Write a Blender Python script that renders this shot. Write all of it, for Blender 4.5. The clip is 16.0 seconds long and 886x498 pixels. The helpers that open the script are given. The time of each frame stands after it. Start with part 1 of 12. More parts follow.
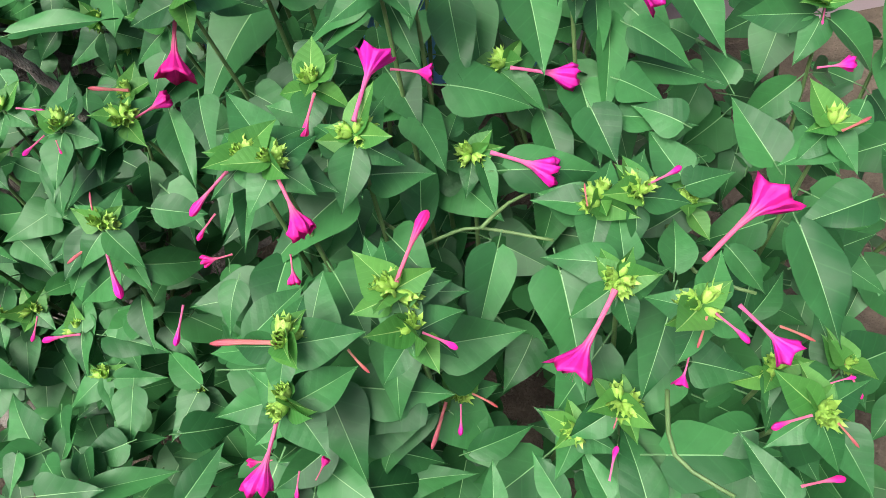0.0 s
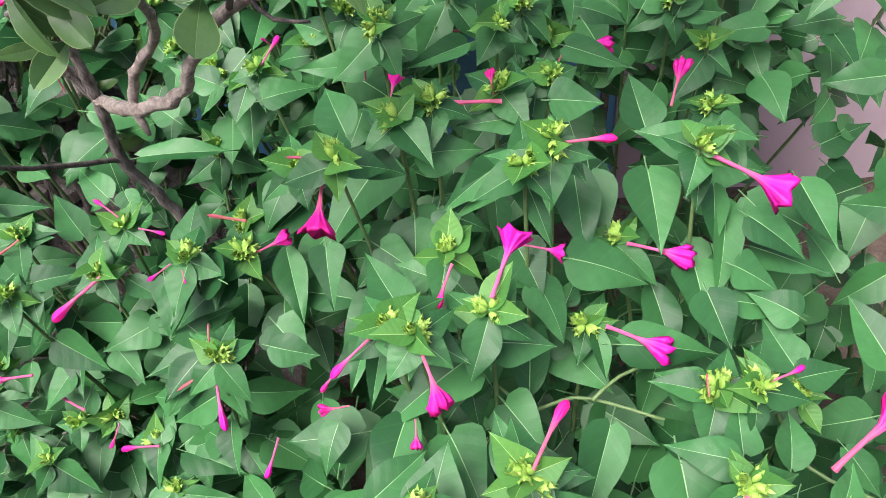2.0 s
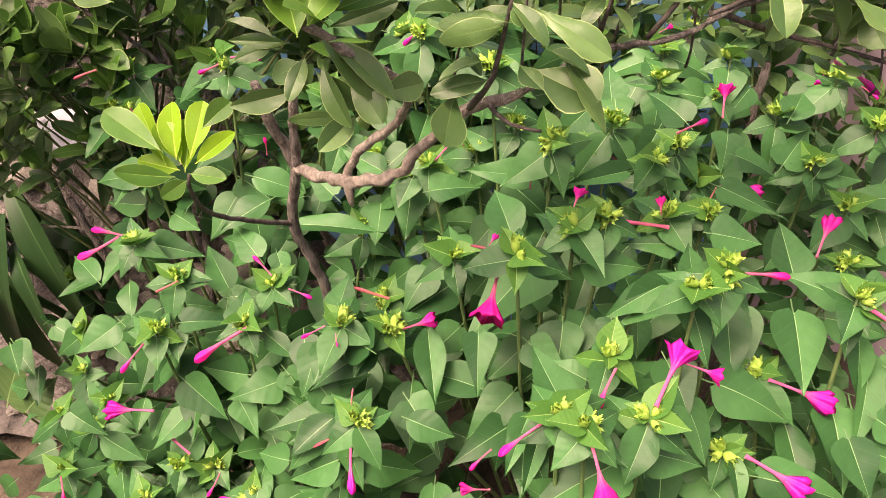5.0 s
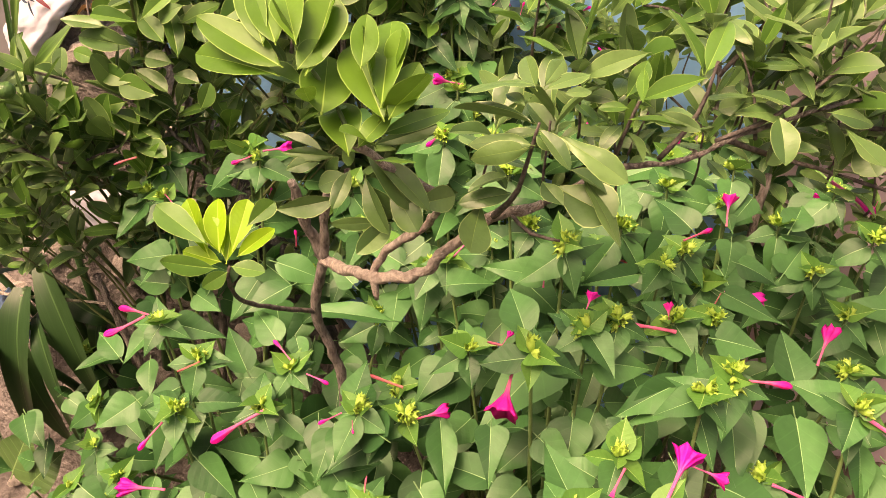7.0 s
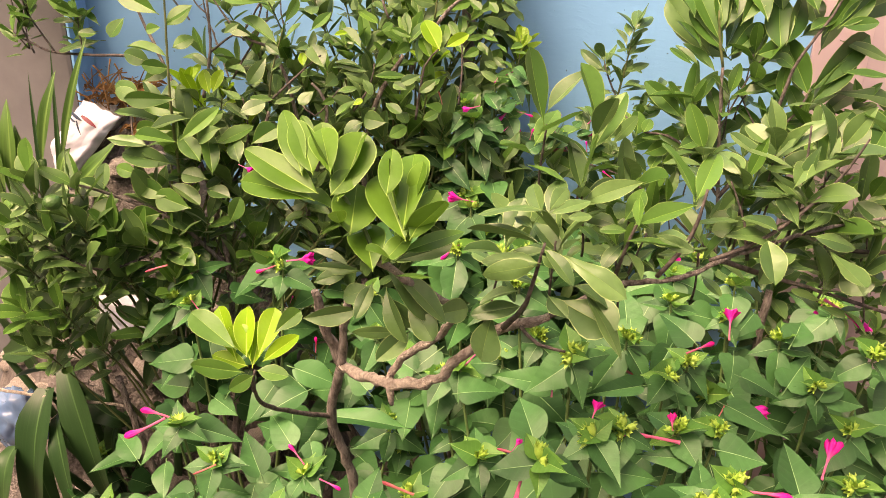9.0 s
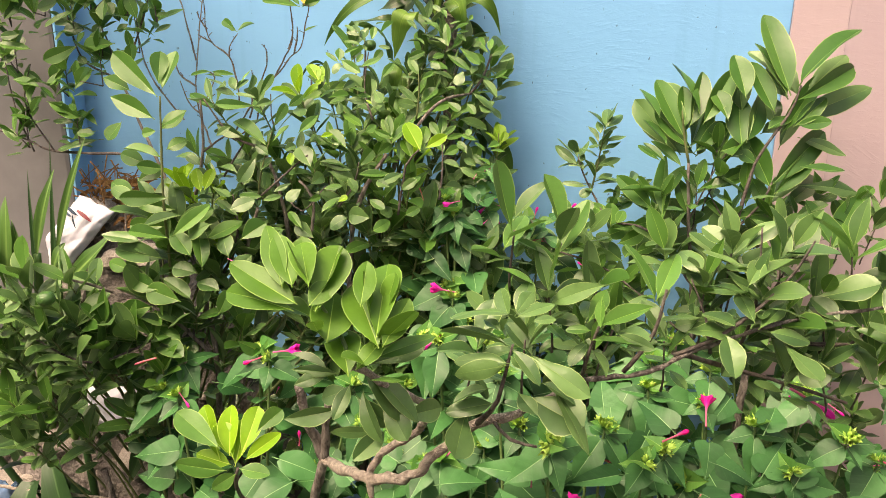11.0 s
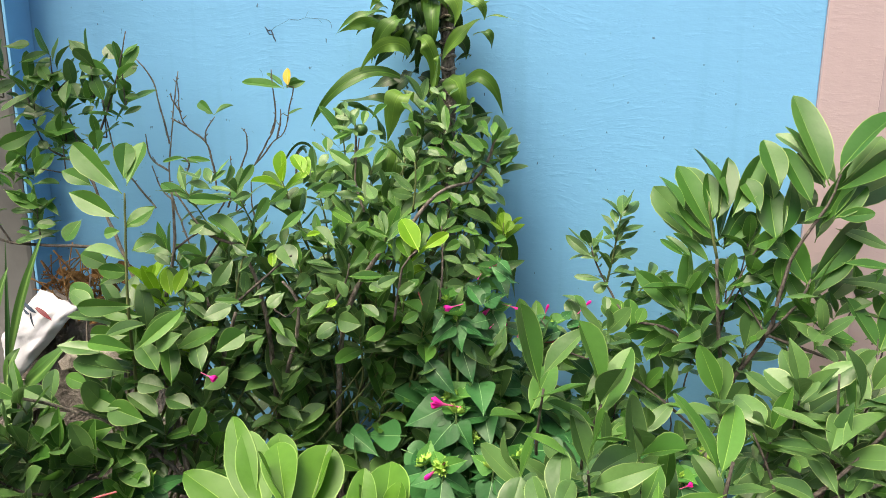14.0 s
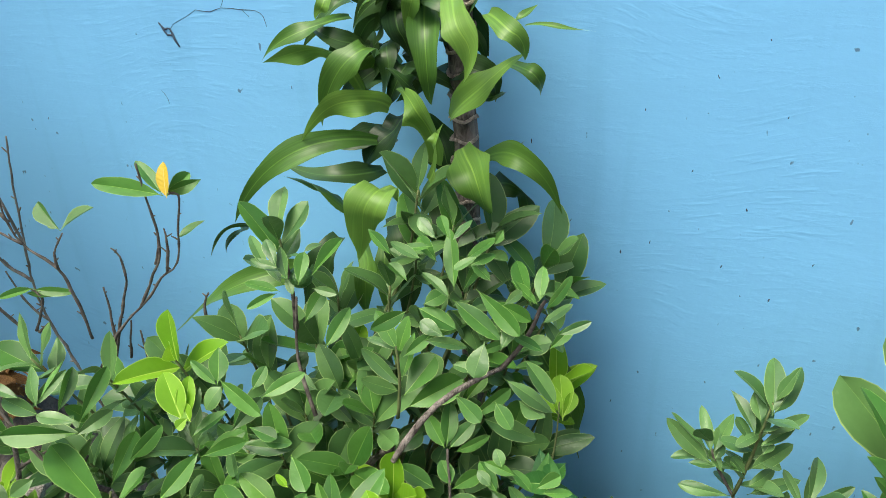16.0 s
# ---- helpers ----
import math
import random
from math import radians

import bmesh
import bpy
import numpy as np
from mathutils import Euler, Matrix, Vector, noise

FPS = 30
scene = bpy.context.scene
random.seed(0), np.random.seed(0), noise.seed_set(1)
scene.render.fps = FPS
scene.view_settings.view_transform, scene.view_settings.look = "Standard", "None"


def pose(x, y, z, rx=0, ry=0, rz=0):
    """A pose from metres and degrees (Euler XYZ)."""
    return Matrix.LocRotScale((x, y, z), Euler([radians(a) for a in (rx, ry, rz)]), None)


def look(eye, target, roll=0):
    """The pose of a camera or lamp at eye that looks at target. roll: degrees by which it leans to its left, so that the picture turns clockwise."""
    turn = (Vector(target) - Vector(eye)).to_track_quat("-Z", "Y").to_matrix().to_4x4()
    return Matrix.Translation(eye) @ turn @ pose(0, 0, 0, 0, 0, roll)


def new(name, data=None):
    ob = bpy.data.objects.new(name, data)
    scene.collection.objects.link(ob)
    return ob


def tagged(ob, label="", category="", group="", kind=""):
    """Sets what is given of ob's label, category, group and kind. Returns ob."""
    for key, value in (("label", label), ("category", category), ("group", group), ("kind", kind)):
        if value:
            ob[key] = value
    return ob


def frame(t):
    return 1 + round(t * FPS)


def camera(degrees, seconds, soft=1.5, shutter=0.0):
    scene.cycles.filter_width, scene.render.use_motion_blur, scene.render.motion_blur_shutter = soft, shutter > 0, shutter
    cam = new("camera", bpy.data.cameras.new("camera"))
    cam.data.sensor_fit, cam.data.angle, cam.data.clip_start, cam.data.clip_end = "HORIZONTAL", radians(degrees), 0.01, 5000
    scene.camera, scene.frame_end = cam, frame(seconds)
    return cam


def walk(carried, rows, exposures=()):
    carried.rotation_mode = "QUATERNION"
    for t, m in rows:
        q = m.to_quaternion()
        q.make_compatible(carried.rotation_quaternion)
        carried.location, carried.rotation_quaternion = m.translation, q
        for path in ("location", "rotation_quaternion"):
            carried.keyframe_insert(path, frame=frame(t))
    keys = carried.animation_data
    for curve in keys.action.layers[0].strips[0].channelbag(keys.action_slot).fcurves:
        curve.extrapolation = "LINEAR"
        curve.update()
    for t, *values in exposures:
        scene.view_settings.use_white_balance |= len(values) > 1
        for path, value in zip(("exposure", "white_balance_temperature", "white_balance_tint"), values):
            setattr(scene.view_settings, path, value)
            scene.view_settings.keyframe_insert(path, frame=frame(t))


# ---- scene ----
cam = camera(62.3, 16.0, 0.8)
PATH = [
    (0, (0.0, -0.055, 1.105), (-0.123, 1.133, -0.5), -14.2),
    (0.5, (-0.012, -0.029, 1.078), (-0.113, 1.187, -0.506), -12.6),
    (1, (-0.029, -0.034, 1.112), (-0.142, 1.242, -0.424), -11.7),
    (1.5, (-0.05, -0.03, 1.144), (-0.183, 1.288, -0.355), -11.0),
    (2, (-0.075, -0.013, 1.172), (-0.224, 1.365, -0.27), -9.4),
    (2.5, (-0.09, -0.006, 1.189), (-0.25, 1.413, -0.211), -7.5),
    (3, (-0.119, -0.01, 1.194), (-0.304, 1.45, -0.161), -6.2),
    (3.5, (-0.142, -0.03, 1.198), (-0.34, 1.47, -0.11), -4.1),
    (4, (-0.169, -0.045, 1.195), (-0.391, 1.477, -0.083), -2.7),
    (4.2, (-0.175, -0.05, 1.195), (-0.407, 1.481, -0.071), -2.5),
    (6.3, (-0.205, -0.086, 1.219), (-0.453, 1.569, 0.124), 0.5),
    (6.5, (-0.206, -0.088, 1.224), (-0.459, 1.577, 0.144), 0.8),
    (7, (-0.205, -0.095, 1.234), (-0.469, 1.604, 0.213), 0.8),
    (7.5, (-0.205, -0.107, 1.238), (-0.475, 1.627, 0.28), 0.9),
    (8, (-0.202, -0.122, 1.242), (-0.487, 1.65, 0.359), 1.0),
    (8.5, (-0.201, -0.131, 1.251), (-0.509, 1.669, 0.436), 1.0),
    (9, (-0.2, -0.138, 1.259), (-0.522, 1.685, 0.501), 1.2),
    (9.2, (-0.205, -0.14, 1.265), (-0.528, 1.691, 0.529), 1.2),
    (11.3, (-0.175, -0.17, 1.3), (-0.497, 1.727, 0.755), 0.6),
    (11.5, (-0.174, -0.175, 1.302), (-0.502, 1.725, 0.769), 0.4),
    (12, (-0.185, -0.185, 1.301), (-0.499, 1.726, 0.801), 0.2),
    (12.5, (-0.178, -0.187, 1.305), (-0.499, 1.731, 0.839), 0.0),
    (13, (-0.196, -0.134, 1.308), (-0.508, 1.791, 0.863), 0.2),
    (13.5, (-0.214, -0.05, 1.335), (-0.506, 1.875, 0.874), 0.4),
    (14, (-0.222, -0.02, 1.35), (-0.515, 1.91, 0.9), 0.3),
    (14.5, (-0.236, 0.185, 1.385), (-0.561, 2.07, 0.79), -1.3),
    (15, (-0.245, 0.501, 1.451), (-0.696, 2.255, 0.602), -2.1),
    (15.5, (-0.24, 0.519, 1.478), (-0.716, 2.284, 0.668), -2.5),
    (16, (-0.261, 0.59, 1.582), (-0.712, 2.301, 0.649), -2.8),
]
walk(cam, [(t, look(eye, target, roll)) for t, eye, target, roll in PATH], [(0.0, 0.02, 6250, 8), (1.2, 0.10, 6100, 20), (2.5, 0.2, 6200, 22), (4.2, 0.30, 6850, 29), (6.3, 0.38, 10600, 35), (9.2, 0.38, 9700, 32), (11.3, 0.25, 8600, 19), (12.0, 0.2, 8300, 18), (12.5, 0.2, 8100, 10), (13.2, 0.18, 7900, 9), (14.5, 0.08, 7000, 8), (15.5, 0.05, 6650, 6), (16.0, -0.03, 6650, 6)])

# ---------------------------------------------------------------- world, sun
SUN_EL, SUN_AZ = 62.0, 222.0
world = bpy.data.worlds.new("sky")
scene.world = world
world.use_nodes = True
wn = world.node_tree.nodes
sky = wn.new("ShaderNodeTexSky")
sky.sky_type = "NISHITA"
sky.sun_disc = False
sky.sun_elevation, sky.sun_rotation = radians(SUN_EL), radians(SUN_AZ)
sky.air_density, sky.dust_density = 0.6, 6.0
wn["Background"].inputs["Strength"].default_value = 0.305
world.node_tree.links.new(sky.outputs[0], wn["Background"].inputs["Color"])
sun_data = bpy.data.lights.new("sun", "SUN")
sun_data.energy, sun_data.angle, sun_data.color = 4.3, radians(36), (1.0, 0.94, 0.84)
sun = new("sun", sun_data)
az, el = radians(SUN_AZ), radians(SUN_EL)
sun.matrix_world = look((0, 0, 6), (-math.sin(az) * math.cos(el), -math.cos(az) * math.cos(el), 6 - math.sin(el)))


# ---------------------------------------------------------------- materials
def nodes_of(name):
    m = bpy.data.materials.new(name)
    m.use_nodes = True
    nt = m.node_tree
    return m, nt, nt.nodes["Principled BSDF"]


def node(nt, kind, **values):
    n = nt.nodes.new(kind)
    for k, v in values.items():
        n.inputs[k].default_value = v
    return n


def math_node(nt, op, a, b=None, clamp=False):
    n = nt.nodes.new("ShaderNodeMath")
    n.operation, n.use_clamp = op, clamp
    for i, v in enumerate((a, b)):
        if v is None:
            continue
        if isinstance(v, (int, float)):
            n.inputs[i].default_value = v
        else:
            nt.links.new(v, n.inputs[i])
    return n.outputs[0]


def mixed(nt, fac, a, b, blend="MIX"):
    n = nt.nodes.new("ShaderNodeMix")
    n.data_type, n.blend_type = "RGBA", blend
    for sock, v in ((n.inputs[0], fac), (n.inputs[6], a), (n.inputs[7], b)):
        if isinstance(v, (int, float)):
            sock.default_value = v
        elif isinstance(v, tuple):
            sock.default_value = (*v, 1)
        else:
            nt.links.new(v, sock)
    return n.outputs[2]


def ramp(nt, fac, stops):
    n = nt.nodes.new("ShaderNodeValToRGB")
    while len(n.color_ramp.elements) < len(stops):
        n.color_ramp.elements.new(0.5)
    for e, (p, c) in zip(n.color_ramp.elements, stops):
        e.position, e.color = p, (*c, 1)
    nt.links.new(fac, n.inputs[0])
    return n.outputs[0]


def noise_of(nt, scale, detail=3.0, coord="Object", rough=0.55, stretch=None):
    tc = nt.nodes.new("ShaderNodeTexCoord")
    n = node(nt, "ShaderNodeTexNoise", Scale=scale, Detail=detail, Roughness=rough)
    out = tc.outputs[coord]
    if stretch:
        mp = node(nt, "ShaderNodeMapping", Scale=stretch)
        nt.links.new(out, mp.inputs[0])
        out = mp.outputs[0]
    nt.links.new(out, n.inputs["Vector"])
    return n.outputs["Fac"]


def bump(nt, bsdf, height, strength, distance):
    b = node(nt, "ShaderNodeBump", Strength=strength, Distance=distance)
    nt.links.new(height, b.inputs["Height"])
    nt.links.new(b.outputs[0], bsdf.inputs["Normal"])


def leaf_material(name, dark, light, rib, side, rough, gloss, rib_width=0.016, translucent=0.25, edge=None, dust=0.0, veins=7.0, streaks=0.0):
    """A leaf: UV x runs across (0.5 on the midrib, in leaf lengths), y from base to tip."""
    m, nt, b = nodes_of(name)
    L = nt.links
    uv = nt.nodes.new("ShaderNodeUVMap")
    sep = nt.nodes.new("ShaderNodeSeparateXYZ")
    L.new(uv.outputs[0], sep.inputs[0])
    x = math_node(nt, "ABSOLUTE", math_node(nt, "SUBTRACT", sep.outputs[0], 0.5))
    y = sep.outputs[1]
    info = nt.nodes.new("ShaderNodeObjectInfo")
    geo = nt.nodes.new("ShaderNodeNewGeometry")
    chance = math_node(nt, "FRACT", math_node(nt, "ADD", info.outputs["Random"], geo.outputs["Random Per Island"]))
    base = mixed(nt, chance, dark, light)
    blotch = noise_of(nt, 6.0, 4.0)
    base = mixed(nt, math_node(nt, "MULTIPLY", blotch, 0.5), base, tuple(0.55 * c for c in dark))
    # side veins, running out and forward from the midrib
    wave = math_node(nt, "FRACT", math_node(nt, "MULTIPLY", math_node(nt, "SUBTRACT", y, math_node(nt, "MULTIPLY", x, 0.75)), veins))
    vein = math_node(nt, "SUBTRACT", 1.0, math_node(nt, "MULTIPLY", math_node(nt, "ABSOLUTE", math_node(nt, "SUBTRACT", wave, 0.5)), 14.0), clamp=True)
    # the blade swells between the veins
    quilt = math_node(nt, "MULTIPLY", math_node(nt, "ABSOLUTE", math_node(nt, "SUBTRACT", wave, 0.5)), -2.0)
    quilt = math_node(nt, "MULTIPLY", math_node(nt, "ADD", quilt, 1.0), min(1.0, side * 4.0))
    base = mixed(nt, math_node(nt, "MULTIPLY", vein, side), base, tuple(min(1.0, c * 1.9 + 0.02) for c in light))
    width = math_node(nt, "MULTIPLY", math_node(nt, "SUBTRACT", 1.12, y), rib_width)
    ribbed = math_node(nt, "SUBTRACT", 1.6, math_node(nt, "DIVIDE", x, width), clamp=True)
    base = mixed(nt, ribbed, base, rib)
    if streaks:
        lines = nt.nodes.new("ShaderNodeTexNoise")
        lines.inputs["Scale"].default_value, lines.inputs["Detail"].default_value = 1.0, 4.0
        long = node(nt, "ShaderNodeMapping", Scale=(260.0, 1.5, 1.0))
        L.new(uv.outputs[0], long.inputs[0])
        L.new(long.outputs[0], lines.inputs["Vector"])
        base = mixed(nt, math_node(nt, "MULTIPLY", math_node(nt, "SUBTRACT", lines.outputs["Fac"], 0.46, clamp=True), streaks * 5.0, clamp=True), base, tuple(min(1.0, 1.8 * c) for c in light))
    if edge:
        rim = nt.nodes.new("ShaderNodeAttribute")
        rim.attribute_name = "rim"
        base = mixed(nt, math_node(nt, "MULTIPLY", math_node(nt, "SUBTRACT", rim.outputs["Fac"], 0.93), 18.0, clamp=True), base, edge)
    if dust:
        specks = math_node(nt, "MULTIPLY", math_node(nt, "SUBTRACT", noise_of(nt, 16.0, 6.0), 0.66), 5.0, clamp=True)
        base = mixed(nt, math_node(nt, "MULTIPLY", specks, dust), base, (0.42, 0.43, 0.36))
    L.new(base, b.inputs["Base Color"])
    b.inputs["Roughness"].default_value = rough
    b.inputs["Specular IOR Level"].default_value = gloss
    h = math_node(nt, "ADD", math_node(nt, "MULTIPLY", math_node(nt, "ADD", quilt, math_node(nt, "MULTIPLY", ribbed, 1.5)), -0.5), math_node(nt, "MULTIPLY", noise_of(nt, 7.0, 2.0), 0.3))
    bump(nt, b, h, 0.10, 0.02)
    tr = nt.nodes.new("ShaderNodeBsdfTranslucent")
    L.new(mixed(nt, 0.5, base, tuple(min(1.0, 1.6 * c) for c in light)), tr.inputs[0])
    ms = node(nt, "ShaderNodeMixShader", Fac=translucent)
    L.new(b.outputs[0], ms.inputs[1])
    L.new(tr.outputs[0], ms.inputs[2])
    L.new(ms.outputs[0], nt.nodes["Material Output"].inputs[0])
    return m


def plain(name, low, high, scale, rough=0.6, bumps=0.3, depth=0.004, gloss=0.4, detail=5.0, stretch=None, random_tone=0.0):
    m, nt, b = nodes_of(name)
    fac = noise_of(nt, scale, detail, stretch=stretch)
    col = ramp(nt, fac, ((0.3, low), (0.7, high)))
    if random_tone:
        info = nt.nodes.new("ShaderNodeObjectInfo")
        col = mixed(nt, math_node(nt, "MULTIPLY", info.outputs["Random"], random_tone), col, tuple(0.35 * c for c in low))
    nt.links.new(col, b.inputs["Base Color"])
    b.inputs["Roughness"].default_value = rough
    b.inputs["Specular IOR Level"].default_value = gloss
    if bumps:
        bump(nt, b, noise_of(nt, scale * 4, 5.0, stretch=stretch), bumps, depth)
    return m


def painted_wall(name, colour, stain, chips):
    """Painted plaster: brushed ripples, faint blotches and small dark chips."""
    m, nt, b = nodes_of(name)
    base = mixed(nt, math_node(nt, "MULTIPLY", noise_of(nt, 2.2, 5.0), 0.55), colour, stain)
    run = noise_of(nt, 5.0, 4.0, stretch=(6.0, 6.0, 0.35))
    base = mixed(nt, math_node(nt, "MULTIPLY", math_node(nt, "SUBTRACT", run, 0.55, clamp=True), 0.9, clamp=True), base, tuple(0.72 * c for c in stain))
    chip = math_node(nt, "MULTIPLY", math_node(nt, "SUBTRACT", noise_of(nt, 120.0, 2.0, rough=0.4, stretch=(1.0, 1.0, 0.6)), 0.755), 30.0, clamp=True)
    base = mixed(nt, math_node(nt, "MULTIPLY", chip, 0.75), base, chips)
    nt.links.new(base, b.inputs["Base Color"])
    b.inputs["Roughness"].default_value = 0.42
    b.inputs["Specular IOR Level"].default_value = 0.35
    h = math_node(nt, "ADD", noise_of(nt, 9.0, 6.0, stretch=(1.0, 1.0, 2.6)), math_node(nt, "MULTIPLY", noise_of(nt, 60.0, 4.0, stretch=(1.0, 1.0, 2.0)), 0.25))
    stroke = noise_of(nt, 34.0, 5.0, rough=0.7, stretch=(0.55, 1.0, 3.2))
    h = math_node(nt, "ADD", h, math_node(nt, "MULTIPLY", math_node(nt, "SUBTRACT", stroke, 0.56, clamp=True), 1.3))
    # brush marks and trowel ridges, thick in patches
    swirl = nt.nodes.new("ShaderNodeTexCoord")
    warp = node(nt, "ShaderNodeTexNoise", Scale=3.0, Detail=1.0)
    nt.links.new(swirl.outputs["Object"], warp.inputs["Vector"])
    bent = node(nt, "ShaderNodeVectorMath")
    bent.operation = "MULTIPLY_ADD"
    nt.links.new(warp.outputs["Color"], bent.inputs[0])
    bent.inputs[1].default_value = (0.0, 0.0, 0.30)
    nt.links.new(swirl.outputs["Object"], bent.inputs[2])
    combed = node(nt, "ShaderNodeMapping", Scale=(30.0, 1.0, 190.0))
    nt.links.new(bent.outputs[0], combed.inputs[0])
    ridge = node(nt, "ShaderNodeTexNoise", Scale=1.0, Detail=2.0)
    nt.links.new(combed.outputs[0], ridge.inputs["Vector"])
    patch = math_node(nt, "MULTIPLY", math_node(nt, "SUBTRACT", noise_of(nt, 4.5, 2.0), 0.44, clamp=True), 4.0, clamp=True)
    ridges = math_node(nt, "MULTIPLY", math_node(nt, "SUBTRACT", ridge.outputs["Fac"], 0.52, clamp=True), patch)
    h = math_node(nt, "ADD", h, math_node(nt, "MULTIPLY", ridges, 1.5))
    bump(nt, b, h, 0.13, 0.010)
    return m


FOUR = leaf_material("four_oclock_leaf", (0.014, 0.078, 0.022), (0.058, 0.222, 0.062), (0.21, 0.40, 0.17), 0.05, 0.46, 0.30, 0.0055, 0.09, dust=0.02, veins=5.0)
FOUR_YOUNG = leaf_material("four_oclock_young_leaf", (0.052, 0.205, 0.042), (0.118, 0.315, 0.060), (0.36, 0.55, 0.18), 0.10, 0.5, 0.3, 0.008, 0.26)
CITRUS = leaf_material("citrus_leaf", (0.040, 0.112, 0.032), (0.118, 0.245, 0.070), (0.17, 0.29, 0.08), 0.0, 0.37, 0.38, 0.005, 0.12, edge=(0.29, 0.41, 0.15), dust=0.09, veins=9.0)
CITRUS_MID = leaf_material("citrus_fresh_leaf", (0.038, 0.130, 0.022), (0.102, 0.262, 0.047), (0.21, 0.38, 0.08), 0.0, 0.4, 0.32, 0.006, 0.20, edge=(0.24, 0.38, 0.11), dust=0.03, veins=9.0)
CITRUS_NEW = leaf_material("citrus_shoot_leaf", (0.135, 0.32, 0.018), (0.235, 0.46, 0.028), (0.42, 0.60, 0.11), 0.02, 0.42, 0.26, 0.010, 0.30, edge=(0.46, 0.66, 0.13), veins=9.0)
CITRUS_BRIGHT = leaf_material("citrus_young_leaf", (0.052, 0.158, 0.017), (0.098, 0.245, 0.029), (0.24, 0.41, 0.08), 0.0, 0.42, 0.26, 0.006, 0.22, edge=(0.24, 0.42, 0.10), veins=9.0)
CITRUS_DEEP = leaf_material("citrus_glossy_leaf", (0.027, 0.106, 0.018), (0.066, 0.190, 0.034), (0.16, 0.29, 0.07), 0.0, 0.38, 0.34, 0.006, 0.12, edge=(0.20, 0.33, 0.08), dust=0.02, veins=9.0)
YELLOW = leaf_material("yellow_leaf", (0.55, 0.38, 0.03), (0.62, 0.46, 0.05), (0.6, 0.5, 0.2), 0.1, 0.45, 0.3, 0.012, 0.3)
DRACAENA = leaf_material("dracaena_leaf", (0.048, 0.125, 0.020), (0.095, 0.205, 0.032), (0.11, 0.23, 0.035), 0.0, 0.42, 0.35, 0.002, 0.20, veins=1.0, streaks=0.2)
# paler copy for the front leaves: light put into the colour
DRACAENA_LIT = leaf_material("dracaena_lit_leaf", (0.095, 0.205, 0.034), (0.150, 0.285, 0.048), (0.18, 0.32, 0.05), 0.0, 0.42, 0.35, 0.002, 0.24, veins=1.0, streaks=0.2)
# darker copy, mostly rear leaves: the crown's inner shade put into the colour
DRACAENA_SHADED = leaf_material("dracaena_shaded_leaf", (0.016, 0.046, 0.013), (0.044, 0.100, 0.022), (0.06, 0.13, 0.03), 0.0, 0.42, 0.35, 0.002, 0.14, veins=1.0, streaks=0.2)
HEART_LEAF = leaf_material("heart_leaf", (0.045, 0.110, 0.035), (0.075, 0.165, 0.05), (0.18, 0.3, 0.12), 0.35, 0.4, 0.45, 0.008, 0.15, dust=0.1, veins=6.0)
STRAP_PALE = leaf_material("strap_pale_leaf", (0.050, 0.135, 0.030), (0.090, 0.210, 0.045), (0.16, 0.3, 0.08), 0.0, 0.4, 0.4, 0.006, 0.2, veins=1.0, streaks=0.25)
STRAP = leaf_material("strap_leaf", (0.016, 0.056, 0.018), (0.032, 0.092, 0.028), (0.05, 0.12, 0.04), 0.0, 0.42, 0.3, 0.004, 0.12, dust=0.05, veins=1.0, streaks=0.1)
STEM = plain("green_stem", (0.07, 0.14, 0.045), (0.13, 0.22, 0.075), 60.0, 0.5, 0.2)
CALYX = plain("calyx_green", (0.24, 0.46, 0.07), (0.40, 0.62, 0.12), 90.0, 0.5, 0.2, random_tone=0.25)
BARK = plain("grey_bark", (0.070, 0.060, 0.052), (0.31, 0.28, 0.25), 130.0, 0.85, 0.9, 0.006, 0.2, stretch=(1.0, 1.0, 0.4))
BARK_PALE = plain("pale_cut_bark", (0.34, 0.28, 0.23), (0.80, 0.72, 0.62), 170.0, 0.85, 1.0, 0.014, 0.2)
TWIG = plain("dark_twig", (0.042, 0.037, 0.035), (0.16, 0.14, 0.122), 150.0, 0.8, 0.6, 0.003, 0.2)
TWIG_GREEN = plain("green_twig", (0.06, 0.09, 0.03), (0.15, 0.18, 0.07), 60.0, 0.7, 0.4, 0.003, 0.3)
SOIL = plain("soil", (0.030, 0.024, 0.018), (0.13, 0.105, 0.08), 9.0, 0.95, 0.9, 0.02, 0.2, 8.0)
RUBBLE = plain("rubble_soil", (0.045, 0.041, 0.037), (0.21, 0.19, 0.175), 16.0, 0.95, 0.9, 0.02, 0.2, 8.0)
STONE = plain("pale_stone", (0.30, 0.27, 0.24), (0.60, 0.55, 0.49), 14.0, 0.9, 0.7, 0.008, 0.2, 6.0, random_tone=0.5)
CONCRETE = plain("grey_concrete", (0.085, 0.090, 0.092), (0.190, 0.194, 0.196), 3.2, 0.85, 0.5, 0.004, 0.25, 9.0)
SACK = plain("white_sack", (0.50, 0.51, 0.58), (0.66, 0.68, 0.74), 20.0, 0.45, 0.35, 0.004, 0.45, 6.0)
STAIN = plain("dark_red_print", (0.10, 0.01, 0.02), (0.22, 0.02, 0.03), 30.0, 0.5, 0.1)
DRY = plain("dry_leaf", (0.16, 0.075, 0.03), (0.42, 0.24, 0.09), 22.0, 0.8, 0.6, 0.004, 0.2, random_tone=0.6)
FRUIT = plain("green_fruit", (0.025, 0.09, 0.02), (0.05, 0.14, 0.03), 120.0, 0.35, 0.6, 0.002, 0.5)
CERAMIC = plain("white_ceramic", (0.62, 0.60, 0.56), (0.78, 0.76, 0.72), 12.0, 0.3, 0.1, 0.002, 0.5)
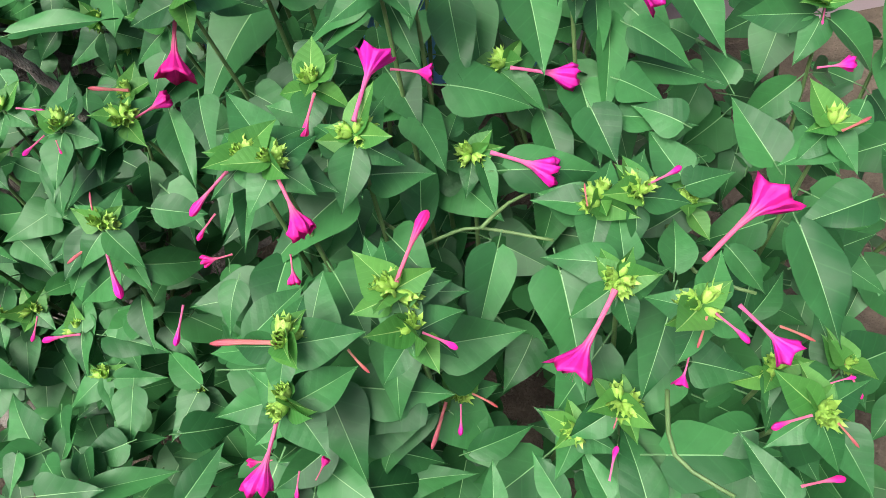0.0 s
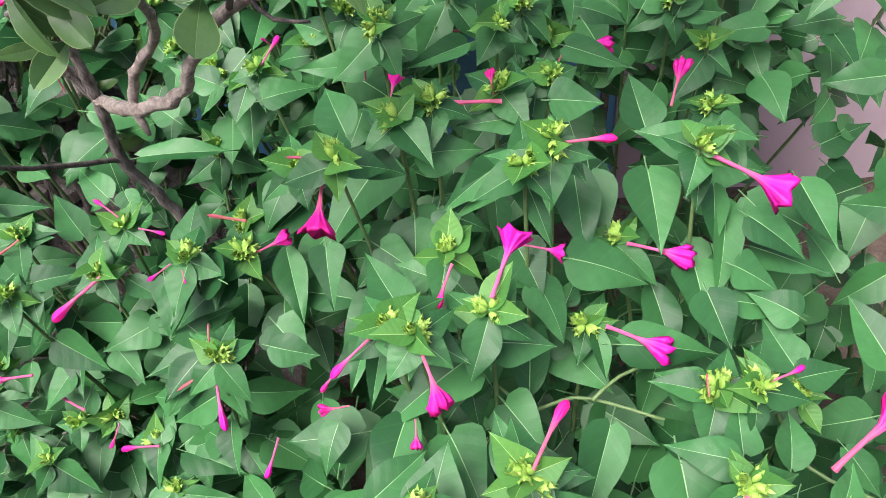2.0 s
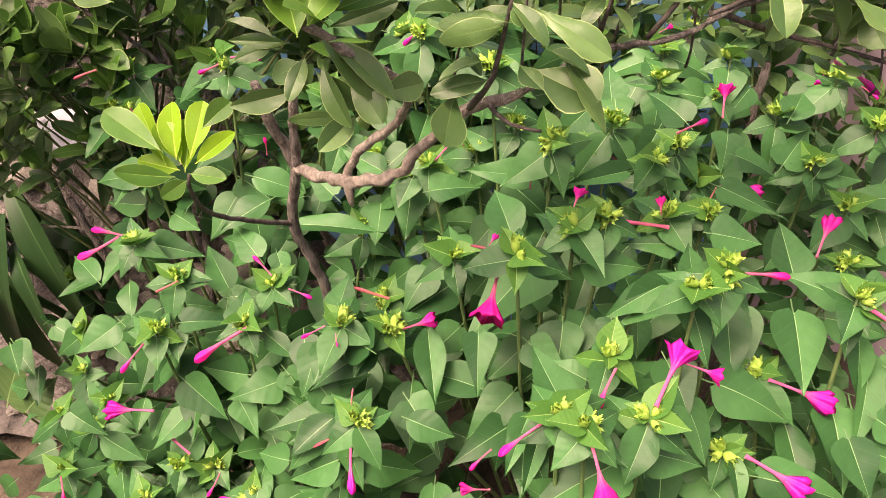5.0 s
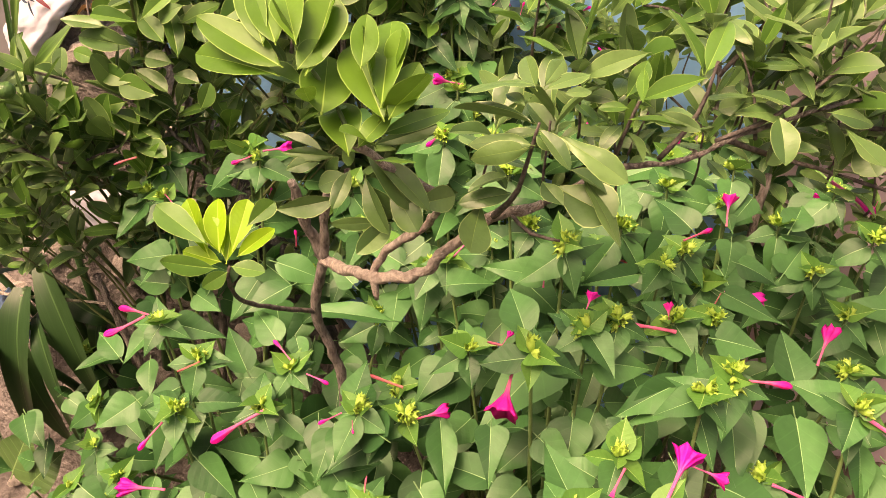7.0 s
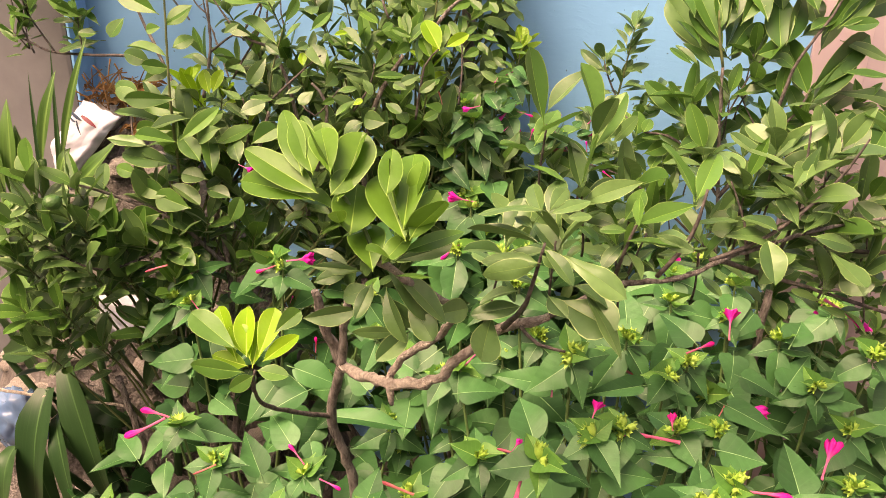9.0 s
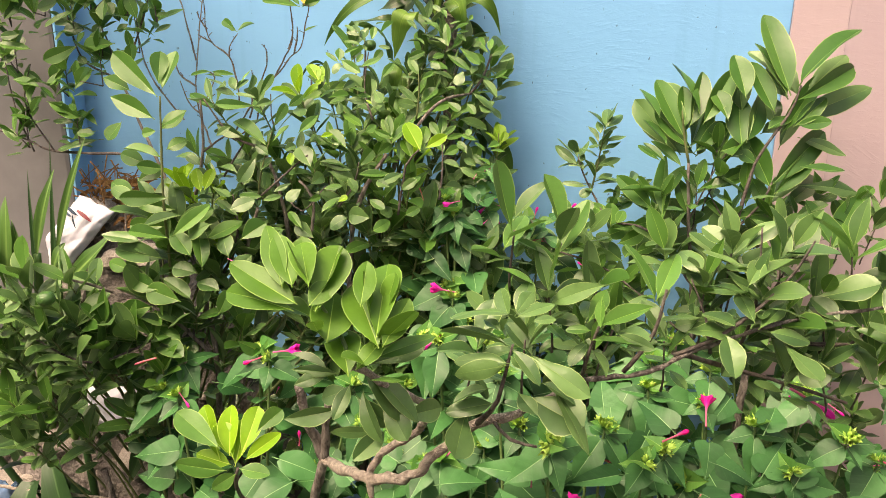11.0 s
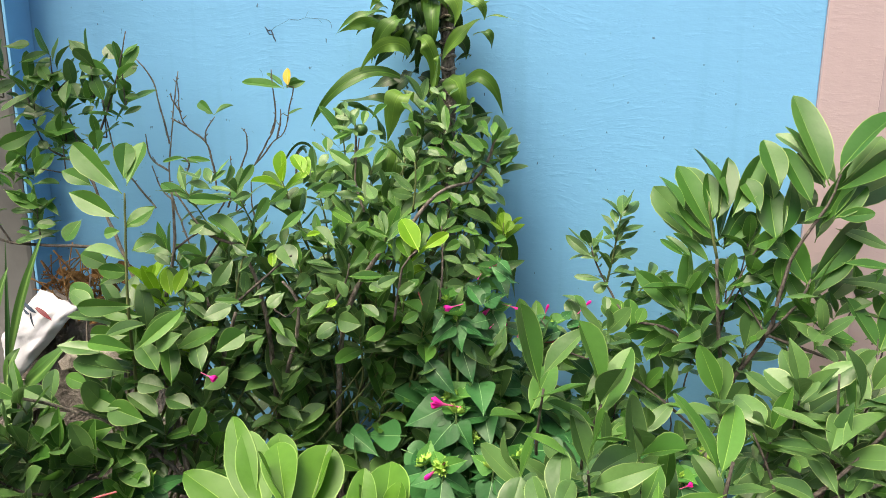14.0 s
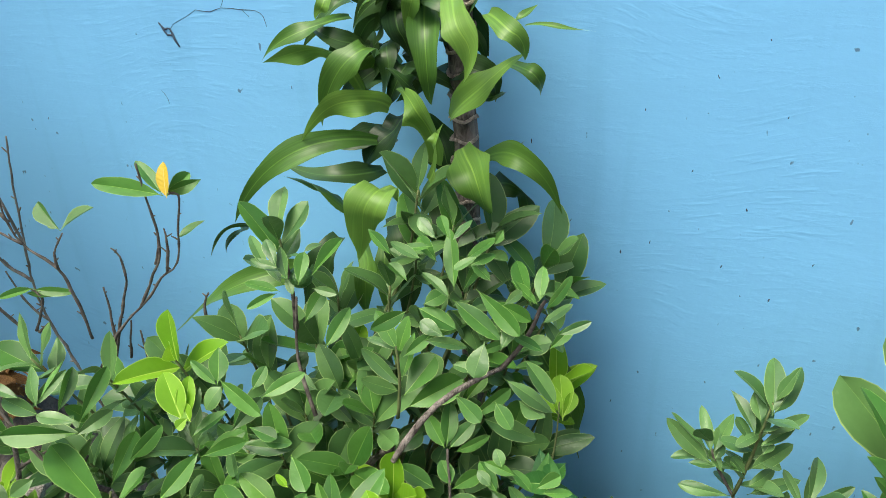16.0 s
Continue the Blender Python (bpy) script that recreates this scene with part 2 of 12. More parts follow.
RED_WRAP = plain("red_wrapper", (0.42, 0.01, 0.012), (0.6, 0.03, 0.02), 25.0, 0.3, 0.3, 0.004, 0.5)
BLUE = painted_wall("blue_paint", (0.180, 0.458, 0.735), (0.135, 0.392, 0.665), (0.05, 0.09, 0.14))
PINK = painted_wall("pink_paint", (0.42, 0.345, 0.37), (0.36, 0.295, 0.315), (0.25, 0.16, 0.14))
PINK_PALE = painted_wall("pale_pink_paint", (0.46, 0.375, 0.39), (0.41, 0.33, 0.34), (0.25, 0.16, 0.14))


def petal_material(name, tube, limb, tip):
    m, nt, b = nodes_of(name)
    uv = nt.nodes.new("ShaderNodeUVMap")
    sep = nt.nodes.new("ShaderNodeSeparateXYZ")
    nt.links.new(uv.outputs[0], sep.inputs[0])
    col = ramp(nt, sep.outputs[1], ((0.0, tube), (0.55, tube), (0.78, limb), (1.0, tip)))
    pleat = math_node(nt, "SINE", math_node(nt, "MULTIPLY", sep.outputs[0], 62.83))
    fold = math_node(nt, "MULTIPLY", math_node(nt, "ADD", pleat, 1.0), math_node(nt, "MULTIPLY", noise_of(nt, 5.0, 3.0), 0.40))
    col = mixed(nt, math_node(nt, "MULTIPLY", fold, sep.outputs[1], clamp=True), col, tuple(0.80 * c for c in limb))
    bump(nt, b, fold, 0.3, 0.05)
    info = nt.nodes.new("ShaderNodeObjectInfo")
    hue = node(nt, "ShaderNodeHueSaturation", Saturation=1.0, Value=1.0)
    nt.links.new(math_node(nt, "ADD", math_node(nt, "MULTIPLY", info.outputs["Random"], 0.035), 0.485), hue.inputs["Hue"])
    nt.links.new(col, hue.inputs["Color"])
    nt.links.new(hue.outputs[0], b.inputs["Base Color"])
    b.inputs["Roughness"].default_value = 0.55
    tr = nt.nodes.new("ShaderNodeBsdfTranslucent")
    nt.links.new(hue.outputs[0], tr.inputs[0])
    ms = node(nt, "ShaderNodeMixShader", Fac=0.42)
    nt.links.new(b.outputs[0], ms.inputs[1])
    nt.links.new(tr.outputs[0], ms.inputs[2])
    nt.links.new(ms.outputs[0], nt.nodes["Material Output"].inputs[0])
    return m


PETAL = petal_material("magenta_petal", (0.78, 0.19, 0.38), (0.90, 0.020, 0.49), (0.90, 0.018, 0.43))
PETAL_OLD = petal_material("faded_petal", (0.66, 0.22, 0.22), (0.66, 0.16, 0.22), (0.55, 0.10, 0.14))

# ---------------------------------------------------------------- mesh helpers
rng = random.Random(7)


def mesh_from(name, verts, faces, material, uvs=None, rim=None, smooth=True):
    me = bpy.data.meshes.new(name)
    me.from_pydata([tuple(v) for v in verts], [], faces)
    me.materials.append(material)
    if uvs is not None:
        layer = me.uv_layers.new(name="UVMap")
        for loop in me.loops:
            layer.data[loop.index].uv = uvs[loop.vertex_index]
    if rim is not None:
        a = me.attributes.new("rim", "FLOAT", "POINT")
        for i, v in enumerate(rim):
            a.data[i].value = v
    if smooth:
        for p in me.polygons:
            p.use_smooth = True
    me.update()
    return me


def part(name, me, parent, m=None, label=""):
    """A mesh as one part under its thing; m is its pose in the world."""
    ob = new(name, me)
    ob.parent = parent
    base = Matrix.Translation(parent.matrix_basis.translation)
    if parent.parent:
        base = Matrix.Translation(parent.parent.matrix_basis.translation) @ base
    ob.matrix_basis = base.inverted() @ (m or Matrix())
    if label:
        tagged(ob, label)
    return ob


def thing(name, at, label, category, group="", kind=""):
    ob = new(name)
    ob.empty_display_size = 0.05
    ob.matrix_basis = Matrix.Translation(at)
    return tagged(ob, label, category, group, kind)


def tube_mesh(name, pts, radii, material, sides=7, wobble=0.0, seed=0):
    """A tapered tube along a smooth line through pts."""
    r = random.Random(seed)
    P = [Vector(p) for p in pts]
    line, rad = [], []
    n = len(P)
    for i in range(n - 1):
        p0, p1, p2, p3 = P[max(i - 1, 0)], P[i], P[i + 1], P[min(i + 2, n - 1)]
        steps = max(2, min(12, int((p2 - p1).length / (0.007 if wobble > .13 else 0.015))))
        for k in range(steps):
            t = k / steps
            line.append(0.5 * ((2 * p1) + (p2 - p0) * t + (2 * p0 - 5 * p1 + 4 * p2 - p3) * t * t + (3 * p1 - p0 - 3 * p2 + p3) * t ** 3))
            rad.append(radii[i] + (radii[i + 1] - radii[i]) * t)
    line.append(P[-1])
    rad.append(radii[-1])
    verts, faces = [], []
    side = Vector((0.3, 0.5, 0.8))
    for i, p in enumerate(line):
        d = (line[min(i + 1, len(line) - 1)] - line[max(i - 1, 0)]).normalized()
        side = (side - d * side.dot(d)).normalized()
        up = d.cross(side)
        knob = wobble * 1.8 * noise.noise(p * 95.0)
        p = p + (side * noise.noise(p * 60.0) + up * noise.noise(p * 60.0 + Vector((7, 3, 1)))) * (rad[i] * wobble * 4.0)
        for k in range(sides):
            a = 2 * math.pi * k / sides
            q = rad[i] * (1 + wobble * r.uniform(-.7, .7) + knob)
            verts.append(p + side * (q * math.cos(a)) + up * (q * math.sin(a)))
    for i in range(len(line) - 1):
        for k in range(sides):
            a, b = i * sides + k, i * sides + (k + 1) % sides
            faces.append((a, b, b + sides, a + sides))
    faces.append(tuple(range(sides))[::-1])
    faces.append(tuple((len(line) - 1) * sides + k for k in range(sides)))
    return mesh_from(name, verts, faces, material)


def blade_mesh(name, profile, material, rows=10, fold=0.25, droop=0.2, wave=0.0, petiole=0.0, seed=0, lobes=0.0, curl=0.0, cols=2):
    """A leaf of length 1 along +y, its upper face to +z, creased along the midrib. profile(t) gives the half width."""
    r = random.Random(seed)
    verts, faces, uvs, rim = [], [], [], []
    ph, sway, twist = r.uniform(0, 6), r.uniform(-.07, .07), r.uniform(-.22, .22)
    left, right = r.uniform(.90, 1.04), r.uniform(.90, 1.04)
    across = 2 * cols + 1
    for i in range(rows + 1):
        f = i / rows
        t = 0.55 * f + 0.45 * (0.5 - 0.5 * math.cos(math.pi * f))
        w = profile(t)
        for k in range(-cols, cols + 1):
            s = k / cols
            x = s * w * (left if s < 0 else right)
            y = t - lobes * abs(s) ** 1.5 * max(0.0, 1 - t * 5)
            z = fold * abs(x) - droop * t * t + wave * math.sin(t * 10 + ph + (1.9 if s > 0 else 0)) * s * s - curl * s * s * w + twist * x * t
            verts.append((x + sway * t * t, y, z))
            uvs.append((0.5 + x, max(0.0, t)))
            rim.append(abs(s))
    for i in range(rows):
        for k in range(across - 1):
            a = i * across + k
            faces.append((a, a + 1, a + 1 + across, a + across))
    if petiole:
        b = len(verts)
        q = 0.011
        for t in (0.0, 0.5, 1.0):
            y = 0.03 - petiole * t
            z = -0.10 * petiole * math.sin(t * 2.2)
            for dx, dz in ((-q, 0.004), (q, 0.004), (0, -q)):
                verts.append((dx, y, z + dz))
                uvs.append((0.507, 0.0))
                rim.append(0.0)
        for i in range(2):
            for k in range(3):
                a, c = b + i * 3 + k, b + i * 3 + (k + 1) % 3
                faces.append((a, c, c + 3, a + 3))
    me = mesh_from(name, verts, faces, material, uvs, rim)
    ridge = {i * across + cols for i in range(rows + 1)}
    for e in me.edges:
        if e.vertices[0] in ridge and e.vertices[1] in ridge:
            e.use_edge_sharp = True
    return me


def through_points(t, table):
    """A smooth curve through the table's points."""
    n = len(table)
    for i in range(n - 1):
        (t0, w0), (t1, w1) = table[i], table[i + 1]
        if t <= t1 or i == n - 2:
            f = min(1.0, max(0.0, (t - t0) / (t1 - t0)))
            m0 = (w1 - table[i - 1][1]) / (t1 - table[i - 1][0]) if i else (w1 - w0) / (t1 - t0)
            m1 = (table[i + 2][1] - w0) / (table[i + 2][0] - t0) if i < n - 2 else (w1 - w0) / (t1 - t0)
            h = t1 - t0
            return max(.001, (2 * f ** 3 - 3 * f * f + 1) * w0 + (f ** 3 - 2 * f * f + f) * h * m0 + (3 * f * f - 2 * f ** 3) * w1 + (f ** 3 - f * f) * h * m1)
    return table[-1][1]


def cordate(t):
    # broad rounded base, drawn-out tip
    return through_points(t, ((0, .06), (.05, .24), (.13, .335), (.24, .350), (.38, .310), (.54, .235), (.70, .150), (.84, .072), (.93, .026), (1, .001)))


def deltoid(t):
    return through_points(t, ((0, .10), (.05, .28), (.12, .345), (.22, .330), (.36, .275), (.52, .205), (.68, .132), (.82, .068), (.92, .028), (1, .001)))


def narrow_ovate(t):
    return through_points(t, ((0, .04), (.06, .15), (.16, .235), (.32, .285), (.48, .265), (.64, .195), (.80, .100), (.91, .036), (1, .001)))


def elliptic(t):
    return through_points(t, ((0, .006), (.06, .055), (.18, .140), (.34, .205), (.52, .226), (.70, .198), (.84, .150), (.94, .086), (1, .006)))


def pointed(t):
    return through_points(t, ((0, .006), (.08, .055), (.22, .140), (.40, .205), (.56, .212), (.72, .165), (.86, .090), (.95, .034), (1, .001)))


def obovate(t):
    return through_points(t, ((0, .006), (.08, .050), (.24, .135), (.44, .215), (.62, .258), (.78, .240), (.89, .178), (.96, .100), (1, .012)))


FOUR_LEAVES = [blade_mesh("leaf", (cordate, deltoid, cordate, narrow_ovate)[i % 4], FOUR, 13, 0.14 + 0.10 * (i % 4), 0.03 + 0.07 * i % 0.34, 0.014 + 0.008 * (i % 3), 0.22, i, 0.06, 0.10 * (i % 3)) for i in range(12)]
YOUNG_LEAVES = [blade_mesh("leaf", (cordate, narrow_ovate, cordate)[i % 3], FOUR_YOUNG, 8, 0.35 + 0.10 * i, 0.1 * i - 0.10, 0.018, 0.08, 20 + i, 0.02) for i in range(5)]
CITRUS_LEAVES = [blade_mesh("leaf", (elliptic, obovate, pointed, elliptic)[i % 4], CITRUS, 9, 0.26 + 0.11 * (i % 4), 0.055 * i - 0.10, 0.012 + .006 * (i % 3), 0.10, 40 + i, curl=0.18 * (i % 3)) for i in range(10)]
FRESH_LEAVES = [blade_mesh("leaf", (obovate, elliptic, pointed, elliptic)[i % 4], CITRUS_MID, 9, 0.28 + 0.08 * (i % 5), 0.05 * i - 0.08, 0.012, 0.08, 60 + i, curl=.15 * (i % 2)) for i in range(6)]
BRIGHT_LEAVES = [blade_mesh("leaf", (obovate, elliptic)[i % 2], CITRUS_BRIGHT, 12, 0.22 + 0.08 * (i % 3), 0.06 * i - 0.10, 0.014, 0.06, 160 + i, curl=.12 * (i % 2)) for i in range(5)]
DEEP_LEAVES = [blade_mesh("leaf", (elliptic, obovate, elliptic)[i % 3], CITRUS_DEEP, 10, 0.34 + 0.07 * (i % 4), 0.05 * i - 0.08, 0.012, 0.08, 50 + i, curl=.12 * (i % 2)) for i in range(6)]
NEW_LEAVES = [blade_mesh("leaf", (obovate, elliptic)[i % 2], CITRUS_NEW, 10, 0.30 + 0.08 * i, 0.06 * i - 0.06, 0.014, 0.07, 70 + i) for i in range(4)]
YELLOW_LEAVES = [blade_mesh("leaf", elliptic, YELLOW, 8, 0.3, 0.1, 0.015, 0.1, 80)]
DRY_LEAVES = [blade_mesh("leaf", (elliptic, narrow_ovate)[i % 2], DRY, 7, 0.5, 0.25 * i, 0.05, 0.1, 90 + i) for i in range(3)]


def flower_mesh(name, kind, seed):
    """A four o'clock flower of length 1 along +y: thin tube, then limb."""
    r = random.Random(seed)
    profs = {
        "open": ((0, .035), (.12, .026), (.45, .024), (.66, .040), (.76, .085), (.86, .155), (.94, .215), (.99, .235)),
        "half": ((0, .035), (.12, .026), (.45, .026), (.62, .050), (.74, .11), (.86, .165), (.95, .185), (1.0, .155)),
        "bud": ((0, .035), (.12, .027), (.50, .027), (.70, .050), (.82, .075), (.92, .070), (.97, .045), (1.0, .010)),
        "old": ((0, .040), (.15, .032), (.50, .036), (.75, .046), (.90, .042), (1.0, .016)),
    }[kind]
    n = 20
    verts, faces, uvs = [], [], []
    bend = r.uniform(-0.10, 0.10)
    for i, (y, rad) in enumerate(profs):
        for k in range(n):
            a = 2 * math.pi * k / n
            q = rad
            dy = 0.0
            if kind == "open" and y > 0.85:
                q *= 1 + 0.13 * math.cos(5 * a) + 0.09 * math.cos(10 * a + 1) + r.uniform(-.06, .06)
                dy = 0.035 * math.cos(5 * a) + 0.03 * math.sin(10 * a) + r.uniform(-.012, .012)
            elif kind == "half" and y > 0.7:
                q *= 1 + (y - .6) * (0.75 * math.cos(5 * a + y * 3) + 0.35 * math.cos(10 * a + 2)) + r.uniform(-.06, .06)
                dy = (0.05 * math.cos(5 * a + 1) + r.uniform(-.05, .05)) if y > .9 else 0.0
            elif y > 0.6:
                q *= 1 + 0.15 * math.cos(5 * a + y * 8)
            verts.append((q * math.cos(a) + bend * y * y, y + dy, q * math.sin(a) - 0.05 * y * y))
            uvs.append((k / n, y))
    for i in range(len(profs) - 1):
        for k in range(n):
            a, b = i * n + k, i * n + (k + 1) % n
            faces.append((a, b, b + n, a + n))
    if kind in ("open", "half"):
        # throat: the limb folds back into the tube
        c = len(verts)
        for k in range(n):
            a = 2 * math.pi * k / n
            verts.append((0.06 * math.cos(a) + bend * .6, 0.80, 0.06 * math.sin(a) - 0.04))
            uvs.append((k / n, 0.86))
        e = (len(profs) - 1) * n
        for k in range(n):
            b = (k + 1) % n
            faces.append((e + k, e + b, c + b, c + k))
        for k in range(3):
            b = len(verts)
            dx, dz = r.uniform(-.05, .05), r.uniform(-.05, .05)
            for q in ((-.006, 0), (.006, 0), (0, .008)):
                verts.append((bend * .6 + q[0], .78, q[1] - .04))
                uvs.append((0.5, 0.9))
            verts.append((bend * .8 + dx, 1.08, dz - .05))
            uvs.append((0.5, 0.9))
            faces += [(b, b + 1, b + 3), (b + 1, b + 2, b + 3), (b + 2, b, b + 3)]
    return mesh_from(name, verts, faces, PETAL_OLD if kind == "old" else PETAL, uvs)


FLOWERS = {k: [flower_mesh("flower", k, i) for i in range(3)] for k in ("open", "half", "bud", "old")}


def calyx_mesh(seed, material=CALYX):
    """A head of small green cups with pointed teeth, about 1 across."""
    r = random.Random(seed)
    verts, faces = [], []
    for c in range(r.randint(6, 9)):
        d = Vector((r.uniform(-1, 1), r.uniform(-0.9, 0.9), r.uniform(0.1, 1.2))).normalized()
        o = Vector((d.x * 0.22, d.y * 0.22, d.z * 0.16))
        s = d.orthogonal().normalized()
        u = d.cross(s)
        size = r.uniform(0.8, 1.25)
        b = len(verts)
        prof = ((-.10, .05), (.04, .135), (.18, .150), (.30, .125))
        for h, q in prof:
            for k in range(6):
                a = math.pi * k / 3
                verts.append(o + (d * h + (s * math.cos(a) + u * math.sin(a)) * q) * size)
        for i in range(3):
            for k in range(6):
                x, y = b + i * 6 + k, b + i * 6 + (k + 1) % 6
                faces.append((x, y, y + 6, x + 6))
        for k in range(5):
            a = 2 * math.pi * (k + r.uniform(-.2, .2)) / 5
            rad = s * math.cos(a) + u * math.sin(a)
            t = d.cross(rad)
            q = len(verts)
            flare = r.uniform(.12, .24)
            verts += [o + (d * .26 + rad * .13 - t * .075) * size, o + (d * .26 + rad * .13 + t * .075) * size, o + (d * (.28 + r.uniform(.08, .18)) + rad * flare) * size, o + (d * .34 + rad * .19) * size]
            faces += [(q, q + 1, q + 3), (q + 1, q + 2, q + 3), (q + 2, q, q + 3)]
    return mesh_from("flower_head", verts, faces, material)


CALYXES = [calyx_mesh(i) for i in range(5)]


def frame_of(base, way, normal, size, width=1.0):
    """The pose of a blade: its length along way, its face to normal."""
    y = Vector(way).normalized()
    z = Vector(normal)
    z = z - y * z.dot(y)
    if z.length < 1e-3:
        z = y.orthogonal()
    z.normalize()
    x = y.cross(z)
    m = Matrix((x * size * width, y * size, z * size)).transposed().to_4x4()
    m.translation = base
    return m


def jitter(v, amount):
    return Vector(v) + Vector((rng.uniform(-1, 1), rng.uniform(-1, 1), rng.uniform(-1, 1))) * amount


# ---------------------------------------------------------------- structure
def slab(name, x0, x1, y0, y1, z0, z1, material, label, bevel=0.004):
    bm = bmesh.new()
    bmesh.ops.create_cube(bm, size=1.0)
    for v in bm.verts:
        v.co = Vector((x0 + (v.co.x + .5) * (x1 - x0), y0 + (v.co.y + .5) * (y1 - y0), z0 + (v.co.z + .5) * (z1 - z0)))
    bmesh.ops.bevel(bm, geom=bm.edges[:], offset=bevel, segments=2, profile=0.6, affect="EDGES")
    me = bpy.data.meshes.new(name)
    bm.to_mesh(me)
    bm.free()
    me.materials.append(material)
    return tagged(new(name, me), label, "wall", kind="structure")


GROUND = -0.08


def ground_height(x, y):
    near = max(0.0, 1 - ((x + .3) ** 2 + (y - .6) ** 2) / 9)
    return GROUND + near * (0.03 * noise.noise(Vector((x * 2.1, y * 2.1, 0))) + 0.012 * noise.noise(Vector((x * 9, y * 9, 3))))


def build_ground():
    xs = sorted({round(-3 + .1 * i, 3) for i in range(61)} | {-400.0, -60.0, -12.0, -5.0, 5.0, 12.0, 60.0, 400.0})
    verts = [(x, y, ground_height(x, y)) for y in xs for x in xs]
    n = len(xs)
    faces = [(j * n + i, j * n + i + 1, (j + 1) * n + i + 1, (j + 1) * n + i) for j in range(n - 1) for i in range(n - 1)]
    tagged(new("ground", mesh_from("ground", verts, faces, SOIL)), "brown garden soil with scattered rubble", "ground", kind="structure")


build_ground()
WALL = 1.305
wall_blue = slab("wall_back_blue", -1.60, 0.206, WALL, WALL + .15, -0.3, 3.0, BLUE, "blue painted plaster wall with small dark chips")
slab("wall_back_pale_pink", 0.206, 0.300, WALL - .006, WALL + .15, -0.3, 3.0, PINK_PALE, "pale pink painted strip of plaster wall", 0.001)
slab("wall_back_pink", 0.300, 3.2, WALL - .0045, WALL + .15, -0.3, 3.0, PINK, "dusty pink painted plaster wall", 0.001)
pillar = slab("wall_pillar", -1.75, -1.225, WALL - .07, WALL - .002, -0.3, 3.0, CONCRETE, "bare grey concrete pillar beside the blue wall", 0.01)
slab("wall_pillar_side", -1.225, -1.219, WALL - .068, WALL - .002, -0.3, 3.0, BLUE, "blue painted side of the concrete pillar", 0.001)
# four unseen walls, added to keep low sky light off the plants
unseen_wall_front = slab("unseen_wall_front", -4.35, 3.35, -2.45, -2.30, -0.3, 2.1, CONCRETE, "unseen plain wall added to block low sky light")
unseen_wall_right = slab("unseen_wall_right", 3.2, 3.35, -2.30, WALL + .15, -0.3, 2.1, PINK, "unseen pink wall added to block low sky light")
unseen_wall_far_left = slab("unseen_wall_far_left", -4.35, -4.2, -2.30, WALL + .15, -0.3, 2.1, CONCRETE, "unseen plain wall added to block low sky light")
unseen_wall_left = slab("unseen_wall_left", -4.2, -1.75, WALL - .03, WALL + .15, -0.3, 3.0, CONCRETE, "unseen grey concrete wall added beyond the pillar to block sky light")

# ---------------------------------------------------------------- four o'clock plants
def four_oclock(base, label):
    return thing("four_oclock_plant", (base[0], base[1], ground_height(base[0], base[1])), label, "flowering plant", "four o'clock plants")


def blade(plant, meshes, base, way, normal, name="leaf", width=1.0):
    """One leaf from its base along way (its whole length)."""
    way = Vector(way)
    return part(name, rng.choice(meshes), plant, frame_of(base, way, normal, way.length, width))


INNER = {}


def inner_blade(plant, meshes, base, way, normal, width=1.0):
    """A leaf deep in the plant, kept for its one joined mesh of inner leaves."""
    way = Vector(way)
    INNER.setdefault(plant, []).append((rng.choice(meshes), frame_of(base, way, normal, way.length, width)))


def join_inner(plant, leaves):
    corners, faces, uvs, rims, slots, mats = [], [], [], [], [], []
    for me, m in leaves:
        at = len(corners)
        corners += [m @ v.co for v in me.vertices]
        coords = [None] * len(me.vertices)
        for loop in me.loops:
            coords[loop.vertex_index] = tuple(me.uv_layers[0].data[loop.index].uv)
        uvs += coords
        rims += [d.value for d in me.attributes["rim"].data]
        if me.materials[0] not in mats:
            mats.append(me.materials[0])
        for p in me.polygons:
            faces.append(tuple(at + i for i in p.vertices))
            slots.append(mats.index(me.materials[0]))
    o = plant.matrix_basis.translation
    me = mesh_from("inner_leaves", [c - o for c in corners], faces, mats[0], uvs, rims)
    for m in mats[1:]:
        me.materials.append(m)
    me.polygons.foreach_set("material_index", slots)
    ob = new("inner_leaves", me)
    ob.parent = plant
    tagged(ob, "shaded leaves deep inside the plant", kind="stuff")


def stem(plant, pts, r0, r1, material=STEM, name="stem", sides=6, wobble=0.0):
    n = len(pts)
    radii = [r0 + (r1 - r0) * i / (n - 1) for i in range(n)]
    return part(name, tube_mesh(name, pts, radii, material, sides, wobble, n), plant)


HEAD_AT = []
FACE = Vector((0.05, -0.55, 0.83))


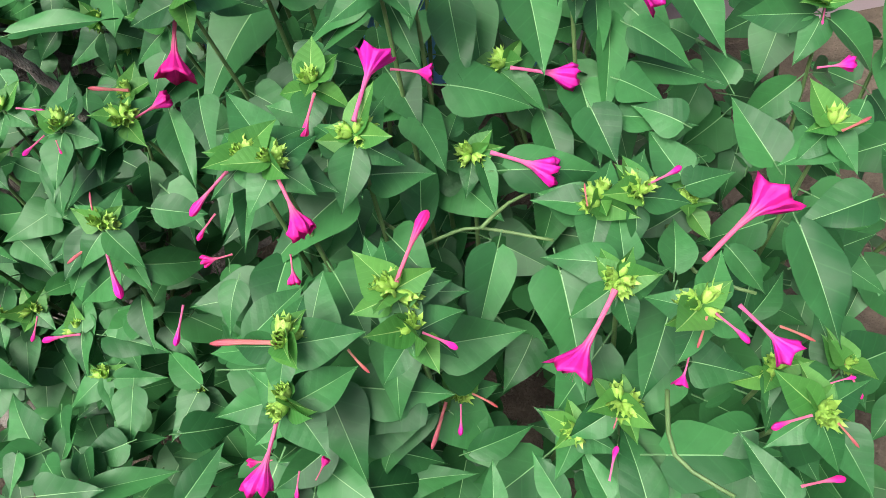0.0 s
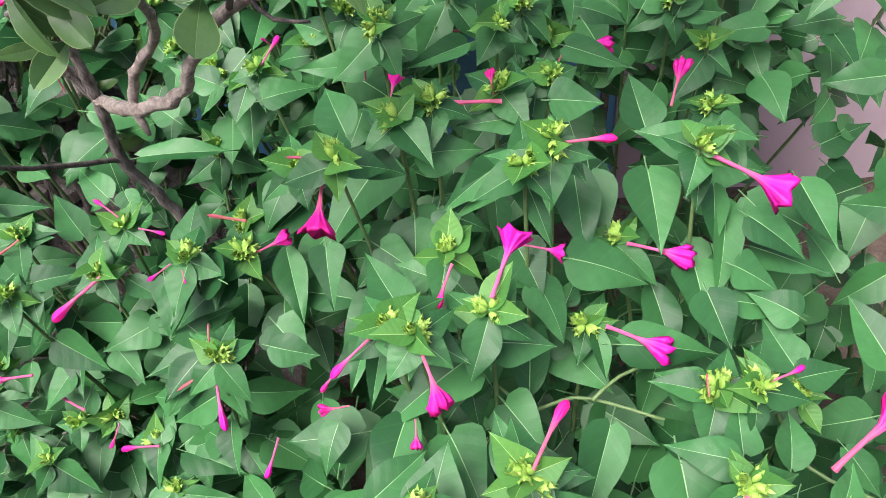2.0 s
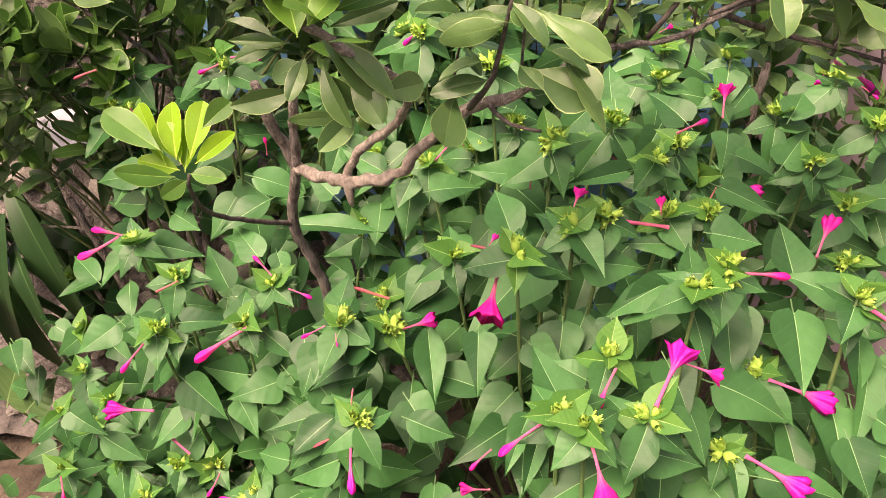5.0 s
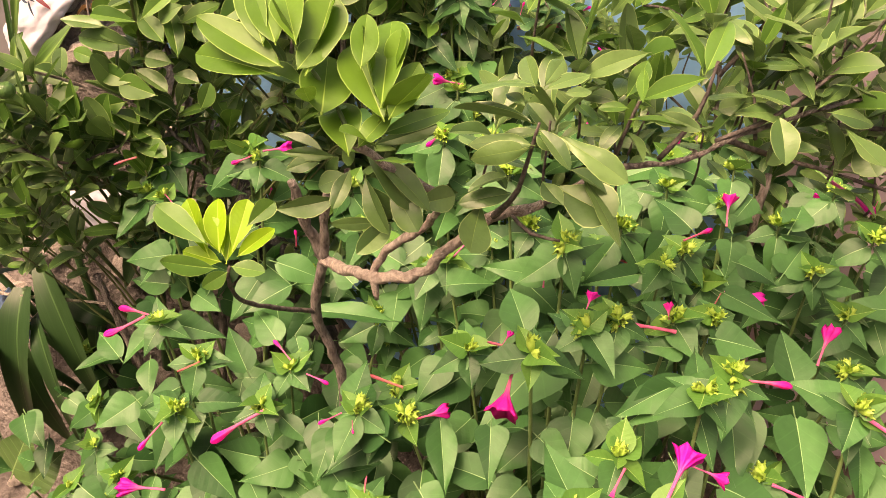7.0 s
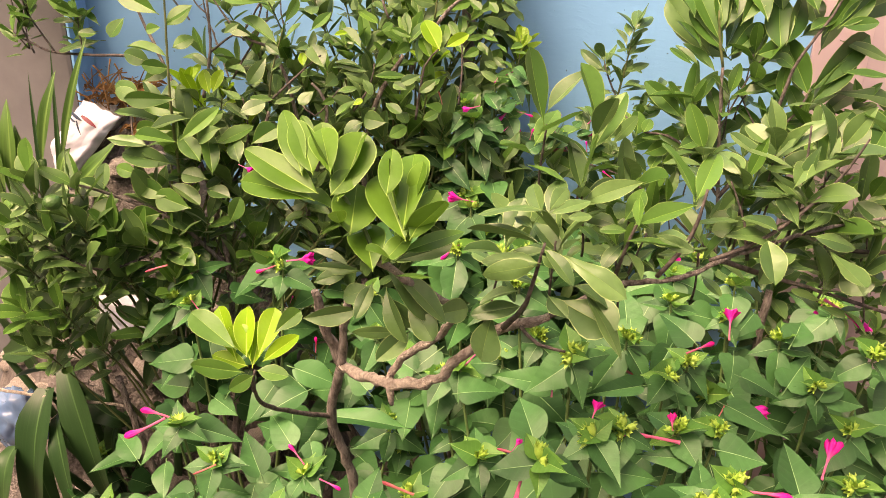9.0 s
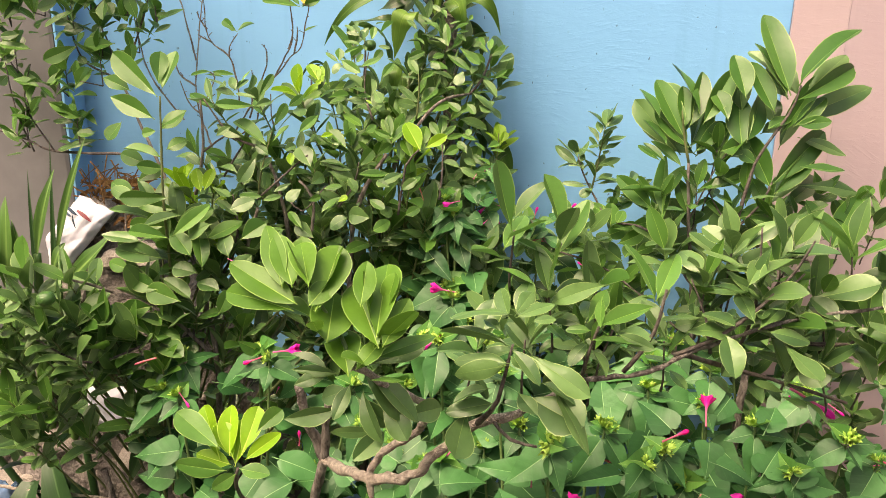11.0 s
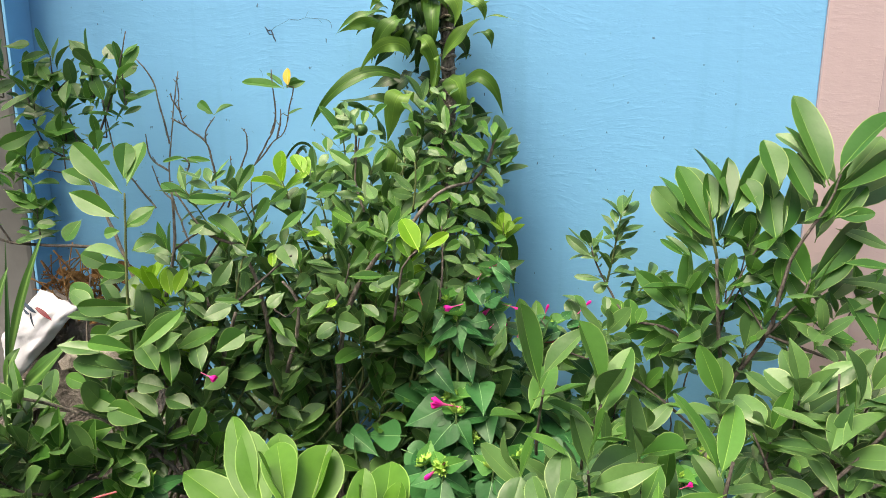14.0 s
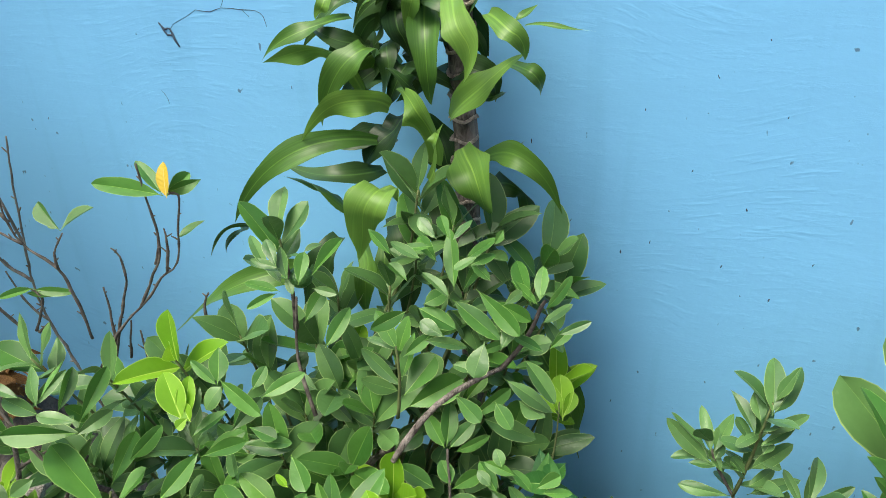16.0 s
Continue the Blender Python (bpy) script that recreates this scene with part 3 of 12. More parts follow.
def head(plant, at, leaves=(), flowers=(), size=0.025, lower=2, spread=0.055):
    """A shoot tip: cluster of green cups, leaves round it, flowers out of it, and a stem down to the root."""
    at = Vector(at)
    HEAD_AT.append((at.copy(), plant))
    m = Matrix.Translation(at) @ Euler((rng.uniform(-.9, .2), rng.uniform(-.5, .5), rng.uniform(0, 6.3))).to_matrix().to_4x4() @ Matrix.Scale(size * rng.uniform(.85, 1.15), 4)
    part("flower_head", rng.choice(CALYXES), plant, m, "yellow-green cups of the flower head")
    if not leaves and spread:
        a = rng.uniform(0, 6.3)
        leaves = []
        for k in range(4):
            q = a + k * 1.57 + rng.uniform(-.25, .25)
            s = spread * (0.75 + 0.35 * (k % 2) + rng.uniform(-.1, .15))
            leaves.append((s * math.cos(q), s * math.sin(q) * 0.85, s * (-0.25 + 0.5 * math.sin(q)) + rng.uniform(-.015, .01)))
    if not leaves:
        a = rng.uniform(0, 6.3)
        for k in range(4):
            q = a + k * 1.57 + rng.uniform(-.25, .25)
            s = rng.uniform(.028, .044) * (1.0 if k % 2 else 1.2)
            v = Vector((math.cos(q), math.sin(q) * .9, -.15 + .35 * math.sin(q)))
            blade(plant, FOUR_LEAVES if s > .031 else YOUNG_LEAVES, at + v * .004 + Vector((0, 0, -.006)), v * s, jitter(FACE, .2), width=rng.uniform(1.0, 1.2))
    for v in leaves:
        v = Vector(v)
        low = at + v * 0.12 + Vector((0, 0, -0.012))
        big = v.length > 0.034
        blade(plant, FOUR_LEAVES if big else YOUNG_LEAVES, low, v * 0.92, jitter(FACE, 0.30), width=rng.uniform(.92, 1.12))
    for k in range(3):
        q = rng.uniform(0, 6.3)
        s = rng.uniform(.020, .036)
        blade(plant, YOUNG_LEAVES, at, (s * math.cos(q), s * math.sin(q), s * rng.uniform(.1, .8)), jitter(FACE, .5), width=rng.uniform(1.0, 1.35))
    for kind, *v in flowers:
        v = Vector(v)
        part("flower", rng.choice(FLOWERS[kind]), plant, frame_of(at + v * 0.08 + Vector((0, 0, .004)), v, jitter((0, 0, 1), .6), v.length, rng.uniform(.9, 1.15)))
    # stem to the root, with pairs of larger leaves below the tip
    root = plant.matrix_basis.translation
    low = root + Vector((rng.uniform(-.03, .03), rng.uniform(-.03, .03), 0.10))
    mid = at.lerp(low, 0.45) + Vector((at.x - low.x, at.y - low.y, 0)) * 0.16 + Vector((0, 0, .03))
    pts = [root, low, mid, at.lerp(mid, .3) + Vector((0, 0, -.012)), at]
    stem(plant, pts, 0.0042, 0.0015)
    for k in range(lower):
        f = 0.24 + 0.15 * k + rng.uniform(-.03, .03)
        node_at = at.lerp(mid, min(1.0, f * 1.6))
        a = rng.uniform(0, 6.3)
        for sgn in (0, math.pi):
            q = a + sgn + rng.uniform(-.3, .3)
            s = rng.uniform(.058, .085)
            v = Vector((math.cos(q), math.sin(q), rng.uniform(-.75, .0))).normalized() * s
            blade(plant, FOUR_LEAVES, node_at + v * .2, v, jitter(FACE, 0.35), width=rng.uniform(.95, 1.15))


def leaf_at(plant, base, way, width=1.0, face=None):
    """A large leaf seen by itself, lower on the plant."""
    blade(plant, FOUR_LEAVES, base, way, jitter(face or FACE, 0.22), width=width)


def flower_at(plant, kind, base, way):
    way = Vector(way)
    part("flower", rng.choice(FLOWERS[kind]), plant, frame_of(base, way, jitter((0, 0, 1), .6), way.length, rng.uniform(.95, 1.15)))


# ---------------------------------------------------------------- citrus bushes
def citrus_bush(base, label):
    return thing("calamondin_bush", (base[0], base[1], ground_height(base[0], base[1])), label, "shrub", "calamondin bushes")


def bare_twig(plant, pts, r0=0.0017, r1=0.0008, material=TWIG):
    """A leafless twig with the short stubs of old side shoots."""
    pts = [Vector(q) for q in pts]
    twig = stem(plant, pts, r0, r1, material, "twig", 5, .22)
    for a, b in zip(pts, pts[1:]):
        n = max(1, int((b - a).length / .03))
        for k in range(n):
            q = a.lerp(b, (k + rng.uniform(.2, .8)) / n)
            side = Vector((rng.choice((-1, 1)) * rng.uniform(.5, 1), rng.uniform(-.4, .2), rng.uniform(.3, 1))).normalized()
            stem(twig, [q, q + side * rng.uniform(.003, .009)], r1 * 1.1, r1 * .7, material, "spur", 4)


def citrus_leaf(plant, kind, base, way, width=1.0, face=None):
    meshes = {"mid": FRESH_LEAVES, "old": CITRUS_LEAVES, "new": NEW_LEAVES, "yellow": YELLOW_LEAVES, "fresh": DEEP_LEAVES, "bright": BRIGHT_LEAVES}[kind]
    young = kind in ("bright", "new")
    blade(plant, meshes, base, way, jitter(face or (0, -.8, .6), 0.26 if young else 0.6), width=width * {"bright": 1.10, "new": 1.10, "fresh": 0.84}.get(kind, 1.0))


CITRUS_KINDS = {"mid": FRESH_LEAVES, "old": CITRUS_LEAVES, "new": NEW_LEAVES, "fresh": DEEP_LEAVES, "yellow": YELLOW_LEAVES, "bright": BRIGHT_LEAVES}


def whorl(plant, at, axis, kind, count, length, put=blade):
    """A leafy shoot end: leaves spiral down from the tip, steep at the top and spreading below, each facing the shoot."""
    at, axis = Vector(at), Vector(axis).normalized()
    side = axis.orthogonal().normalized()
    up = axis.cross(side)
    a = rng.uniform(0, 6.3)
    for k in range(count):
        a += 2.4 + rng.uniform(-.25, .25)
        t = k / max(1, count - 1)
        lean = radians(22 + 58 * t + rng.uniform(-12, 12))
        out = side * math.cos(a) + up * math.sin(a)
        v = axis * math.cos(lean) + out * math.sin(lean)
        v.z -= .12 * t
        size = length * (.72 + .45 * math.sin(math.pi * min(1.0, t + .22))) * rng.uniform(.85, 1.15)
        which = kind if kind == "bright" or rng.random() < (.85 if kind != "new" or t < .5 else .2) else ("mid" if kind == "old" else "old")
        put(plant, CITRUS_KINDS[which], at - axis * (t * length * 1.05), v.normalized() * size, jitter(axis - v * axis.dot(v) + Vector((0, -.15, .12)), .22), width=rng.uniform(.82, 1.08))


def tuft(plant, at, kind="old", count=9, length=0.055):
    """A shoot of the dense bush: a twig from its limbs with leaves spread round the tip."""
    at = Vector(at)
    root = plant.matrix_basis.translation
    hub = Vector((root.x + (at.x - root.x) * .35, root.y + (at.y - root.y) * .3, max(0.35, at.z - 0.22 - 0.3 * abs(at.x - root.x))))
    near = at.lerp(hub, .28) + Vector((0, .01, -.01))
    stem(plant, [hub, hub.lerp(near, .5) + Vector((rng.uniform(-.015, .015), 0, .012)), near, at], 0.0026, 0.0011, TWIG_GREEN, "twig", 5, .1)
    whorl(plant, at, (at - near).normalized() + Vector((rng.uniform(-.3, .3), rng.uniform(-.45, .05), .4)), kind, count + 2, length * (.8 if at.z > 1.0 else .95))


def strap_mesh(name, p0, p1, p2, width, material, rows=14, fold=0.25, wave=0.3, seed=0, taper=1.05):
    """A long arching leaf through three points, wavy at the margins."""
    r = random.Random(seed)
    P0, P1, P2 = Vector(p0), Vector(p1), Vector(p2)
    C = P1 * 2 - (P0 + P2) * .5
    verts, faces, uvs, rim = [], [], [], []
    ph, q = r.uniform(0, 6), r.uniform(6, 10)
    turn = r.uniform(-.9, .9) * wave
    prev = None
    for i in range(rows + 1):
        t = i / rows
        p = P0 * (1 - t) ** 2 + C * 2 * t * (1 - t) + P2 * t * t
        d = ((C - P0) * (1 - t) + (P2 - C) * t).normalized()
        x = d.cross(Vector((0.05, -0.85, 0.5))).normalized() if prev is None else (prev - d * prev.dot(d)).normalized()
        prev = x
        n = x.cross(d).normalized()
        if n.y > 0:
            n = -n
        x, n = x * math.cos(turn * t * 3) + n * math.sin(turn * t * 3), n * math.cos(turn * t * 3) - x * math.sin(turn * t * 3)
        p = p + x * (width * wave * .5 * math.sin(t * 4.5 + ph) * t) + n * (width * wave * .6 * math.sin(t * 6 + ph * 1.7) * t)
        swell = 1 + .10 * math.sin(t * 7 + ph * 2) + .05 * math.sin(t * 17 + ph)
        w = width * .5 * swell * (0.42 + 0.58 * math.sin(min(1.0, t * 1.9) * math.pi / 2)) * (max(0.0, 1 - ((t - .4) / .6) ** 1.7) if t > .4 else 1.0) ** taper
        for k in (-2, -1, 0, 1, 2):
            s = k / 2
            verts.append(p + x * (s * w) + n * (fold * abs(s) * w + wave * w * math.sin(t * q + ph + 2.2 * (s > 0)) * s * s + .25 * s * w * math.sin(t * 3 + ph)))
            uvs.append((0.5 + s * w / .4, t))
            rim.append(abs(s))
    for i in range(rows):
        for k in range(4):
            a = i * 5 + k
            faces.append((a, a + 1, a + 6, a + 5))
    return mesh_from(name, verts, faces, material, uvs, rim)


def strap_leaf(plant, p0, p1, p2, width, material=None, name="leaf"):
    return part(name, strap_mesh(name, p0, p1, p2, width, material or DRACAENA, 20, 0.3, 0.42, seed=rng.randrange(999)), plant)


def spray(plant, at):
    """A light spray of small leaves at a twig's end, with a side shoot."""
    at = Vector(at)
    for off in ((0, 0, 0), (rng.uniform(-.045, .045), rng.uniform(-.02, .02), rng.uniform(-.06, -.02))):
        p = at + Vector(off)
        stem(plant, [at + Vector((0, 0, -.06)), p], 0.0013, 0.0009, TWIG, "twig", 4)
        whorl(plant, p, (rng.uniform(-.7, .7), rng.uniform(-.3, .1), 1), "mid", 7, .042)


def cluster(plant, at, kind="old", count=6, length=.05):
    """A short side shoot with its whorl of leaves."""
    at = Vector(at)
    low = at + Vector((rng.uniform(-.02, .02), .015, -.05))
    stem(plant, [low + Vector((0, .01, -.02)), low, at], 0.0015, 0.0010, TWIG, "twig", 5, .1)
    whorl(plant, at + Vector((0, 0, .012)), (rng.uniform(-.45, .45), rng.uniform(-.55, .1), 1), kind, count + 1, length)


# shoot tips of the four o'clock plants
plant_0 = four_oclock((-0.08, 0.3), "green four o'clock plant with magenta flowers")
plant_1 = four_oclock((0.15, 0.33), "green four o'clock plant with magenta flowers")
plant_2 = four_oclock((-0.16, 0.62), "green four o'clock plant with magenta flowers")
plant_3 = four_oclock((-0.56, 0.6), "green four o'clock plant with magenta flowers")
plant_4 = four_oclock((0.12, 0.85), "green four o'clock plant with magenta flowers")
head(plant_0, (-0.163, 0.324, 0.744), lower=4, spread=0)
head(plant_0, (-0.141, 0.312, 0.745), lower=4, spread=0)
head(plant_0, (-0.086, 0.348, 0.721), lower=4, spread=0)
head(plant_0, (-0.001, 0.398, 0.627), lower=4, spread=0)
head(plant_3, (-0.391, 0.498, 0.657), lower=4, spread=0)
head(plant_2, (-0.343, 0.521, 0.636), lower=4, spread=0)
head(plant_3, (-0.358, 0.406, 0.608), lower=4, spread=0)
head(plant_3, (-0.598, 0.5, 0.372), lower=4, spread=0)
head(plant_3, (-0.538, 0.468, 0.356), lower=4, spread=0)
head(plant_3, (-0.512, 0.415, 0.316), lower=4, spread=0)
head(plant_3, (-0.39, 0.374, 0.31), lower=4, spread=0)
head(plant_0, (-0.148, 0.2, 0.687), lower=4, spread=0)
head(plant_0, (-0.068, 0.221, 0.695), lower=4, spread=0)
head(plant_0, (-0.059, 0.201, 0.675), lower=4, spread=0)
head(plant_0, (-0.152, 0.17, 0.658), lower=4, spread=0)
head(plant_0, (-0.047, 0.224, 0.517), lower=4, spread=0)
head(plant_1, (0.122, 0.306, 0.649), lower=4, spread=0)
head(plant_1, (0.094, 0.312, 0.64), lower=4, spread=0)
head(plant_1, (0.175, 0.331, 0.592), lower=4, spread=0)
head(plant_1, (0.084, 0.215, 0.673), lower=4, spread=0)
head(plant_1, (0.131, 0.185, 0.672), lower=4, spread=0)
head(plant_1, (0.197, 0.176, 0.577), lower=4, spread=0)
head(plant_1, (0.201, 0.127, 0.61), lower=4, spread=0)
head(plant_1, (0.082, 0.176, 0.556), lower=4, spread=0)
head(plant_0, (0.046, 0.171, 0.53), lower=4, spread=0)
head(plant_0, (-0.118, 0.406, 0.73), lower=4, spread=0)
head(plant_1, (0.043, 0.48, 0.652), lower=4, spread=0)
head(plant_1, (0.276, 0.328, 0.664), lower=4, spread=0)
head(plant_3, (-0.755, 0.703, 0.581), lower=4, spread=0)
head(plant_3, (-0.697, 0.627, 0.648), lower=4, spread=0)
head(plant_3, (-0.638, 0.599, 0.615), lower=4, spread=0)
head(plant_3, (-0.642, 0.533, 0.584), lower=4, spread=0)
head(plant_3, (-0.516, 0.612, 0.605), lower=4, spread=0)
head(plant_3, (-0.535, 0.553, 0.591), lower=4, spread=0)
head(plant_3, (-0.371, 0.614, 0.594), lower=4, spread=0)
head(plant_3, (-0.416, 0.762, 0.557), lower=4, spread=0)
head(plant_2, (-0.279, 0.583, 0.692), lower=4, spread=0)
head(plant_2, (-0.152, 0.502, 0.801), lower=4, spread=0)
head(plant_2, (-0.205, 0.464, 0.792), lower=4, spread=0)
head(plant_2, (-0.121, 0.528, 0.796), lower=4, spread=0)
head(plant_2, (-0.06, 0.558, 0.783), lower=4, spread=0)
head(plant_2, (-0.008, 0.606, 0.758), lower=4, spread=0)
head(plant_2, (-0.182, 0.783, 0.707), lower=4, spread=0)
head(plant_2, (-0.123, 0.762, 0.746), lower=4, spread=0)
head(plant_2, (-0.055, 0.704, 0.764), lower=4, spread=0)
head(plant_4, (0.01, 0.753, 0.712), lower=4, spread=0)
head(plant_2, (-0.321, 0.687, 0.751), lower=4, spread=0)
head(plant_0, (-0.049, 0.434, 0.794), lower=4, spread=0)
head(plant_0, (-0.025, 0.449, 0.803), lower=4, spread=0)
head(plant_1, (0.104, 0.481, 0.755), lower=4, spread=0)
head(plant_4, (0.329, 0.954, 0.643), lower=4, spread=0)
head(plant_3, (-0.647, 0.497, 0.37), lower=4, spread=0)
head(plant_3, (-0.608, 0.601, 0.384), lower=4, spread=0)
head(plant_4, (0.057, 0.924, 0.747), lower=4, spread=0)
head(plant_4, (0.176, 0.663, 0.659), lower=4, spread=0)
# large leaves
leaf_at(plant_2, (-0.185, 0.58, 0.693), (-0.079, -0.09, -0.033), 0.89, (0.046, -0.445, 1.102))
leaf_at(plant_3, (-0.409, 0.539, 0.632), (0.003, 0.052, 0.021), 1.04, (0.046, -0.445, 1.102))
leaf_at(plant_3, (-0.401, 0.521, 0.629), (0.039, -0.01, -0.006), 1.25, (0.046, -0.445, 1.102))
leaf_at(plant_3, (-0.363, 0.514, 0.604), (-0.072, -0.042, -0.014), 0.85, (0.046, -0.445, 1.102))
leaf_at(plant_2, (-0.353, 0.526, 0.603), (0.054, 0.024, 0.007), 0.94, (0.046, -0.445, 1.102))
leaf_at(plant_2, (-0.24, 0.477, 0.676), (0.004, -0.056, -0.023), 0.92, (0.046, -0.445, 1.102))
leaf_at(plant_0, (-0.157, 0.359, 0.716), (-0.031, 0.049, 0.021), 0.94, (0.046, -0.445, 1.102))
leaf_at(plant_0, (-0.144, 0.336, 0.713), (0.042, -0.023, -0.011), 1.13, (0.046, -0.445, 1.102))
leaf_at(plant_0, (-0.106, 0.339, 0.671), (-0.083, -0.048, -0.016), 0.84, (0.046, -0.445, 1.102))
leaf_at(plant_0, (-0.185, 0.355, 0.701), (-0.017, -0.05, -0.019), 0.63, (0.046, -0.445, 1.102))
leaf_at(plant_0, (-0.172, 0.347, 0.705), (-0.014, -0.058, -0.023), 0.55, (0.046, -0.445, 1.102))
leaf_at(plant_0, (-0.303, 0.411, 0.613), (0.047, -0.013, -0.007), 1.30, (0.046, -0.445, 1.102))
leaf_at(plant_3, (-0.369, 0.426, 0.589), (0.014, 0.037, 0.014), 1.05, (0.046, -0.445, 1.102))
leaf_at(plant_3, (-0.424, 0.499, 0.506), (-0.073, -0.031, -0.01), 0.86, (0.046, -0.445, 1.102))
leaf_at(plant_3, (-0.39, 0.454, 0.535), (0.031, -0.062, -0.026), 0.72, (0.046, -0.445, 1.102))
leaf_at(plant_0, (-0.091, 0.354, 0.705), (0.004, -0.041, -0.017), 1.06, (0.046, -0.445, 1.102))
leaf_at(plant_0, (-0.085, 0.354, 0.669), (0.053, -0.002, -0.003), 1.30, (0.046, -0.445, 1.102))
leaf_at(plant_0, (-0.096, 0.352, 0.706), (-0.027, 0.029, 0.013), 1.18, (0.046, -0.445, 1.102))
leaf_at(plant_0, (-0.054, 0.473, 0.767), (0.026, -0.072, -0.03), 0.74, (0.046, -0.445, 1.102))
leaf_at(plant_2, (-0.068, 0.482, 0.754), (-0.056, -0.036, -0.012), 0.84, (0.046, -0.445, 1.102))
leaf_at(plant_2, (0.001, 0.514, 0.718), (0.002, -0.086, -0.035), 0.83, (0.046, -0.445, 1.102))
leaf_at(plant_0, (-0.059, 0.442, 0.695), (0.023, -0.048, -0.021), 1.20, (0.046, -0.445, 1.102))
leaf_at(plant_0, (-0.115, 0.442, 0.741), (-0.005, -0.023, -0.009), 1.50, (0.046, -0.445, 1.102))
leaf_at(plant_0, (-0.134, 0.413, 0.691), (-0.035, 0.013, 0.007), 1.42, (0.046, -0.445, 1.102))
leaf_at(plant_0, (-0.057, 0.36, 0.584), (0.011, 0.089, 0.036), 0.75, (0.046, -0.445, 1.102))
leaf_at(plant_1, (0.074, 0.524, 0.695), (0.003, -0.08, -0.033), 0.95, (0.046, -0.445, 1.102))
leaf_at(plant_1, (0.039, 0.469, 0.65), (0.035, -0.037, -0.016), 0.78, (0.046, -0.445, 1.102))
leaf_at(plant_1, (0.131, 0.5, 0.688), (-0.008, -0.053, -0.021), 0.77, (0.046, -0.445, 1.102))
leaf_at(plant_1, (0.142, 0.491, 0.673), (-0.018, -0.086, -0.034), 0.56, (0.046, -0.445, 1.102))
leaf_at(plant_1, (0.157, 0.469, 0.676), (0.048, -0.04, -0.018), 0.96, (0.046, -0.445, 1.102))
leaf_at(plant_1, (0.165, 0.468, 0.636), (0.072, -0.029, -0.015), 0.87, (0.046, -0.445, 1.102))
leaf_at(plant_1, (0.218, 0.514, 0.671), (0.02, -0.068, -0.028), 0.96, (0.046, -0.445, 1.102))
leaf_at(plant_1, (0.134, 0.407, 0.632), (0.067, -0.013, -0.008), 0.74, (0.046, -0.445, 1.102))
leaf_at(plant_1, (0.24, 0.33, 0.629), (-0.021, 0.06, 0.025), 0.98, (0.046, -0.445, 1.102))
leaf_at(plant_1, (0.286, 0.326, 0.651), (-0.054, -0.017, -0.005), 0.93, (0.046, -0.445, 1.102))
leaf_at(plant_1, (0.302, 0.286, 0.617), (-0.06, -0.013, -0.003), 1.01, (0.046, -0.445, 1.102))
leaf_at(plant_1, (0.242, 0.273, 0.616), (0.011, -0.091, -0.037), 0.86, (0.046, -0.445, 1.102))
leaf_at(plant_1, (0.124, 0.319, 0.641), (0.015, 0.032, 0.012), 0.97, (0.046, -0.445, 1.102))
leaf_at(plant_1, (0.173, 0.349, 0.607), (-0.021, 0.044, 0.019), 1.13, (0.046, -0.445, 1.102))
leaf_at(plant_1, (0.174, 0.338, 0.606), (0.044, 0.008, 0.001), 1.11, (0.046, -0.445, 1.102))
leaf_at(plant_1, (0.089, 0.312, 0.633), (-0.047, 0.017, 0.009), 0.97, (0.046, -0.445, 1.102))
leaf_at(plant_1, (0.103, 0.265, 0.62), (0.003, 0.044, 0.018), 1.04, (0.046, -0.445, 1.102))
leaf_at(plant_1, (0.091, 0.248, 0.643), (-0.053, 0.011, 0.007), 0.93, (0.046, -0.445, 1.102))
leaf_at(plant_1, (0.144, 0.262, 0.596), (0.013, 0.043, 0.017), 1.25, (0.046, -0.445, 1.102))
leaf_at(plant_1, (0.028, 0.375, 0.623), (0.093, -0.008, -0.007), 0.69, (0.046, -0.445, 1.102))
leaf_at(plant_0, (0.007, 0.401, 0.624), (0.015, 0.031, 0.012), 0.91, (0.046, -0.445, 1.102))
leaf_at(plant_0, (-0.018, 0.411, 0.641), (0.014, 0.026, 0.01), 1.05, (0.046, -0.445, 1.102))
leaf_at(plant_0, (0.006, 0.391, 0.627), (0.008, -0.043, -0.018), 0.69, (0.046, -0.445, 1.102))
leaf_at(plant_0, (-0.142, 0.217, 0.648), (0.014, 0.051, 0.02), 1.33, (0.046, -0.445, 1.102))
leaf_at(plant_0, (-0.188, 0.23, 0.648), (0.046, 0.034, 0.012), 1.07, (0.046, -0.445, 1.102))
leaf_at(plant_0, (-0.18, 0.252, 0.595), (-0.067, 0.001, 0.003), 0.71, (0.046, -0.445, 1.102))
leaf_at(plant_0, (-0.075, 0.223, 0.675), (-0.014, 0.051, 0.021), 0.88, (0.046, -0.445, 1.102))
leaf_at(plant_0, (-0.068, 0.238, 0.664), (0.05, -0.003, -0.003), 1.21, (0.046, -0.445, 1.102))
leaf_at(plant_0, (-0.082, 0.228, 0.618), (-0.006, -0.057, -0.023), 1.08, (0.046, -0.445, 1.102))
leaf_at(plant_0, (-0.141, 0.204, 0.599), (0.023, -0.07, -0.029), 0.93, (0.046, -0.445, 1.102))
leaf_at(plant_0, (-0.199, 0.235, 0.536), (-0.063, -0.009, -0.001), 0.95, (0.046, -0.445, 1.102))
leaf_at(plant_0, (-0.155, 0.184, 0.638), (0.034, 0.017, 0.005), 0.95, (0.046, -0.445, 1.102))
leaf_at(plant_0, (-0.057, 0.219, 0.639), (0.023, -0.021, -0.009), 1.14, (0.046, -0.445, 1.102))
leaf_at(plant_0, (0.007, 0.305, 0.606), (-0.035, -0.08, -0.031), 0.67, (0.046, -0.445, 1.102))
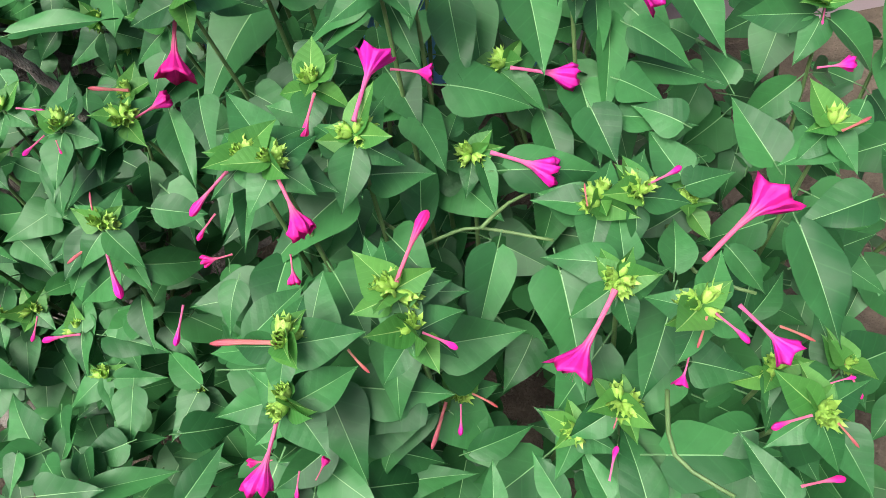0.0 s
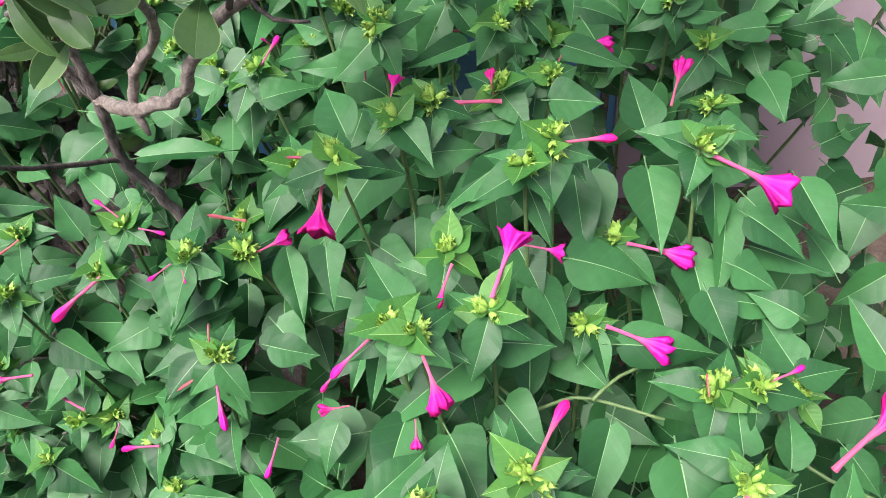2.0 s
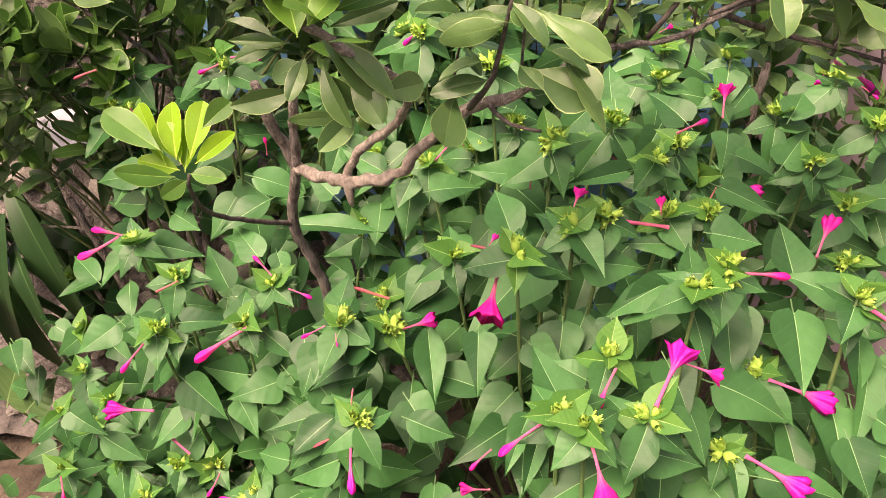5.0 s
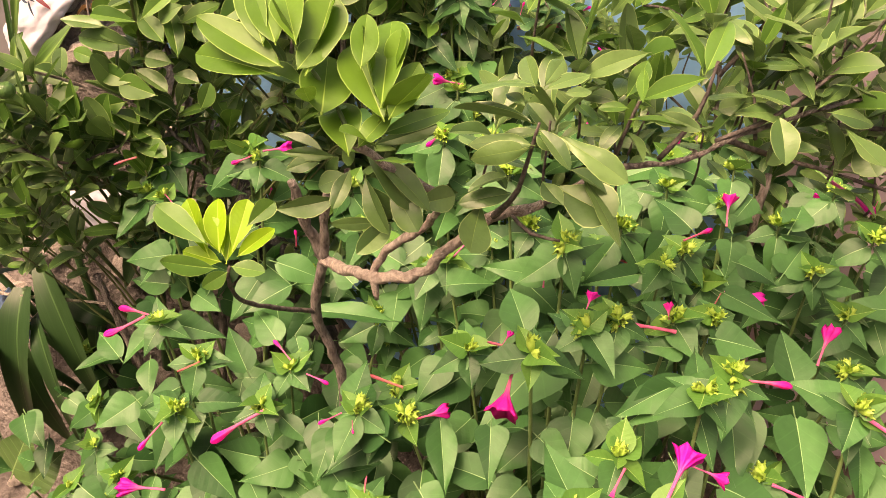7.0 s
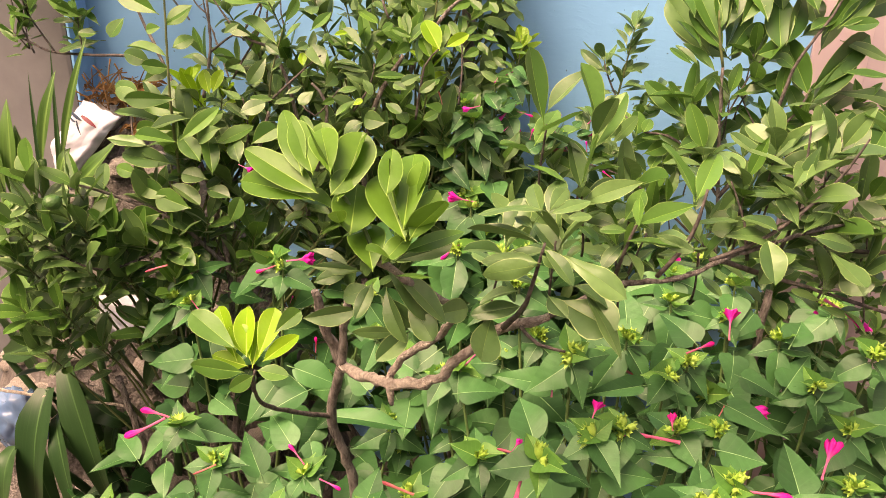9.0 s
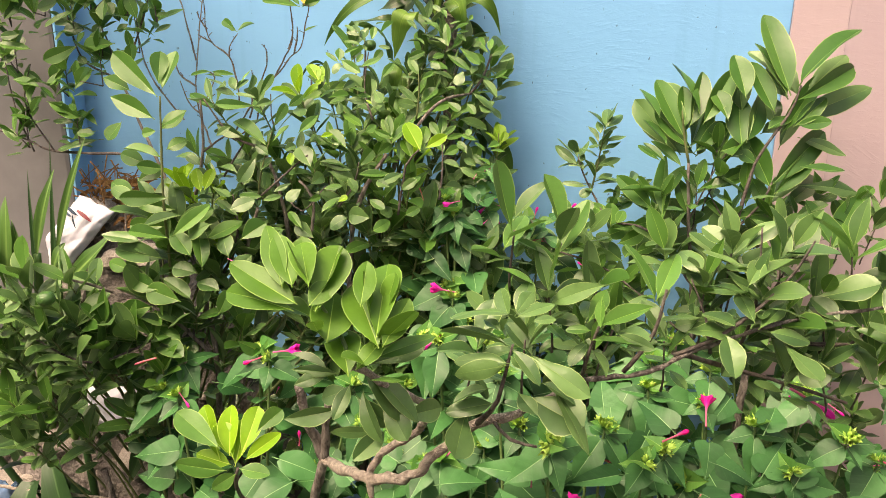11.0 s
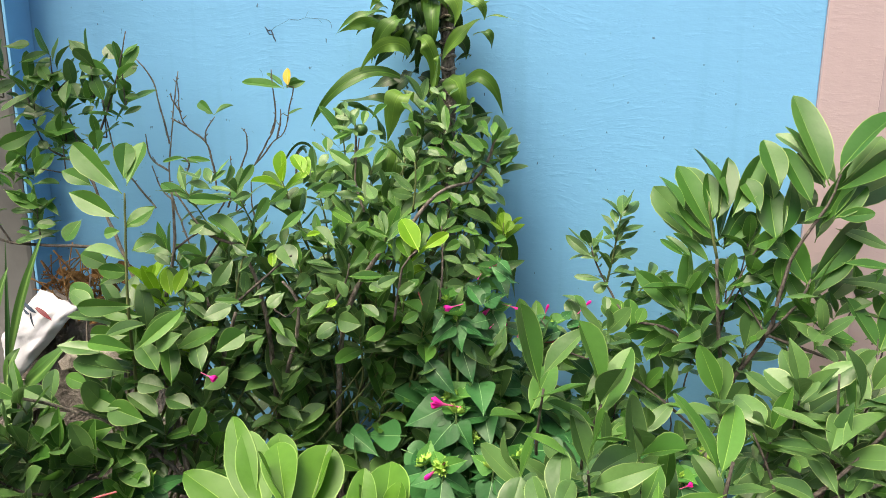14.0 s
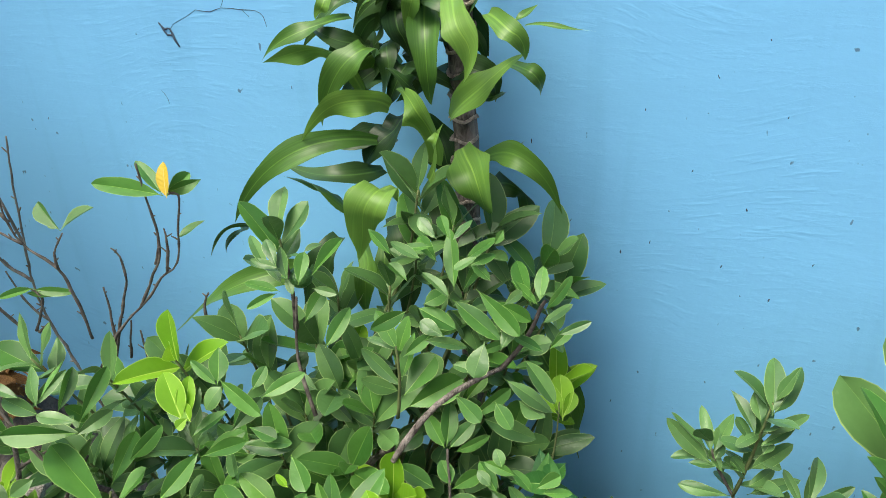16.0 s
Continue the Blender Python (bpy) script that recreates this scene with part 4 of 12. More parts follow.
leaf_at(plant_3, (-0.483, 0.438, 0.375), (0.077, -0.023, -0.012), 0.82, (0.046, -0.445, 1.102))
leaf_at(plant_3, (-0.529, 0.463, 0.36), (-0.002, 0.066, 0.027), 0.84, (0.046, -0.445, 1.102))
leaf_at(plant_3, (-0.534, 0.464, 0.353), (-0.005, -0.055, -0.022), 0.92, (0.046, -0.445, 1.102))
leaf_at(plant_3, (-0.504, 0.421, 0.322), (-0.068, -0.045, -0.016), 0.82, (0.046, -0.445, 1.102))
leaf_at(plant_3, (-0.513, 0.42, 0.32), (0.009, -0.058, -0.024), 0.55, (0.046, -0.445, 1.102))
leaf_at(plant_3, (-0.489, 0.403, 0.33), (0.066, -0.008, -0.006), 0.64, (0.046, -0.445, 1.102))
leaf_at(plant_3, (-0.464, 0.383, 0.33), (-0.008, -0.07, -0.028), 0.90, (0.046, -0.445, 1.102))
leaf_at(plant_3, (-0.373, 0.372, 0.337), (-0.047, 0.045, 0.02), 0.99, (0.046, -0.445, 1.102))
leaf_at(plant_3, (-0.382, 0.369, 0.323), (-0.035, -0.053, -0.02), 0.92, (0.046, -0.445, 1.102))
leaf_at(plant_3, (-0.472, 0.322, 0.31), (-0.064, -0.015, -0.004), 1.08, (0.046, -0.445, 1.102))
leaf_at(plant_3, (-0.507, 0.264, 0.321), (0.109, 0.009, -0.001), 0.63, (0.046, -0.445, 1.102))
leaf_at(plant_0, (-0.372, 0.222, 0.353), (0.051, 0.053, 0.019), 0.89, (0.046, -0.445, 1.102))
leaf_at(plant_3, (-0.597, 0.339, 0.307), (-0.04, 0.063, 0.027), 0.91, (0.046, -0.445, 1.102))
leaf_at(plant_3, (-0.595, 0.317, 0.336), (-0.01, -0.047, -0.018), 0.94, (0.046, -0.445, 1.102))
leaf_at(plant_3, (-0.564, 0.323, 0.294), (0.013, 0.051, 0.02), 0.92, (0.046, -0.445, 1.102))
leaf_at(plant_1, (0.051, 0.257, 0.631), (0.006, -0.093, -0.038), 0.83, (0.046, -0.445, 1.102))
leaf_at(plant_1, (0.128, 0.221, 0.624), (-0.036, -0.065, -0.025), 0.90, (0.046, -0.445, 1.102))
leaf_at(plant_1, (0.139, 0.19, 0.579), (0.044, -0.014, -0.008), 1.20, (0.046, -0.445, 1.102))
leaf_at(plant_1, (0.192, 0.172, 0.577), (-0.009, -0.027, -0.01), 0.84, (0.046, -0.445, 1.102))
leaf_at(plant_1, (0.111, 0.141, 0.523), (0.104, -0.012, -0.009), 0.82, (0.046, -0.445, 1.102))
leaf_at(plant_1, (0.186, 0.089, 0.532), (-0.025, 0.052, 0.022), 0.79, (0.046, -0.445, 1.102))
leaf_at(plant_1, (0.092, 0.11, 0.492), (-0.003, 0.067, 0.027), 0.84, (0.046, -0.445, 1.102))
leaf_at(plant_0, (0.027, 0.124, 0.491), (-0.02, 0.041, 0.017), 1.00, (0.046, -0.445, 1.102))
leaf_at(plant_1, (0.062, 0.124, 0.492), (-0.016, 0.042, 0.018), 0.73, (0.046, -0.445, 1.102))
leaf_at(plant_0, (-0.044, 0.182, 0.484), (0.059, 0.011, 0.002), 0.87, (0.046, -0.445, 1.102))
leaf_at(plant_0, (-0.118, 0.174, 0.456), (0.076, 0.002, -0.002), 0.71, (0.046, -0.445, 1.102))
leaf_at(plant_0, (-0.031, 0.129, 0.486), (0.004, 0.038, 0.015), 0.87, (0.046, -0.445, 1.102))
leaf_at(plant_1, (0.254, 0.465, 0.59), (-0.014, 0.054, 0.022), 0.91, (0.046, -0.445, 1.102))
leaf_at(plant_1, (0.106, 0.491, 0.623), (0.016, -0.079, -0.032), 0.81, (0.046, -0.445, 1.102))
leaf_at(plant_1, (0.071, 0.451, 0.609), (0.013, -0.071, -0.029), 0.89, (0.046, -0.445, 1.102))
leaf_at(plant_2, (-0.304, 0.539, 0.616), (0.019, -0.078, -0.033), 0.77, (0.046, -0.445, 1.102))
leaf_at(plant_3, (-0.497, 0.686, 0.648), (0.119, 0.009, -0.002), 0.55, (0.046, -0.445, 1.102))
leaf_at(plant_3, (-0.522, 0.658, 0.619), (0.02, -0.036, -0.016), 1.05, (0.046, -0.445, 1.102))
leaf_at(plant_3, (-0.512, 0.563, 0.564), (0.04, -0.025, -0.012), 1.12, (0.046, -0.445, 1.102))
leaf_at(plant_1, (0.193, 0.278, 0.592), (0.022, -0.038, -0.016), 1.13, (0.046, -0.445, 1.102))
leaf_at(plant_1, (0.323, 0.365, 0.642), (-0.023, -0.029, -0.011), 1.20, (0.046, -0.445, 1.102))
leaf_at(plant_1, (0.241, 0.141, 0.526), (0.019, -0.049, -0.021), 1.00, (0.046, -0.445, 1.102))
leaf_at(plant_1, (0.202, 0.233, 0.556), (0.041, 0.03, 0.01), 0.89, (0.046, -0.445, 1.102))
leaf_at(plant_0, (0.025, 0.27, 0.507), (-0.029, -0.044, -0.017), 1.07, (0.046, -0.445, 1.102))
leaf_at(plant_0, (-0.246, 0.361, 0.545), (-0.02, -0.044, -0.017), 1.07, (0.046, -0.445, 1.102))
leaf_at(plant_0, (-0.119, 0.356, 0.623), (-0.03, -0.043, -0.016), 1.02, (0.046, -0.445, 1.102))
leaf_at(plant_3, (-0.411, 0.43, 0.415), (0.023, 0.048, 0.019), 1.01, (0.046, -0.445, 1.102))
leaf_at(plant_3, (-0.644, 0.613, 0.366), (0.048, -0.052, -0.023), 1.22, (0.046, -0.445, 1.102))
leaf_at(plant_2, (-0.141, 0.509, 0.752), (0.062, 0.009, 0.0), 1.07, (0.074, -0.562, 0.99))
leaf_at(plant_2, (-0.196, 0.499, 0.765), (0.046, -0.017, -0.013), 1.23, (0.074, -0.562, 0.99))
leaf_at(plant_2, (-0.054, 0.489, 0.756), (-0.059, -0.046, -0.022), 0.93, (0.074, -0.562, 0.99))
leaf_at(plant_0, (-0.045, 0.466, 0.769), (-0.003, 0.04, 0.023), 1.05, (0.074, -0.562, 0.99))
leaf_at(plant_2, (-0.014, 0.555, 0.765), (0.049, -0.002, -0.005), 1.39, (0.074, -0.562, 0.99))
leaf_at(plant_2, (-0.052, 0.541, 0.759), (-0.052, -0.006, 0.001), 0.86, (0.074, -0.562, 0.99))
leaf_at(plant_2, (-0.04, 0.581, 0.753), (-0.001, 0.041, 0.024), 0.96, (0.074, -0.562, 0.99))
leaf_at(plant_2, (0.021, 0.534, 0.689), (0.003, -0.076, -0.043), 0.78, (0.074, -0.562, 0.99))
leaf_at(plant_0, (-0.013, 0.47, 0.773), (0.018, -0.028, -0.017), 0.78, (0.074, -0.562, 0.99))
leaf_at(plant_1, (0.115, 0.502, 0.727), (-0.013, -0.046, -0.025), 0.72, (0.074, -0.562, 0.99))
leaf_at(plant_1, (0.122, 0.546, 0.703), (-0.058, 0.015, 0.013), 1.16, (0.074, -0.562, 0.99))
leaf_at(plant_2, (0.079, 0.569, 0.712), (-0.01, 0.054, 0.032), 1.21, (0.074, -0.562, 0.99))
leaf_at(plant_1, (0.147, 0.558, 0.715), (0.039, -0.013, -0.01), 1.17, (0.074, -0.562, 0.99))
leaf_at(plant_2, (-0.214, 0.567, 0.74), (-0.024, 0.05, 0.03), 1.29, (0.074, -0.562, 0.99))
leaf_at(plant_2, (-0.16, 0.528, 0.777), (-0.029, 0.02, 0.013), 1.27, (0.074, -0.562, 0.99))
leaf_at(plant_2, (-0.152, 0.515, 0.784), (0.011, -0.024, -0.015), 1.38, (0.074, -0.562, 0.99))
leaf_at(plant_2, (-0.313, 0.657, 0.731), (0.059, 0.016, 0.005), 0.94, (0.074, -0.562, 0.99))
leaf_at(plant_2, (-0.345, 0.699, 0.719), (-0.012, -0.038, -0.02), 1.27, (0.074, -0.562, 0.99))
leaf_at(plant_2, (-0.281, 0.591, 0.689), (-0.009, 0.035, 0.021), 0.99, (0.074, -0.562, 0.99))
leaf_at(plant_2, (-0.316, 0.639, 0.623), (-0.033, -0.047, -0.024), 1.16, (0.074, -0.562, 0.99))
leaf_at(plant_3, (-0.545, 0.562, 0.581), (-0.008, 0.042, 0.024), 1.31, (0.074, -0.562, 0.99))
leaf_at(plant_3, (-0.621, 0.559, 0.577), (0.066, 0.014, 0.003), 0.76, (0.074, -0.562, 0.99))
leaf_at(plant_3, (-0.645, 0.543, 0.578), (-0.043, 0.012, 0.01), 1.19, (0.074, -0.562, 0.99))
leaf_at(plant_3, (-0.626, 0.55, 0.571), (0.015, -0.034, -0.02), 1.08, (0.074, -0.562, 0.99))
leaf_at(plant_3, (-0.656, 0.54, 0.556), (0.003, -0.055, -0.031), 0.87, (0.074, -0.562, 0.99))
leaf_at(plant_3, (-0.722, 0.665, 0.618), (-0.023, 0.03, 0.019), 1.05, (0.074, -0.562, 0.99))
leaf_at(plant_3, (-0.726, 0.654, 0.613), (-0.034, -0.047, -0.024), 0.87, (0.074, -0.562, 0.99))
leaf_at(plant_3, (-0.694, 0.653, 0.624), (0.076, -0.002, -0.007), 0.84, (0.074, -0.562, 0.99))
leaf_at(plant_3, (-0.638, 0.598, 0.606), (0.004, -0.035, -0.02), 1.13, (0.074, -0.562, 0.99))
leaf_at(plant_3, (-0.636, 0.608, 0.612), (0.044, 0.003, -0.002), 0.96, (0.074, -0.562, 0.99))
leaf_at(plant_2, (-0.316, 0.467, 0.577), (0.039, -0.04, -0.026), 1.32, (0.074, -0.562, 0.99))
leaf_at(plant_2, (-0.108, 0.77, 0.805), (-0.007, 0.047, 0.027), 1.23, (0.074, -0.562, 0.99))
leaf_at(plant_4, (0.036, 0.769, 0.764), (-0.006, -0.047, -0.026), 1.15, (0.074, -0.562, 0.99))
leaf_at(plant_4, (0.04, 0.728, 0.758), (0.051, -0.013, -0.011), 0.90, (0.074, -0.562, 0.99))
leaf_at(plant_2, (0.013, 0.662, 0.754), (0.071, -0.025, -0.019), 0.70, (0.074, -0.562, 0.99))
leaf_at(plant_2, (-0.09, 0.679, 0.758), (-0.07, -0.023, -0.008), 0.59, (0.074, -0.562, 0.99))
leaf_at(plant_2, (-0.197, 0.681, 0.742), (-0.082, 0.001, 0.007), 0.70, (0.074, -0.562, 0.99))
leaf_at(plant_2, (-0.222, 0.749, 0.739), (0.008, 0.045, 0.025), 1.05, (0.074, -0.562, 0.99))
leaf_at(plant_4, (0.124, 0.831, 0.759), (0.026, 0.043, 0.022), 1.50, (0.074, -0.562, 0.99))
leaf_at(plant_4, (0.161, 0.79, 0.701), (0.038, 0.051, 0.026), 1.04, (0.074, -0.562, 0.99))
leaf_at(plant_4, (0.27, 0.791, 0.671), (-0.095, -0.002, 0.006), 0.66, (0.074, -0.562, 0.99))
leaf_at(plant_4, (0.121, 0.801, 0.707), (0.041, 0.06, 0.031), 0.95, (0.074, -0.562, 0.99))
leaf_at(plant_4, (0.289, 0.945, 0.64), (0.068, -0.02, -0.016), 0.99, (0.074, -0.562, 0.99))
leaf_at(plant_4, (-0.01, 0.8, 0.763), (-0.047, 0.047, 0.03), 1.00, (0.074, -0.562, 0.99))
leaf_at(plant_4, (-0.046, 0.776, 0.761), (-0.028, -0.055, -0.029), 0.88, (0.074, -0.562, 0.99))
leaf_at(plant_2, (-0.133, 0.825, 0.759), (-0.042, -0.045, -0.022), 0.97, (0.074, -0.562, 0.99))
leaf_at(plant_2, (-0.249, 0.747, 0.748), (-0.043, 0.025, 0.017), 1.15, (0.074, -0.562, 0.99))
leaf_at(plant_3, (-0.392, 0.731, 0.71), (-0.061, 0.024, 0.018), 0.83, (0.074, -0.562, 0.99))
leaf_at(plant_3, (-0.461, 0.735, 0.664), (-0.05, 0.033, 0.022), 0.92, (0.074, -0.562, 0.99))
leaf_at(plant_3, (-0.592, 0.64, 0.569), (-0.049, 0.052, 0.033), 0.83, (0.074, -0.562, 0.99))
leaf_at(plant_3, (-0.635, 0.608, 0.471), (-0.02, -0.055, -0.03), 1.25, (0.074, -0.562, 0.99))
leaf_at(plant_3, (-0.505, 0.575, 0.469), (-0.054, 0.05, 0.032), 1.03, (0.074, -0.562, 0.99))
leaf_at(plant_3, (-0.559, 0.677, 0.596), (-0.055, 0.046, 0.03), 0.85, (0.074, -0.562, 0.99))
leaf_at(plant_2, (-0.236, 0.498, 0.571), (-0.078, 0.017, 0.015), 0.98, (0.074, -0.562, 0.99))
leaf_at(plant_3, (-0.736, 0.586, 0.535), (-0.041, -0.042, -0.021), 1.15, (0.074, -0.562, 0.99))
leaf_at(plant_3, (-0.786, 0.643, 0.561), (-0.048, 0.032, 0.022), 1.09, (0.074, -0.562, 0.99))
leaf_at(plant_1, (0.167, 0.507, 0.664), (0.032, -0.037, -0.023), 1.35, (0.074, -0.562, 0.99))
leaf_at(plant_1, (0.138, 0.432, 0.651), (0.04, -0.02, -0.014), 1.40, (0.074, -0.562, 0.99))
leaf_at(plant_1, (0.107, 0.407, 0.648), (0.014, -0.046, -0.027), 1.21, (0.074, -0.562, 0.99))
leaf_at(plant_1, (0.181, 0.383, 0.635), (-0.035, 0.023, 0.016), 1.32, (0.074, -0.562, 0.99))
leaf_at(plant_1, (0.083, 0.321, 0.619), (-0.036, 0.017, 0.013), 1.37, (0.074, -0.562, 0.99))
leaf_at(plant_1, (0.054, 0.481, 0.605), (0.025, -0.038, -0.023), 1.30, (0.074, -0.562, 0.99))
leaf_at(plant_0, (-0.011, 0.403, 0.594), (-0.048, 0.025, 0.018), 1.21, (0.074, -0.562, 0.99))
leaf_at(plant_1, (0.232, 0.511, 0.613), (-0.031, 0.019, 0.013), 1.50, (0.074, -0.562, 0.99))
leaf_at(plant_3, (-0.759, 0.512, 0.391), (0.06, -0.022, -0.017), 1.03, (0.074, -0.562, 0.99))
leaf_at(plant_3, (-0.688, 0.489, 0.336), (-0.024, -0.034, -0.017), 1.50, (0.074, -0.562, 0.99))
leaf_at(plant_3, (-0.514, 0.522, 0.367), (-0.03, -0.053, -0.028), 1.12, (0.074, -0.562, 0.99))
leaf_at(plant_3, (-0.502, 0.466, 0.348), (0.041, 0.028, 0.013), 1.28, (0.074, -0.562, 0.99))
leaf_at(plant_3, (-0.791, 0.509, 0.443), (0.051, -0.022, -0.016), 1.13, (0.074, -0.562, 0.99))
leaf_at(plant_3, (-0.606, 0.566, 0.352), (0.051, 0.038, 0.018), 1.08, (0.074, -0.562, 0.99))
# flowers
flower_at(plant_2, "open", (-0.218, 0.483, 0.775), (-0.013, -0.055, -0.031))
flower_at(plant_0, "open", (-0.083, 0.349, 0.734), (0.021, 0.047, 0.026))
flower_at(plant_0, "open", (-0.054, 0.411, 0.725), (0.033, -0.006, -0.005))
flower_at(plant_0, "bud", (-0.113, 0.388, 0.734), (-0.017, -0.03, -0.016))
flower_at(plant_0, "half", (-0.137, 0.299, 0.743), (0.015, -0.036, -0.022))
flower_at(plant_0, "bud", (-0.175, 0.316, 0.739), (-0.033, -0.023, -0.011))
flower_at(plant_0, "bud", (-0.215, 0.341, 0.669), (-0.019, -0.016, -0.008))
flower_at(plant_0, "half", (0.015, 0.386, 0.637), (0.055, -0.019, -0.014))
flower_at(plant_1, "half", (0.046, 0.464, 0.659), (0.057, -0.012, -0.01))
flower_at(plant_1, "open", (0.15, 0.23, 0.655), (0.056, 0.041, 0.02))
flower_at(plant_1, "open", (0.079, 0.204, 0.678), (-0.036, -0.046, -0.025))
flower_at(plant_1, "open", (0.159, 0.187, 0.661), (0.028, -0.032, -0.02))
flower_at(plant_0, "bud", (-0.064, 0.219, 0.707), (0.024, 0.041, 0.022))
flower_at(plant_0, "old", (-0.149, 0.195, 0.694), (-0.044, 0.008, 0.007))
flower_at(plant_0, "bud", (-0.053, 0.193, 0.681), (0.023, -0.01, -0.007))
flower_at(plant_0, "half", (-0.164, 0.162, 0.646), (-0.017, -0.04, -0.022))
flower_at(plant_0, "half", (-0.197, 0.17, 0.56), (-0.019, -0.001, 0.001))
flower_at(plant_0, "bud", (-0.174, 0.157, 0.562), (-0.007, -0.018, -0.01))
flower_at(plant_0, "half", (-0.164, 0.152, 0.551), (0.011, 0.013, 0.007))
flower_at(plant_3, "bud", (-0.363, 0.399, 0.59), (0.005, -0.048, -0.028))
flower_at(plant_3, "old", (-0.372, 0.403, 0.591), (-0.03, -0.014, -0.006))
flower_at(plant_3, "old", (-0.365, 0.417, 0.613), (-0.004, 0.019, 0.011))
flower_at(plant_3, "bud", (-0.41, 0.497, 0.651), (-0.024, -0.015, -0.007))
flower_at(plant_3, "bud", (-0.395, 0.486, 0.652), (0.003, -0.013, -0.007))
flower_at(plant_2, "half", (-0.335, 0.517, 0.633), (0.041, 0.016, 0.007))
flower_at(plant_3, "old", (-0.361, 0.596, 0.61), (-0.047, 0.008, 0.007))
flower_at(plant_3, "bud", (-0.486, 0.592, 0.617), (0.031, -0.005, -0.005))
flower_at(plant_3, "bud", (-0.583, 0.483, 0.379), (-0.007, -0.028, -0.016))
flower_at(plant_3, "bud", (-0.527, 0.454, 0.365), (-0.049, 0.002, 0.004))
flower_at(plant_0, "bud", (-0.32, 0.374, 0.504), (-0.012, -0.036, -0.02))
flower_at(plant_0, "half", (-0.214, 0.326, 0.632), (-0.026, -0.004, -0.001))
flower_at(plant_0, "half", (-0.151, 0.288, 0.667), (-0.001, -0.02, -0.011))
flower_at(plant_1, "bud", (0.129, 0.305, 0.658), (0.029, 0.007, 0.002))
flower_at(plant_1, "bud", (0.137, 0.176, 0.676), (0.02, -0.017, -0.011))
flower_at(plant_1, "old", (0.131, 0.174, 0.677), (-0.008, -0.017, -0.01))
flower_at(plant_1, "open", (0.124, 0.17, 0.636), (-0.009, -0.019, -0.01))
flower_at(plant_1, "old", (0.197, 0.19, 0.615), (0.023, -0.01, -0.007))
flower_at(plant_1, "bud", (0.191, 0.12, 0.621), (-0.028, -0.002, 0.0))
flower_at(plant_1, "bud", (0.21, 0.139, 0.623), (0.017, 0.003, 0.001))
flower_at(plant_1, "old", (0.208, 0.115, 0.613), (0.011, -0.015, -0.01))
flower_at(plant_0, "old", (-0.057, 0.21, 0.531), (-0.017, -0.033, -0.018))
flower_at(plant_0, "bud", (-0.045, 0.208, 0.527), (-0.003, -0.023, -0.013))
flower_at(plant_0, "old", (-0.034, 0.214, 0.531), (0.021, -0.01, -0.007))
flower_at(plant_1, "old", (0.077, 0.165, 0.564), (-0.005, -0.011, -0.006))
flower_at(plant_1, "bud", (0.063, 0.127, 0.524), (0.008, 0.023, 0.013))
flower_at(plant_1, "bud", (0.186, 0.091, 0.567), (0.031, 0.004, 0.0))
flower_at(plant_1, "half", (0.27, 0.361, 0.694), (0.028, -0.001, -0.003))
flower_at(plant_1, "old", (0.276, 0.314, 0.671), (0.025, 0.006, 0.002))
flower_at(plant_1, "old", (0.081, 0.299, 0.651), (-0.0, 0.016, 0.009))
flower_at(plant_0, "old", (-0.11, 0.203, 0.657), (0.011, -0.017, -0.01))
flower_at(plant_2, "open", (-0.06, 0.542, 0.778), (-0.067, 0.001, 0.009))
flower_at(plant_0, "bud", (-0.02, 0.442, 0.804), (0.045, 0.006, -0.0))
flower_at(plant_1, "open", (0.11, 0.475, 0.751), (0.065, -0.022, -0.026))
flower_at(plant_4, "half", (0.02, 0.692, 0.739), (0.045, -0.0, -0.005))
flower_at(plant_2, "open", (-0.157, 0.508, 0.808), (0.005, 0.021, 0.017))
flower_at(plant_2, "half", (-0.067, 0.546, 0.783), (-0.003, 0.017, 0.015))
flower_at(plant_2, "bud", (-0.198, 0.649, 0.746), (-0.001, 0.027, 0.023))
flower_at(plant_4, "open", (0.048, 0.855, 0.743), (0.001, 0.036, 0.03))
flower_at(plant_2, "bud", (-0.312, 0.677, 0.76), (0.022, 0.025, 0.019))
flower_at(plant_2, "bud", (-0.033, 0.724, 0.786), (0.036, 0.018, 0.012))
flower_at(plant_4, "half", (0.113, 0.605, 0.707), (0.014, 0.035, 0.028))
flower_at(plant_3, "bud", (-0.512, 0.607, 0.624), (-0.025, 0.017, 0.017))
flower_at(plant_3, "bud", (-0.527, 0.542, 0.593), (-0.06, -0.034, -0.022))
flower_at(plant_3, "bud", (-0.65, 0.515, 0.579), (-0.024, -0.028, -0.021))
flower_at(plant_3, "bud", (-0.719, 0.652, 0.633), (-0.054, 0.006, 0.011))
flower_at(plant_3, "bud", (-0.732, 0.646, 0.638), (-0.045, -0.032, -0.022))
flower_at(plant_3, "old", (-0.628, 0.588, 0.62), (-0.026, -0.015, -0.01))
flower_at(plant_4, "bud", (0.223, 0.894, 0.778), (0.022, -0.01, -0.011))
flower_at(plant_4, "old", (0.328, 0.933, 0.646), (-0.005, -0.037, -0.031))
flower_at(plant_4, "bud", (0.322, 0.941, 0.655), (0.042, 0.013, 0.006))
flower_at(plant_3, "half", (-0.666, 0.509, 0.462), (-0.059, -0.004, 0.004))
flower_at(plant_3, "bud", (-0.628, 0.498, 0.393), (-0.044, 0.017, 0.019))
flower_at(plant_3, "bud", (-0.763, 0.426, 0.42), (0.012, -0.023, -0.021))
flower_at(plant_2, "old", (-0.22, 0.476, 0.784), (-0.028, 0.004, 0.006))
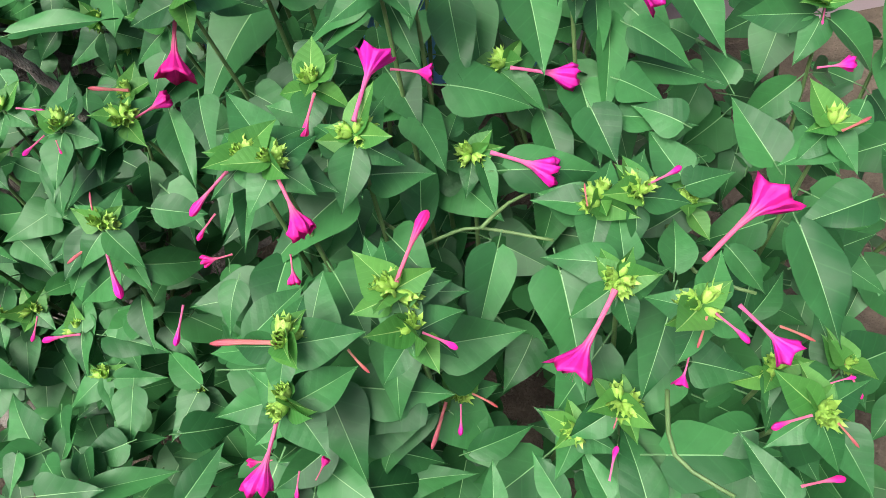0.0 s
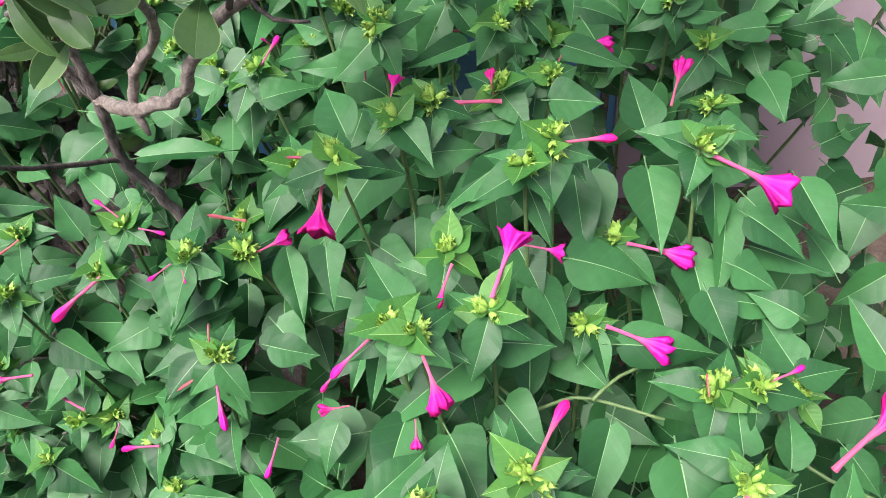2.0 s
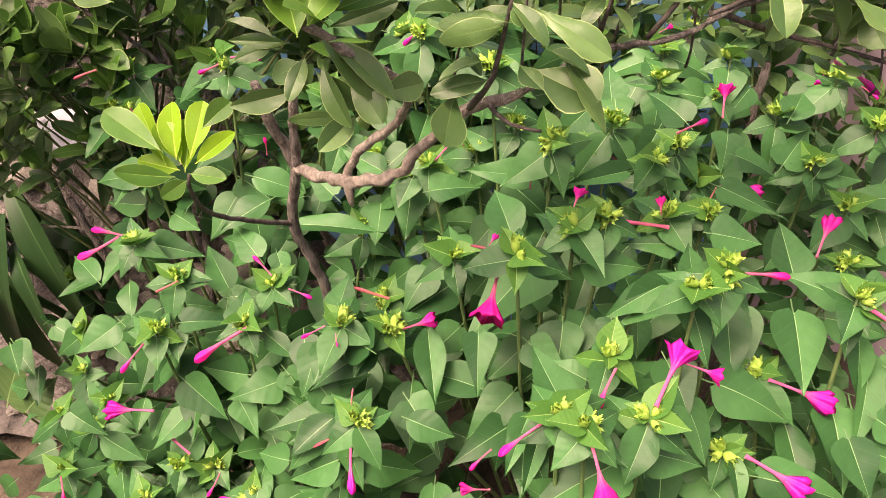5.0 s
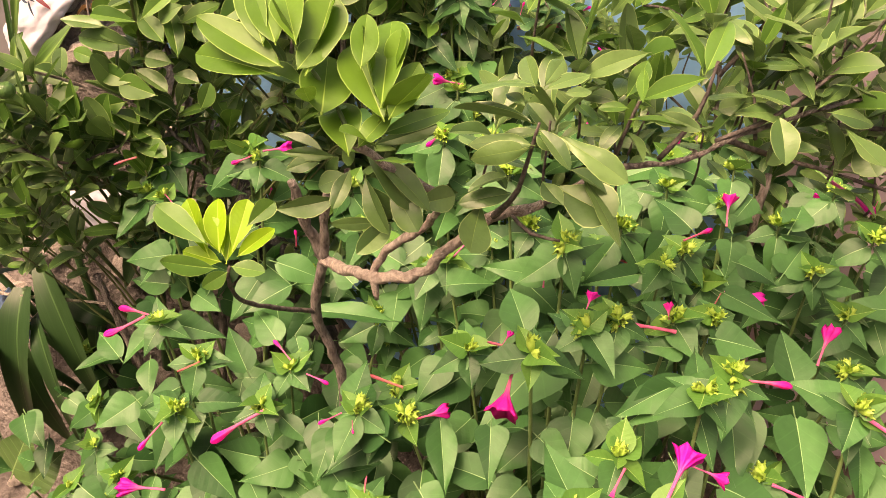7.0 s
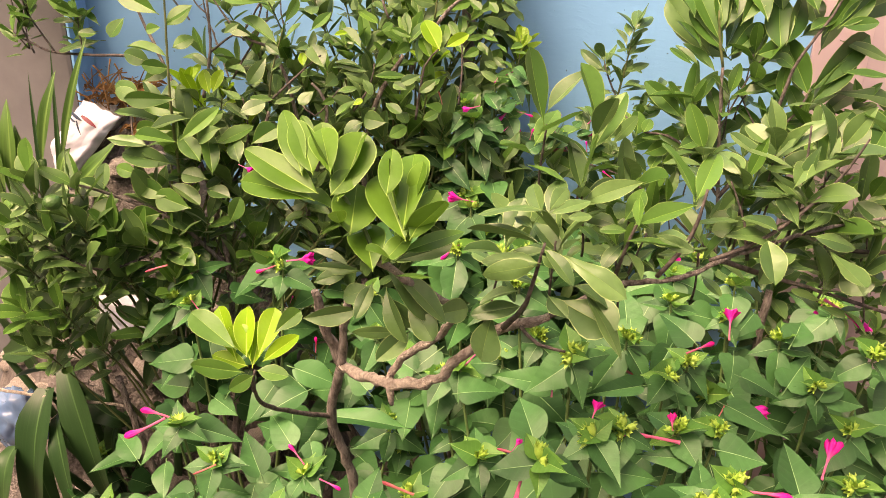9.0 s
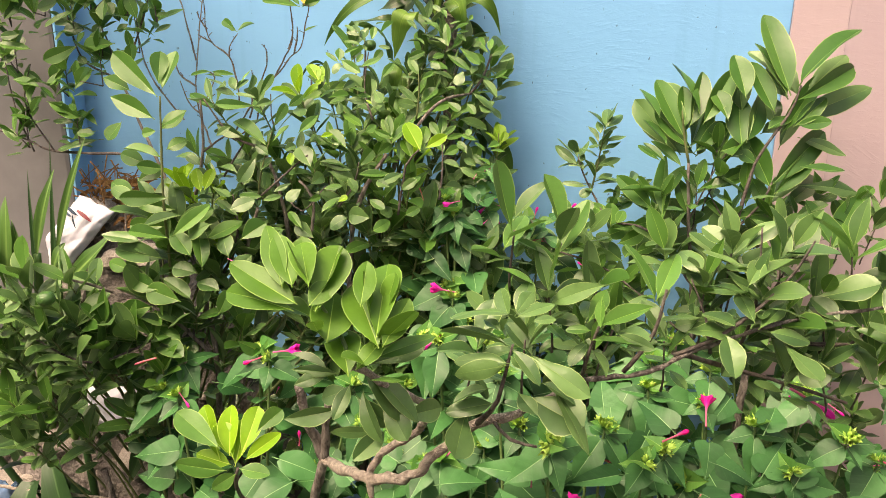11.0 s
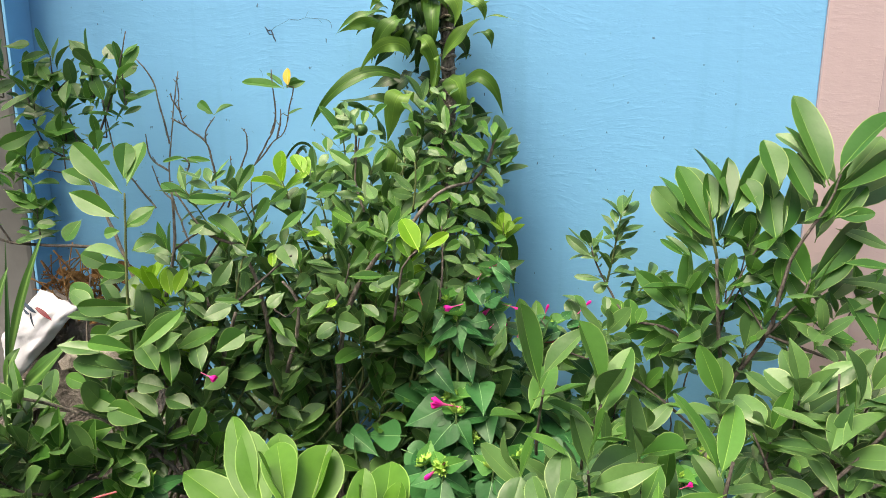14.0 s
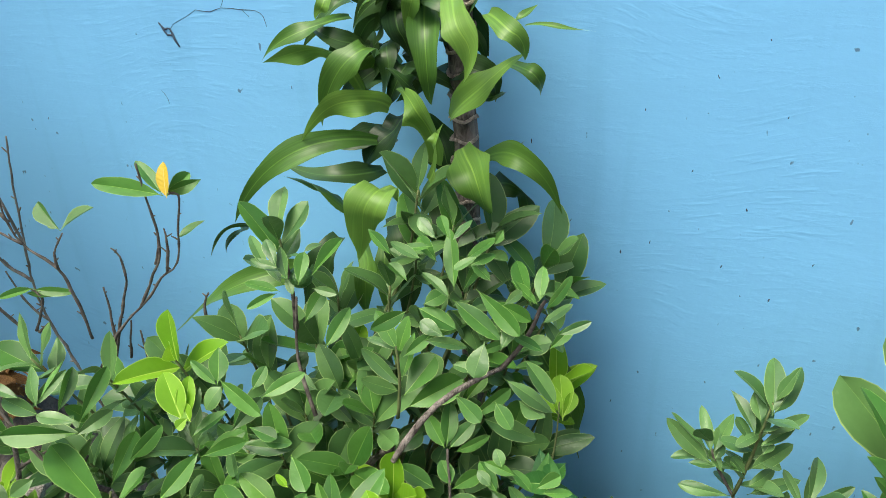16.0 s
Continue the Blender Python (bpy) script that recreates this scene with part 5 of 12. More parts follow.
flower_at(plant_2, "half", (-0.237, 0.521, 0.751), (0.008, 0.013, 0.011))
flower_at(plant_2, "old", (0.015, 0.687, 0.738), (-0.01, -0.018, -0.014))
flower_at(plant_2, "bud", (-0.188, 0.763, 0.722), (-0.03, 0.008, 0.01))
flower_at(plant_2, "old", (-0.126, 0.737, 0.749), (0.033, -0.003, -0.006))

# leafy shoots of the calamondin bushes
bush_front = citrus_bush((-0.47, 0.66), "olive-green calamondin bush with a gnarled pruned branch")
bush_right = citrus_bush((0.10, 1.06), "dark green calamondin bush with long upright leaves")
bush_rear = citrus_bush((-0.52, 1.08), "dense olive-green calamondin bush before the blue wall")
bush_left = citrus_bush((-0.86, 0.93), "dense dark calamondin bush beside the concrete pillar")
plant_5 = four_oclock((-0.3, 1.0), "green four o'clock plant growing between the bushes")
plant_6 = four_oclock((-0.72, 0.86), "green four o'clock plant growing between the bushes")
plant_7 = four_oclock((0.36, 0.45), "green four o'clock plant growing between the bushes")
plant_8 = four_oclock((0.3, 1.0), "green four o'clock plant growing between the bushes")
citrus_leaf(bush_front, "bright", (-0.377, 0.33, 1.093), (-0.058, 0.008, 0.013), 0.68, (0.094, -0.573, 0.75))
citrus_leaf(bush_front, "bright", (-0.374, 0.33, 1.099), (-0.059, 0.018, 0.021), 0.76, (0.094, -0.573, 0.75))
citrus_leaf(bush_front, "bright", (-0.384, 0.33, 1.112), (-0.03, 0.044, 0.037), 0.62, (0.094, -0.573, 0.75))
citrus_leaf(bush_front, "bright", (-0.376, 0.33, 1.113), (-0.025, 0.037, 0.031), 0.84, (0.094, -0.573, 0.75))
citrus_leaf(bush_front, "bright", (-0.363, 0.33, 1.114), (-0.017, 0.032, 0.027), 0.89, (0.094, -0.573, 0.75))
citrus_leaf(bush_front, "bright", (-0.358, 0.33, 1.095), (0.007, 0.046, 0.034), 0.95, (0.094, -0.573, 0.75))
citrus_leaf(bush_front, "bright", (-0.363, 0.33, 1.098), (0.012, 0.022, 0.016), 1.25, (0.094, -0.573, 0.75))
citrus_leaf(bush_front, "bright", (-0.35, 0.33, 1.07), (-0.004, 0.036, 0.028), 1.53, (0.094, -0.573, 0.75))
citrus_leaf(bush_front, "bright", (-0.311, 0.33, 1.078), (-0.005, 0.057, 0.044), 0.76, (0.094, -0.573, 0.75))
citrus_leaf(bush_front, "bright", (-0.323, 0.33, 1.101), (-0.003, 0.033, 0.026), 0.86, (0.094, -0.573, 0.75))
citrus_leaf(bush_front, "bright", (-0.31, 0.33, 1.069), (-0.027, 0.037, 0.032), 1.01, (0.094, -0.573, 0.75))
citrus_leaf(bush_front, "bright", (-0.306, 0.33, 1.07), (0.013, 0.037, 0.027), 0.86, (0.094, -0.573, 0.75))
citrus_leaf(bush_front, "bright", (-0.334, 0.33, 1.043), (-0.015, 0.032, 0.026), 1.18, (0.094, -0.573, 0.75))
citrus_leaf(bush_front, "bright", (-0.327, 0.33, 1.049), (0.016, 0.024, 0.016), 0.97, (0.094, -0.573, 0.75))
citrus_leaf(bush_front, "mid", (-0.316, 0.35, 1.051), (0.043, 0.024, 0.013), 0.64, (0.094, -0.573, 0.75))
citrus_leaf(bush_front, "old", (-0.329, 0.38, 1.03), (0.042, 0.019, 0.009), 0.62, (0.094, -0.573, 0.75))
citrus_leaf(bush_front, "old", (-0.336, 0.38, 1.022), (0.04, -0.02, -0.02), 0.92, (0.094, -0.573, 0.75))
citrus_leaf(bush_front, "old", (-0.328, 0.38, 1.02), (0.044, -0.021, -0.021), 0.77, (0.094, -0.573, 0.75))
citrus_leaf(bush_front, "old", (-0.337, 0.38, 1.004), (0.013, -0.031, -0.026), 0.83, (0.094, -0.573, 0.75))
citrus_leaf(bush_front, "old", (-0.349, 0.38, 1.008), (-0.007, -0.025, -0.018), 1.00, (0.094, -0.573, 0.75))
citrus_leaf(bush_front, "old", (-0.36, 0.38, 0.984), (-0.043, -0.017, -0.008), 0.90, (0.094, -0.573, 0.75))
citrus_leaf(bush_front, "old", (-0.319, 0.38, 1.0), (0.024, -0.025, -0.022), 1.09, (0.094, -0.573, 0.75))
citrus_leaf(bush_front, "old", (-0.369, 0.38, 1.022), (-0.034, 0.006, 0.009), 0.78, (0.094, -0.573, 0.75))
citrus_leaf(bush_front, "old", (-0.369, 0.38, 1.016), (-0.026, -0.01, -0.005), 1.12, (0.094, -0.573, 0.75))
citrus_leaf(bush_front, "old", (-0.359, 0.38, 1.018), (-0.04, -0.002, 0.003), 0.63, (0.094, -0.573, 0.75))
citrus_leaf(bush_front, "old", (-0.325, 0.38, 0.967), (-0.04, -0.009, -0.002), 0.64, (0.094, -0.573, 0.75))
citrus_leaf(bush_front, "old", (-0.319, 0.38, 0.967), (-0.02, -0.024, -0.016), 1.17, (0.094, -0.573, 0.75))
citrus_leaf(bush_front, "old", (-0.299, 0.38, 0.985), (0.029, 0.01, 0.004), 1.32, (0.094, -0.573, 0.75))
citrus_leaf(bush_front, "old", (-0.349, 0.38, 1.003), (-0.023, -0.008, -0.003), 1.44, (0.094, -0.573, 0.75))
citrus_leaf(bush_front, "old", (-0.342, 0.38, 0.998), (0.026, -0.016, -0.016), 1.02, (0.094, -0.573, 0.75))
citrus_leaf(bush_front, "new", (-0.484, 0.42, 0.902), (-0.017, 0.04, 0.032), 0.83, (0.094, -0.573, 0.75))
citrus_leaf(bush_front, "new", (-0.479, 0.42, 0.89), (-0.003, 0.037, 0.028), 0.91, (0.094, -0.573, 0.75))
citrus_leaf(bush_front, "new", (-0.471, 0.42, 0.904), (0.004, 0.038, 0.029), 0.89, (0.094, -0.573, 0.75))
citrus_leaf(bush_front, "new", (-0.467, 0.42, 0.898), (0.025, 0.027, 0.017), 0.83, (0.094, -0.573, 0.75))
citrus_leaf(bush_front, "new", (-0.485, 0.42, 0.89), (-0.035, 0.001, 0.006), 1.01, (0.094, -0.573, 0.75))
citrus_leaf(bush_front, "new", (-0.495, 0.42, 0.896), (-0.035, 0.038, 0.034), 0.62, (0.094, -0.573, 0.75))
citrus_leaf(bush_front, "new", (-0.481, 0.42, 0.898), (-0.024, 0.024, 0.021), 0.99, (0.094, -0.573, 0.75))
citrus_leaf(bush_front, "mid", (-0.486, 0.41, 0.889), (-0.052, -0.005, 0.003), 0.89, (0.094, -0.573, 0.75))
citrus_leaf(bush_front, "mid", (-0.49, 0.41, 0.914), (-0.05, 0.018, 0.02), 0.89, (0.094, -0.573, 0.75))
citrus_leaf(bush_front, "mid", (-0.449, 0.41, 0.936), (0.017, 0.021, 0.014), 1.15, (0.094, -0.573, 0.75))
citrus_leaf(bush_front, "mid", (-0.469, 0.41, 0.893), (0.029, 0.0, -0.003), 1.30, (0.094, -0.573, 0.75))
citrus_leaf(bush_front, "mid", (-0.475, 0.41, 0.886), (-0.018, -0.014, -0.008), 1.60, (0.094, -0.573, 0.75))
citrus_leaf(bush_front, "old", (-0.219, 0.42, 1.068), (-0.049, 0.005, 0.007), 0.68, (0.079, -0.51, 0.906))
citrus_leaf(bush_front, "old", (-0.219, 0.42, 1.065), (-0.012, 0.027, 0.016), 1.03, (0.079, -0.51, 0.906))
citrus_leaf(bush_front, "old", (-0.213, 0.42, 1.068), (0.013, 0.028, 0.015), 0.89, (0.079, -0.51, 0.906))
citrus_leaf(bush_front, "old", (-0.211, 0.42, 1.066), (0.03, 0.021, 0.009), 0.89, (0.079, -0.51, 0.906))
citrus_leaf(bush_front, "old", (-0.226, 0.42, 1.052), (-0.015, 0.011, 0.008), 1.32, (0.079, -0.51, 0.906))
citrus_leaf(bush_front, "old", (-0.221, 0.42, 1.04), (-0.059, 0.006, 0.008), 0.60, (0.079, -0.51, 0.906))
citrus_leaf(bush_front, "old", (-0.219, 0.42, 1.022), (-0.047, 0.003, 0.006), 0.76, (0.079, -0.51, 0.906))
citrus_leaf(bush_front, "old", (-0.221, 0.42, 1.019), (-0.04, -0.014, -0.004), 0.97, (0.079, -0.51, 0.906))
citrus_leaf(bush_front, "old", (-0.216, 0.42, 1.029), (0.012, -0.007, -0.005), 1.60, (0.079, -0.51, 0.906))
citrus_leaf(bush_front, "old", (-0.214, 0.42, 1.034), (0.026, -0.021, -0.014), 0.98, (0.079, -0.51, 0.906))
citrus_leaf(bush_front, "old", (-0.199, 0.42, 1.03), (0.052, -0.023, -0.017), 0.73, (0.079, -0.51, 0.906))
citrus_leaf(bush_front, "old", (-0.198, 0.42, 1.063), (0.019, 0.007, 0.002), 1.12, (0.079, -0.51, 0.906))
citrus_leaf(bush_front, "old", (-0.197, 0.45, 0.975), (0.046, -0.021, -0.016), 1.53, (0.079, -0.51, 0.906))
citrus_leaf(bush_front, "old", (-0.175, 0.45, 0.982), (0.034, -0.045, -0.028), 0.92, (0.079, -0.51, 0.906))
citrus_leaf(bush_front, "old", (-0.209, 0.45, 0.979), (0.016, -0.019, -0.012), 1.59, (0.079, -0.51, 0.906))
citrus_leaf(bush_front, "old", (-0.258, 0.45, 0.952), (-0.006, -0.041, -0.022), 1.25, (0.079, -0.51, 0.906))
citrus_leaf(bush_front, "old", (-0.233, 0.45, 0.966), (-0.042, -0.014, -0.004), 1.01, (0.079, -0.51, 0.906))
citrus_leaf(bush_front, "old", (-0.237, 0.45, 0.981), (-0.032, -0.01, -0.003), 1.15, (0.079, -0.51, 0.906))
citrus_leaf(bush_front, "old", (-0.219, 0.45, 0.989), (-0.029, 0.01, 0.008), 1.15, (0.079, -0.51, 0.906))
citrus_leaf(bush_front, "old", (-0.188, 0.45, 0.991), (0.032, -0.009, -0.008), 1.17, (0.079, -0.51, 0.906))
citrus_leaf(bush_front, "mid", (-0.095, 0.47, 1.065), (-0.05, -0.026, -0.01), 0.72, (0.079, -0.51, 0.906))
citrus_leaf(bush_front, "mid", (-0.15, 0.47, 1.047), (0.018, 0.036, 0.019), 0.90, (0.079, -0.51, 0.906))
citrus_leaf(bush_front, "mid", (-0.148, 0.47, 1.038), (-0.022, -0.001, 0.002), 1.12, (0.079, -0.51, 0.906))
citrus_leaf(bush_front, "mid", (-0.145, 0.47, 1.029), (0.045, 0.003, -0.002), 0.75, (0.079, -0.51, 0.906))
citrus_leaf(bush_front, "mid", (-0.14, 0.47, 1.07), (-0.002, -0.03, -0.017), 0.65, (0.079, -0.51, 0.906))
citrus_leaf(bush_front, "old", (-0.138, 0.48, 1.079), (-0.042, -0.018, -0.007), 0.79, (0.079, -0.51, 0.906))
citrus_leaf(bush_front, "old", (-0.145, 0.48, 1.015), (0.017, -0.02, -0.012), 1.60, (0.079, -0.51, 0.906))
citrus_leaf(bush_front, "old", (-0.15, 0.48, 1.02), (-0.017, -0.017, -0.008), 1.28, (0.079, -0.51, 0.906))
citrus_leaf(bush_front, "old", (-0.121, 0.48, 1.032), (0.031, -0.01, -0.008), 0.92, (0.079, -0.51, 0.906))
citrus_leaf(bush_front, "old", (-0.157, 0.48, 1.039), (-0.028, 0.011, 0.009), 1.11, (0.079, -0.51, 0.906))
citrus_leaf(bush_front, "mid", (-0.088, 0.52, 1.056), (-0.014, 0.069, 0.04), 0.75, (0.079, -0.51, 0.906))
citrus_leaf(bush_front, "mid", (-0.085, 0.52, 1.056), (0.027, 0.067, 0.035), 0.60, (0.079, -0.51, 0.906))
citrus_leaf(bush_front, "old", (-0.049, 0.55, 1.012), (0.045, 0.013, 0.004), 1.06, (0.079, -0.51, 0.906))
citrus_leaf(bush_front, "old", (-0.004, 0.55, 1.021), (-0.027, 0.018, 0.012), 1.45, (0.079, -0.51, 0.906))
citrus_leaf(bush_front, "old", (-0.011, 0.55, 1.01), (0.006, -0.036, -0.021), 1.43, (0.079, -0.51, 0.906))
citrus_leaf(bush_front, "old", (0.019, 0.55, 1.022), (0.033, 0.034, 0.016), 0.89, (0.079, -0.51, 0.906))
citrus_leaf(bush_front, "old", (0.013, 0.55, 1.027), (-0.01, 0.038, 0.022), 0.85, (0.079, -0.51, 0.906))
citrus_leaf(bush_front, "old", (0.029, 0.55, 1.018), (0.042, -0.001, -0.004), 0.92, (0.079, -0.51, 0.906))
citrus_leaf(bush_front, "old", (-0.038, 0.55, 1.028), (-0.038, -0.004, 0.001), 1.01, (0.079, -0.51, 0.906))
citrus_leaf(bush_front, "old", (0.046, 0.55, 1.004), (0.023, -0.033, -0.021), 1.30, (0.079, -0.51, 0.906))
citrus_leaf(bush_front, "old", (0.027, 0.55, 1.043), (0.038, 0.006, 0.0), 0.90, (0.079, -0.51, 0.906))
citrus_leaf(bush_front, "old", (-0.003, 0.55, 1.055), (-0.027, 0.012, 0.009), 1.23, (0.079, -0.51, 0.906))
citrus_leaf(bush_front, "old", (-0.002, 0.55, 1.083), (-0.04, 0.01, 0.009), 1.01, (0.079, -0.51, 0.906))
citrus_leaf(bush_front, "old", (0.011, 0.55, 1.07), (0.053, 0.05, 0.023), 0.63, (0.079, -0.51, 0.906))
citrus_leaf(bush_front, "old", (0.003, 0.55, 1.065), (0.024, 0.045, 0.023), 0.77, (0.079, -0.51, 0.906))
citrus_leaf(bush_front, "old", (0.014, 0.6, 0.984), (-0.034, 0.017, 0.017), 1.35, (0.094, -0.573, 0.75))
citrus_leaf(bush_front, "old", (0.02, 0.6, 0.985), (0.048, 0.037, 0.022), 0.88, (0.094, -0.573, 0.75))
citrus_leaf(bush_front, "old", (0.015, 0.6, 0.978), (-0.042, -0.001, 0.004), 1.28, (0.094, -0.573, 0.75))
citrus_leaf(bush_front, "old", (0.009, 0.6, 0.984), (-0.013, -0.035, -0.025), 1.60, (0.094, -0.573, 0.75))
citrus_leaf(bush_front, "old", (0.026, 0.6, 1.037), (-0.033, 0.018, 0.018), 1.28, (0.094, -0.573, 0.75))
citrus_leaf(bush_front, "old", (0.027, 0.6, 1.062), (-0.03, 0.013, 0.013), 1.42, (0.094, -0.573, 0.75))
citrus_leaf(bush_front, "old", (0.028, 0.6, 1.024), (0.038, 0.018, 0.009), 1.13, (0.094, -0.573, 0.75))
citrus_leaf(bush_front, "old", (0.028, 0.6, 1.075), (0.039, -0.005, -0.009), 1.43, (0.094, -0.573, 0.75))
citrus_leaf(bush_front, "old", (0.055, 0.6, 0.987), (0.048, 0.008, 0.0), 1.10, (0.094, -0.573, 0.75))
citrus_leaf(bush_front, "old", (0.079, 0.6, 0.976), (0.011, -0.03, -0.024), 1.52, (0.094, -0.573, 0.75))
citrus_leaf(bush_front, "old", (-0.02, 0.6, 1.034), (-0.028, 0.019, 0.018), 1.46, (0.094, -0.573, 0.75))
citrus_leaf(bush_front, "old", (-0.011, 0.6, 1.009), (-0.043, -0.013, -0.004), 1.37, (0.094, -0.573, 0.75))
citrus_leaf(bush_front, "old", (0.108, 0.6, 1.017), (-0.025, 0.018, 0.017), 1.60, (0.094, -0.573, 0.75))
citrus_leaf(bush_front, "old", (0.122, 0.6, 0.992), (0.028, -0.022, -0.02), 1.60, (0.094, -0.573, 0.75))
citrus_leaf(bush_front, "old", (0.086, 0.6, 1.015), (0.041, 0.03, 0.017), 0.98, (0.094, -0.573, 0.75))
citrus_leaf(bush_front, "old", (-0.034, 0.6, 1.059), (-0.015, 0.028, 0.023), 1.36, (0.094, -0.573, 0.75))
citrus_leaf(bush_front, "old", (-0.013, 0.6, 1.091), (-0.022, 0.015, 0.014), 1.60, (0.094, -0.573, 0.75))
citrus_leaf(bush_front, "mid", (0.144, 0.62, 1.004), (-0.006, 0.047, 0.037), 1.26, (0.094, -0.573, 0.75))
citrus_leaf(bush_front, "mid", (0.147, 0.62, 1.004), (0.042, 0.088, 0.068), 0.60, (0.094, -0.573, 0.75))
citrus_leaf(bush_front, "mid", (0.15, 0.62, 1.004), (0.049, 0.05, 0.032), 0.95, (0.094, -0.573, 0.75))
citrus_leaf(bush_front, "mid", (0.139, 0.62, 1.003), (-0.023, 0.026, 0.023), 1.46, (0.094, -0.573, 0.75))
citrus_leaf(bush_front, "mid", (0.144, 0.62, 1.011), (0.019, 0.05, 0.036), 0.75, (0.094, -0.573, 0.75))
citrus_leaf(bush_right, "fresh", (0.004, 1.06, 1.142), (-0.048, 0.053, 0.087), 0.84, (0.133, -0.812, 0.562))
citrus_leaf(bush_right, "fresh", (0.023, 1.06, 1.184), (-0.033, 0.05, 0.08), 0.93, (0.133, -0.812, 0.562))
citrus_leaf(bush_right, "fresh", (0.003, 1.06, 1.156), (0.002, 0.044, 0.063), 0.90, (0.133, -0.812, 0.562))
citrus_leaf(bush_right, "fresh", (0.012, 1.06, 1.161), (0.025, 0.059, 0.079), 0.80, (0.133, -0.812, 0.562))
citrus_leaf(bush_right, "fresh", (0.033, 1.06, 1.166), (0.047, 0.065, 0.083), 0.77, (0.133, -0.812, 0.562))
citrus_leaf(bush_right, "fresh", (0.01, 1.06, 1.128), (-0.053, 0.027, 0.052), 1.20, (0.133, -0.812, 0.562))
citrus_leaf(bush_right, "fresh", (0.015, 1.06, 1.128), (0.039, 0.055, 0.069), 0.71, (0.133, -0.812, 0.562))
citrus_leaf(bush_right, "fresh", (0.024, 1.06, 1.119), (0.05, 0.037, 0.041), 0.92, (0.133, -0.812, 0.562))
citrus_leaf(bush_right, "fresh", (0.004, 1.06, 1.095), (-0.046, 0.021, 0.041), 0.87, (0.133, -0.812, 0.562))
citrus_leaf(bush_right, "fresh", (0.09, 1.06, 1.208), (-0.011, 0.041, 0.062), 1.28, (0.133, -0.812, 0.562))
citrus_leaf(bush_right, "fresh", (0.094, 1.06, 1.131), (-0.01, 0.05, 0.075), 1.22, (0.133, -0.812, 0.562))
citrus_leaf(bush_right, "fresh", (0.101, 1.06, 1.14), (0.032, 0.057, 0.075), 0.98, (0.133, -0.812, 0.562))
citrus_leaf(bush_right, "fresh", (0.135, 1.06, 1.186), (-0.034, 0.042, 0.069), 1.01, (0.133, -0.812, 0.562))
citrus_leaf(bush_right, "fresh", (0.153, 1.06, 1.217), (-0.037, 0.076, 0.118), 0.77, (0.133, -0.812, 0.562))
citrus_leaf(bush_right, "fresh", (0.149, 1.06, 1.213), (-0.037, 0.052, 0.084), 0.91, (0.133, -0.812, 0.562))
citrus_leaf(bush_right, "fresh", (0.168, 1.06, 1.231), (0.087, 0.083, 0.099), 0.60, (0.133, -0.812, 0.562))
citrus_leaf(bush_right, "fresh", (0.167, 1.06, 1.204), (0.101, 0.052, 0.051), 0.60, (0.133, -0.812, 0.562))
citrus_leaf(bush_right, "fresh", (0.168, 1.06, 1.164), (0.049, 0.034, 0.038), 1.06, (0.133, -0.812, 0.562))
citrus_leaf(bush_right, "fresh", (0.172, 1.06, 1.167), (0.05, 0.009, 0.002), 1.24, (0.133, -0.812, 0.562))
citrus_leaf(bush_right, "fresh", (0.152, 1.06, 1.155), (0.066, 0.069, 0.083), 0.60, (0.133, -0.812, 0.562))
citrus_leaf(bush_right, "fresh", (0.144, 1.06, 1.067), (-0.035, 0.05, 0.081), 0.98, (0.133, -0.812, 0.562))
citrus_leaf(bush_right, "fresh", (0.148, 1.06, 1.072), (0.083, 0.066, 0.076), 0.79, (0.133, -0.812, 0.562))
citrus_leaf(bush_right, "fresh", (0.154, 1.06, 1.058), (0.066, 0.051, 0.057), 0.76, (0.133, -0.812, 0.562))
citrus_leaf(bush_right, "fresh", (0.188, 1.06, 1.101), (0.064, 0.004, -0.01), 0.92, (0.133, -0.812, 0.562))
citrus_leaf(bush_right, "fresh", (-0.017, 1.06, 1.013), (-0.002, 0.062, 0.09), 0.60, (0.133, -0.812, 0.562))
citrus_leaf(bush_right, "fresh", (0.024, 1.06, 1.015), (-0.018, 0.037, 0.057), 1.19, (0.133, -0.812, 0.562))
citrus_leaf(bush_right, "fresh", (-0.036, 1.06, 1.022), (-0.055, 0.027, 0.051), 1.00, (0.133, -0.812, 0.562))
citrus_leaf(bush_right, "fresh", (0.038, 1.06, 1.059), (0.08, 0.031, 0.026), 0.73, (0.133, -0.812, 0.562))
citrus_leaf(bush_right, "fresh", (0.101, 1.06, 1.013), (0.079, 0.025, 0.018), 1.18, (0.133, -0.812, 0.562))
citrus_leaf(bush_right, "fresh", (0.25, 1.06, 0.977), (-0.041, 0.035, 0.061), 1.11, (0.133, -0.812, 0.562))
citrus_leaf(bush_right, "fresh", (0.251, 1.06, 0.972), (0.046, 0.062, 0.079), 0.94, (0.133, -0.812, 0.562))
citrus_leaf(bush_right, "fresh", (0.255, 1.06, 0.972), (0.051, 0.028, 0.029), 1.20, (0.133, -0.812, 0.562))
citrus_leaf(bush_right, "fresh", (0.219, 1.06, 0.985), (-0.041, -0.001, 0.008), 1.60, (0.133, -0.812, 0.562))
citrus_leaf(bush_right, "fresh", (0.064, 1.06, 1.121), (0.046, 0.019, 0.017), 1.53, (0.133, -0.812, 0.562))
citrus_leaf(bush_right, "fresh", (0.13, 1.06, 1.159), (0.035, 0.019, 0.019), 1.43, (0.133, -0.812, 0.562))
citrus_leaf(bush_right, "fresh", (0.068, 1.06, 1.171), (-0.015, 0.03, 0.047), 1.32, (0.133, -0.812, 0.562))
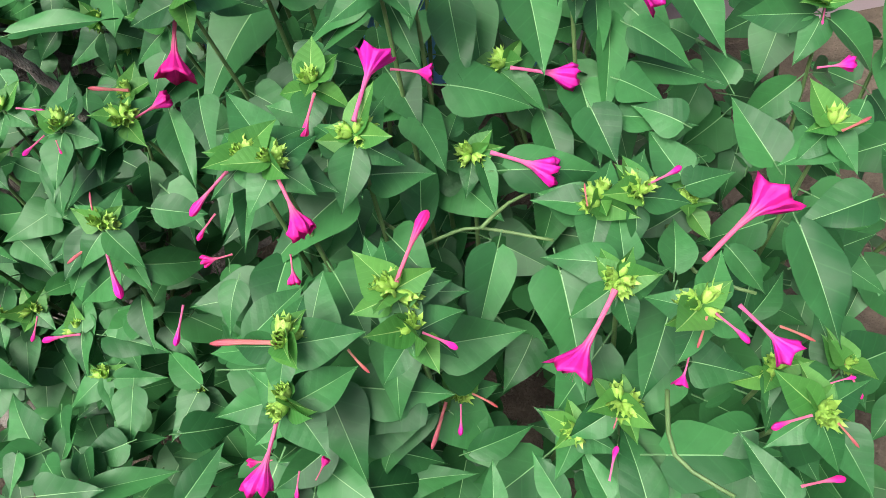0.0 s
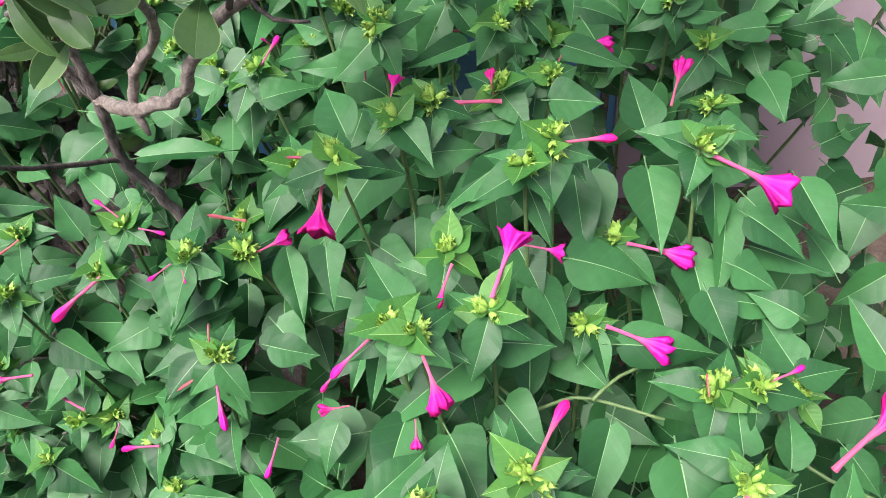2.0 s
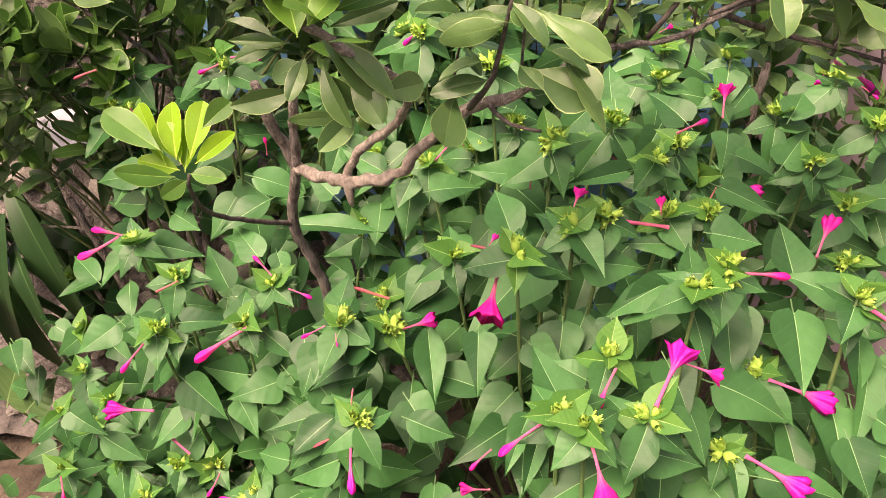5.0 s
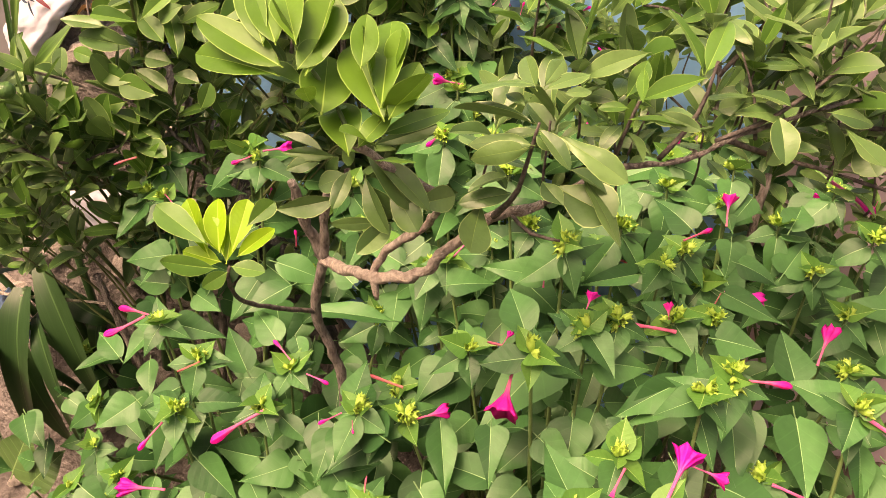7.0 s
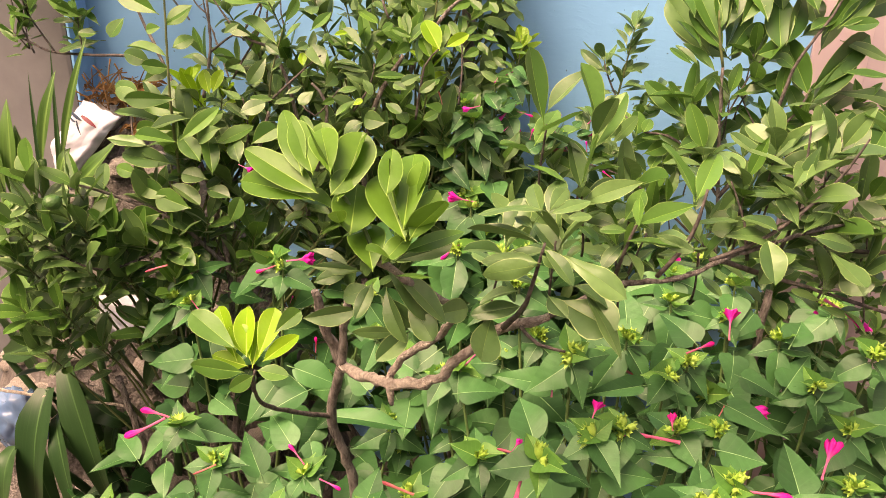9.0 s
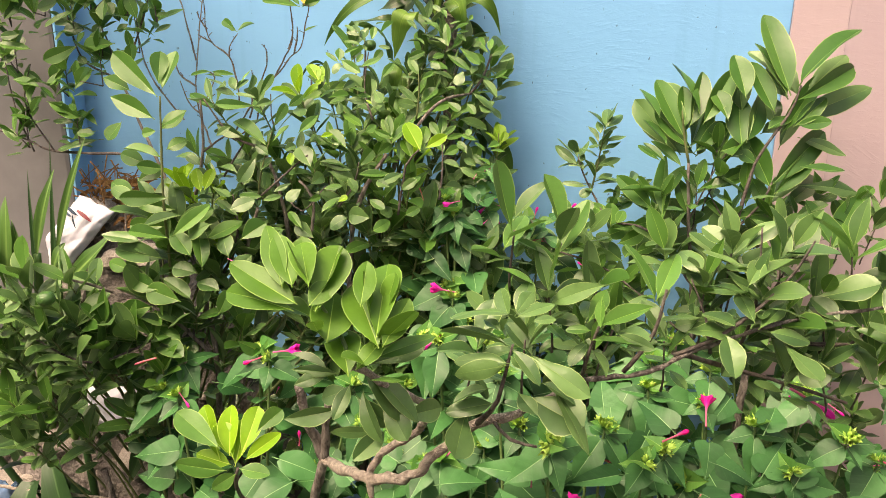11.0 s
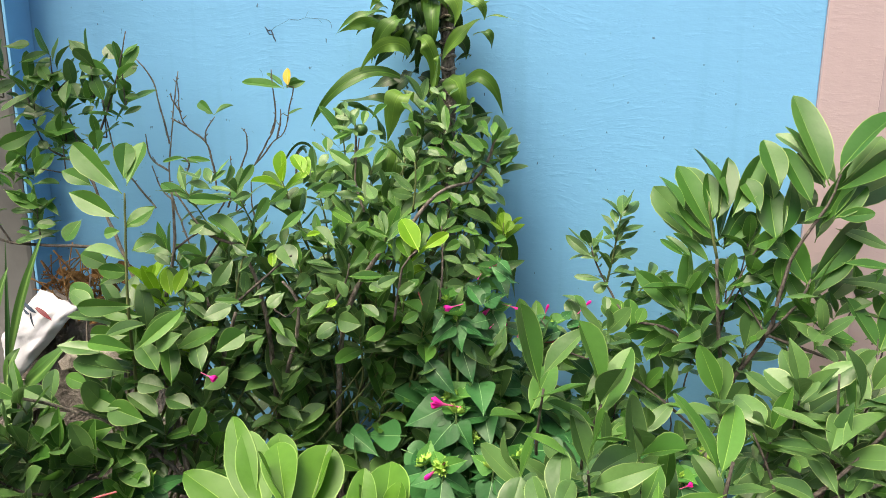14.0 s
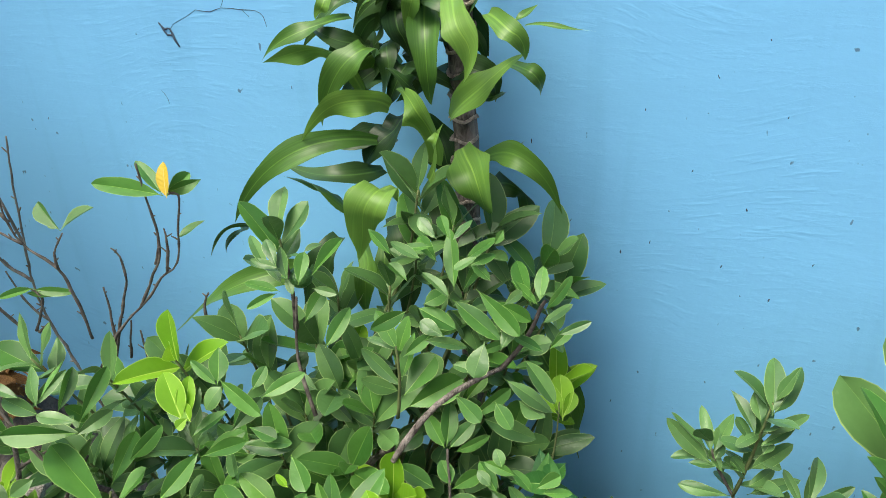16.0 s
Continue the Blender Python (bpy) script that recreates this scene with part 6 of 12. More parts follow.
citrus_leaf(bush_right, "fresh", (0.118, 1.06, 1.104), (-0.026, 0.007, 0.017), 1.60, (0.133, -0.812, 0.562))
citrus_leaf(bush_right, "mid", (-0.24, 1.11, 0.952), (-0.071, -0.004, 0.011), 0.80, (0.133, -0.812, 0.562))
citrus_leaf(bush_right, "mid", (-0.245, 1.11, 0.925), (-0.028, 0.044, 0.071), 0.85, (0.133, -0.812, 0.562))
citrus_leaf(bush_right, "mid", (-0.235, 1.11, 0.937), (-0.009, 0.042, 0.063), 0.81, (0.133, -0.812, 0.562))
citrus_leaf(bush_right, "mid", (-0.173, 1.11, 0.929), (0.072, 0.023, 0.016), 0.84, (0.133, -0.812, 0.562))
citrus_leaf(bush_right, "mid", (-0.067, 1.11, 0.976), (0.066, 0.022, 0.016), 0.89, (0.133, -0.812, 0.562))
citrus_leaf(bush_right, "mid", (0.02, 1.11, 0.98), (-0.036, 0.011, 0.024), 1.32, (0.133, -0.812, 0.562))
citrus_leaf(bush_right, "mid", (-0.116, 1.11, 0.976), (-0.011, 0.022, 0.034), 1.60, (0.133, -0.812, 0.562))
citrus_leaf(bush_right, "mid", (-0.097, 1.11, 0.987), (-0.036, 0.016, 0.031), 1.60, (0.133, -0.812, 0.562))
citrus_leaf(bush_right, "mid", (-0.105, 1.11, 0.956), (0.05, 0.021, 0.018), 1.21, (0.133, -0.812, 0.562))
citrus_leaf(bush_right, "mid", (-0.152, 1.11, 0.911), (0.06, 0.016, 0.009), 1.10, (0.133, -0.812, 0.562))
citrus_leaf(bush_right, "mid", (-0.275, 1.11, 0.882), (-0.043, 0.005, 0.018), 1.60, (0.133, -0.812, 0.562))
citrus_leaf(bush_right, "mid", (0.015, 1.11, 0.92), (0.05, 0.027, 0.026), 1.28, (0.133, -0.812, 0.562))
citrus_leaf(bush_right, "mid", (-0.073, 1.11, 0.915), (-0.041, 0.012, 0.026), 1.60, (0.133, -0.812, 0.562))
citrus_leaf(bush_right, "old", (-0.211, 1.1, 0.909), (-0.0, 0.04, 0.058), 1.52, (0.133, -0.812, 0.562))
citrus_leaf(bush_right, "old", (-0.024, 1.1, 0.908), (-0.005, 0.035, 0.052), 1.60, (0.133, -0.812, 0.562))
citrus_leaf(bush_right, "old", (-0.175, 1.1, 0.976), (-0.017, 0.022, 0.036), 1.16, (0.133, -0.812, 0.562))
citrus_leaf(bush_right, "old", (-0.296, 1.1, 0.928), (-0.043, 0.008, 0.022), 1.51, (0.133, -0.812, 0.562))
citrus_leaf(bush_right, "old", (-0.112, 1.1, 0.895), (-0.049, -0.02, -0.018), 1.45, (0.133, -0.812, 0.562))
citrus_leaf(bush_right, "old", (0.002, 1.1, 0.953), (0.05, 0.026, 0.026), 1.22, (0.133, -0.812, 0.562))
citrus_leaf(bush_right, "old", (0.053, 1.1, 0.904), (0.05, 0.02, 0.017), 1.41, (0.133, -0.812, 0.562))
citrus_leaf(bush_right, "old", (-0.253, 1.1, 0.865), (-0.039, -0.019, -0.018), 1.60, (0.133, -0.812, 0.562))
citrus_leaf(bush_right, "old", (-0.19, 1.1, 0.847), (-0.042, 0.005, 0.018), 1.60, (0.133, -0.812, 0.562))
citrus_leaf(bush_right, "old", (-0.069, 1.1, 0.854), (0.05, 0.02, 0.018), 1.57, (0.133, -0.812, 0.562))
citrus_leaf(bush_right, "old", (0.142, 1.1, 0.96), (-0.037, 0.012, 0.026), 1.60, (0.133, -0.812, 0.562))
citrus_leaf(bush_right, "old", (0.065, 1.1, 0.987), (0.047, -0.004, -0.017), 1.39, (0.133, -0.812, 0.562))
citrus_leaf(bush_left, "mid", (-0.812, 0.9, 1.199), (-0.077, 0.028, 0.059), 0.71, (0.133, -0.812, 0.562))
citrus_leaf(bush_left, "mid", (-0.799, 0.9, 1.21), (0.011, 0.037, 0.051), 0.94, (0.133, -0.812, 0.562))
citrus_leaf(bush_left, "mid", (-0.804, 0.9, 1.219), (-0.01, 0.028, 0.042), 1.10, (0.133, -0.812, 0.562))
citrus_leaf(bush_left, "mid", (-0.82, 0.9, 1.163), (-0.075, 0.011, 0.034), 0.92, (0.133, -0.812, 0.562))
citrus_leaf(bush_left, "mid", (-0.817, 0.9, 1.143), (-0.021, -0.006, -0.004), 1.60, (0.133, -0.812, 0.562))
citrus_leaf(bush_left, "mid", (-0.807, 0.9, 1.152), (0.035, 0.02, 0.021), 1.43, (0.133, -0.812, 0.562))
citrus_leaf(bush_left, "mid", (-0.799, 0.9, 1.116), (0.024, 0.013, 0.013), 1.60, (0.133, -0.812, 0.562))
citrus_leaf(bush_left, "mid", (-0.812, 0.9, 1.101), (-0.064, 0.002, 0.018), 0.99, (0.133, -0.812, 0.562))
citrus_leaf(bush_left, "mid", (-0.814, 0.9, 1.083), (-0.039, -0.004, 0.004), 1.39, (0.133, -0.812, 0.562))
citrus_leaf(bush_rear, "mid", (-0.648, 1.1, 1.337), (-0.063, -0.005, 0.012), 0.60, (0.192, -0.745, 0.711))
citrus_leaf(bush_rear, "mid", (-0.646, 1.1, 1.339), (-0.029, 0.017, 0.026), 0.67, (0.192, -0.745, 0.711))
citrus_leaf(bush_rear, "mid", (-0.642, 1.1, 1.339), (0.029, 0.014, 0.007), 0.88, (0.192, -0.745, 0.711))
citrus_leaf(bush_rear, "mid", (-0.64, 1.1, 1.295), (0.02, 0.016, 0.011), 1.14, (0.192, -0.745, 0.711))
citrus_leaf(bush_rear, "mid", (-0.765, 1.1, 1.295), (-0.03, 0.011, 0.02), 0.82, (0.192, -0.745, 0.711))
citrus_leaf(bush_rear, "mid", (-0.762, 1.1, 1.295), (0.021, 0.021, 0.017), 0.77, (0.192, -0.745, 0.711))
citrus_leaf(bush_rear, "mid", (-0.819, 1.1, 1.225), (-0.032, -0.013, -0.005), 0.60, (0.192, -0.745, 0.711))
citrus_leaf(bush_rear, "mid", (-0.828, 1.1, 1.219), (0.031, 0.005, -0.004), 0.66, (0.192, -0.745, 0.711))
citrus_leaf(bush_rear, "mid", (-0.816, 1.1, 1.224), (0.038, 0.006, -0.004), 0.60, (0.192, -0.745, 0.711))
citrus_leaf(bush_rear, "mid", (-0.769, 1.1, 1.295), (-0.009, 0.003, 0.006), 1.37, (0.192, -0.745, 0.711))
citrus_leaf(bush_rear, "mid", (-0.641, 1.1, 1.336), (0.014, 0.019, 0.016), 0.87, (0.192, -0.745, 0.711))
citrus_leaf(bush_rear, "yellow", (-0.634, 1.09, 1.341), (-0.005, 0.010, 0.027), 1.05, (0.192, -0.745, 0.711))
citrus_leaf(bush_left, "mid", (-1.24, 1.1, 1.376), (0.061, -0.011, -0.031), 0.73, (0.133, -0.812, 0.562))
citrus_leaf(bush_left, "mid", (-1.128, 1.1, 1.376), (-0.05, -0.021, -0.019), 0.80, (0.133, -0.812, 0.562))
citrus_leaf(bush_left, "mid", (-1.094, 1.1, 1.375), (0.041, 0.018, 0.016), 0.96, (0.133, -0.812, 0.562))
citrus_leaf(bush_left, "mid", (-1.125, 1.1, 1.361), (-0.045, 0.022, 0.042), 0.64, (0.133, -0.812, 0.562))
citrus_leaf(bush_left, "mid", (-1.119, 1.1, 1.4), (0.041, 0.007, 0.0), 1.00, (0.133, -0.812, 0.562))
citrus_leaf(bush_left, "mid", (-1.071, 1.1, 1.33), (-0.04, -0.031, -0.036), 0.81, (0.133, -0.812, 0.562))
citrus_leaf(bush_left, "mid", (-1.053, 1.1, 1.335), (-0.043, 0.007, 0.02), 0.87, (0.133, -0.812, 0.562))
citrus_leaf(bush_left, "mid", (-1.046, 1.1, 1.345), (-0.023, 0.014, 0.026), 1.33, (0.133, -0.812, 0.562))
citrus_leaf(bush_left, "mid", (-1.044, 1.1, 1.343), (0.02, 0.012, 0.012), 1.27, (0.133, -0.812, 0.562))
citrus_leaf(bush_left, "mid", (-1.054, 1.1, 1.33), (0.011, 0.023, 0.031), 1.04, (0.133, -0.812, 0.562))
citrus_leaf(bush_left, "mid", (-1.012, 1.1, 1.345), (0.005, -0.024, -0.035), 1.36, (0.133, -0.812, 0.562))
citrus_leaf(bush_left, "mid", (-0.998, 1.1, 1.32), (-0.016, 0.011, 0.02), 1.60, (0.133, -0.812, 0.562))
citrus_leaf(bush_left, "mid", (-0.976, 1.1, 1.31), (0.002, 0.021, 0.031), 1.33, (0.133, -0.812, 0.562))
citrus_leaf(bush_left, "mid", (-0.945, 1.1, 1.335), (0.018, -0.004, -0.01), 1.60, (0.133, -0.812, 0.562))
citrus_leaf(bush_left, "mid", (-0.937, 1.1, 1.36), (-0.055, 0.001, 0.015), 1.08, (0.133, -0.812, 0.562))
citrus_leaf(bush_left, "mid", (-0.913, 1.1, 1.384), (0.02, 0.017, 0.02), 1.34, (0.133, -0.812, 0.562))
citrus_leaf(bush_left, "mid", (-0.914, 1.1, 1.32), (0.022, 0.005, 0.002), 1.28, (0.133, -0.812, 0.562))
citrus_leaf(bush_left, "mid", (-1.059, 1.1, 1.29), (-0.011, -0.012, -0.015), 1.60, (0.133, -0.812, 0.562))
citrus_leaf(bush_left, "mid", (-1.004, 1.1, 1.27), (-0.055, -0.013, -0.005), 1.25, (0.133, -0.812, 0.562))
citrus_leaf(bush_left, "mid", (-1.08, 1.1, 1.264), (-0.049, -0.026, -0.025), 0.90, (0.133, -0.812, 0.562))
citrus_leaf(bush_left, "mid", (-1.109, 1.1, 1.222), (-0.017, -0.024, -0.03), 1.33, (0.133, -0.812, 0.562))
citrus_leaf(bush_left, "mid", (-1.195, 1.1, 1.284), (-0.03, -0.009, -0.005), 1.36, (0.133, -0.812, 0.562))
citrus_leaf(bush_left, "mid", (-1.175, 1.1, 1.258), (-0.061, -0.005, 0.007), 0.91, (0.133, -0.812, 0.562))
citrus_leaf(bush_left, "mid", (-1.167, 1.1, 1.189), (-0.054, 0.002, 0.015), 0.86, (0.133, -0.812, 0.562))
citrus_leaf(bush_left, "mid", (-1.153, 1.1, 1.162), (0.062, -0.007, -0.025), 0.72, (0.133, -0.812, 0.562))
citrus_leaf(bush_left, "mid", (-1.056, 1.1, 1.121), (-0.045, 0.01, 0.025), 0.91, (0.133, -0.812, 0.562))
citrus_leaf(bush_left, "mid", (-1.064, 1.1, 1.105), (-0.032, -0.005, -0.0), 1.60, (0.133, -0.812, 0.562))
citrus_leaf(bush_left, "mid", (-1.227, 1.1, 1.305), (-0.047, 0.021, 0.042), 0.97, (0.133, -0.812, 0.562))
citrus_leaf(bush_left, "mid", (-1.163, 1.1, 1.416), (-0.034, -0.02, -0.021), 1.13, (0.133, -0.812, 0.562))
citrus_leaf(bush_left, "old", (-1.0, 1.12, 1.31), (-0.021, 0.022, 0.036), 1.07, (0.133, -0.812, 0.562))
citrus_leaf(bush_left, "old", (-0.983, 1.12, 1.305), (-0.018, -0.01, -0.01), 1.60, (0.133, -0.812, 0.562))
citrus_leaf(bush_left, "old", (-0.936, 1.12, 1.381), (-0.026, 0.01, 0.021), 1.55, (0.133, -0.812, 0.562))
citrus_leaf(bush_left, "old", (-0.932, 1.12, 1.366), (0.03, 0.006, 0.002), 1.48, (0.133, -0.812, 0.562))
citrus_leaf(bush_left, "old", (-0.95, 1.12, 1.351), (-0.013, 0.005, 0.01), 1.60, (0.133, -0.812, 0.562))
citrus_leaf(bush_left, "old", (-1.046, 1.12, 1.315), (0.025, 0.019, 0.021), 1.60, (0.133, -0.812, 0.562))
citrus_leaf(bush_left, "old", (-1.041, 1.12, 1.305), (-0.004, -0.015, -0.021), 1.60, (0.133, -0.812, 0.562))
citrus_leaf(bush_left, "old", (-1.072, 1.12, 1.295), (-0.037, -0.006, -0.0), 1.60, (0.133, -0.812, 0.562))
citrus_leaf(bush_left, "old", (-1.113, 1.12, 1.295), (-0.009, -0.016, -0.021), 1.56, (0.133, -0.812, 0.562))
citrus_leaf(bush_left, "old", (-1.008, 1.12, 1.243), (-0.073, 0.009, 0.031), 0.97, (0.133, -0.812, 0.562))
citrus_leaf(bush_left, "old", (-1.09, 1.12, 1.248), (0.016, -0.009, -0.017), 1.53, (0.133, -0.812, 0.562))
citrus_leaf(bush_left, "old", (-1.175, 1.12, 1.198), (-0.032, 0.005, 0.016), 1.21, (0.133, -0.812, 0.562))
citrus_leaf(bush_left, "old", (-1.177, 1.12, 1.182), (0.01, -0.008, -0.013), 1.60, (0.133, -0.812, 0.562))
citrus_leaf(bush_left, "old", (-1.222, 1.12, 1.246), (-0.023, -0.011, -0.011), 1.60, (0.133, -0.812, 0.562))
citrus_leaf(bush_left, "old", (-1.247, 1.12, 1.208), (-0.011, -0.013, -0.016), 1.60, (0.133, -0.812, 0.562))
citrus_leaf(bush_left, "old", (-1.2, 1.12, 1.149), (-0.039, -0.017, -0.016), 1.60, (0.133, -0.812, 0.562))
citrus_leaf(bush_left, "old", (-1.112, 1.12, 1.123), (-0.051, -0.005, 0.005), 0.60, (0.133, -0.812, 0.562))
citrus_leaf(bush_left, "old", (-1.067, 1.12, 1.091), (-0.084, -0.021, -0.01), 0.60, (0.133, -0.812, 0.562))
citrus_leaf(bush_left, "old", (-1.218, 1.12, 1.154), (0.028, 0.015, 0.016), 0.88, (0.133, -0.812, 0.562))
citrus_leaf(bush_left, "old", (-1.254, 1.12, 1.241), (-0.036, 0.001, 0.01), 1.40, (0.133, -0.812, 0.562))
citrus_leaf(bush_left, "old", (-0.986, 1.12, 1.386), (-0.039, 0.012, 0.026), 1.13, (0.133, -0.812, 0.562))
citrus_leaf(bush_left, "old", (-1.088, 1.12, 1.305), (-0.046, -0.0, 0.01), 1.10, (0.133, -0.812, 0.562))
citrus_leaf(bush_left, "old", (-1.189, 1.12, 1.346), (-0.031, -0.027, -0.031), 1.08, (0.133, -0.812, 0.562))
citrus_leaf(bush_left, "old", (-1.118, 1.12, 1.346), (-0.032, -0.016, -0.016), 1.21, (0.133, -0.812, 0.562))
citrus_leaf(bush_left, "mid", (-0.867, 0.92, 1.203), (-0.047, 0.007, 0.021), 1.19, (0.133, -0.812, 0.562))
citrus_leaf(bush_left, "mid", (-0.812, 0.92, 1.213), (-0.017, 0.03, 0.048), 1.05, (0.133, -0.812, 0.562))
citrus_leaf(bush_left, "mid", (-0.888, 0.92, 1.152), (-0.015, -0.02, -0.025), 1.60, (0.133, -0.812, 0.562))
citrus_leaf(bush_left, "mid", (-0.819, 0.92, 1.144), (0.034, 0.023, 0.026), 1.28, (0.133, -0.812, 0.562))
citrus_leaf(bush_left, "mid", (-0.812, 0.92, 1.112), (0.029, 0.014, 0.013), 1.60, (0.133, -0.812, 0.562))
citrus_leaf(bush_left, "mid", (-0.855, 0.92, 1.087), (-0.046, 0.004, 0.017), 1.28, (0.133, -0.812, 0.562))
citrus_leaf(bush_left, "mid", (-0.868, 0.92, 1.058), (0.032, 0.02, 0.021), 1.32, (0.133, -0.812, 0.562))
citrus_leaf(bush_left, "mid", (-0.881, 0.92, 1.034), (-0.044, 0.007, 0.021), 1.31, (0.133, -0.812, 0.562))
citrus_leaf(bush_left, "mid", (-0.803, 0.92, 0.993), (0.052, 0.02, 0.017), 1.17, (0.133, -0.812, 0.562))
citrus_leaf(bush_left, "mid", (-0.811, 0.92, 1.012), (-0.069, -0.003, 0.012), 0.81, (0.133, -0.812, 0.562))
citrus_leaf(bush_left, "mid", (-0.834, 0.92, 0.982), (-0.056, -0.009, -0.0), 1.13, (0.133, -0.812, 0.562))
citrus_leaf(bush_left, "mid", (-0.754, 0.92, 0.966), (0.051, 0.026, 0.025), 1.04, (0.133, -0.812, 0.562))
citrus_leaf(bush_left, "mid", (-0.86, 0.92, 0.931), (-0.062, 0.001, 0.017), 1.20, (0.133, -0.812, 0.562))
citrus_leaf(bush_left, "mid", (-0.798, 0.92, 0.934), (-0.018, 0.02, 0.033), 1.60, (0.133, -0.812, 0.562))
citrus_leaf(bush_left, "mid", (-0.845, 0.92, 0.87), (-0.048, 0.015, 0.033), 1.29, (0.133, -0.812, 0.562))
citrus_leaf(bush_right, "old", (0.002, 1.1, 1.113), (-0.069, 0.043, 0.079), 0.75, (0.133, -0.812, 0.562))
citrus_leaf(bush_right, "old", (0.019, 1.1, 1.161), (-0.052, 0.041, 0.072), 0.85, (0.133, -0.812, 0.562))
citrus_leaf(bush_right, "old", (-0.001, 1.1, 1.134), (0.037, 0.052, 0.066), 0.67, (0.133, -0.812, 0.562))
citrus_leaf(bush_right, "old", (0.024, 1.1, 1.125), (0.027, 0.062, 0.084), 0.67, (0.133, -0.812, 0.562))
citrus_leaf(bush_right, "old", (0.028, 1.1, 1.11), (-0.089, 0.021, 0.051), 0.80, (0.133, -0.812, 0.562))
citrus_leaf(bush_right, "old", (0.031, 1.1, 1.114), (0.035, 0.035, 0.043), 0.93, (0.133, -0.812, 0.562))
citrus_leaf(bush_right, "old", (0.033, 1.1, 1.107), (0.02, 0.025, 0.031), 1.39, (0.133, -0.812, 0.562))
citrus_leaf(bush_right, "old", (0.096, 1.1, 1.183), (-0.008, 0.042, 0.062), 1.14, (0.133, -0.812, 0.562))
citrus_leaf(bush_right, "old", (0.15, 1.1, 1.163), (-0.014, 0.031, 0.048), 1.33, (0.133, -0.812, 0.562))
citrus_leaf(bush_right, "old", (0.178, 1.1, 1.207), (-0.06, 0.049, 0.085), 0.86, (0.133, -0.812, 0.562))
citrus_leaf(bush_right, "old", (0.161, 1.1, 1.205), (-0.029, 0.029, 0.048), 1.34, (0.133, -0.812, 0.562))
citrus_leaf(bush_right, "old", (0.192, 1.1, 1.216), (0.089, 0.069, 0.078), 0.60, (0.133, -0.812, 0.562))
citrus_leaf(bush_right, "old", (0.181, 1.1, 1.174), (0.134, 0.056, 0.049), 0.60, (0.133, -0.812, 0.562))
citrus_leaf(bush_right, "old", (0.191, 1.1, 1.141), (0.076, -0.002, -0.021), 0.71, (0.133, -0.812, 0.562))
citrus_leaf(bush_right, "old", (0.161, 1.1, 1.127), (0.04, 0.061, 0.078), 0.60, (0.133, -0.812, 0.562))
citrus_leaf(bush_right, "old", (0.144, 1.1, 1.052), (-0.007, 0.051, 0.075), 0.96, (0.133, -0.812, 0.562))
citrus_leaf(bush_right, "old", (0.159, 1.1, 1.034), (0.061, 0.063, 0.077), 0.79, (0.133, -0.812, 0.562))
citrus_leaf(bush_right, "old", (0.178, 1.1, 1.022), (0.082, 0.058, 0.064), 0.60, (0.133, -0.812, 0.562))
citrus_leaf(bush_right, "old", (0.199, 1.1, 1.064), (0.102, 0.018, 0.002), 0.60, (0.133, -0.812, 0.562))
citrus_leaf(bush_right, "old", (-0.019, 1.1, 0.991), (0.005, 0.048, 0.068), 0.60, (0.133, -0.812, 0.562))
citrus_leaf(bush_right, "old", (0.017, 1.1, 0.987), (-0.012, 0.026, 0.041), 1.48, (0.133, -0.812, 0.562))
citrus_leaf(bush_right, "old", (0.116, 1.1, 0.979), (0.047, 0.002, -0.008), 1.60, (0.133, -0.812, 0.562))
citrus_leaf(bush_right, "old", (0.23, 1.1, 0.966), (-0.031, -0.002, 0.004), 1.60, (0.133, -0.812, 0.562))
citrus_leaf(bush_right, "old", (0.065, 1.1, 1.105), (0.046, 0.018, 0.015), 1.41, (0.133, -0.812, 0.562))
citrus_leaf(bush_right, "old", (0.131, 1.1, 1.147), (0.037, 0.018, 0.017), 1.27, (0.133, -0.812, 0.562))
citrus_leaf(bush_right, "old", (0.119, 1.1, 1.084), (-0.028, -0.002, 0.004), 1.60, (0.133, -0.812, 0.562))
citrus_leaf(bush_left, "old", (-0.869, 0.9, 1.029), (-0.049, 0.009, 0.025), 1.01, (0.133, -0.812, 0.562))
citrus_leaf(bush_left, "old", (-0.791, 0.9, 1.008), (-0.062, -0.016, -0.008), 0.87, (0.133, -0.812, 0.562))
citrus_leaf(bush_left, "old", (-0.866, 0.9, 0.961), (-0.064, -0.003, 0.011), 1.05, (0.133, -0.812, 0.562))
citrus_leaf(bush_left, "old", (-0.737, 0.9, 0.996), (-0.038, -0.015, -0.012), 1.31, (0.133, -0.812, 0.562))
citrus_leaf(bush_left, "old", (-0.828, 0.9, 0.933), (-0.083, -0.005, 0.012), 0.99, (0.133, -0.812, 0.562))
citrus_leaf(bush_left, "old", (-0.769, 0.9, 0.912), (-0.039, -0.001, 0.008), 1.60, (0.133, -0.812, 0.562))
citrus_leaf(bush_left, "old", (-0.711, 0.9, 0.945), (-0.022, 0.022, 0.037), 1.40, (0.133, -0.812, 0.562))
citrus_leaf(bush_left, "old", (-0.939, 0.9, 0.871), (-0.075, 0.005, 0.025), 0.98, (0.133, -0.812, 0.562))
citrus_leaf(bush_left, "old", (-0.954, 0.9, 0.881), (-0.011, 0.024, 0.038), 1.26, (0.133, -0.812, 0.562))
citrus_leaf(bush_left, "old", (-1.028, 0.9, 0.845), (-0.031, 0.018, 0.034), 1.21, (0.133, -0.812, 0.562))
citrus_leaf(bush_left, "old", (-1.057, 0.9, 0.801), (-0.048, 0.01, 0.025), 1.60, (0.133, -0.812, 0.562))
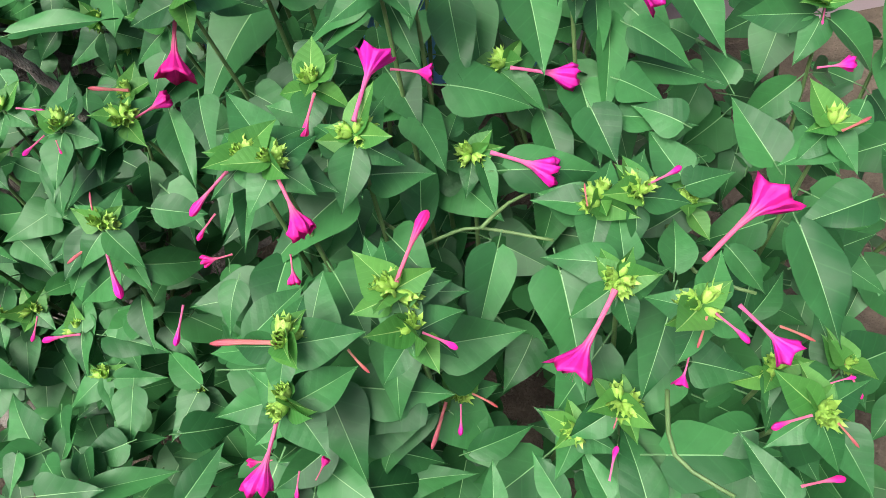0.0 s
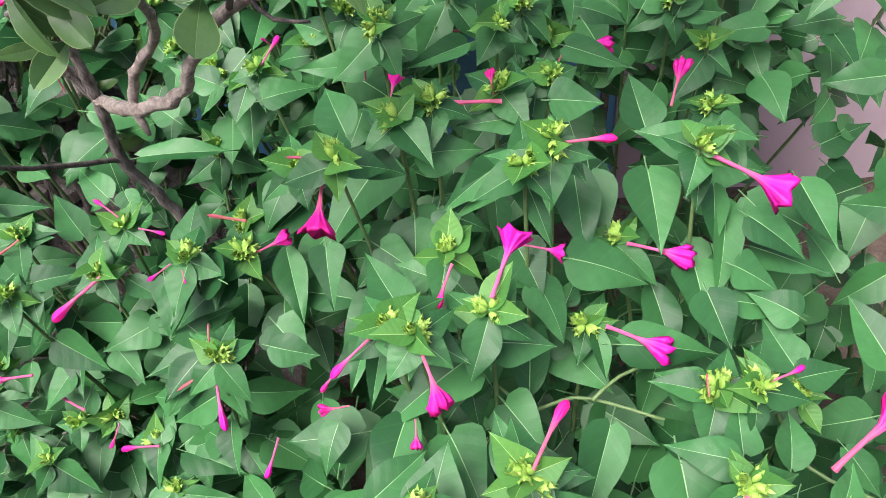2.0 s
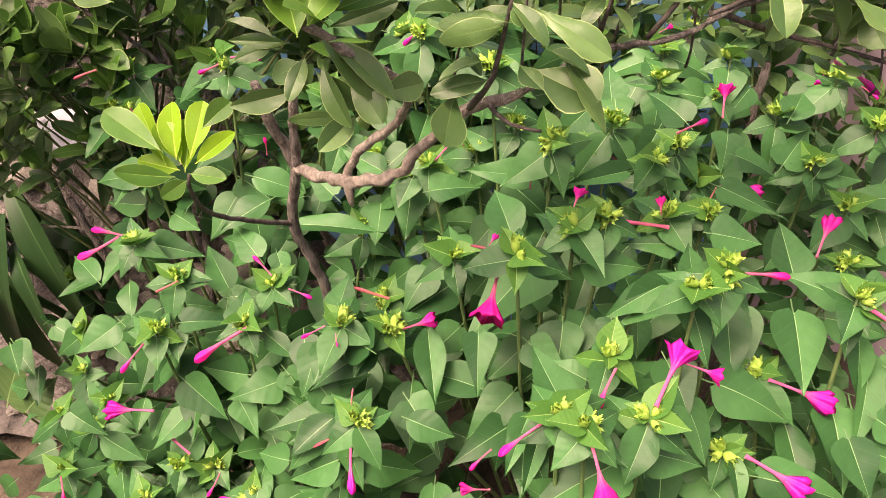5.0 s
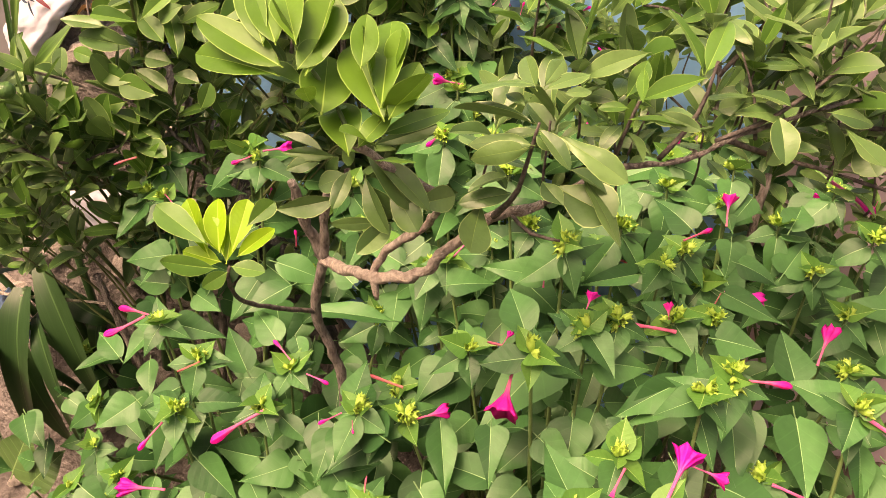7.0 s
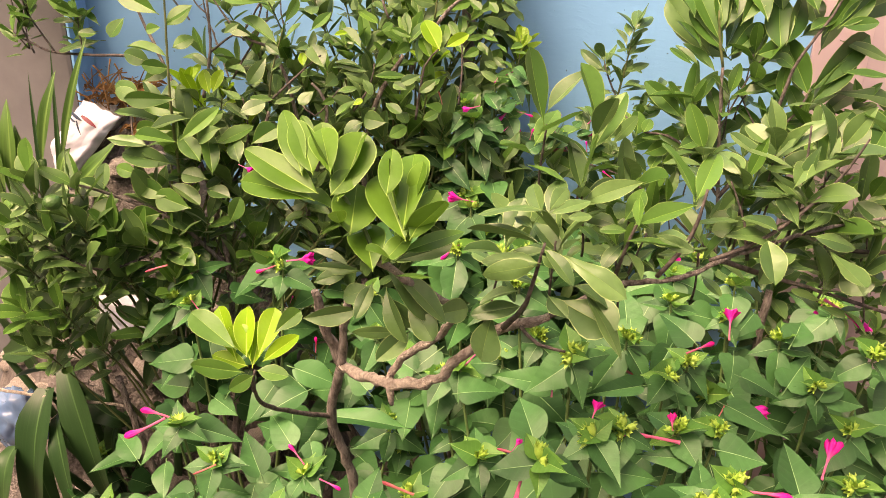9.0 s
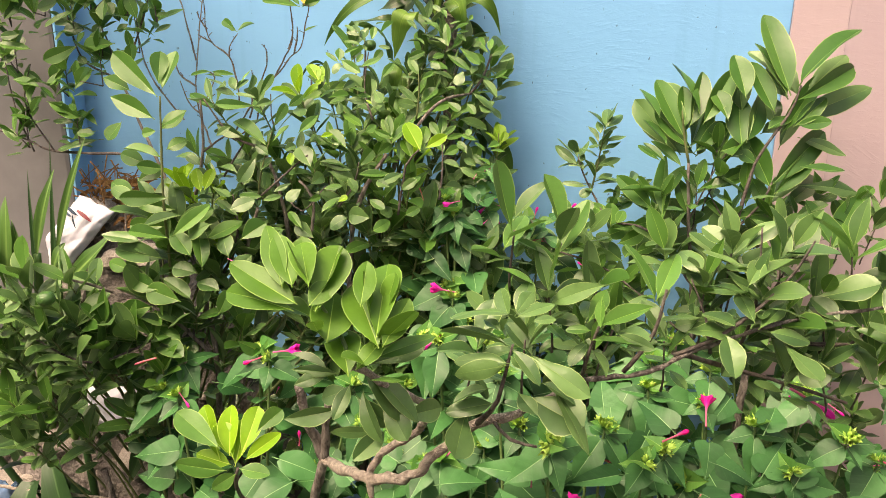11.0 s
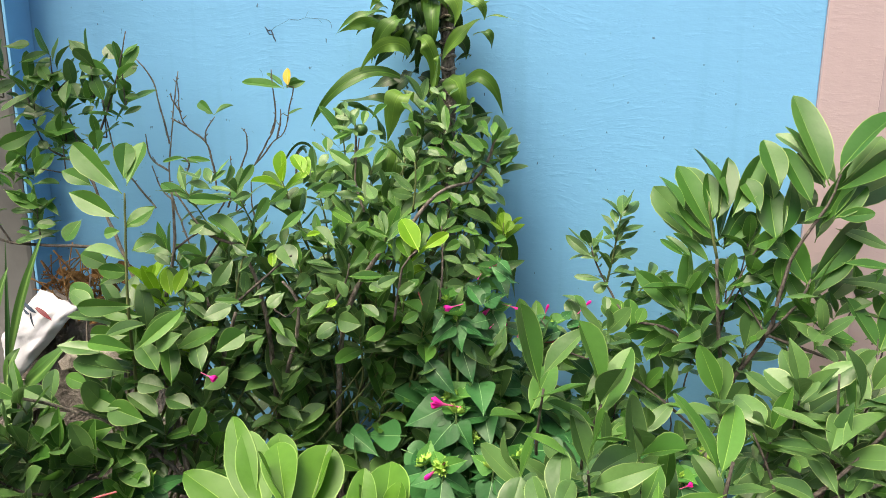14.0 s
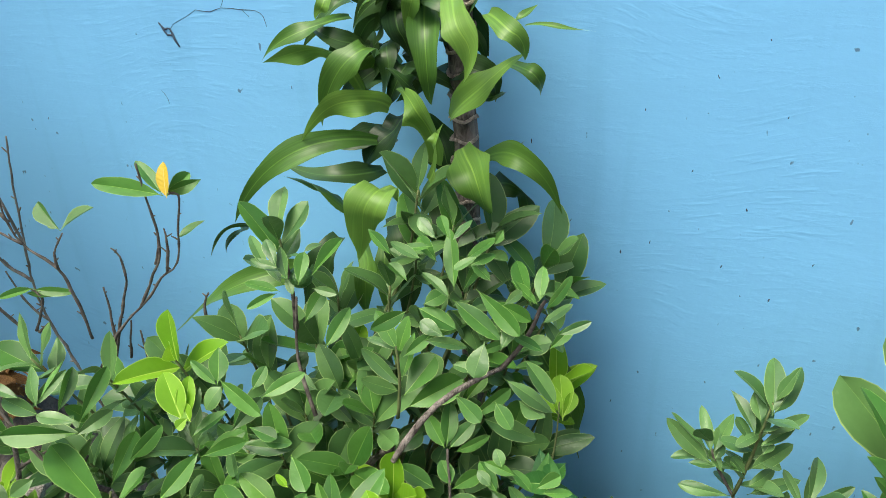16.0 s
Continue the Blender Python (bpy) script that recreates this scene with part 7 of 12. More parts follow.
citrus_leaf(bush_left, "old", (-0.998, 0.9, 0.826), (-0.051, -0.003, 0.008), 1.14, (0.133, -0.812, 0.562))
citrus_leaf(bush_left, "old", (-0.731, 0.9, 0.884), (-0.041, 0.004, 0.016), 1.60, (0.133, -0.812, 0.562))
citrus_leaf(bush_left, "old", (-0.797, 0.9, 0.819), (-0.045, 0.01, 0.024), 1.60, (0.133, -0.812, 0.562))
citrus_leaf(bush_left, "old", (-0.709, 0.9, 0.915), (0.032, 0.022, 0.024), 1.60, (0.133, -0.812, 0.562))
citrus_leaf(bush_left, "old", (-0.701, 0.9, 1.022), (0.033, 0.017, 0.016), 1.55, (0.133, -0.812, 0.562))
citrus_leaf(bush_left, "old", (-0.875, 0.9, 0.875), (-0.038, 0.017, 0.033), 1.45, (0.133, -0.812, 0.562))
citrus_leaf(bush_left, "old", (-0.831, 0.9, 0.898), (0.053, -0.008, -0.024), 1.17, (0.133, -0.812, 0.562))
citrus_leaf(bush_left, "mid", (-0.797, 0.88, 1.041), (-0.072, -0.012, -0.0), 0.70, (0.133, -0.812, 0.562))
citrus_leaf(bush_left, "mid", (-0.803, 0.88, 0.975), (-0.067, -0.003, 0.012), 0.81, (0.133, -0.812, 0.562))
citrus_leaf(bush_left, "mid", (-0.792, 0.88, 0.98), (0.048, 0.039, 0.045), 0.77, (0.133, -0.812, 0.562))
citrus_leaf(bush_left, "mid", (-0.766, 0.88, 0.948), (-0.037, 0.019, 0.036), 1.34, (0.133, -0.812, 0.562))
citrus_leaf(bush_left, "mid", (-0.832, 0.88, 0.885), (-0.052, 0.005, 0.02), 1.34, (0.133, -0.812, 0.562))
citrus_leaf(bush_left, "mid", (-0.747, 0.88, 0.929), (-0.02, 0.039, 0.061), 0.89, (0.133, -0.812, 0.562))
citrus_leaf(bush_left, "mid", (-0.793, 0.88, 0.868), (-0.055, 0.002, 0.016), 1.31, (0.133, -0.812, 0.562))
citrus_leaf(bush_left, "mid", (-0.879, 0.88, 0.917), (-0.036, 0.002, 0.012), 1.48, (0.133, -0.812, 0.562))
citrus_leaf(bush_left, "mid", (-0.919, 0.88, 0.839), (-0.058, 0.013, 0.033), 1.14, (0.133, -0.812, 0.562))
citrus_leaf(bush_left, "mid", (-1.083, 0.88, 0.817), (-0.044, 0.022, 0.042), 1.35, (0.133, -0.812, 0.562))
citrus_leaf(bush_left, "mid", (-1.149, 0.88, 0.823), (0.027, 0.028, 0.034), 1.53, (0.133, -0.812, 0.562))
citrus_leaf(bush_left, "mid", (-0.845, 0.88, 0.854), (-0.054, -0.015, -0.008), 1.60, (0.133, -0.812, 0.562))
citrus_leaf(bush_left, "mid", (-0.724, 0.88, 0.852), (0.011, 0.024, 0.032), 1.60, (0.133, -0.812, 0.562))
citrus_leaf(bush_left, "mid", (-0.879, 0.88, 0.821), (-0.045, 0.009, 0.024), 1.48, (0.133, -0.812, 0.562))
citrus_leaf(bush_left, "mid", (-0.676, 0.88, 0.981), (0.031, 0.022, 0.024), 1.46, (0.133, -0.812, 0.562))
citrus_leaf(bush_left, "mid", (-0.956, 0.88, 0.795), (-0.063, 0.001, 0.016), 1.32, (0.133, -0.812, 0.562))
citrus_leaf(bush_left, "mid", (-1.058, 0.88, 0.766), (-0.055, 0.002, 0.016), 1.60, (0.133, -0.812, 0.562))
citrus_leaf(bush_left, "mid", (-0.873, 0.88, 0.78), (-0.062, 0.001, 0.016), 1.33, (0.133, -0.812, 0.562))
citrus_leaf(bush_left, "mid", (-0.8, 0.88, 0.786), (-0.046, 0.014, 0.032), 1.32, (0.133, -0.812, 0.562))
citrus_leaf(bush_left, "mid", (-1.103, 0.88, 0.686), (-0.052, 0.014, 0.033), 1.60, (0.133, -0.812, 0.562))
citrus_leaf(bush_left, "mid", (-1.011, 0.88, 0.705), (-0.055, 0.002, 0.016), 1.60, (0.133, -0.812, 0.562))
citrus_leaf(bush_left, "mid", (-0.925, 0.88, 0.701), (-0.056, 0.007, 0.024), 1.48, (0.133, -0.812, 0.562))
citrus_leaf(bush_rear, "old", (-0.78, 0.96, 1.081), (-0.027, 0.008, 0.016), 1.28, (0.192, -0.745, 0.711))
citrus_leaf(bush_rear, "old", (-0.763, 0.96, 1.058), (-0.033, 0.007, 0.016), 1.14, (0.192, -0.745, 0.711))
citrus_leaf(bush_rear, "old", (-0.801, 0.96, 0.999), (-0.034, 0.007, 0.017), 1.26, (0.192, -0.745, 0.711))
citrus_leaf(bush_rear, "old", (-0.824, 0.96, 0.953), (-0.028, 0.005, 0.013), 1.60, (0.192, -0.745, 0.711))
citrus_leaf(bush_rear, "old", (-0.848, 0.96, 0.903), (0.016, 0.02, 0.016), 1.60, (0.192, -0.745, 0.711))
citrus_leaf(bush_rear, "old", (-0.748, 0.96, 1.047), (-0.022, 0.01, 0.016), 1.32, (0.192, -0.745, 0.711))
citrus_leaf(bush_rear, "old", (-0.711, 0.965, 1.195), (-0.034, 0.001, 0.01), 0.92, (0.192, -0.745, 0.711))
citrus_leaf(bush_rear, "old", (-0.709, 0.965, 1.205), (-0.021, 0.017, 0.024), 0.95, (0.192, -0.745, 0.711))
citrus_leaf(bush_rear, "old", (-0.713, 0.965, 1.203), (0.017, 0.024, 0.021), 0.60, (0.192, -0.745, 0.711))
citrus_leaf(bush_rear, "old", (-0.675, 0.965, 1.193), (-0.032, -0.004, 0.005), 0.70, (0.192, -0.745, 0.711))
citrus_leaf(bush_rear, "old", (-0.678, 0.965, 1.179), (0.021, 0.017, 0.012), 0.90, (0.192, -0.745, 0.711))
citrus_leaf(bush_rear, "old", (-0.724, 0.965, 1.21), (-0.032, 0.001, 0.009), 0.70, (0.192, -0.745, 0.711))
citrus_leaf(bush_rear, "old", (-0.694, 0.965, 1.18), (-0.038, -0.008, 0.002), 0.74, (0.192, -0.745, 0.711))
citrus_leaf(bush_rear, "old", (-0.571, 0.965, 1.206), (0.003, 0.021, 0.022), 0.71, (0.192, -0.745, 0.711))
citrus_leaf(bush_rear, "old", (-0.533, 0.965, 1.249), (-0.011, -0.013, -0.01), 1.55, (0.192, -0.745, 0.711))
citrus_leaf(bush_rear, "old", (-0.531, 0.965, 1.209), (0.017, 0.019, 0.015), 0.90, (0.192, -0.745, 0.711))
citrus_leaf(bush_rear, "old", (-0.703, 0.965, 1.129), (-0.053, 0.006, 0.02), 0.88, (0.192, -0.745, 0.711))
citrus_leaf(bush_rear, "old", (-0.632, 0.965, 1.12), (0.016, 0.012, 0.009), 1.15, (0.192, -0.745, 0.711))
citrus_leaf(bush_rear, "old", (-0.587, 0.965, 1.125), (0.008, 0.014, 0.012), 1.15, (0.192, -0.745, 0.711))
citrus_leaf(bush_rear, "old", (-0.538, 0.965, 1.189), (0.008, -0.013, -0.016), 1.45, (0.192, -0.745, 0.711))
citrus_leaf(bush_rear, "old", (-0.528, 0.965, 1.195), (0.041, 0.005, -0.006), 0.74, (0.192, -0.745, 0.711))
citrus_leaf(bush_rear, "mid", (-0.689, 0.965, 1.202), (0.004, 0.025, 0.026), 0.73, (0.192, -0.745, 0.711))
citrus_leaf(bush_rear, "mid", (-0.67, 0.965, 1.195), (0.01, 0.033, 0.032), 0.60, (0.192, -0.745, 0.711))
citrus_leaf(bush_rear, "mid", (-0.7, 0.965, 1.216), (0.011, 0.022, 0.02), 0.60, (0.192, -0.745, 0.711))
citrus_leaf(bush_rear, "mid", (-0.535, 0.965, 1.253), (-0.003, 0.017, 0.019), 1.41, (0.192, -0.745, 0.711))
citrus_leaf(bush_rear, "mid", (-0.537, 0.965, 1.251), (-0.022, 0.007, 0.013), 0.72, (0.192, -0.745, 0.711))
citrus_leaf(bush_rear, "mid", (-0.532, 0.965, 1.254), (0.034, -0.009, -0.018), 0.91, (0.192, -0.745, 0.711))
citrus_leaf(bush_rear, "mid", (-0.5, 0.965, 1.245), (0.027, 0.018, 0.012), 0.78, (0.192, -0.745, 0.711))
citrus_leaf(bush_rear, "mid", (-0.567, 0.965, 1.197), (0.021, 0.017, 0.013), 1.09, (0.192, -0.745, 0.711))
citrus_leaf(bush_rear, "mid", (-0.507, 0.965, 1.251), (0.006, 0.013, 0.012), 1.25, (0.192, -0.745, 0.711))
citrus_leaf(bush_rear, "mid", (-0.516, 0.965, 1.213), (0.021, -0.001, -0.007), 1.05, (0.192, -0.745, 0.711))
citrus_leaf(bush_rear, "mid", (-0.554, 0.965, 1.187), (0.024, 0.014, 0.008), 0.94, (0.192, -0.745, 0.711))
citrus_leaf(bush_rear, "mid", (-0.508, 0.965, 1.201), (0.022, 0.003, -0.002), 1.03, (0.192, -0.745, 0.711))
citrus_leaf(bush_rear, "mid", (-0.68, 0.965, 1.18), (-0.058, -0.014, 0.001), 0.60, (0.192, -0.745, 0.711))
citrus_leaf(bush_rear, "new", (-0.566, 0.955, 1.223), (-0.022, 0.019, 0.026), 1.13, (0.192, -0.745, 0.711))
citrus_leaf(bush_rear, "new", (-0.565, 0.955, 1.218), (-0.004, 0.024, 0.026), 0.80, (0.192, -0.745, 0.711))
citrus_leaf(bush_rear, "new", (-0.561, 0.955, 1.223), (-0.007, -0.006, -0.005), 1.49, (0.192, -0.745, 0.711))
citrus_leaf(bush_rear, "new", (-0.559, 0.955, 1.221), (-0.01, 0.007, 0.01), 1.60, (0.192, -0.745, 0.711))
citrus_leaf(bush_rear, "mid", (-0.654, 0.945, 1.12), (-0.062, 0.022, 0.04), 0.74, (0.192, -0.745, 0.711))
citrus_leaf(bush_rear, "mid", (-0.638, 0.945, 1.153), (0.008, 0.03, 0.03), 0.77, (0.192, -0.745, 0.711))
citrus_leaf(bush_rear, "mid", (-0.613, 0.945, 1.183), (0.02, 0.02, 0.016), 0.99, (0.192, -0.745, 0.711))
citrus_leaf(bush_rear, "mid", (-0.598, 0.945, 1.143), (0.024, 0.029, 0.024), 0.95, (0.192, -0.745, 0.711))
citrus_leaf(bush_rear, "mid", (-0.642, 0.945, 1.128), (0.02, 0.024, 0.02), 0.88, (0.192, -0.745, 0.711))
citrus_leaf(bush_rear, "mid", (-0.547, 0.945, 1.198), (0.028, 0.014, 0.007), 0.81, (0.192, -0.745, 0.711))
citrus_leaf(bush_rear, "mid", (-0.474, 0.945, 1.211), (0.015, -0.013, -0.018), 1.20, (0.192, -0.745, 0.711))
citrus_leaf(bush_rear, "mid", (-0.521, 0.945, 1.12), (-0.034, 0.018, 0.028), 0.95, (0.192, -0.745, 0.711))
citrus_leaf(bush_rear, "mid", (-0.501, 0.945, 1.092), (0.016, 0.028, 0.025), 1.03, (0.192, -0.745, 0.711))
citrus_leaf(bush_rear, "mid", (-0.489, 0.945, 1.146), (0.014, 0.014, 0.011), 1.31, (0.192, -0.745, 0.711))
citrus_leaf(bush_rear, "mid", (-0.45, 0.945, 1.139), (-0.01, 0.027, 0.031), 0.83, (0.192, -0.745, 0.711))
citrus_leaf(bush_rear, "mid", (-0.446, 0.945, 1.133), (0.023, 0.041, 0.037), 0.79, (0.192, -0.745, 0.711))
citrus_leaf(bush_rear, "mid", (-0.445, 0.945, 1.139), (-0.033, 0.003, 0.012), 0.70, (0.192, -0.745, 0.711))
citrus_leaf(bush_rear, "mid", (-0.469, 0.945, 1.114), (0.016, 0.016, 0.013), 1.25, (0.192, -0.745, 0.711))
citrus_leaf(bush_rear, "mid", (-0.501, 0.945, 1.08), (0.045, 0.012, 0.0), 0.76, (0.192, -0.745, 0.711))
citrus_leaf(bush_rear, "mid", (-0.486, 0.945, 1.074), (0.032, 0.015, 0.007), 0.87, (0.192, -0.745, 0.711))
citrus_leaf(bush_rear, "bright", (-0.495, 0.945, 1.156), (-0.032, 0.01, 0.019), 0.90, (0.192, -0.745, 0.711))
citrus_leaf(bush_rear, "bright", (-0.401, 0.945, 1.123), (0.002, 0.029, 0.03), 0.80, (0.192, -0.745, 0.711))
citrus_leaf(bush_rear, "bright", (-0.415, 0.945, 1.109), (-0.018, 0.019, 0.025), 0.94, (0.192, -0.745, 0.711))
citrus_leaf(bush_rear, "bright", (-0.452, 0.945, 1.142), (-0.017, 0.019, 0.025), 0.60, (0.192, -0.745, 0.711))
citrus_leaf(bush_rear, "new", (-0.401, 0.935, 1.124), (-0.03, 0.031, 0.04), 0.99, (0.192, -0.745, 0.711))
citrus_leaf(bush_rear, "new", (-0.391, 0.935, 1.128), (0.028, 0.023, 0.017), 0.85, (0.192, -0.745, 0.711))
citrus_leaf(bush_rear, "new", (-0.768, 0.935, 1.042), (-0.02, 0.026, 0.032), 0.86, (0.192, -0.745, 0.711))
citrus_leaf(bush_rear, "new", (-0.761, 0.935, 1.045), (0.003, 0.029, 0.03), 0.88, (0.192, -0.745, 0.711))
citrus_leaf(bush_rear, "new", (-0.559, 0.935, 1.138), (0.017, 0.009, 0.005), 0.98, (0.192, -0.745, 0.711))
citrus_leaf(bush_rear, "new", (-0.533, 0.935, 1.036), (0.012, 0.01, 0.007), 1.35, (0.192, -0.745, 0.711))
citrus_leaf(bush_rear, "new", (-0.476, 0.935, 1.19), (-0.01, 0.004, 0.007), 0.89, (0.192, -0.745, 0.711))
citrus_leaf(bush_rear, "new", (-0.77, 0.935, 0.949), (-0.005, 0.024, 0.026), 0.74, (0.192, -0.745, 0.711))
citrus_leaf(bush_rear, "new", (-0.734, 0.935, 0.941), (-0.027, 0.013, 0.021), 0.73, (0.192, -0.745, 0.711))
citrus_leaf(bush_rear, "new", (-0.61, 0.935, 1.092), (-0.006, 0.015, 0.017), 1.05, (0.192, -0.745, 0.711))
citrus_leaf(bush_rear, "old", (-0.433, 0.94, 1.105), (-0.009, 0.024, 0.028), 1.04, (0.192, -0.745, 0.711))
citrus_leaf(bush_rear, "old", (-0.522, 0.94, 1.092), (-0.042, 0.002, 0.013), 0.63, (0.192, -0.745, 0.711))
citrus_leaf(bush_rear, "old", (-0.512, 0.94, 1.087), (-0.046, -0.002, 0.01), 0.60, (0.192, -0.745, 0.711))
citrus_leaf(bush_rear, "old", (-0.579, 0.94, 1.09), (-0.023, 0.021, 0.028), 1.44, (0.192, -0.745, 0.711))
citrus_leaf(bush_rear, "old", (-0.549, 0.94, 1.083), (0.039, 0.001, -0.009), 0.94, (0.192, -0.745, 0.711))
citrus_leaf(bush_rear, "old", (-0.517, 0.94, 1.074), (0.016, -0.011, -0.016), 1.49, (0.192, -0.745, 0.711))
citrus_leaf(bush_rear, "old", (-0.672, 0.94, 1.099), (-0.013, -0.03, -0.028), 1.04, (0.192, -0.745, 0.711))
citrus_leaf(bush_rear, "old", (-0.705, 0.94, 1.074), (-0.032, 0.01, 0.019), 1.04, (0.192, -0.745, 0.711))
citrus_leaf(bush_rear, "old", (-0.708, 0.94, 1.002), (-0.039, 0.011, 0.022), 0.68, (0.192, -0.745, 0.711))
citrus_leaf(bush_rear, "old", (-0.782, 0.94, 0.986), (0.029, 0.014, 0.007), 0.73, (0.192, -0.745, 0.711))
citrus_leaf(bush_rear, "old", (-0.579, 0.94, 1.062), (0.017, 0.018, 0.014), 1.50, (0.192, -0.745, 0.711))
citrus_leaf(bush_rear, "old", (-0.644, 0.94, 1.046), (0.025, 0.017, 0.011), 0.74, (0.192, -0.745, 0.711))
citrus_leaf(bush_rear, "old", (-0.597, 0.94, 1.053), (-0.019, -0.018, -0.014), 1.45, (0.192, -0.745, 0.711))
citrus_leaf(bush_rear, "old", (-0.658, 0.94, 1.047), (-0.003, 0.026, 0.028), 1.04, (0.192, -0.745, 0.711))
citrus_leaf(bush_rear, "old", (-0.663, 0.94, 1.08), (0.009, 0.023, 0.022), 1.18, (0.192, -0.745, 0.711))
citrus_leaf(bush_rear, "old", (-0.649, 0.94, 1.105), (-0.024, 0.009, 0.016), 1.27, (0.192, -0.745, 0.711))
citrus_leaf(bush_rear, "old", (-0.484, 0.94, 1.011), (-0.036, -0.003, 0.006), 1.60, (0.192, -0.745, 0.711))
citrus_leaf(bush_rear, "old", (-0.521, 0.94, 1.009), (-0.026, -0.015, -0.009), 1.60, (0.192, -0.745, 0.711))
citrus_leaf(bush_rear, "old", (-0.754, 0.94, 0.953), (0.036, 0.005, -0.005), 1.60, (0.192, -0.745, 0.711))
citrus_leaf(bush_rear, "old", (-0.43, 0.94, 1.085), (-0.026, -0.016, -0.009), 1.02, (0.192, -0.745, 0.711))
citrus_leaf(bush_rear, "old", (-0.451, 0.94, 1.063), (-0.02, 0.003, 0.008), 1.60, (0.192, -0.745, 0.711))
citrus_leaf(bush_rear, "old", (-0.407, 0.94, 1.077), (-0.019, -0.016, -0.012), 1.29, (0.192, -0.745, 0.711))
citrus_leaf(bush_rear, "old", (-0.532, 0.94, 1.125), (-0.013, 0.01, 0.014), 1.28, (0.192, -0.745, 0.711))
citrus_leaf(bush_rear, "old", (-0.622, 0.94, 1.114), (0.015, 0.013, 0.01), 1.26, (0.192, -0.745, 0.711))
citrus_leaf(bush_rear, "old", (-0.711, 0.94, 1.148), (-0.019, -0.014, -0.01), 1.26, (0.192, -0.745, 0.711))
citrus_leaf(bush_rear, "old", (-0.749, 0.94, 1.049), (0.031, -0.007, -0.016), 0.99, (0.192, -0.745, 0.711))
citrus_leaf(bush_rear, "old", (-0.483, 0.94, 1.041), (0.026, -0.006, -0.014), 1.37, (0.192, -0.745, 0.711))
citrus_leaf(bush_rear, "old", (-0.58, 0.94, 0.973), (-0.031, 0.01, 0.019), 1.26, (0.192, -0.745, 0.711))
citrus_leaf(bush_rear, "old", (-0.683, 0.94, 0.981), (0.021, 0.019, 0.014), 1.34, (0.192, -0.745, 0.711))
citrus_leaf(bush_rear, "old", (-0.629, 0.94, 0.984), (-0.015, -0.017, -0.014), 1.60, (0.192, -0.745, 0.711))
citrus_leaf(bush_rear, "mid", (-0.562, 0.935, 1.017), (0.026, 0.026, 0.021), 1.26, (0.192, -0.745, 0.711))
citrus_leaf(bush_rear, "mid", (-0.556, 0.935, 1.056), (0.027, 0.011, 0.004), 0.92, (0.192, -0.745, 0.711))
citrus_leaf(bush_rear, "mid", (-0.662, 0.935, 1.038), (-0.035, -0.008, 0.001), 0.78, (0.192, -0.745, 0.711))
citrus_leaf(bush_rear, "mid", (-0.661, 0.935, 1.032), (0.028, 0.013, 0.006), 0.89, (0.192, -0.745, 0.711))
citrus_leaf(bush_rear, "mid", (-0.779, 0.935, 0.96), (0.043, 0.023, 0.013), 0.78, (0.192, -0.745, 0.711))
citrus_leaf(bush_rear, "mid", (-0.584, 0.935, 1.035), (0.017, 0.011, 0.006), 1.12, (0.192, -0.745, 0.711))
citrus_leaf(bush_rear, "mid", (-0.42, 0.935, 1.068), (0.017, 0.015, 0.011), 1.57, (0.192, -0.745, 0.711))
citrus_leaf(bush_rear, "mid", (-0.663, 0.935, 0.976), (0.028, 0.013, 0.007), 0.98, (0.192, -0.745, 0.711))
citrus_leaf(bush_rear, "mid", (-0.596, 0.935, 0.988), (-0.027, 0.014, 0.022), 0.81, (0.192, -0.745, 0.711))
citrus_leaf(bush_rear, "mid", (-0.675, 0.935, 1.064), (-0.022, 0.002, 0.008), 1.09, (0.192, -0.745, 0.711))
citrus_leaf(bush_rear, "mid", (-0.477, 0.935, 0.991), (0.025, 0.019, 0.013), 1.43, (0.192, -0.745, 0.711))
citrus_leaf(bush_rear, "mid", (-0.424, 0.935, 1.02), (0.021, 0.014, 0.009), 1.40, (0.192, -0.745, 0.711))
citrus_leaf(bush_rear, "old", (-0.54, 1.07, 1.29), (-0.021, 0.017, 0.024), 0.65, (0.192, -0.745, 0.711))
citrus_leaf(bush_rear, "old", (-0.531, 1.07, 1.293), (-0.014, 0.014, 0.018), 0.88, (0.192, -0.745, 0.711))
citrus_leaf(bush_rear, "old", (-0.523, 1.07, 1.281), (-0.013, 0.018, 0.022), 0.88, (0.192, -0.745, 0.711))
citrus_leaf(bush_rear, "old", (-0.504, 1.07, 1.308), (0.012, 0.009, 0.006), 1.05, (0.192, -0.745, 0.711))
citrus_leaf(bush_rear, "old", (-0.53, 1.07, 1.291), (-0.025, -0.0, 0.006), 0.74, (0.192, -0.745, 0.711))
citrus_leaf(bush_rear, "old", (-0.5, 1.07, 1.274), (0.02, 0.002, -0.004), 0.87, (0.192, -0.745, 0.711))
citrus_leaf(bush_rear, "old", (-0.52, 1.07, 1.266), (-0.008, 0.009, 0.012), 1.05, (0.192, -0.745, 0.711))
citrus_leaf(bush_rear, "old", (-0.432, 1.07, 1.221), (-0.025, 0.005, 0.012), 0.70, (0.192, -0.745, 0.711))
citrus_leaf(bush_rear, "old", (-0.432, 1.07, 1.183), (-0.037, 0.014, 0.024), 0.61, (0.192, -0.745, 0.711))
citrus_leaf(bush_rear, "old", (-0.435, 1.07, 1.177), (-0.033, -0.002, 0.006), 1.31, (0.192, -0.745, 0.711))
citrus_leaf(bush_rear, "old", (-0.385, 1.07, 1.277), (-0.022, 0.012, 0.018), 0.66, (0.192, -0.745, 0.711))
citrus_leaf(bush_rear, "old", (-0.361, 1.07, 1.316), (-0.016, -0.011, -0.007), 0.87, (0.192, -0.745, 0.711))
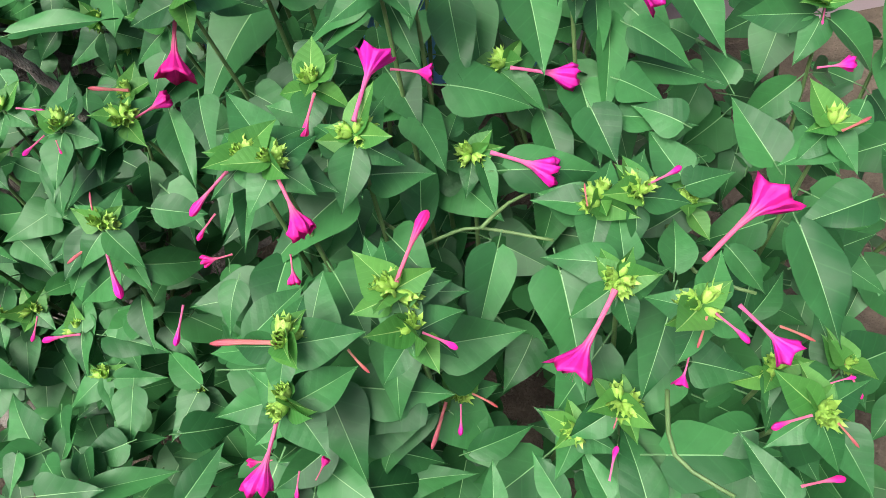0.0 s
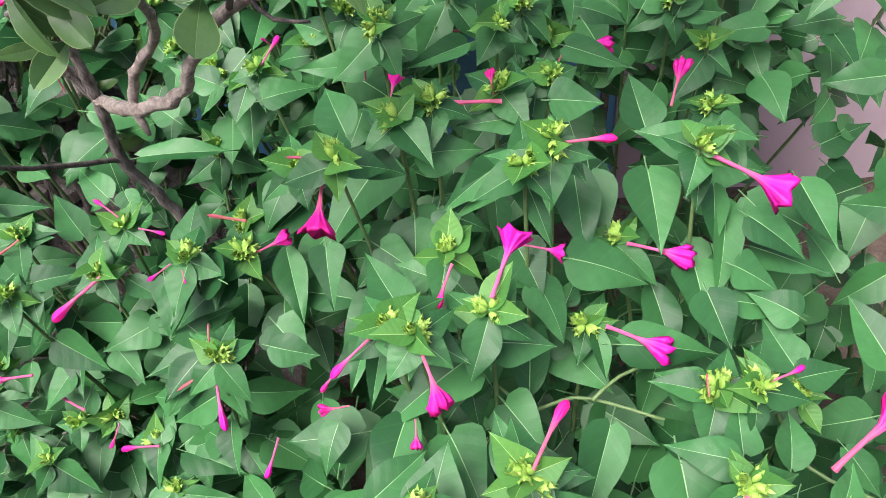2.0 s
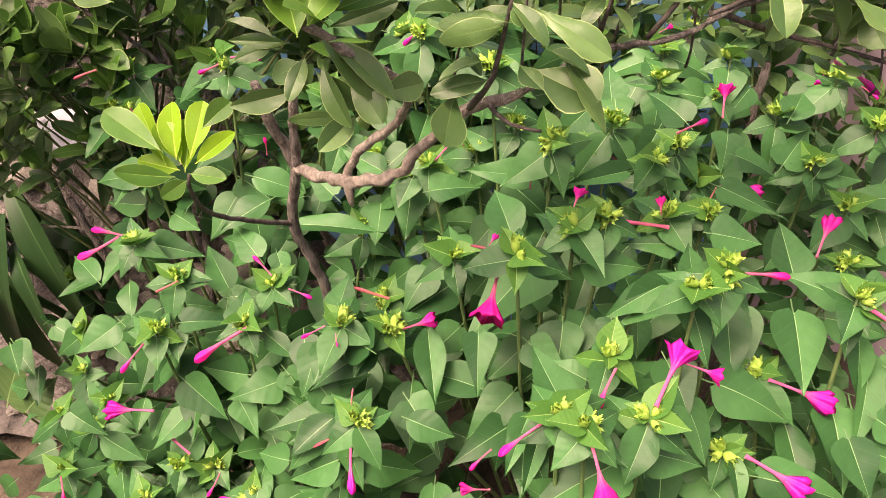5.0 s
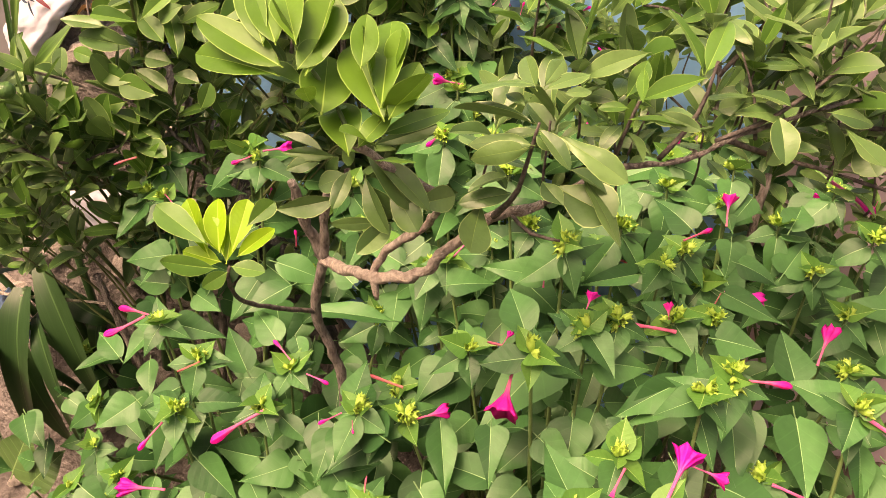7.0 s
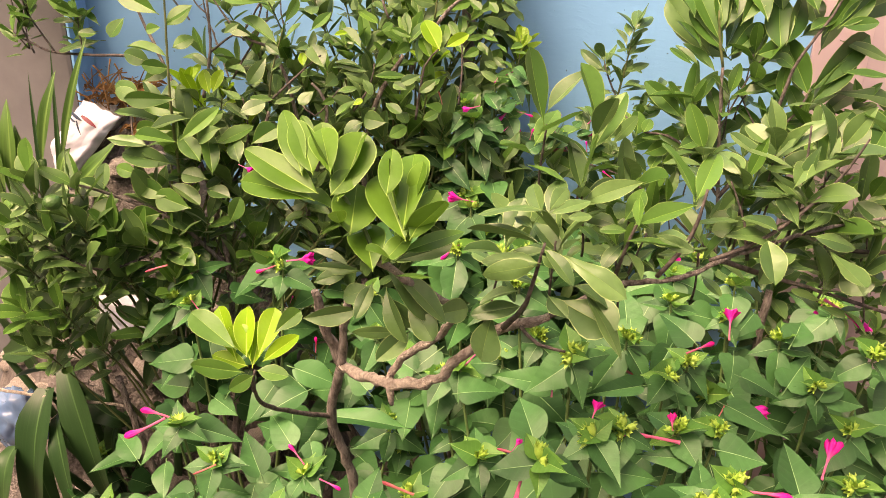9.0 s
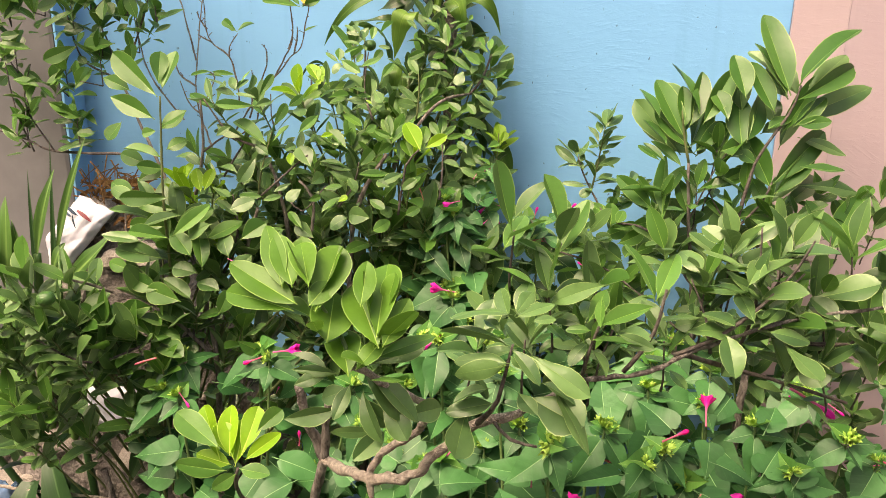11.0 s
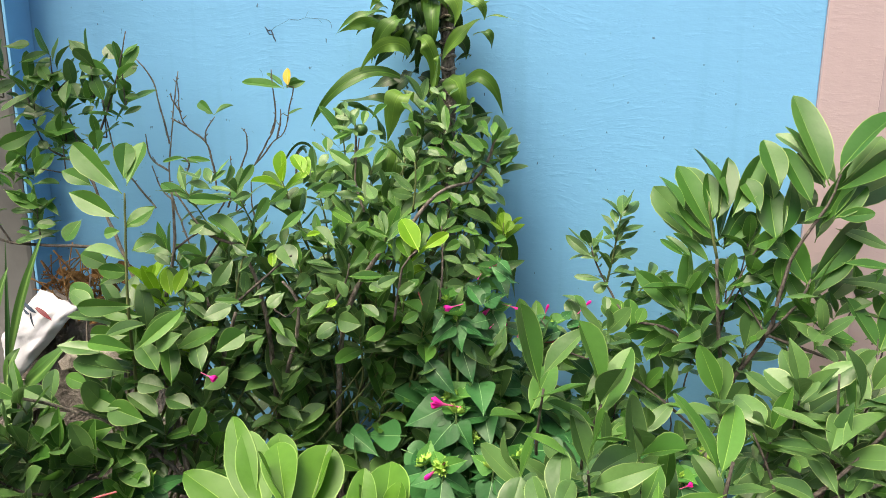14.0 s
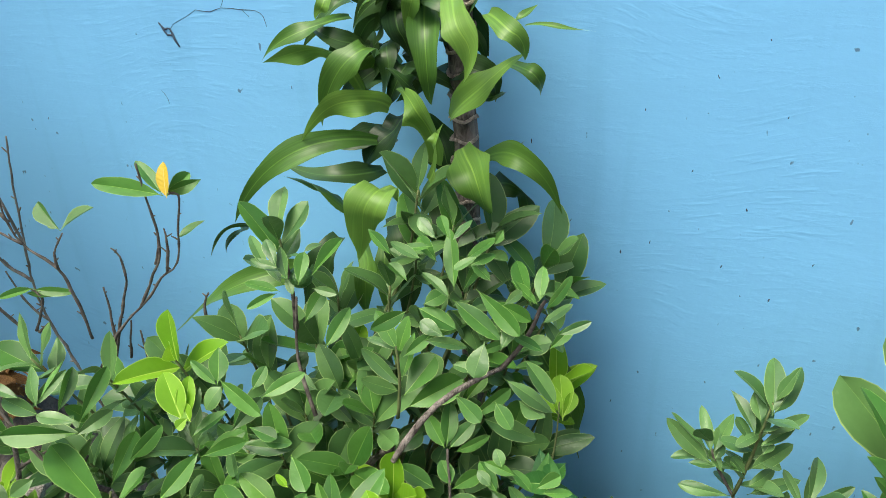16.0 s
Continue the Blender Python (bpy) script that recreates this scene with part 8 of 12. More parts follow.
citrus_leaf(bush_rear, "old", (-0.407, 1.07, 1.311), (-0.024, 0.002, 0.009), 0.78, (0.192, -0.745, 0.711))
citrus_leaf(bush_rear, "old", (-0.393, 1.07, 1.329), (-0.016, 0.008, 0.013), 0.92, (0.192, -0.745, 0.711))
citrus_leaf(bush_rear, "old", (-0.379, 1.07, 1.329), (0.011, 0.015, 0.012), 0.81, (0.192, -0.745, 0.711))
citrus_leaf(bush_rear, "old", (-0.34, 1.07, 1.275), (0.012, 0.01, 0.007), 0.97, (0.192, -0.745, 0.711))
citrus_leaf(bush_rear, "old", (-0.31, 1.07, 1.261), (0.022, 0.016, 0.01), 0.60, (0.192, -0.745, 0.711))
citrus_leaf(bush_rear, "old", (-0.296, 1.07, 1.252), (0.022, 0.012, 0.007), 0.70, (0.192, -0.745, 0.711))
citrus_leaf(bush_rear, "old", (-0.323, 1.07, 1.223), (0.027, -0.017, -0.025), 0.79, (0.192, -0.745, 0.711))
citrus_leaf(bush_rear, "old", (-0.338, 1.07, 1.201), (0.04, -0.008, -0.019), 0.69, (0.192, -0.745, 0.711))
citrus_leaf(bush_rear, "old", (-0.357, 1.07, 1.236), (-0.006, -0.02, -0.019), 1.49, (0.192, -0.745, 0.711))
citrus_leaf(bush_rear, "old", (-0.367, 1.07, 1.206), (-0.016, 0.002, 0.007), 1.52, (0.192, -0.745, 0.711))
citrus_leaf(bush_rear, "old", (-0.391, 1.07, 1.239), (-0.021, 0.004, 0.01), 1.16, (0.192, -0.745, 0.711))
citrus_leaf(bush_rear, "old", (-0.406, 1.07, 1.233), (0.034, 0.005, -0.004), 0.68, (0.192, -0.745, 0.711))
citrus_leaf(bush_rear, "old", (-0.328, 1.07, 1.181), (0.021, -0.006, -0.012), 1.60, (0.192, -0.745, 0.711))
citrus_leaf(bush_rear, "old", (-0.358, 1.07, 1.157), (0.045, -0.001, -0.013), 0.84, (0.192, -0.745, 0.711))
citrus_leaf(bush_rear, "old", (-0.466, 1.07, 1.123), (0.022, 0.021, 0.015), 1.24, (0.192, -0.745, 0.711))
citrus_leaf(bush_rear, "old", (-0.482, 1.07, 1.134), (-0.025, 0.01, 0.017), 1.21, (0.192, -0.745, 0.711))
citrus_leaf(bush_rear, "old", (-0.446, 1.07, 1.101), (0.023, 0.021, 0.015), 1.24, (0.192, -0.745, 0.711))
citrus_leaf(bush_rear, "old", (-0.512, 1.07, 1.167), (-0.023, 0.003, 0.009), 1.29, (0.192, -0.745, 0.711))
citrus_leaf(bush_rear, "old", (-0.469, 1.07, 1.153), (0.005, 0.024, 0.024), 1.03, (0.192, -0.745, 0.711))
citrus_leaf(bush_rear, "old", (-0.408, 1.07, 1.186), (-0.018, 0.011, 0.016), 1.29, (0.192, -0.745, 0.711))
citrus_leaf(bush_rear, "old", (-0.343, 1.07, 1.232), (0.007, 0.016, 0.015), 1.08, (0.192, -0.745, 0.711))
citrus_leaf(bush_rear, "mid", (-0.508, 1.06, 1.284), (-0.0, 0.018, 0.019), 0.94, (0.192, -0.745, 0.711))
citrus_leaf(bush_rear, "mid", (-0.494, 1.06, 1.294), (0.016, 0.026, 0.022), 0.60, (0.192, -0.745, 0.711))
citrus_leaf(bush_rear, "mid", (-0.527, 1.06, 1.275), (-0.029, -0.001, 0.007), 0.72, (0.192, -0.745, 0.711))
citrus_leaf(bush_rear, "mid", (-0.53, 1.06, 1.272), (-0.022, -0.013, -0.008), 0.72, (0.192, -0.745, 0.711))
citrus_leaf(bush_rear, "mid", (-0.507, 1.06, 1.247), (0.01, 0.021, 0.019), 0.93, (0.192, -0.745, 0.711))
citrus_leaf(bush_rear, "mid", (-0.491, 1.06, 1.224), (0.015, 0.026, 0.024), 0.88, (0.192, -0.745, 0.711))
citrus_leaf(bush_rear, "mid", (-0.429, 1.06, 1.23), (-0.021, 0.017, 0.023), 0.97, (0.192, -0.745, 0.711))
citrus_leaf(bush_rear, "mid", (-0.419, 1.06, 1.266), (-0.025, -0.015, -0.009), 1.11, (0.192, -0.745, 0.711))
citrus_leaf(bush_rear, "mid", (-0.422, 1.06, 1.223), (0.022, 0.018, 0.013), 0.86, (0.192, -0.745, 0.711))
citrus_leaf(bush_rear, "mid", (-0.426, 1.06, 1.199), (0.006, 0.029, 0.028), 0.82, (0.192, -0.745, 0.711))
citrus_leaf(bush_rear, "mid", (-0.424, 1.06, 1.183), (0.021, 0.027, 0.022), 1.28, (0.192, -0.745, 0.711))
citrus_leaf(bush_rear, "mid", (-0.422, 1.06, 1.169), (0.042, 0.026, 0.016), 1.01, (0.192, -0.745, 0.711))
citrus_leaf(bush_rear, "mid", (-0.366, 1.06, 1.165), (0.027, 0.024, 0.018), 0.69, (0.192, -0.745, 0.711))
citrus_leaf(bush_rear, "mid", (-0.346, 1.06, 1.184), (0.015, -0.011, -0.016), 1.34, (0.192, -0.745, 0.711))
citrus_leaf(bush_rear, "mid", (-0.38, 1.06, 1.187), (0.023, -0.01, -0.016), 0.99, (0.192, -0.745, 0.711))
citrus_leaf(bush_rear, "mid", (-0.393, 1.06, 1.129), (-0.019, 0.016, 0.021), 1.13, (0.192, -0.745, 0.711))
citrus_leaf(bush_rear, "mid", (-0.39, 1.06, 1.132), (0.0, 0.025, 0.027), 1.04, (0.192, -0.745, 0.711))
citrus_leaf(bush_rear, "mid", (-0.387, 1.06, 1.129), (0.018, 0.02, 0.016), 1.03, (0.192, -0.745, 0.711))
citrus_leaf(bush_rear, "mid", (-0.382, 1.06, 1.125), (0.029, 0.014, 0.007), 0.73, (0.192, -0.745, 0.711))
citrus_leaf(bush_rear, "mid", (-0.385, 1.09, 1.275), (-0.009, 0.032, 0.036), 0.70, (0.192, -0.745, 0.711))
citrus_leaf(bush_rear, "mid", (-0.377, 1.09, 1.273), (0.011, 0.023, 0.021), 0.76, (0.192, -0.745, 0.711))
citrus_leaf(bush_rear, "mid", (-0.374, 1.09, 1.302), (0.022, 0.017, 0.012), 0.68, (0.192, -0.745, 0.711))
citrus_leaf(bush_rear, "mid", (-0.37, 1.09, 1.297), (0.018, 0.011, 0.006), 0.94, (0.192, -0.745, 0.711))
citrus_leaf(bush_rear, "mid", (-0.416, 1.09, 1.251), (0.032, -0.005, -0.014), 1.11, (0.192, -0.745, 0.711))
citrus_leaf(bush_rear, "mid", (-0.385, 1.09, 1.261), (0.04, -0.013, -0.025), 0.79, (0.192, -0.745, 0.711))
citrus_leaf(bush_rear, "mid", (-0.411, 1.09, 1.256), (0.018, 0.011, 0.007), 1.51, (0.192, -0.745, 0.711))
citrus_leaf(bush_rear, "mid", (-0.365, 1.09, 1.273), (0.037, -0.017, -0.028), 0.60, (0.192, -0.745, 0.711))
citrus_leaf(bush_rear, "mid", (-0.351, 1.09, 1.264), (0.03, -0.004, -0.012), 0.75, (0.192, -0.745, 0.711))
citrus_leaf(bush_rear, "mid", (-0.322, 1.09, 1.265), (-0.016, 0.022, 0.027), 0.74, (0.192, -0.745, 0.711))
citrus_leaf(bush_rear, "mid", (-0.315, 1.09, 1.27), (-0.0, 0.02, 0.021), 0.92, (0.192, -0.745, 0.711))
citrus_leaf(bush_rear, "mid", (-0.317, 1.09, 1.265), (-0.022, 0.009, 0.016), 0.67, (0.192, -0.745, 0.711))
citrus_leaf(bush_rear, "mid", (-0.31, 1.09, 1.261), (0.022, 0.023, 0.018), 0.62, (0.192, -0.745, 0.711))
citrus_leaf(bush_rear, "mid", (-0.312, 1.09, 1.22), (-0.026, 0.003, 0.01), 1.04, (0.192, -0.745, 0.711))
citrus_leaf(bush_rear, "mid", (-0.305, 1.09, 1.224), (0.02, 0.018, 0.014), 0.82, (0.192, -0.745, 0.711))
citrus_leaf(bush_rear, "mid", (-0.336, 1.09, 1.199), (0.025, 0.008, 0.002), 0.84, (0.192, -0.745, 0.711))
citrus_leaf(bush_rear, "mid", (-0.366, 1.09, 1.212), (0.024, 0.011, 0.005), 0.81, (0.192, -0.745, 0.711))
citrus_leaf(bush_rear, "mid", (-0.438, 1.09, 1.301), (-0.02, 0.011, 0.017), 0.80, (0.192, -0.745, 0.711))
citrus_leaf(bush_rear, "mid", (-0.403, 1.09, 1.311), (-0.024, -0.007, -0.001), 0.84, (0.192, -0.745, 0.711))
citrus_leaf(bush_rear, "mid", (-0.388, 1.09, 1.32), (-0.009, 0.011, 0.014), 1.00, (0.192, -0.745, 0.711))
citrus_leaf(bush_rear, "mid", (-0.351, 1.09, 1.317), (0.006, 0.009, 0.008), 1.31, (0.192, -0.745, 0.711))
citrus_leaf(bush_rear, "mid", (-0.356, 1.09, 1.228), (0.02, 0.007, 0.002), 0.65, (0.192, -0.745, 0.711))
citrus_leaf(bush_rear, "mid", (-0.399, 1.09, 1.298), (-0.017, 0.011, 0.016), 0.88, (0.192, -0.745, 0.711))
citrus_leaf(bush_rear, "mid", (-0.425, 1.09, 1.277), (-0.017, 0.008, 0.012), 1.05, (0.192, -0.745, 0.711))
citrus_leaf(bush_rear, "mid", (-0.355, 1.09, 1.284), (-0.016, 0.007, 0.012), 0.98, (0.192, -0.745, 0.711))
citrus_leaf(bush_rear, "mid", (-0.383, 1.04, 1.106), (-0.01, 0.012, 0.015), 1.60, (0.192, -0.745, 0.711))
citrus_leaf(bush_rear, "mid", (-0.381, 1.04, 1.101), (0.021, 0.015, 0.01), 1.15, (0.192, -0.745, 0.711))
citrus_leaf(bush_rear, "mid", (-0.343, 1.04, 1.105), (-0.016, 0.014, 0.019), 1.06, (0.192, -0.745, 0.711))
citrus_leaf(bush_rear, "mid", (-0.338, 1.04, 1.134), (-0.006, 0.009, 0.011), 1.60, (0.192, -0.745, 0.711))
citrus_leaf(bush_rear, "mid", (-0.399, 1.04, 1.099), (-0.032, 0.005, 0.014), 1.14, (0.192, -0.745, 0.711))
citrus_leaf(bush_rear, "mid", (-0.419, 1.04, 1.021), (0.004, 0.021, 0.021), 1.44, (0.192, -0.745, 0.711))
citrus_leaf(bush_rear, "mid", (-0.416, 1.04, 1.025), (0.031, 0.014, 0.006), 0.80, (0.192, -0.745, 0.711))
citrus_leaf(bush_rear, "mid", (-0.412, 1.04, 1.002), (0.038, 0.023, 0.014), 0.79, (0.192, -0.745, 0.711))
citrus_leaf(bush_rear, "mid", (-0.392, 1.04, 1.007), (0.03, 0.02, 0.013), 0.94, (0.192, -0.745, 0.711))
citrus_leaf(bush_rear, "mid", (-0.328, 1.04, 1.127), (-0.025, 0.002, 0.009), 0.88, (0.192, -0.745, 0.711))
citrus_leaf(bush_rear, "mid", (-0.308, 1.04, 1.116), (0.018, 0.011, 0.007), 1.14, (0.192, -0.745, 0.711))
citrus_leaf(bush_rear, "mid", (-0.313, 1.04, 1.11), (-0.016, 0.01, 0.015), 1.04, (0.192, -0.745, 0.711))
citrus_leaf(bush_rear, "mid", (-0.303, 1.04, 1.111), (0.024, 0.005, -0.001), 0.80, (0.192, -0.745, 0.711))
citrus_leaf(bush_rear, "mid", (-0.323, 1.04, 1.097), (0.02, -0.002, -0.008), 1.36, (0.192, -0.745, 0.711))
citrus_leaf(bush_rear, "old", (-0.384, 1.04, 1.089), (0.029, 0.001, -0.006), 1.16, (0.192, -0.745, 0.711))
citrus_leaf(bush_rear, "old", (-0.353, 1.04, 1.08), (0.03, -0.004, -0.012), 1.20, (0.192, -0.745, 0.711))
citrus_leaf(bush_rear, "old", (-0.386, 1.04, 1.039), (-0.018, 0.01, 0.015), 1.30, (0.192, -0.745, 0.711))
citrus_leaf(bush_rear, "old", (-0.348, 1.04, 1.111), (-0.012, 0.006, 0.009), 1.47, (0.192, -0.745, 0.711))
citrus_leaf(bush_rear, "old", (-0.38, 1.04, 1.047), (0.031, 0.007, -0.001), 1.60, (0.192, -0.745, 0.711))
citrus_leaf(bush_rear, "old", (-0.328, 1.04, 1.085), (-0.021, 0.006, 0.012), 1.21, (0.192, -0.745, 0.711))
citrus_leaf(bush_rear, "old", (-0.353, 1.04, 1.045), (-0.012, -0.02, -0.018), 1.53, (0.192, -0.745, 0.711))
citrus_leaf(bush_rear, "old", (-0.313, 1.04, 1.087), (-0.022, 0.009, 0.015), 1.07, (0.192, -0.745, 0.711))
citrus_leaf(bush_rear, "old", (-0.433, 1.04, 1.072), (0.017, 0.019, 0.015), 1.27, (0.192, -0.745, 0.711))
citrus_leaf(bush_rear, "old", (-0.401, 1.04, 1.063), (-0.023, 0.009, 0.016), 1.26, (0.192, -0.745, 0.711))
citrus_leaf(bush_rear, "new", (-0.296, 1.14, 1.107), (-0.005, 0.028, 0.031), 0.95, (0.192, -0.745, 0.711))
citrus_leaf(bush_rear, "new", (-0.302, 1.14, 1.113), (-0.023, 0.008, 0.014), 0.63, (0.192, -0.745, 0.711))
citrus_leaf(bush_rear, "new", (-0.296, 1.14, 1.11), (0.009, 0.018, 0.016), 0.94, (0.192, -0.745, 0.711))
citrus_leaf(bush_rear, "new", (-0.299, 1.14, 1.114), (-0.01, 0.016, 0.019), 0.90, (0.192, -0.745, 0.711))
citrus_leaf(bush_rear, "new", (-0.511, 1.14, 1.133), (0.006, 0.036, 0.036), 0.78, (0.192, -0.745, 0.711))
citrus_leaf(bush_rear, "new", (-0.523, 1.14, 1.106), (-0.005, 0.031, 0.034), 0.60, (0.192, -0.745, 0.711))
citrus_leaf(bush_rear, "bright", (-0.488, 1.1, 1.16), (-0.018, 0.016, 0.021), 1.09, (0.192, -0.745, 0.711))
citrus_leaf(bush_rear, "bright", (-0.474, 1.1, 1.15), (-0.01, 0.018, 0.021), 1.10, (0.192, -0.745, 0.711))
citrus_leaf(bush_rear, "bright", (-0.38, 1.1, 1.151), (0.013, 0.018, 0.016), 0.92, (0.192, -0.745, 0.711))
citrus_leaf(bush_right, "old", (-0.161, 1.14, 1.078), (-0.04, 0.017, 0.029), 0.83, (0.192, -0.745, 0.711))
citrus_leaf(bush_right, "old", (-0.164, 1.14, 1.093), (-0.036, 0.013, 0.023), 0.60, (0.192, -0.745, 0.711))
citrus_leaf(bush_right, "old", (-0.16, 1.14, 1.091), (-0.008, 0.027, 0.031), 0.60, (0.192, -0.745, 0.711))
citrus_leaf(bush_right, "old", (-0.157, 1.14, 1.091), (0.008, 0.017, 0.016), 0.96, (0.192, -0.745, 0.711))
citrus_leaf(bush_right, "old", (-0.155, 1.14, 1.082), (0.008, 0.013, 0.012), 1.41, (0.192, -0.745, 0.711))
citrus_leaf(bush_right, "old", (-0.153, 1.14, 1.073), (-0.024, -0.001, 0.005), 0.97, (0.192, -0.745, 0.711))
citrus_leaf(bush_right, "old", (-0.139, 1.14, 1.039), (-0.044, -0.004, 0.008), 0.60, (0.192, -0.745, 0.711))
citrus_leaf(bush_right, "old", (-0.13, 1.14, 1.036), (-0.021, -0.015, -0.011), 1.33, (0.192, -0.745, 0.711))
citrus_leaf(bush_right, "old", (-0.126, 1.14, 1.118), (-0.016, 0.024, 0.03), 0.81, (0.192, -0.745, 0.711))
citrus_leaf(bush_right, "old", (-0.123, 1.14, 1.133), (-0.004, 0.017, 0.019), 1.35, (0.192, -0.745, 0.711))
citrus_leaf(bush_right, "old", (-0.115, 1.14, 1.144), (0.004, 0.035, 0.036), 0.90, (0.192, -0.745, 0.711))
citrus_leaf(bush_right, "old", (-0.113, 1.14, 1.144), (0.033, 0.034, 0.027), 0.67, (0.192, -0.745, 0.711))
citrus_leaf(bush_right, "old", (-0.126, 1.14, 1.106), (-0.015, 0.013, 0.018), 0.92, (0.192, -0.745, 0.711))
citrus_leaf(bush_right, "old", (-0.116, 1.14, 1.119), (0.039, 0.021, 0.011), 0.60, (0.192, -0.745, 0.711))
citrus_leaf(bush_right, "old", (-0.119, 1.14, 1.104), (0.034, 0.02, 0.012), 0.60, (0.192, -0.745, 0.711))
citrus_leaf(bush_right, "old", (-0.123, 1.14, 1.076), (0.04, 0.024, 0.014), 0.75, (0.192, -0.745, 0.711))
citrus_leaf(bush_right, "old", (-0.122, 1.14, 1.054), (0.029, 0.016, 0.009), 0.82, (0.192, -0.745, 0.711))
citrus_leaf(bush_right, "old", (-0.119, 1.14, 1.045), (0.047, 0.02, 0.009), 0.60, (0.192, -0.745, 0.711))
citrus_leaf(bush_right, "old", (-0.115, 1.14, 1.095), (0.008, 0.011, 0.01), 1.60, (0.192, -0.745, 0.711))
citrus_leaf(bush_right, "old", (-0.127, 1.14, 1.069), (-0.013, 0.008, 0.012), 1.29, (0.192, -0.745, 0.711))
citrus_leaf(bush_right, "old", (-0.111, 1.14, 1.029), (0.026, 0.012, 0.005), 0.82, (0.192, -0.745, 0.711))
citrus_leaf(bush_right, "old", (-0.072, 1.14, 1.035), (-0.015, 0.021, 0.026), 0.60, (0.192, -0.745, 0.711))
citrus_leaf(bush_right, "old", (-0.068, 1.14, 1.042), (0.016, 0.033, 0.03), 0.68, (0.192, -0.745, 0.711))
citrus_leaf(bush_right, "old", (-0.062, 1.14, 1.036), (0.034, 0.022, 0.014), 0.60, (0.192, -0.745, 0.711))
citrus_leaf(bush_right, "old", (-0.04, 1.14, 1.051), (0.01, -0.014, -0.017), 1.12, (0.192, -0.745, 0.711))
citrus_leaf(bush_right, "old", (-0.074, 1.14, 1.018), (0.026, 0.014, 0.007), 0.85, (0.192, -0.745, 0.711))
citrus_leaf(bush_right, "old", (-0.05, 1.14, 1.021), (0.011, 0.014, 0.011), 1.35, (0.192, -0.745, 0.711))
citrus_leaf(bush_right, "old", (-0.089, 1.14, 1.016), (0.027, 0.012, 0.005), 1.04, (0.192, -0.745, 0.711))
citrus_leaf(bush_right, "old", (-0.147, 1.14, 1.067), (-0.011, 0.013, 0.016), 0.92, (0.192, -0.745, 0.711))
citrus_leaf(bush_right, "old", (-0.104, 1.14, 1.014), (0.016, 0.013, 0.01), 1.06, (0.192, -0.745, 0.711))
citrus_leaf(bush_right, "old", (-0.159, 1.09, 0.995), (-0.035, 0.025, 0.036), 0.60, (0.192, -0.745, 0.711))
citrus_leaf(bush_right, "old", (-0.134, 1.09, 1.003), (-0.002, 0.018, 0.019), 1.27, (0.192, -0.745, 0.711))
citrus_leaf(bush_right, "old", (-0.111, 1.09, 0.942), (-0.051, 0.009, 0.023), 0.95, (0.192, -0.745, 0.711))
citrus_leaf(bush_right, "old", (-0.099, 1.09, 0.937), (-0.017, 0.019, 0.024), 1.11, (0.192, -0.745, 0.711))
citrus_leaf(bush_right, "old", (-0.167, 1.09, 0.932), (-0.029, -0.01, -0.003), 1.42, (0.192, -0.745, 0.711))
citrus_leaf(bush_right, "old", (-0.14, 1.09, 0.973), (0.015, 0.014, 0.011), 1.27, (0.192, -0.745, 0.711))
citrus_leaf(bush_right, "old", (-0.171, 1.09, 0.968), (-0.022, 0.002, 0.008), 1.40, (0.192, -0.745, 0.711))
citrus_leaf(bush_right, "mid", (-0.165, 1.085, 0.999), (-0.018, 0.019, 0.025), 1.16, (0.192, -0.745, 0.711))
citrus_leaf(bush_right, "mid", (-0.098, 1.085, 0.983), (0.005, 0.033, 0.033), 1.60, (0.192, -0.745, 0.711))
citrus_leaf(bush_right, "mid", (-0.087, 1.085, 0.988), (0.013, 0.022, 0.02), 1.36, (0.192, -0.745, 0.711))
citrus_leaf(bush_right, "mid", (-0.091, 1.085, 0.978), (0.038, 0.015, 0.005), 0.76, (0.192, -0.745, 0.711))
citrus_leaf(bush_right, "mid", (-0.093, 1.085, 0.957), (-0.027, 0.003, 0.011), 1.52, (0.192, -0.745, 0.711))
citrus_leaf(bush_right, "mid", (-0.082, 1.085, 0.952), (0.049, 0.027, 0.015), 1.13, (0.192, -0.745, 0.711))
citrus_leaf(bush_right, "mid", (-0.197, 1.085, 0.916), (-0.044, 0.006, 0.018), 1.47, (0.192, -0.745, 0.711))
citrus_leaf(bush_right, "mid", (-0.161, 1.085, 0.937), (0.001, 0.02, 0.021), 1.37, (0.192, -0.745, 0.711))
citrus_leaf(bush_right, "mid", (-0.176, 1.085, 0.907), (-0.045, 0.004, 0.017), 1.16, (0.192, -0.745, 0.711))
citrus_leaf(bush_right, "mid", (-0.051, 1.085, 0.938), (0.036, 0.019, 0.01), 1.26, (0.192, -0.745, 0.711))
citrus_leaf(bush_right, "mid", (-0.135, 1.085, 0.922), (-0.017, 0.014, 0.02), 1.48, (0.192, -0.745, 0.711))
citrus_leaf(bush_right, "mid", (-0.069, 1.085, 0.928), (0.016, 0.025, 0.022), 1.60, (0.192, -0.745, 0.711))
citrus_leaf(bush_right, "mid", (-0.104, 1.085, 0.921), (-0.016, 0.011, 0.016), 1.60, (0.192, -0.745, 0.711))
citrus_leaf(bush_right, "yellow", (-0.124, 1.1, 0.98), (0.02, 0.028, 0.024), 0.66, (0.192, -0.745, 0.711))
citrus_leaf(bush_right, "fresh", (-0.01, 1.05, 0.997), (-0.072, 0.03, 0.051), 0.60, (0.192, -0.745, 0.711))
citrus_leaf(bush_right, "fresh", (-0.02, 1.05, 1.001), (0.008, 0.062, 0.063), 0.60, (0.192, -0.745, 0.711))
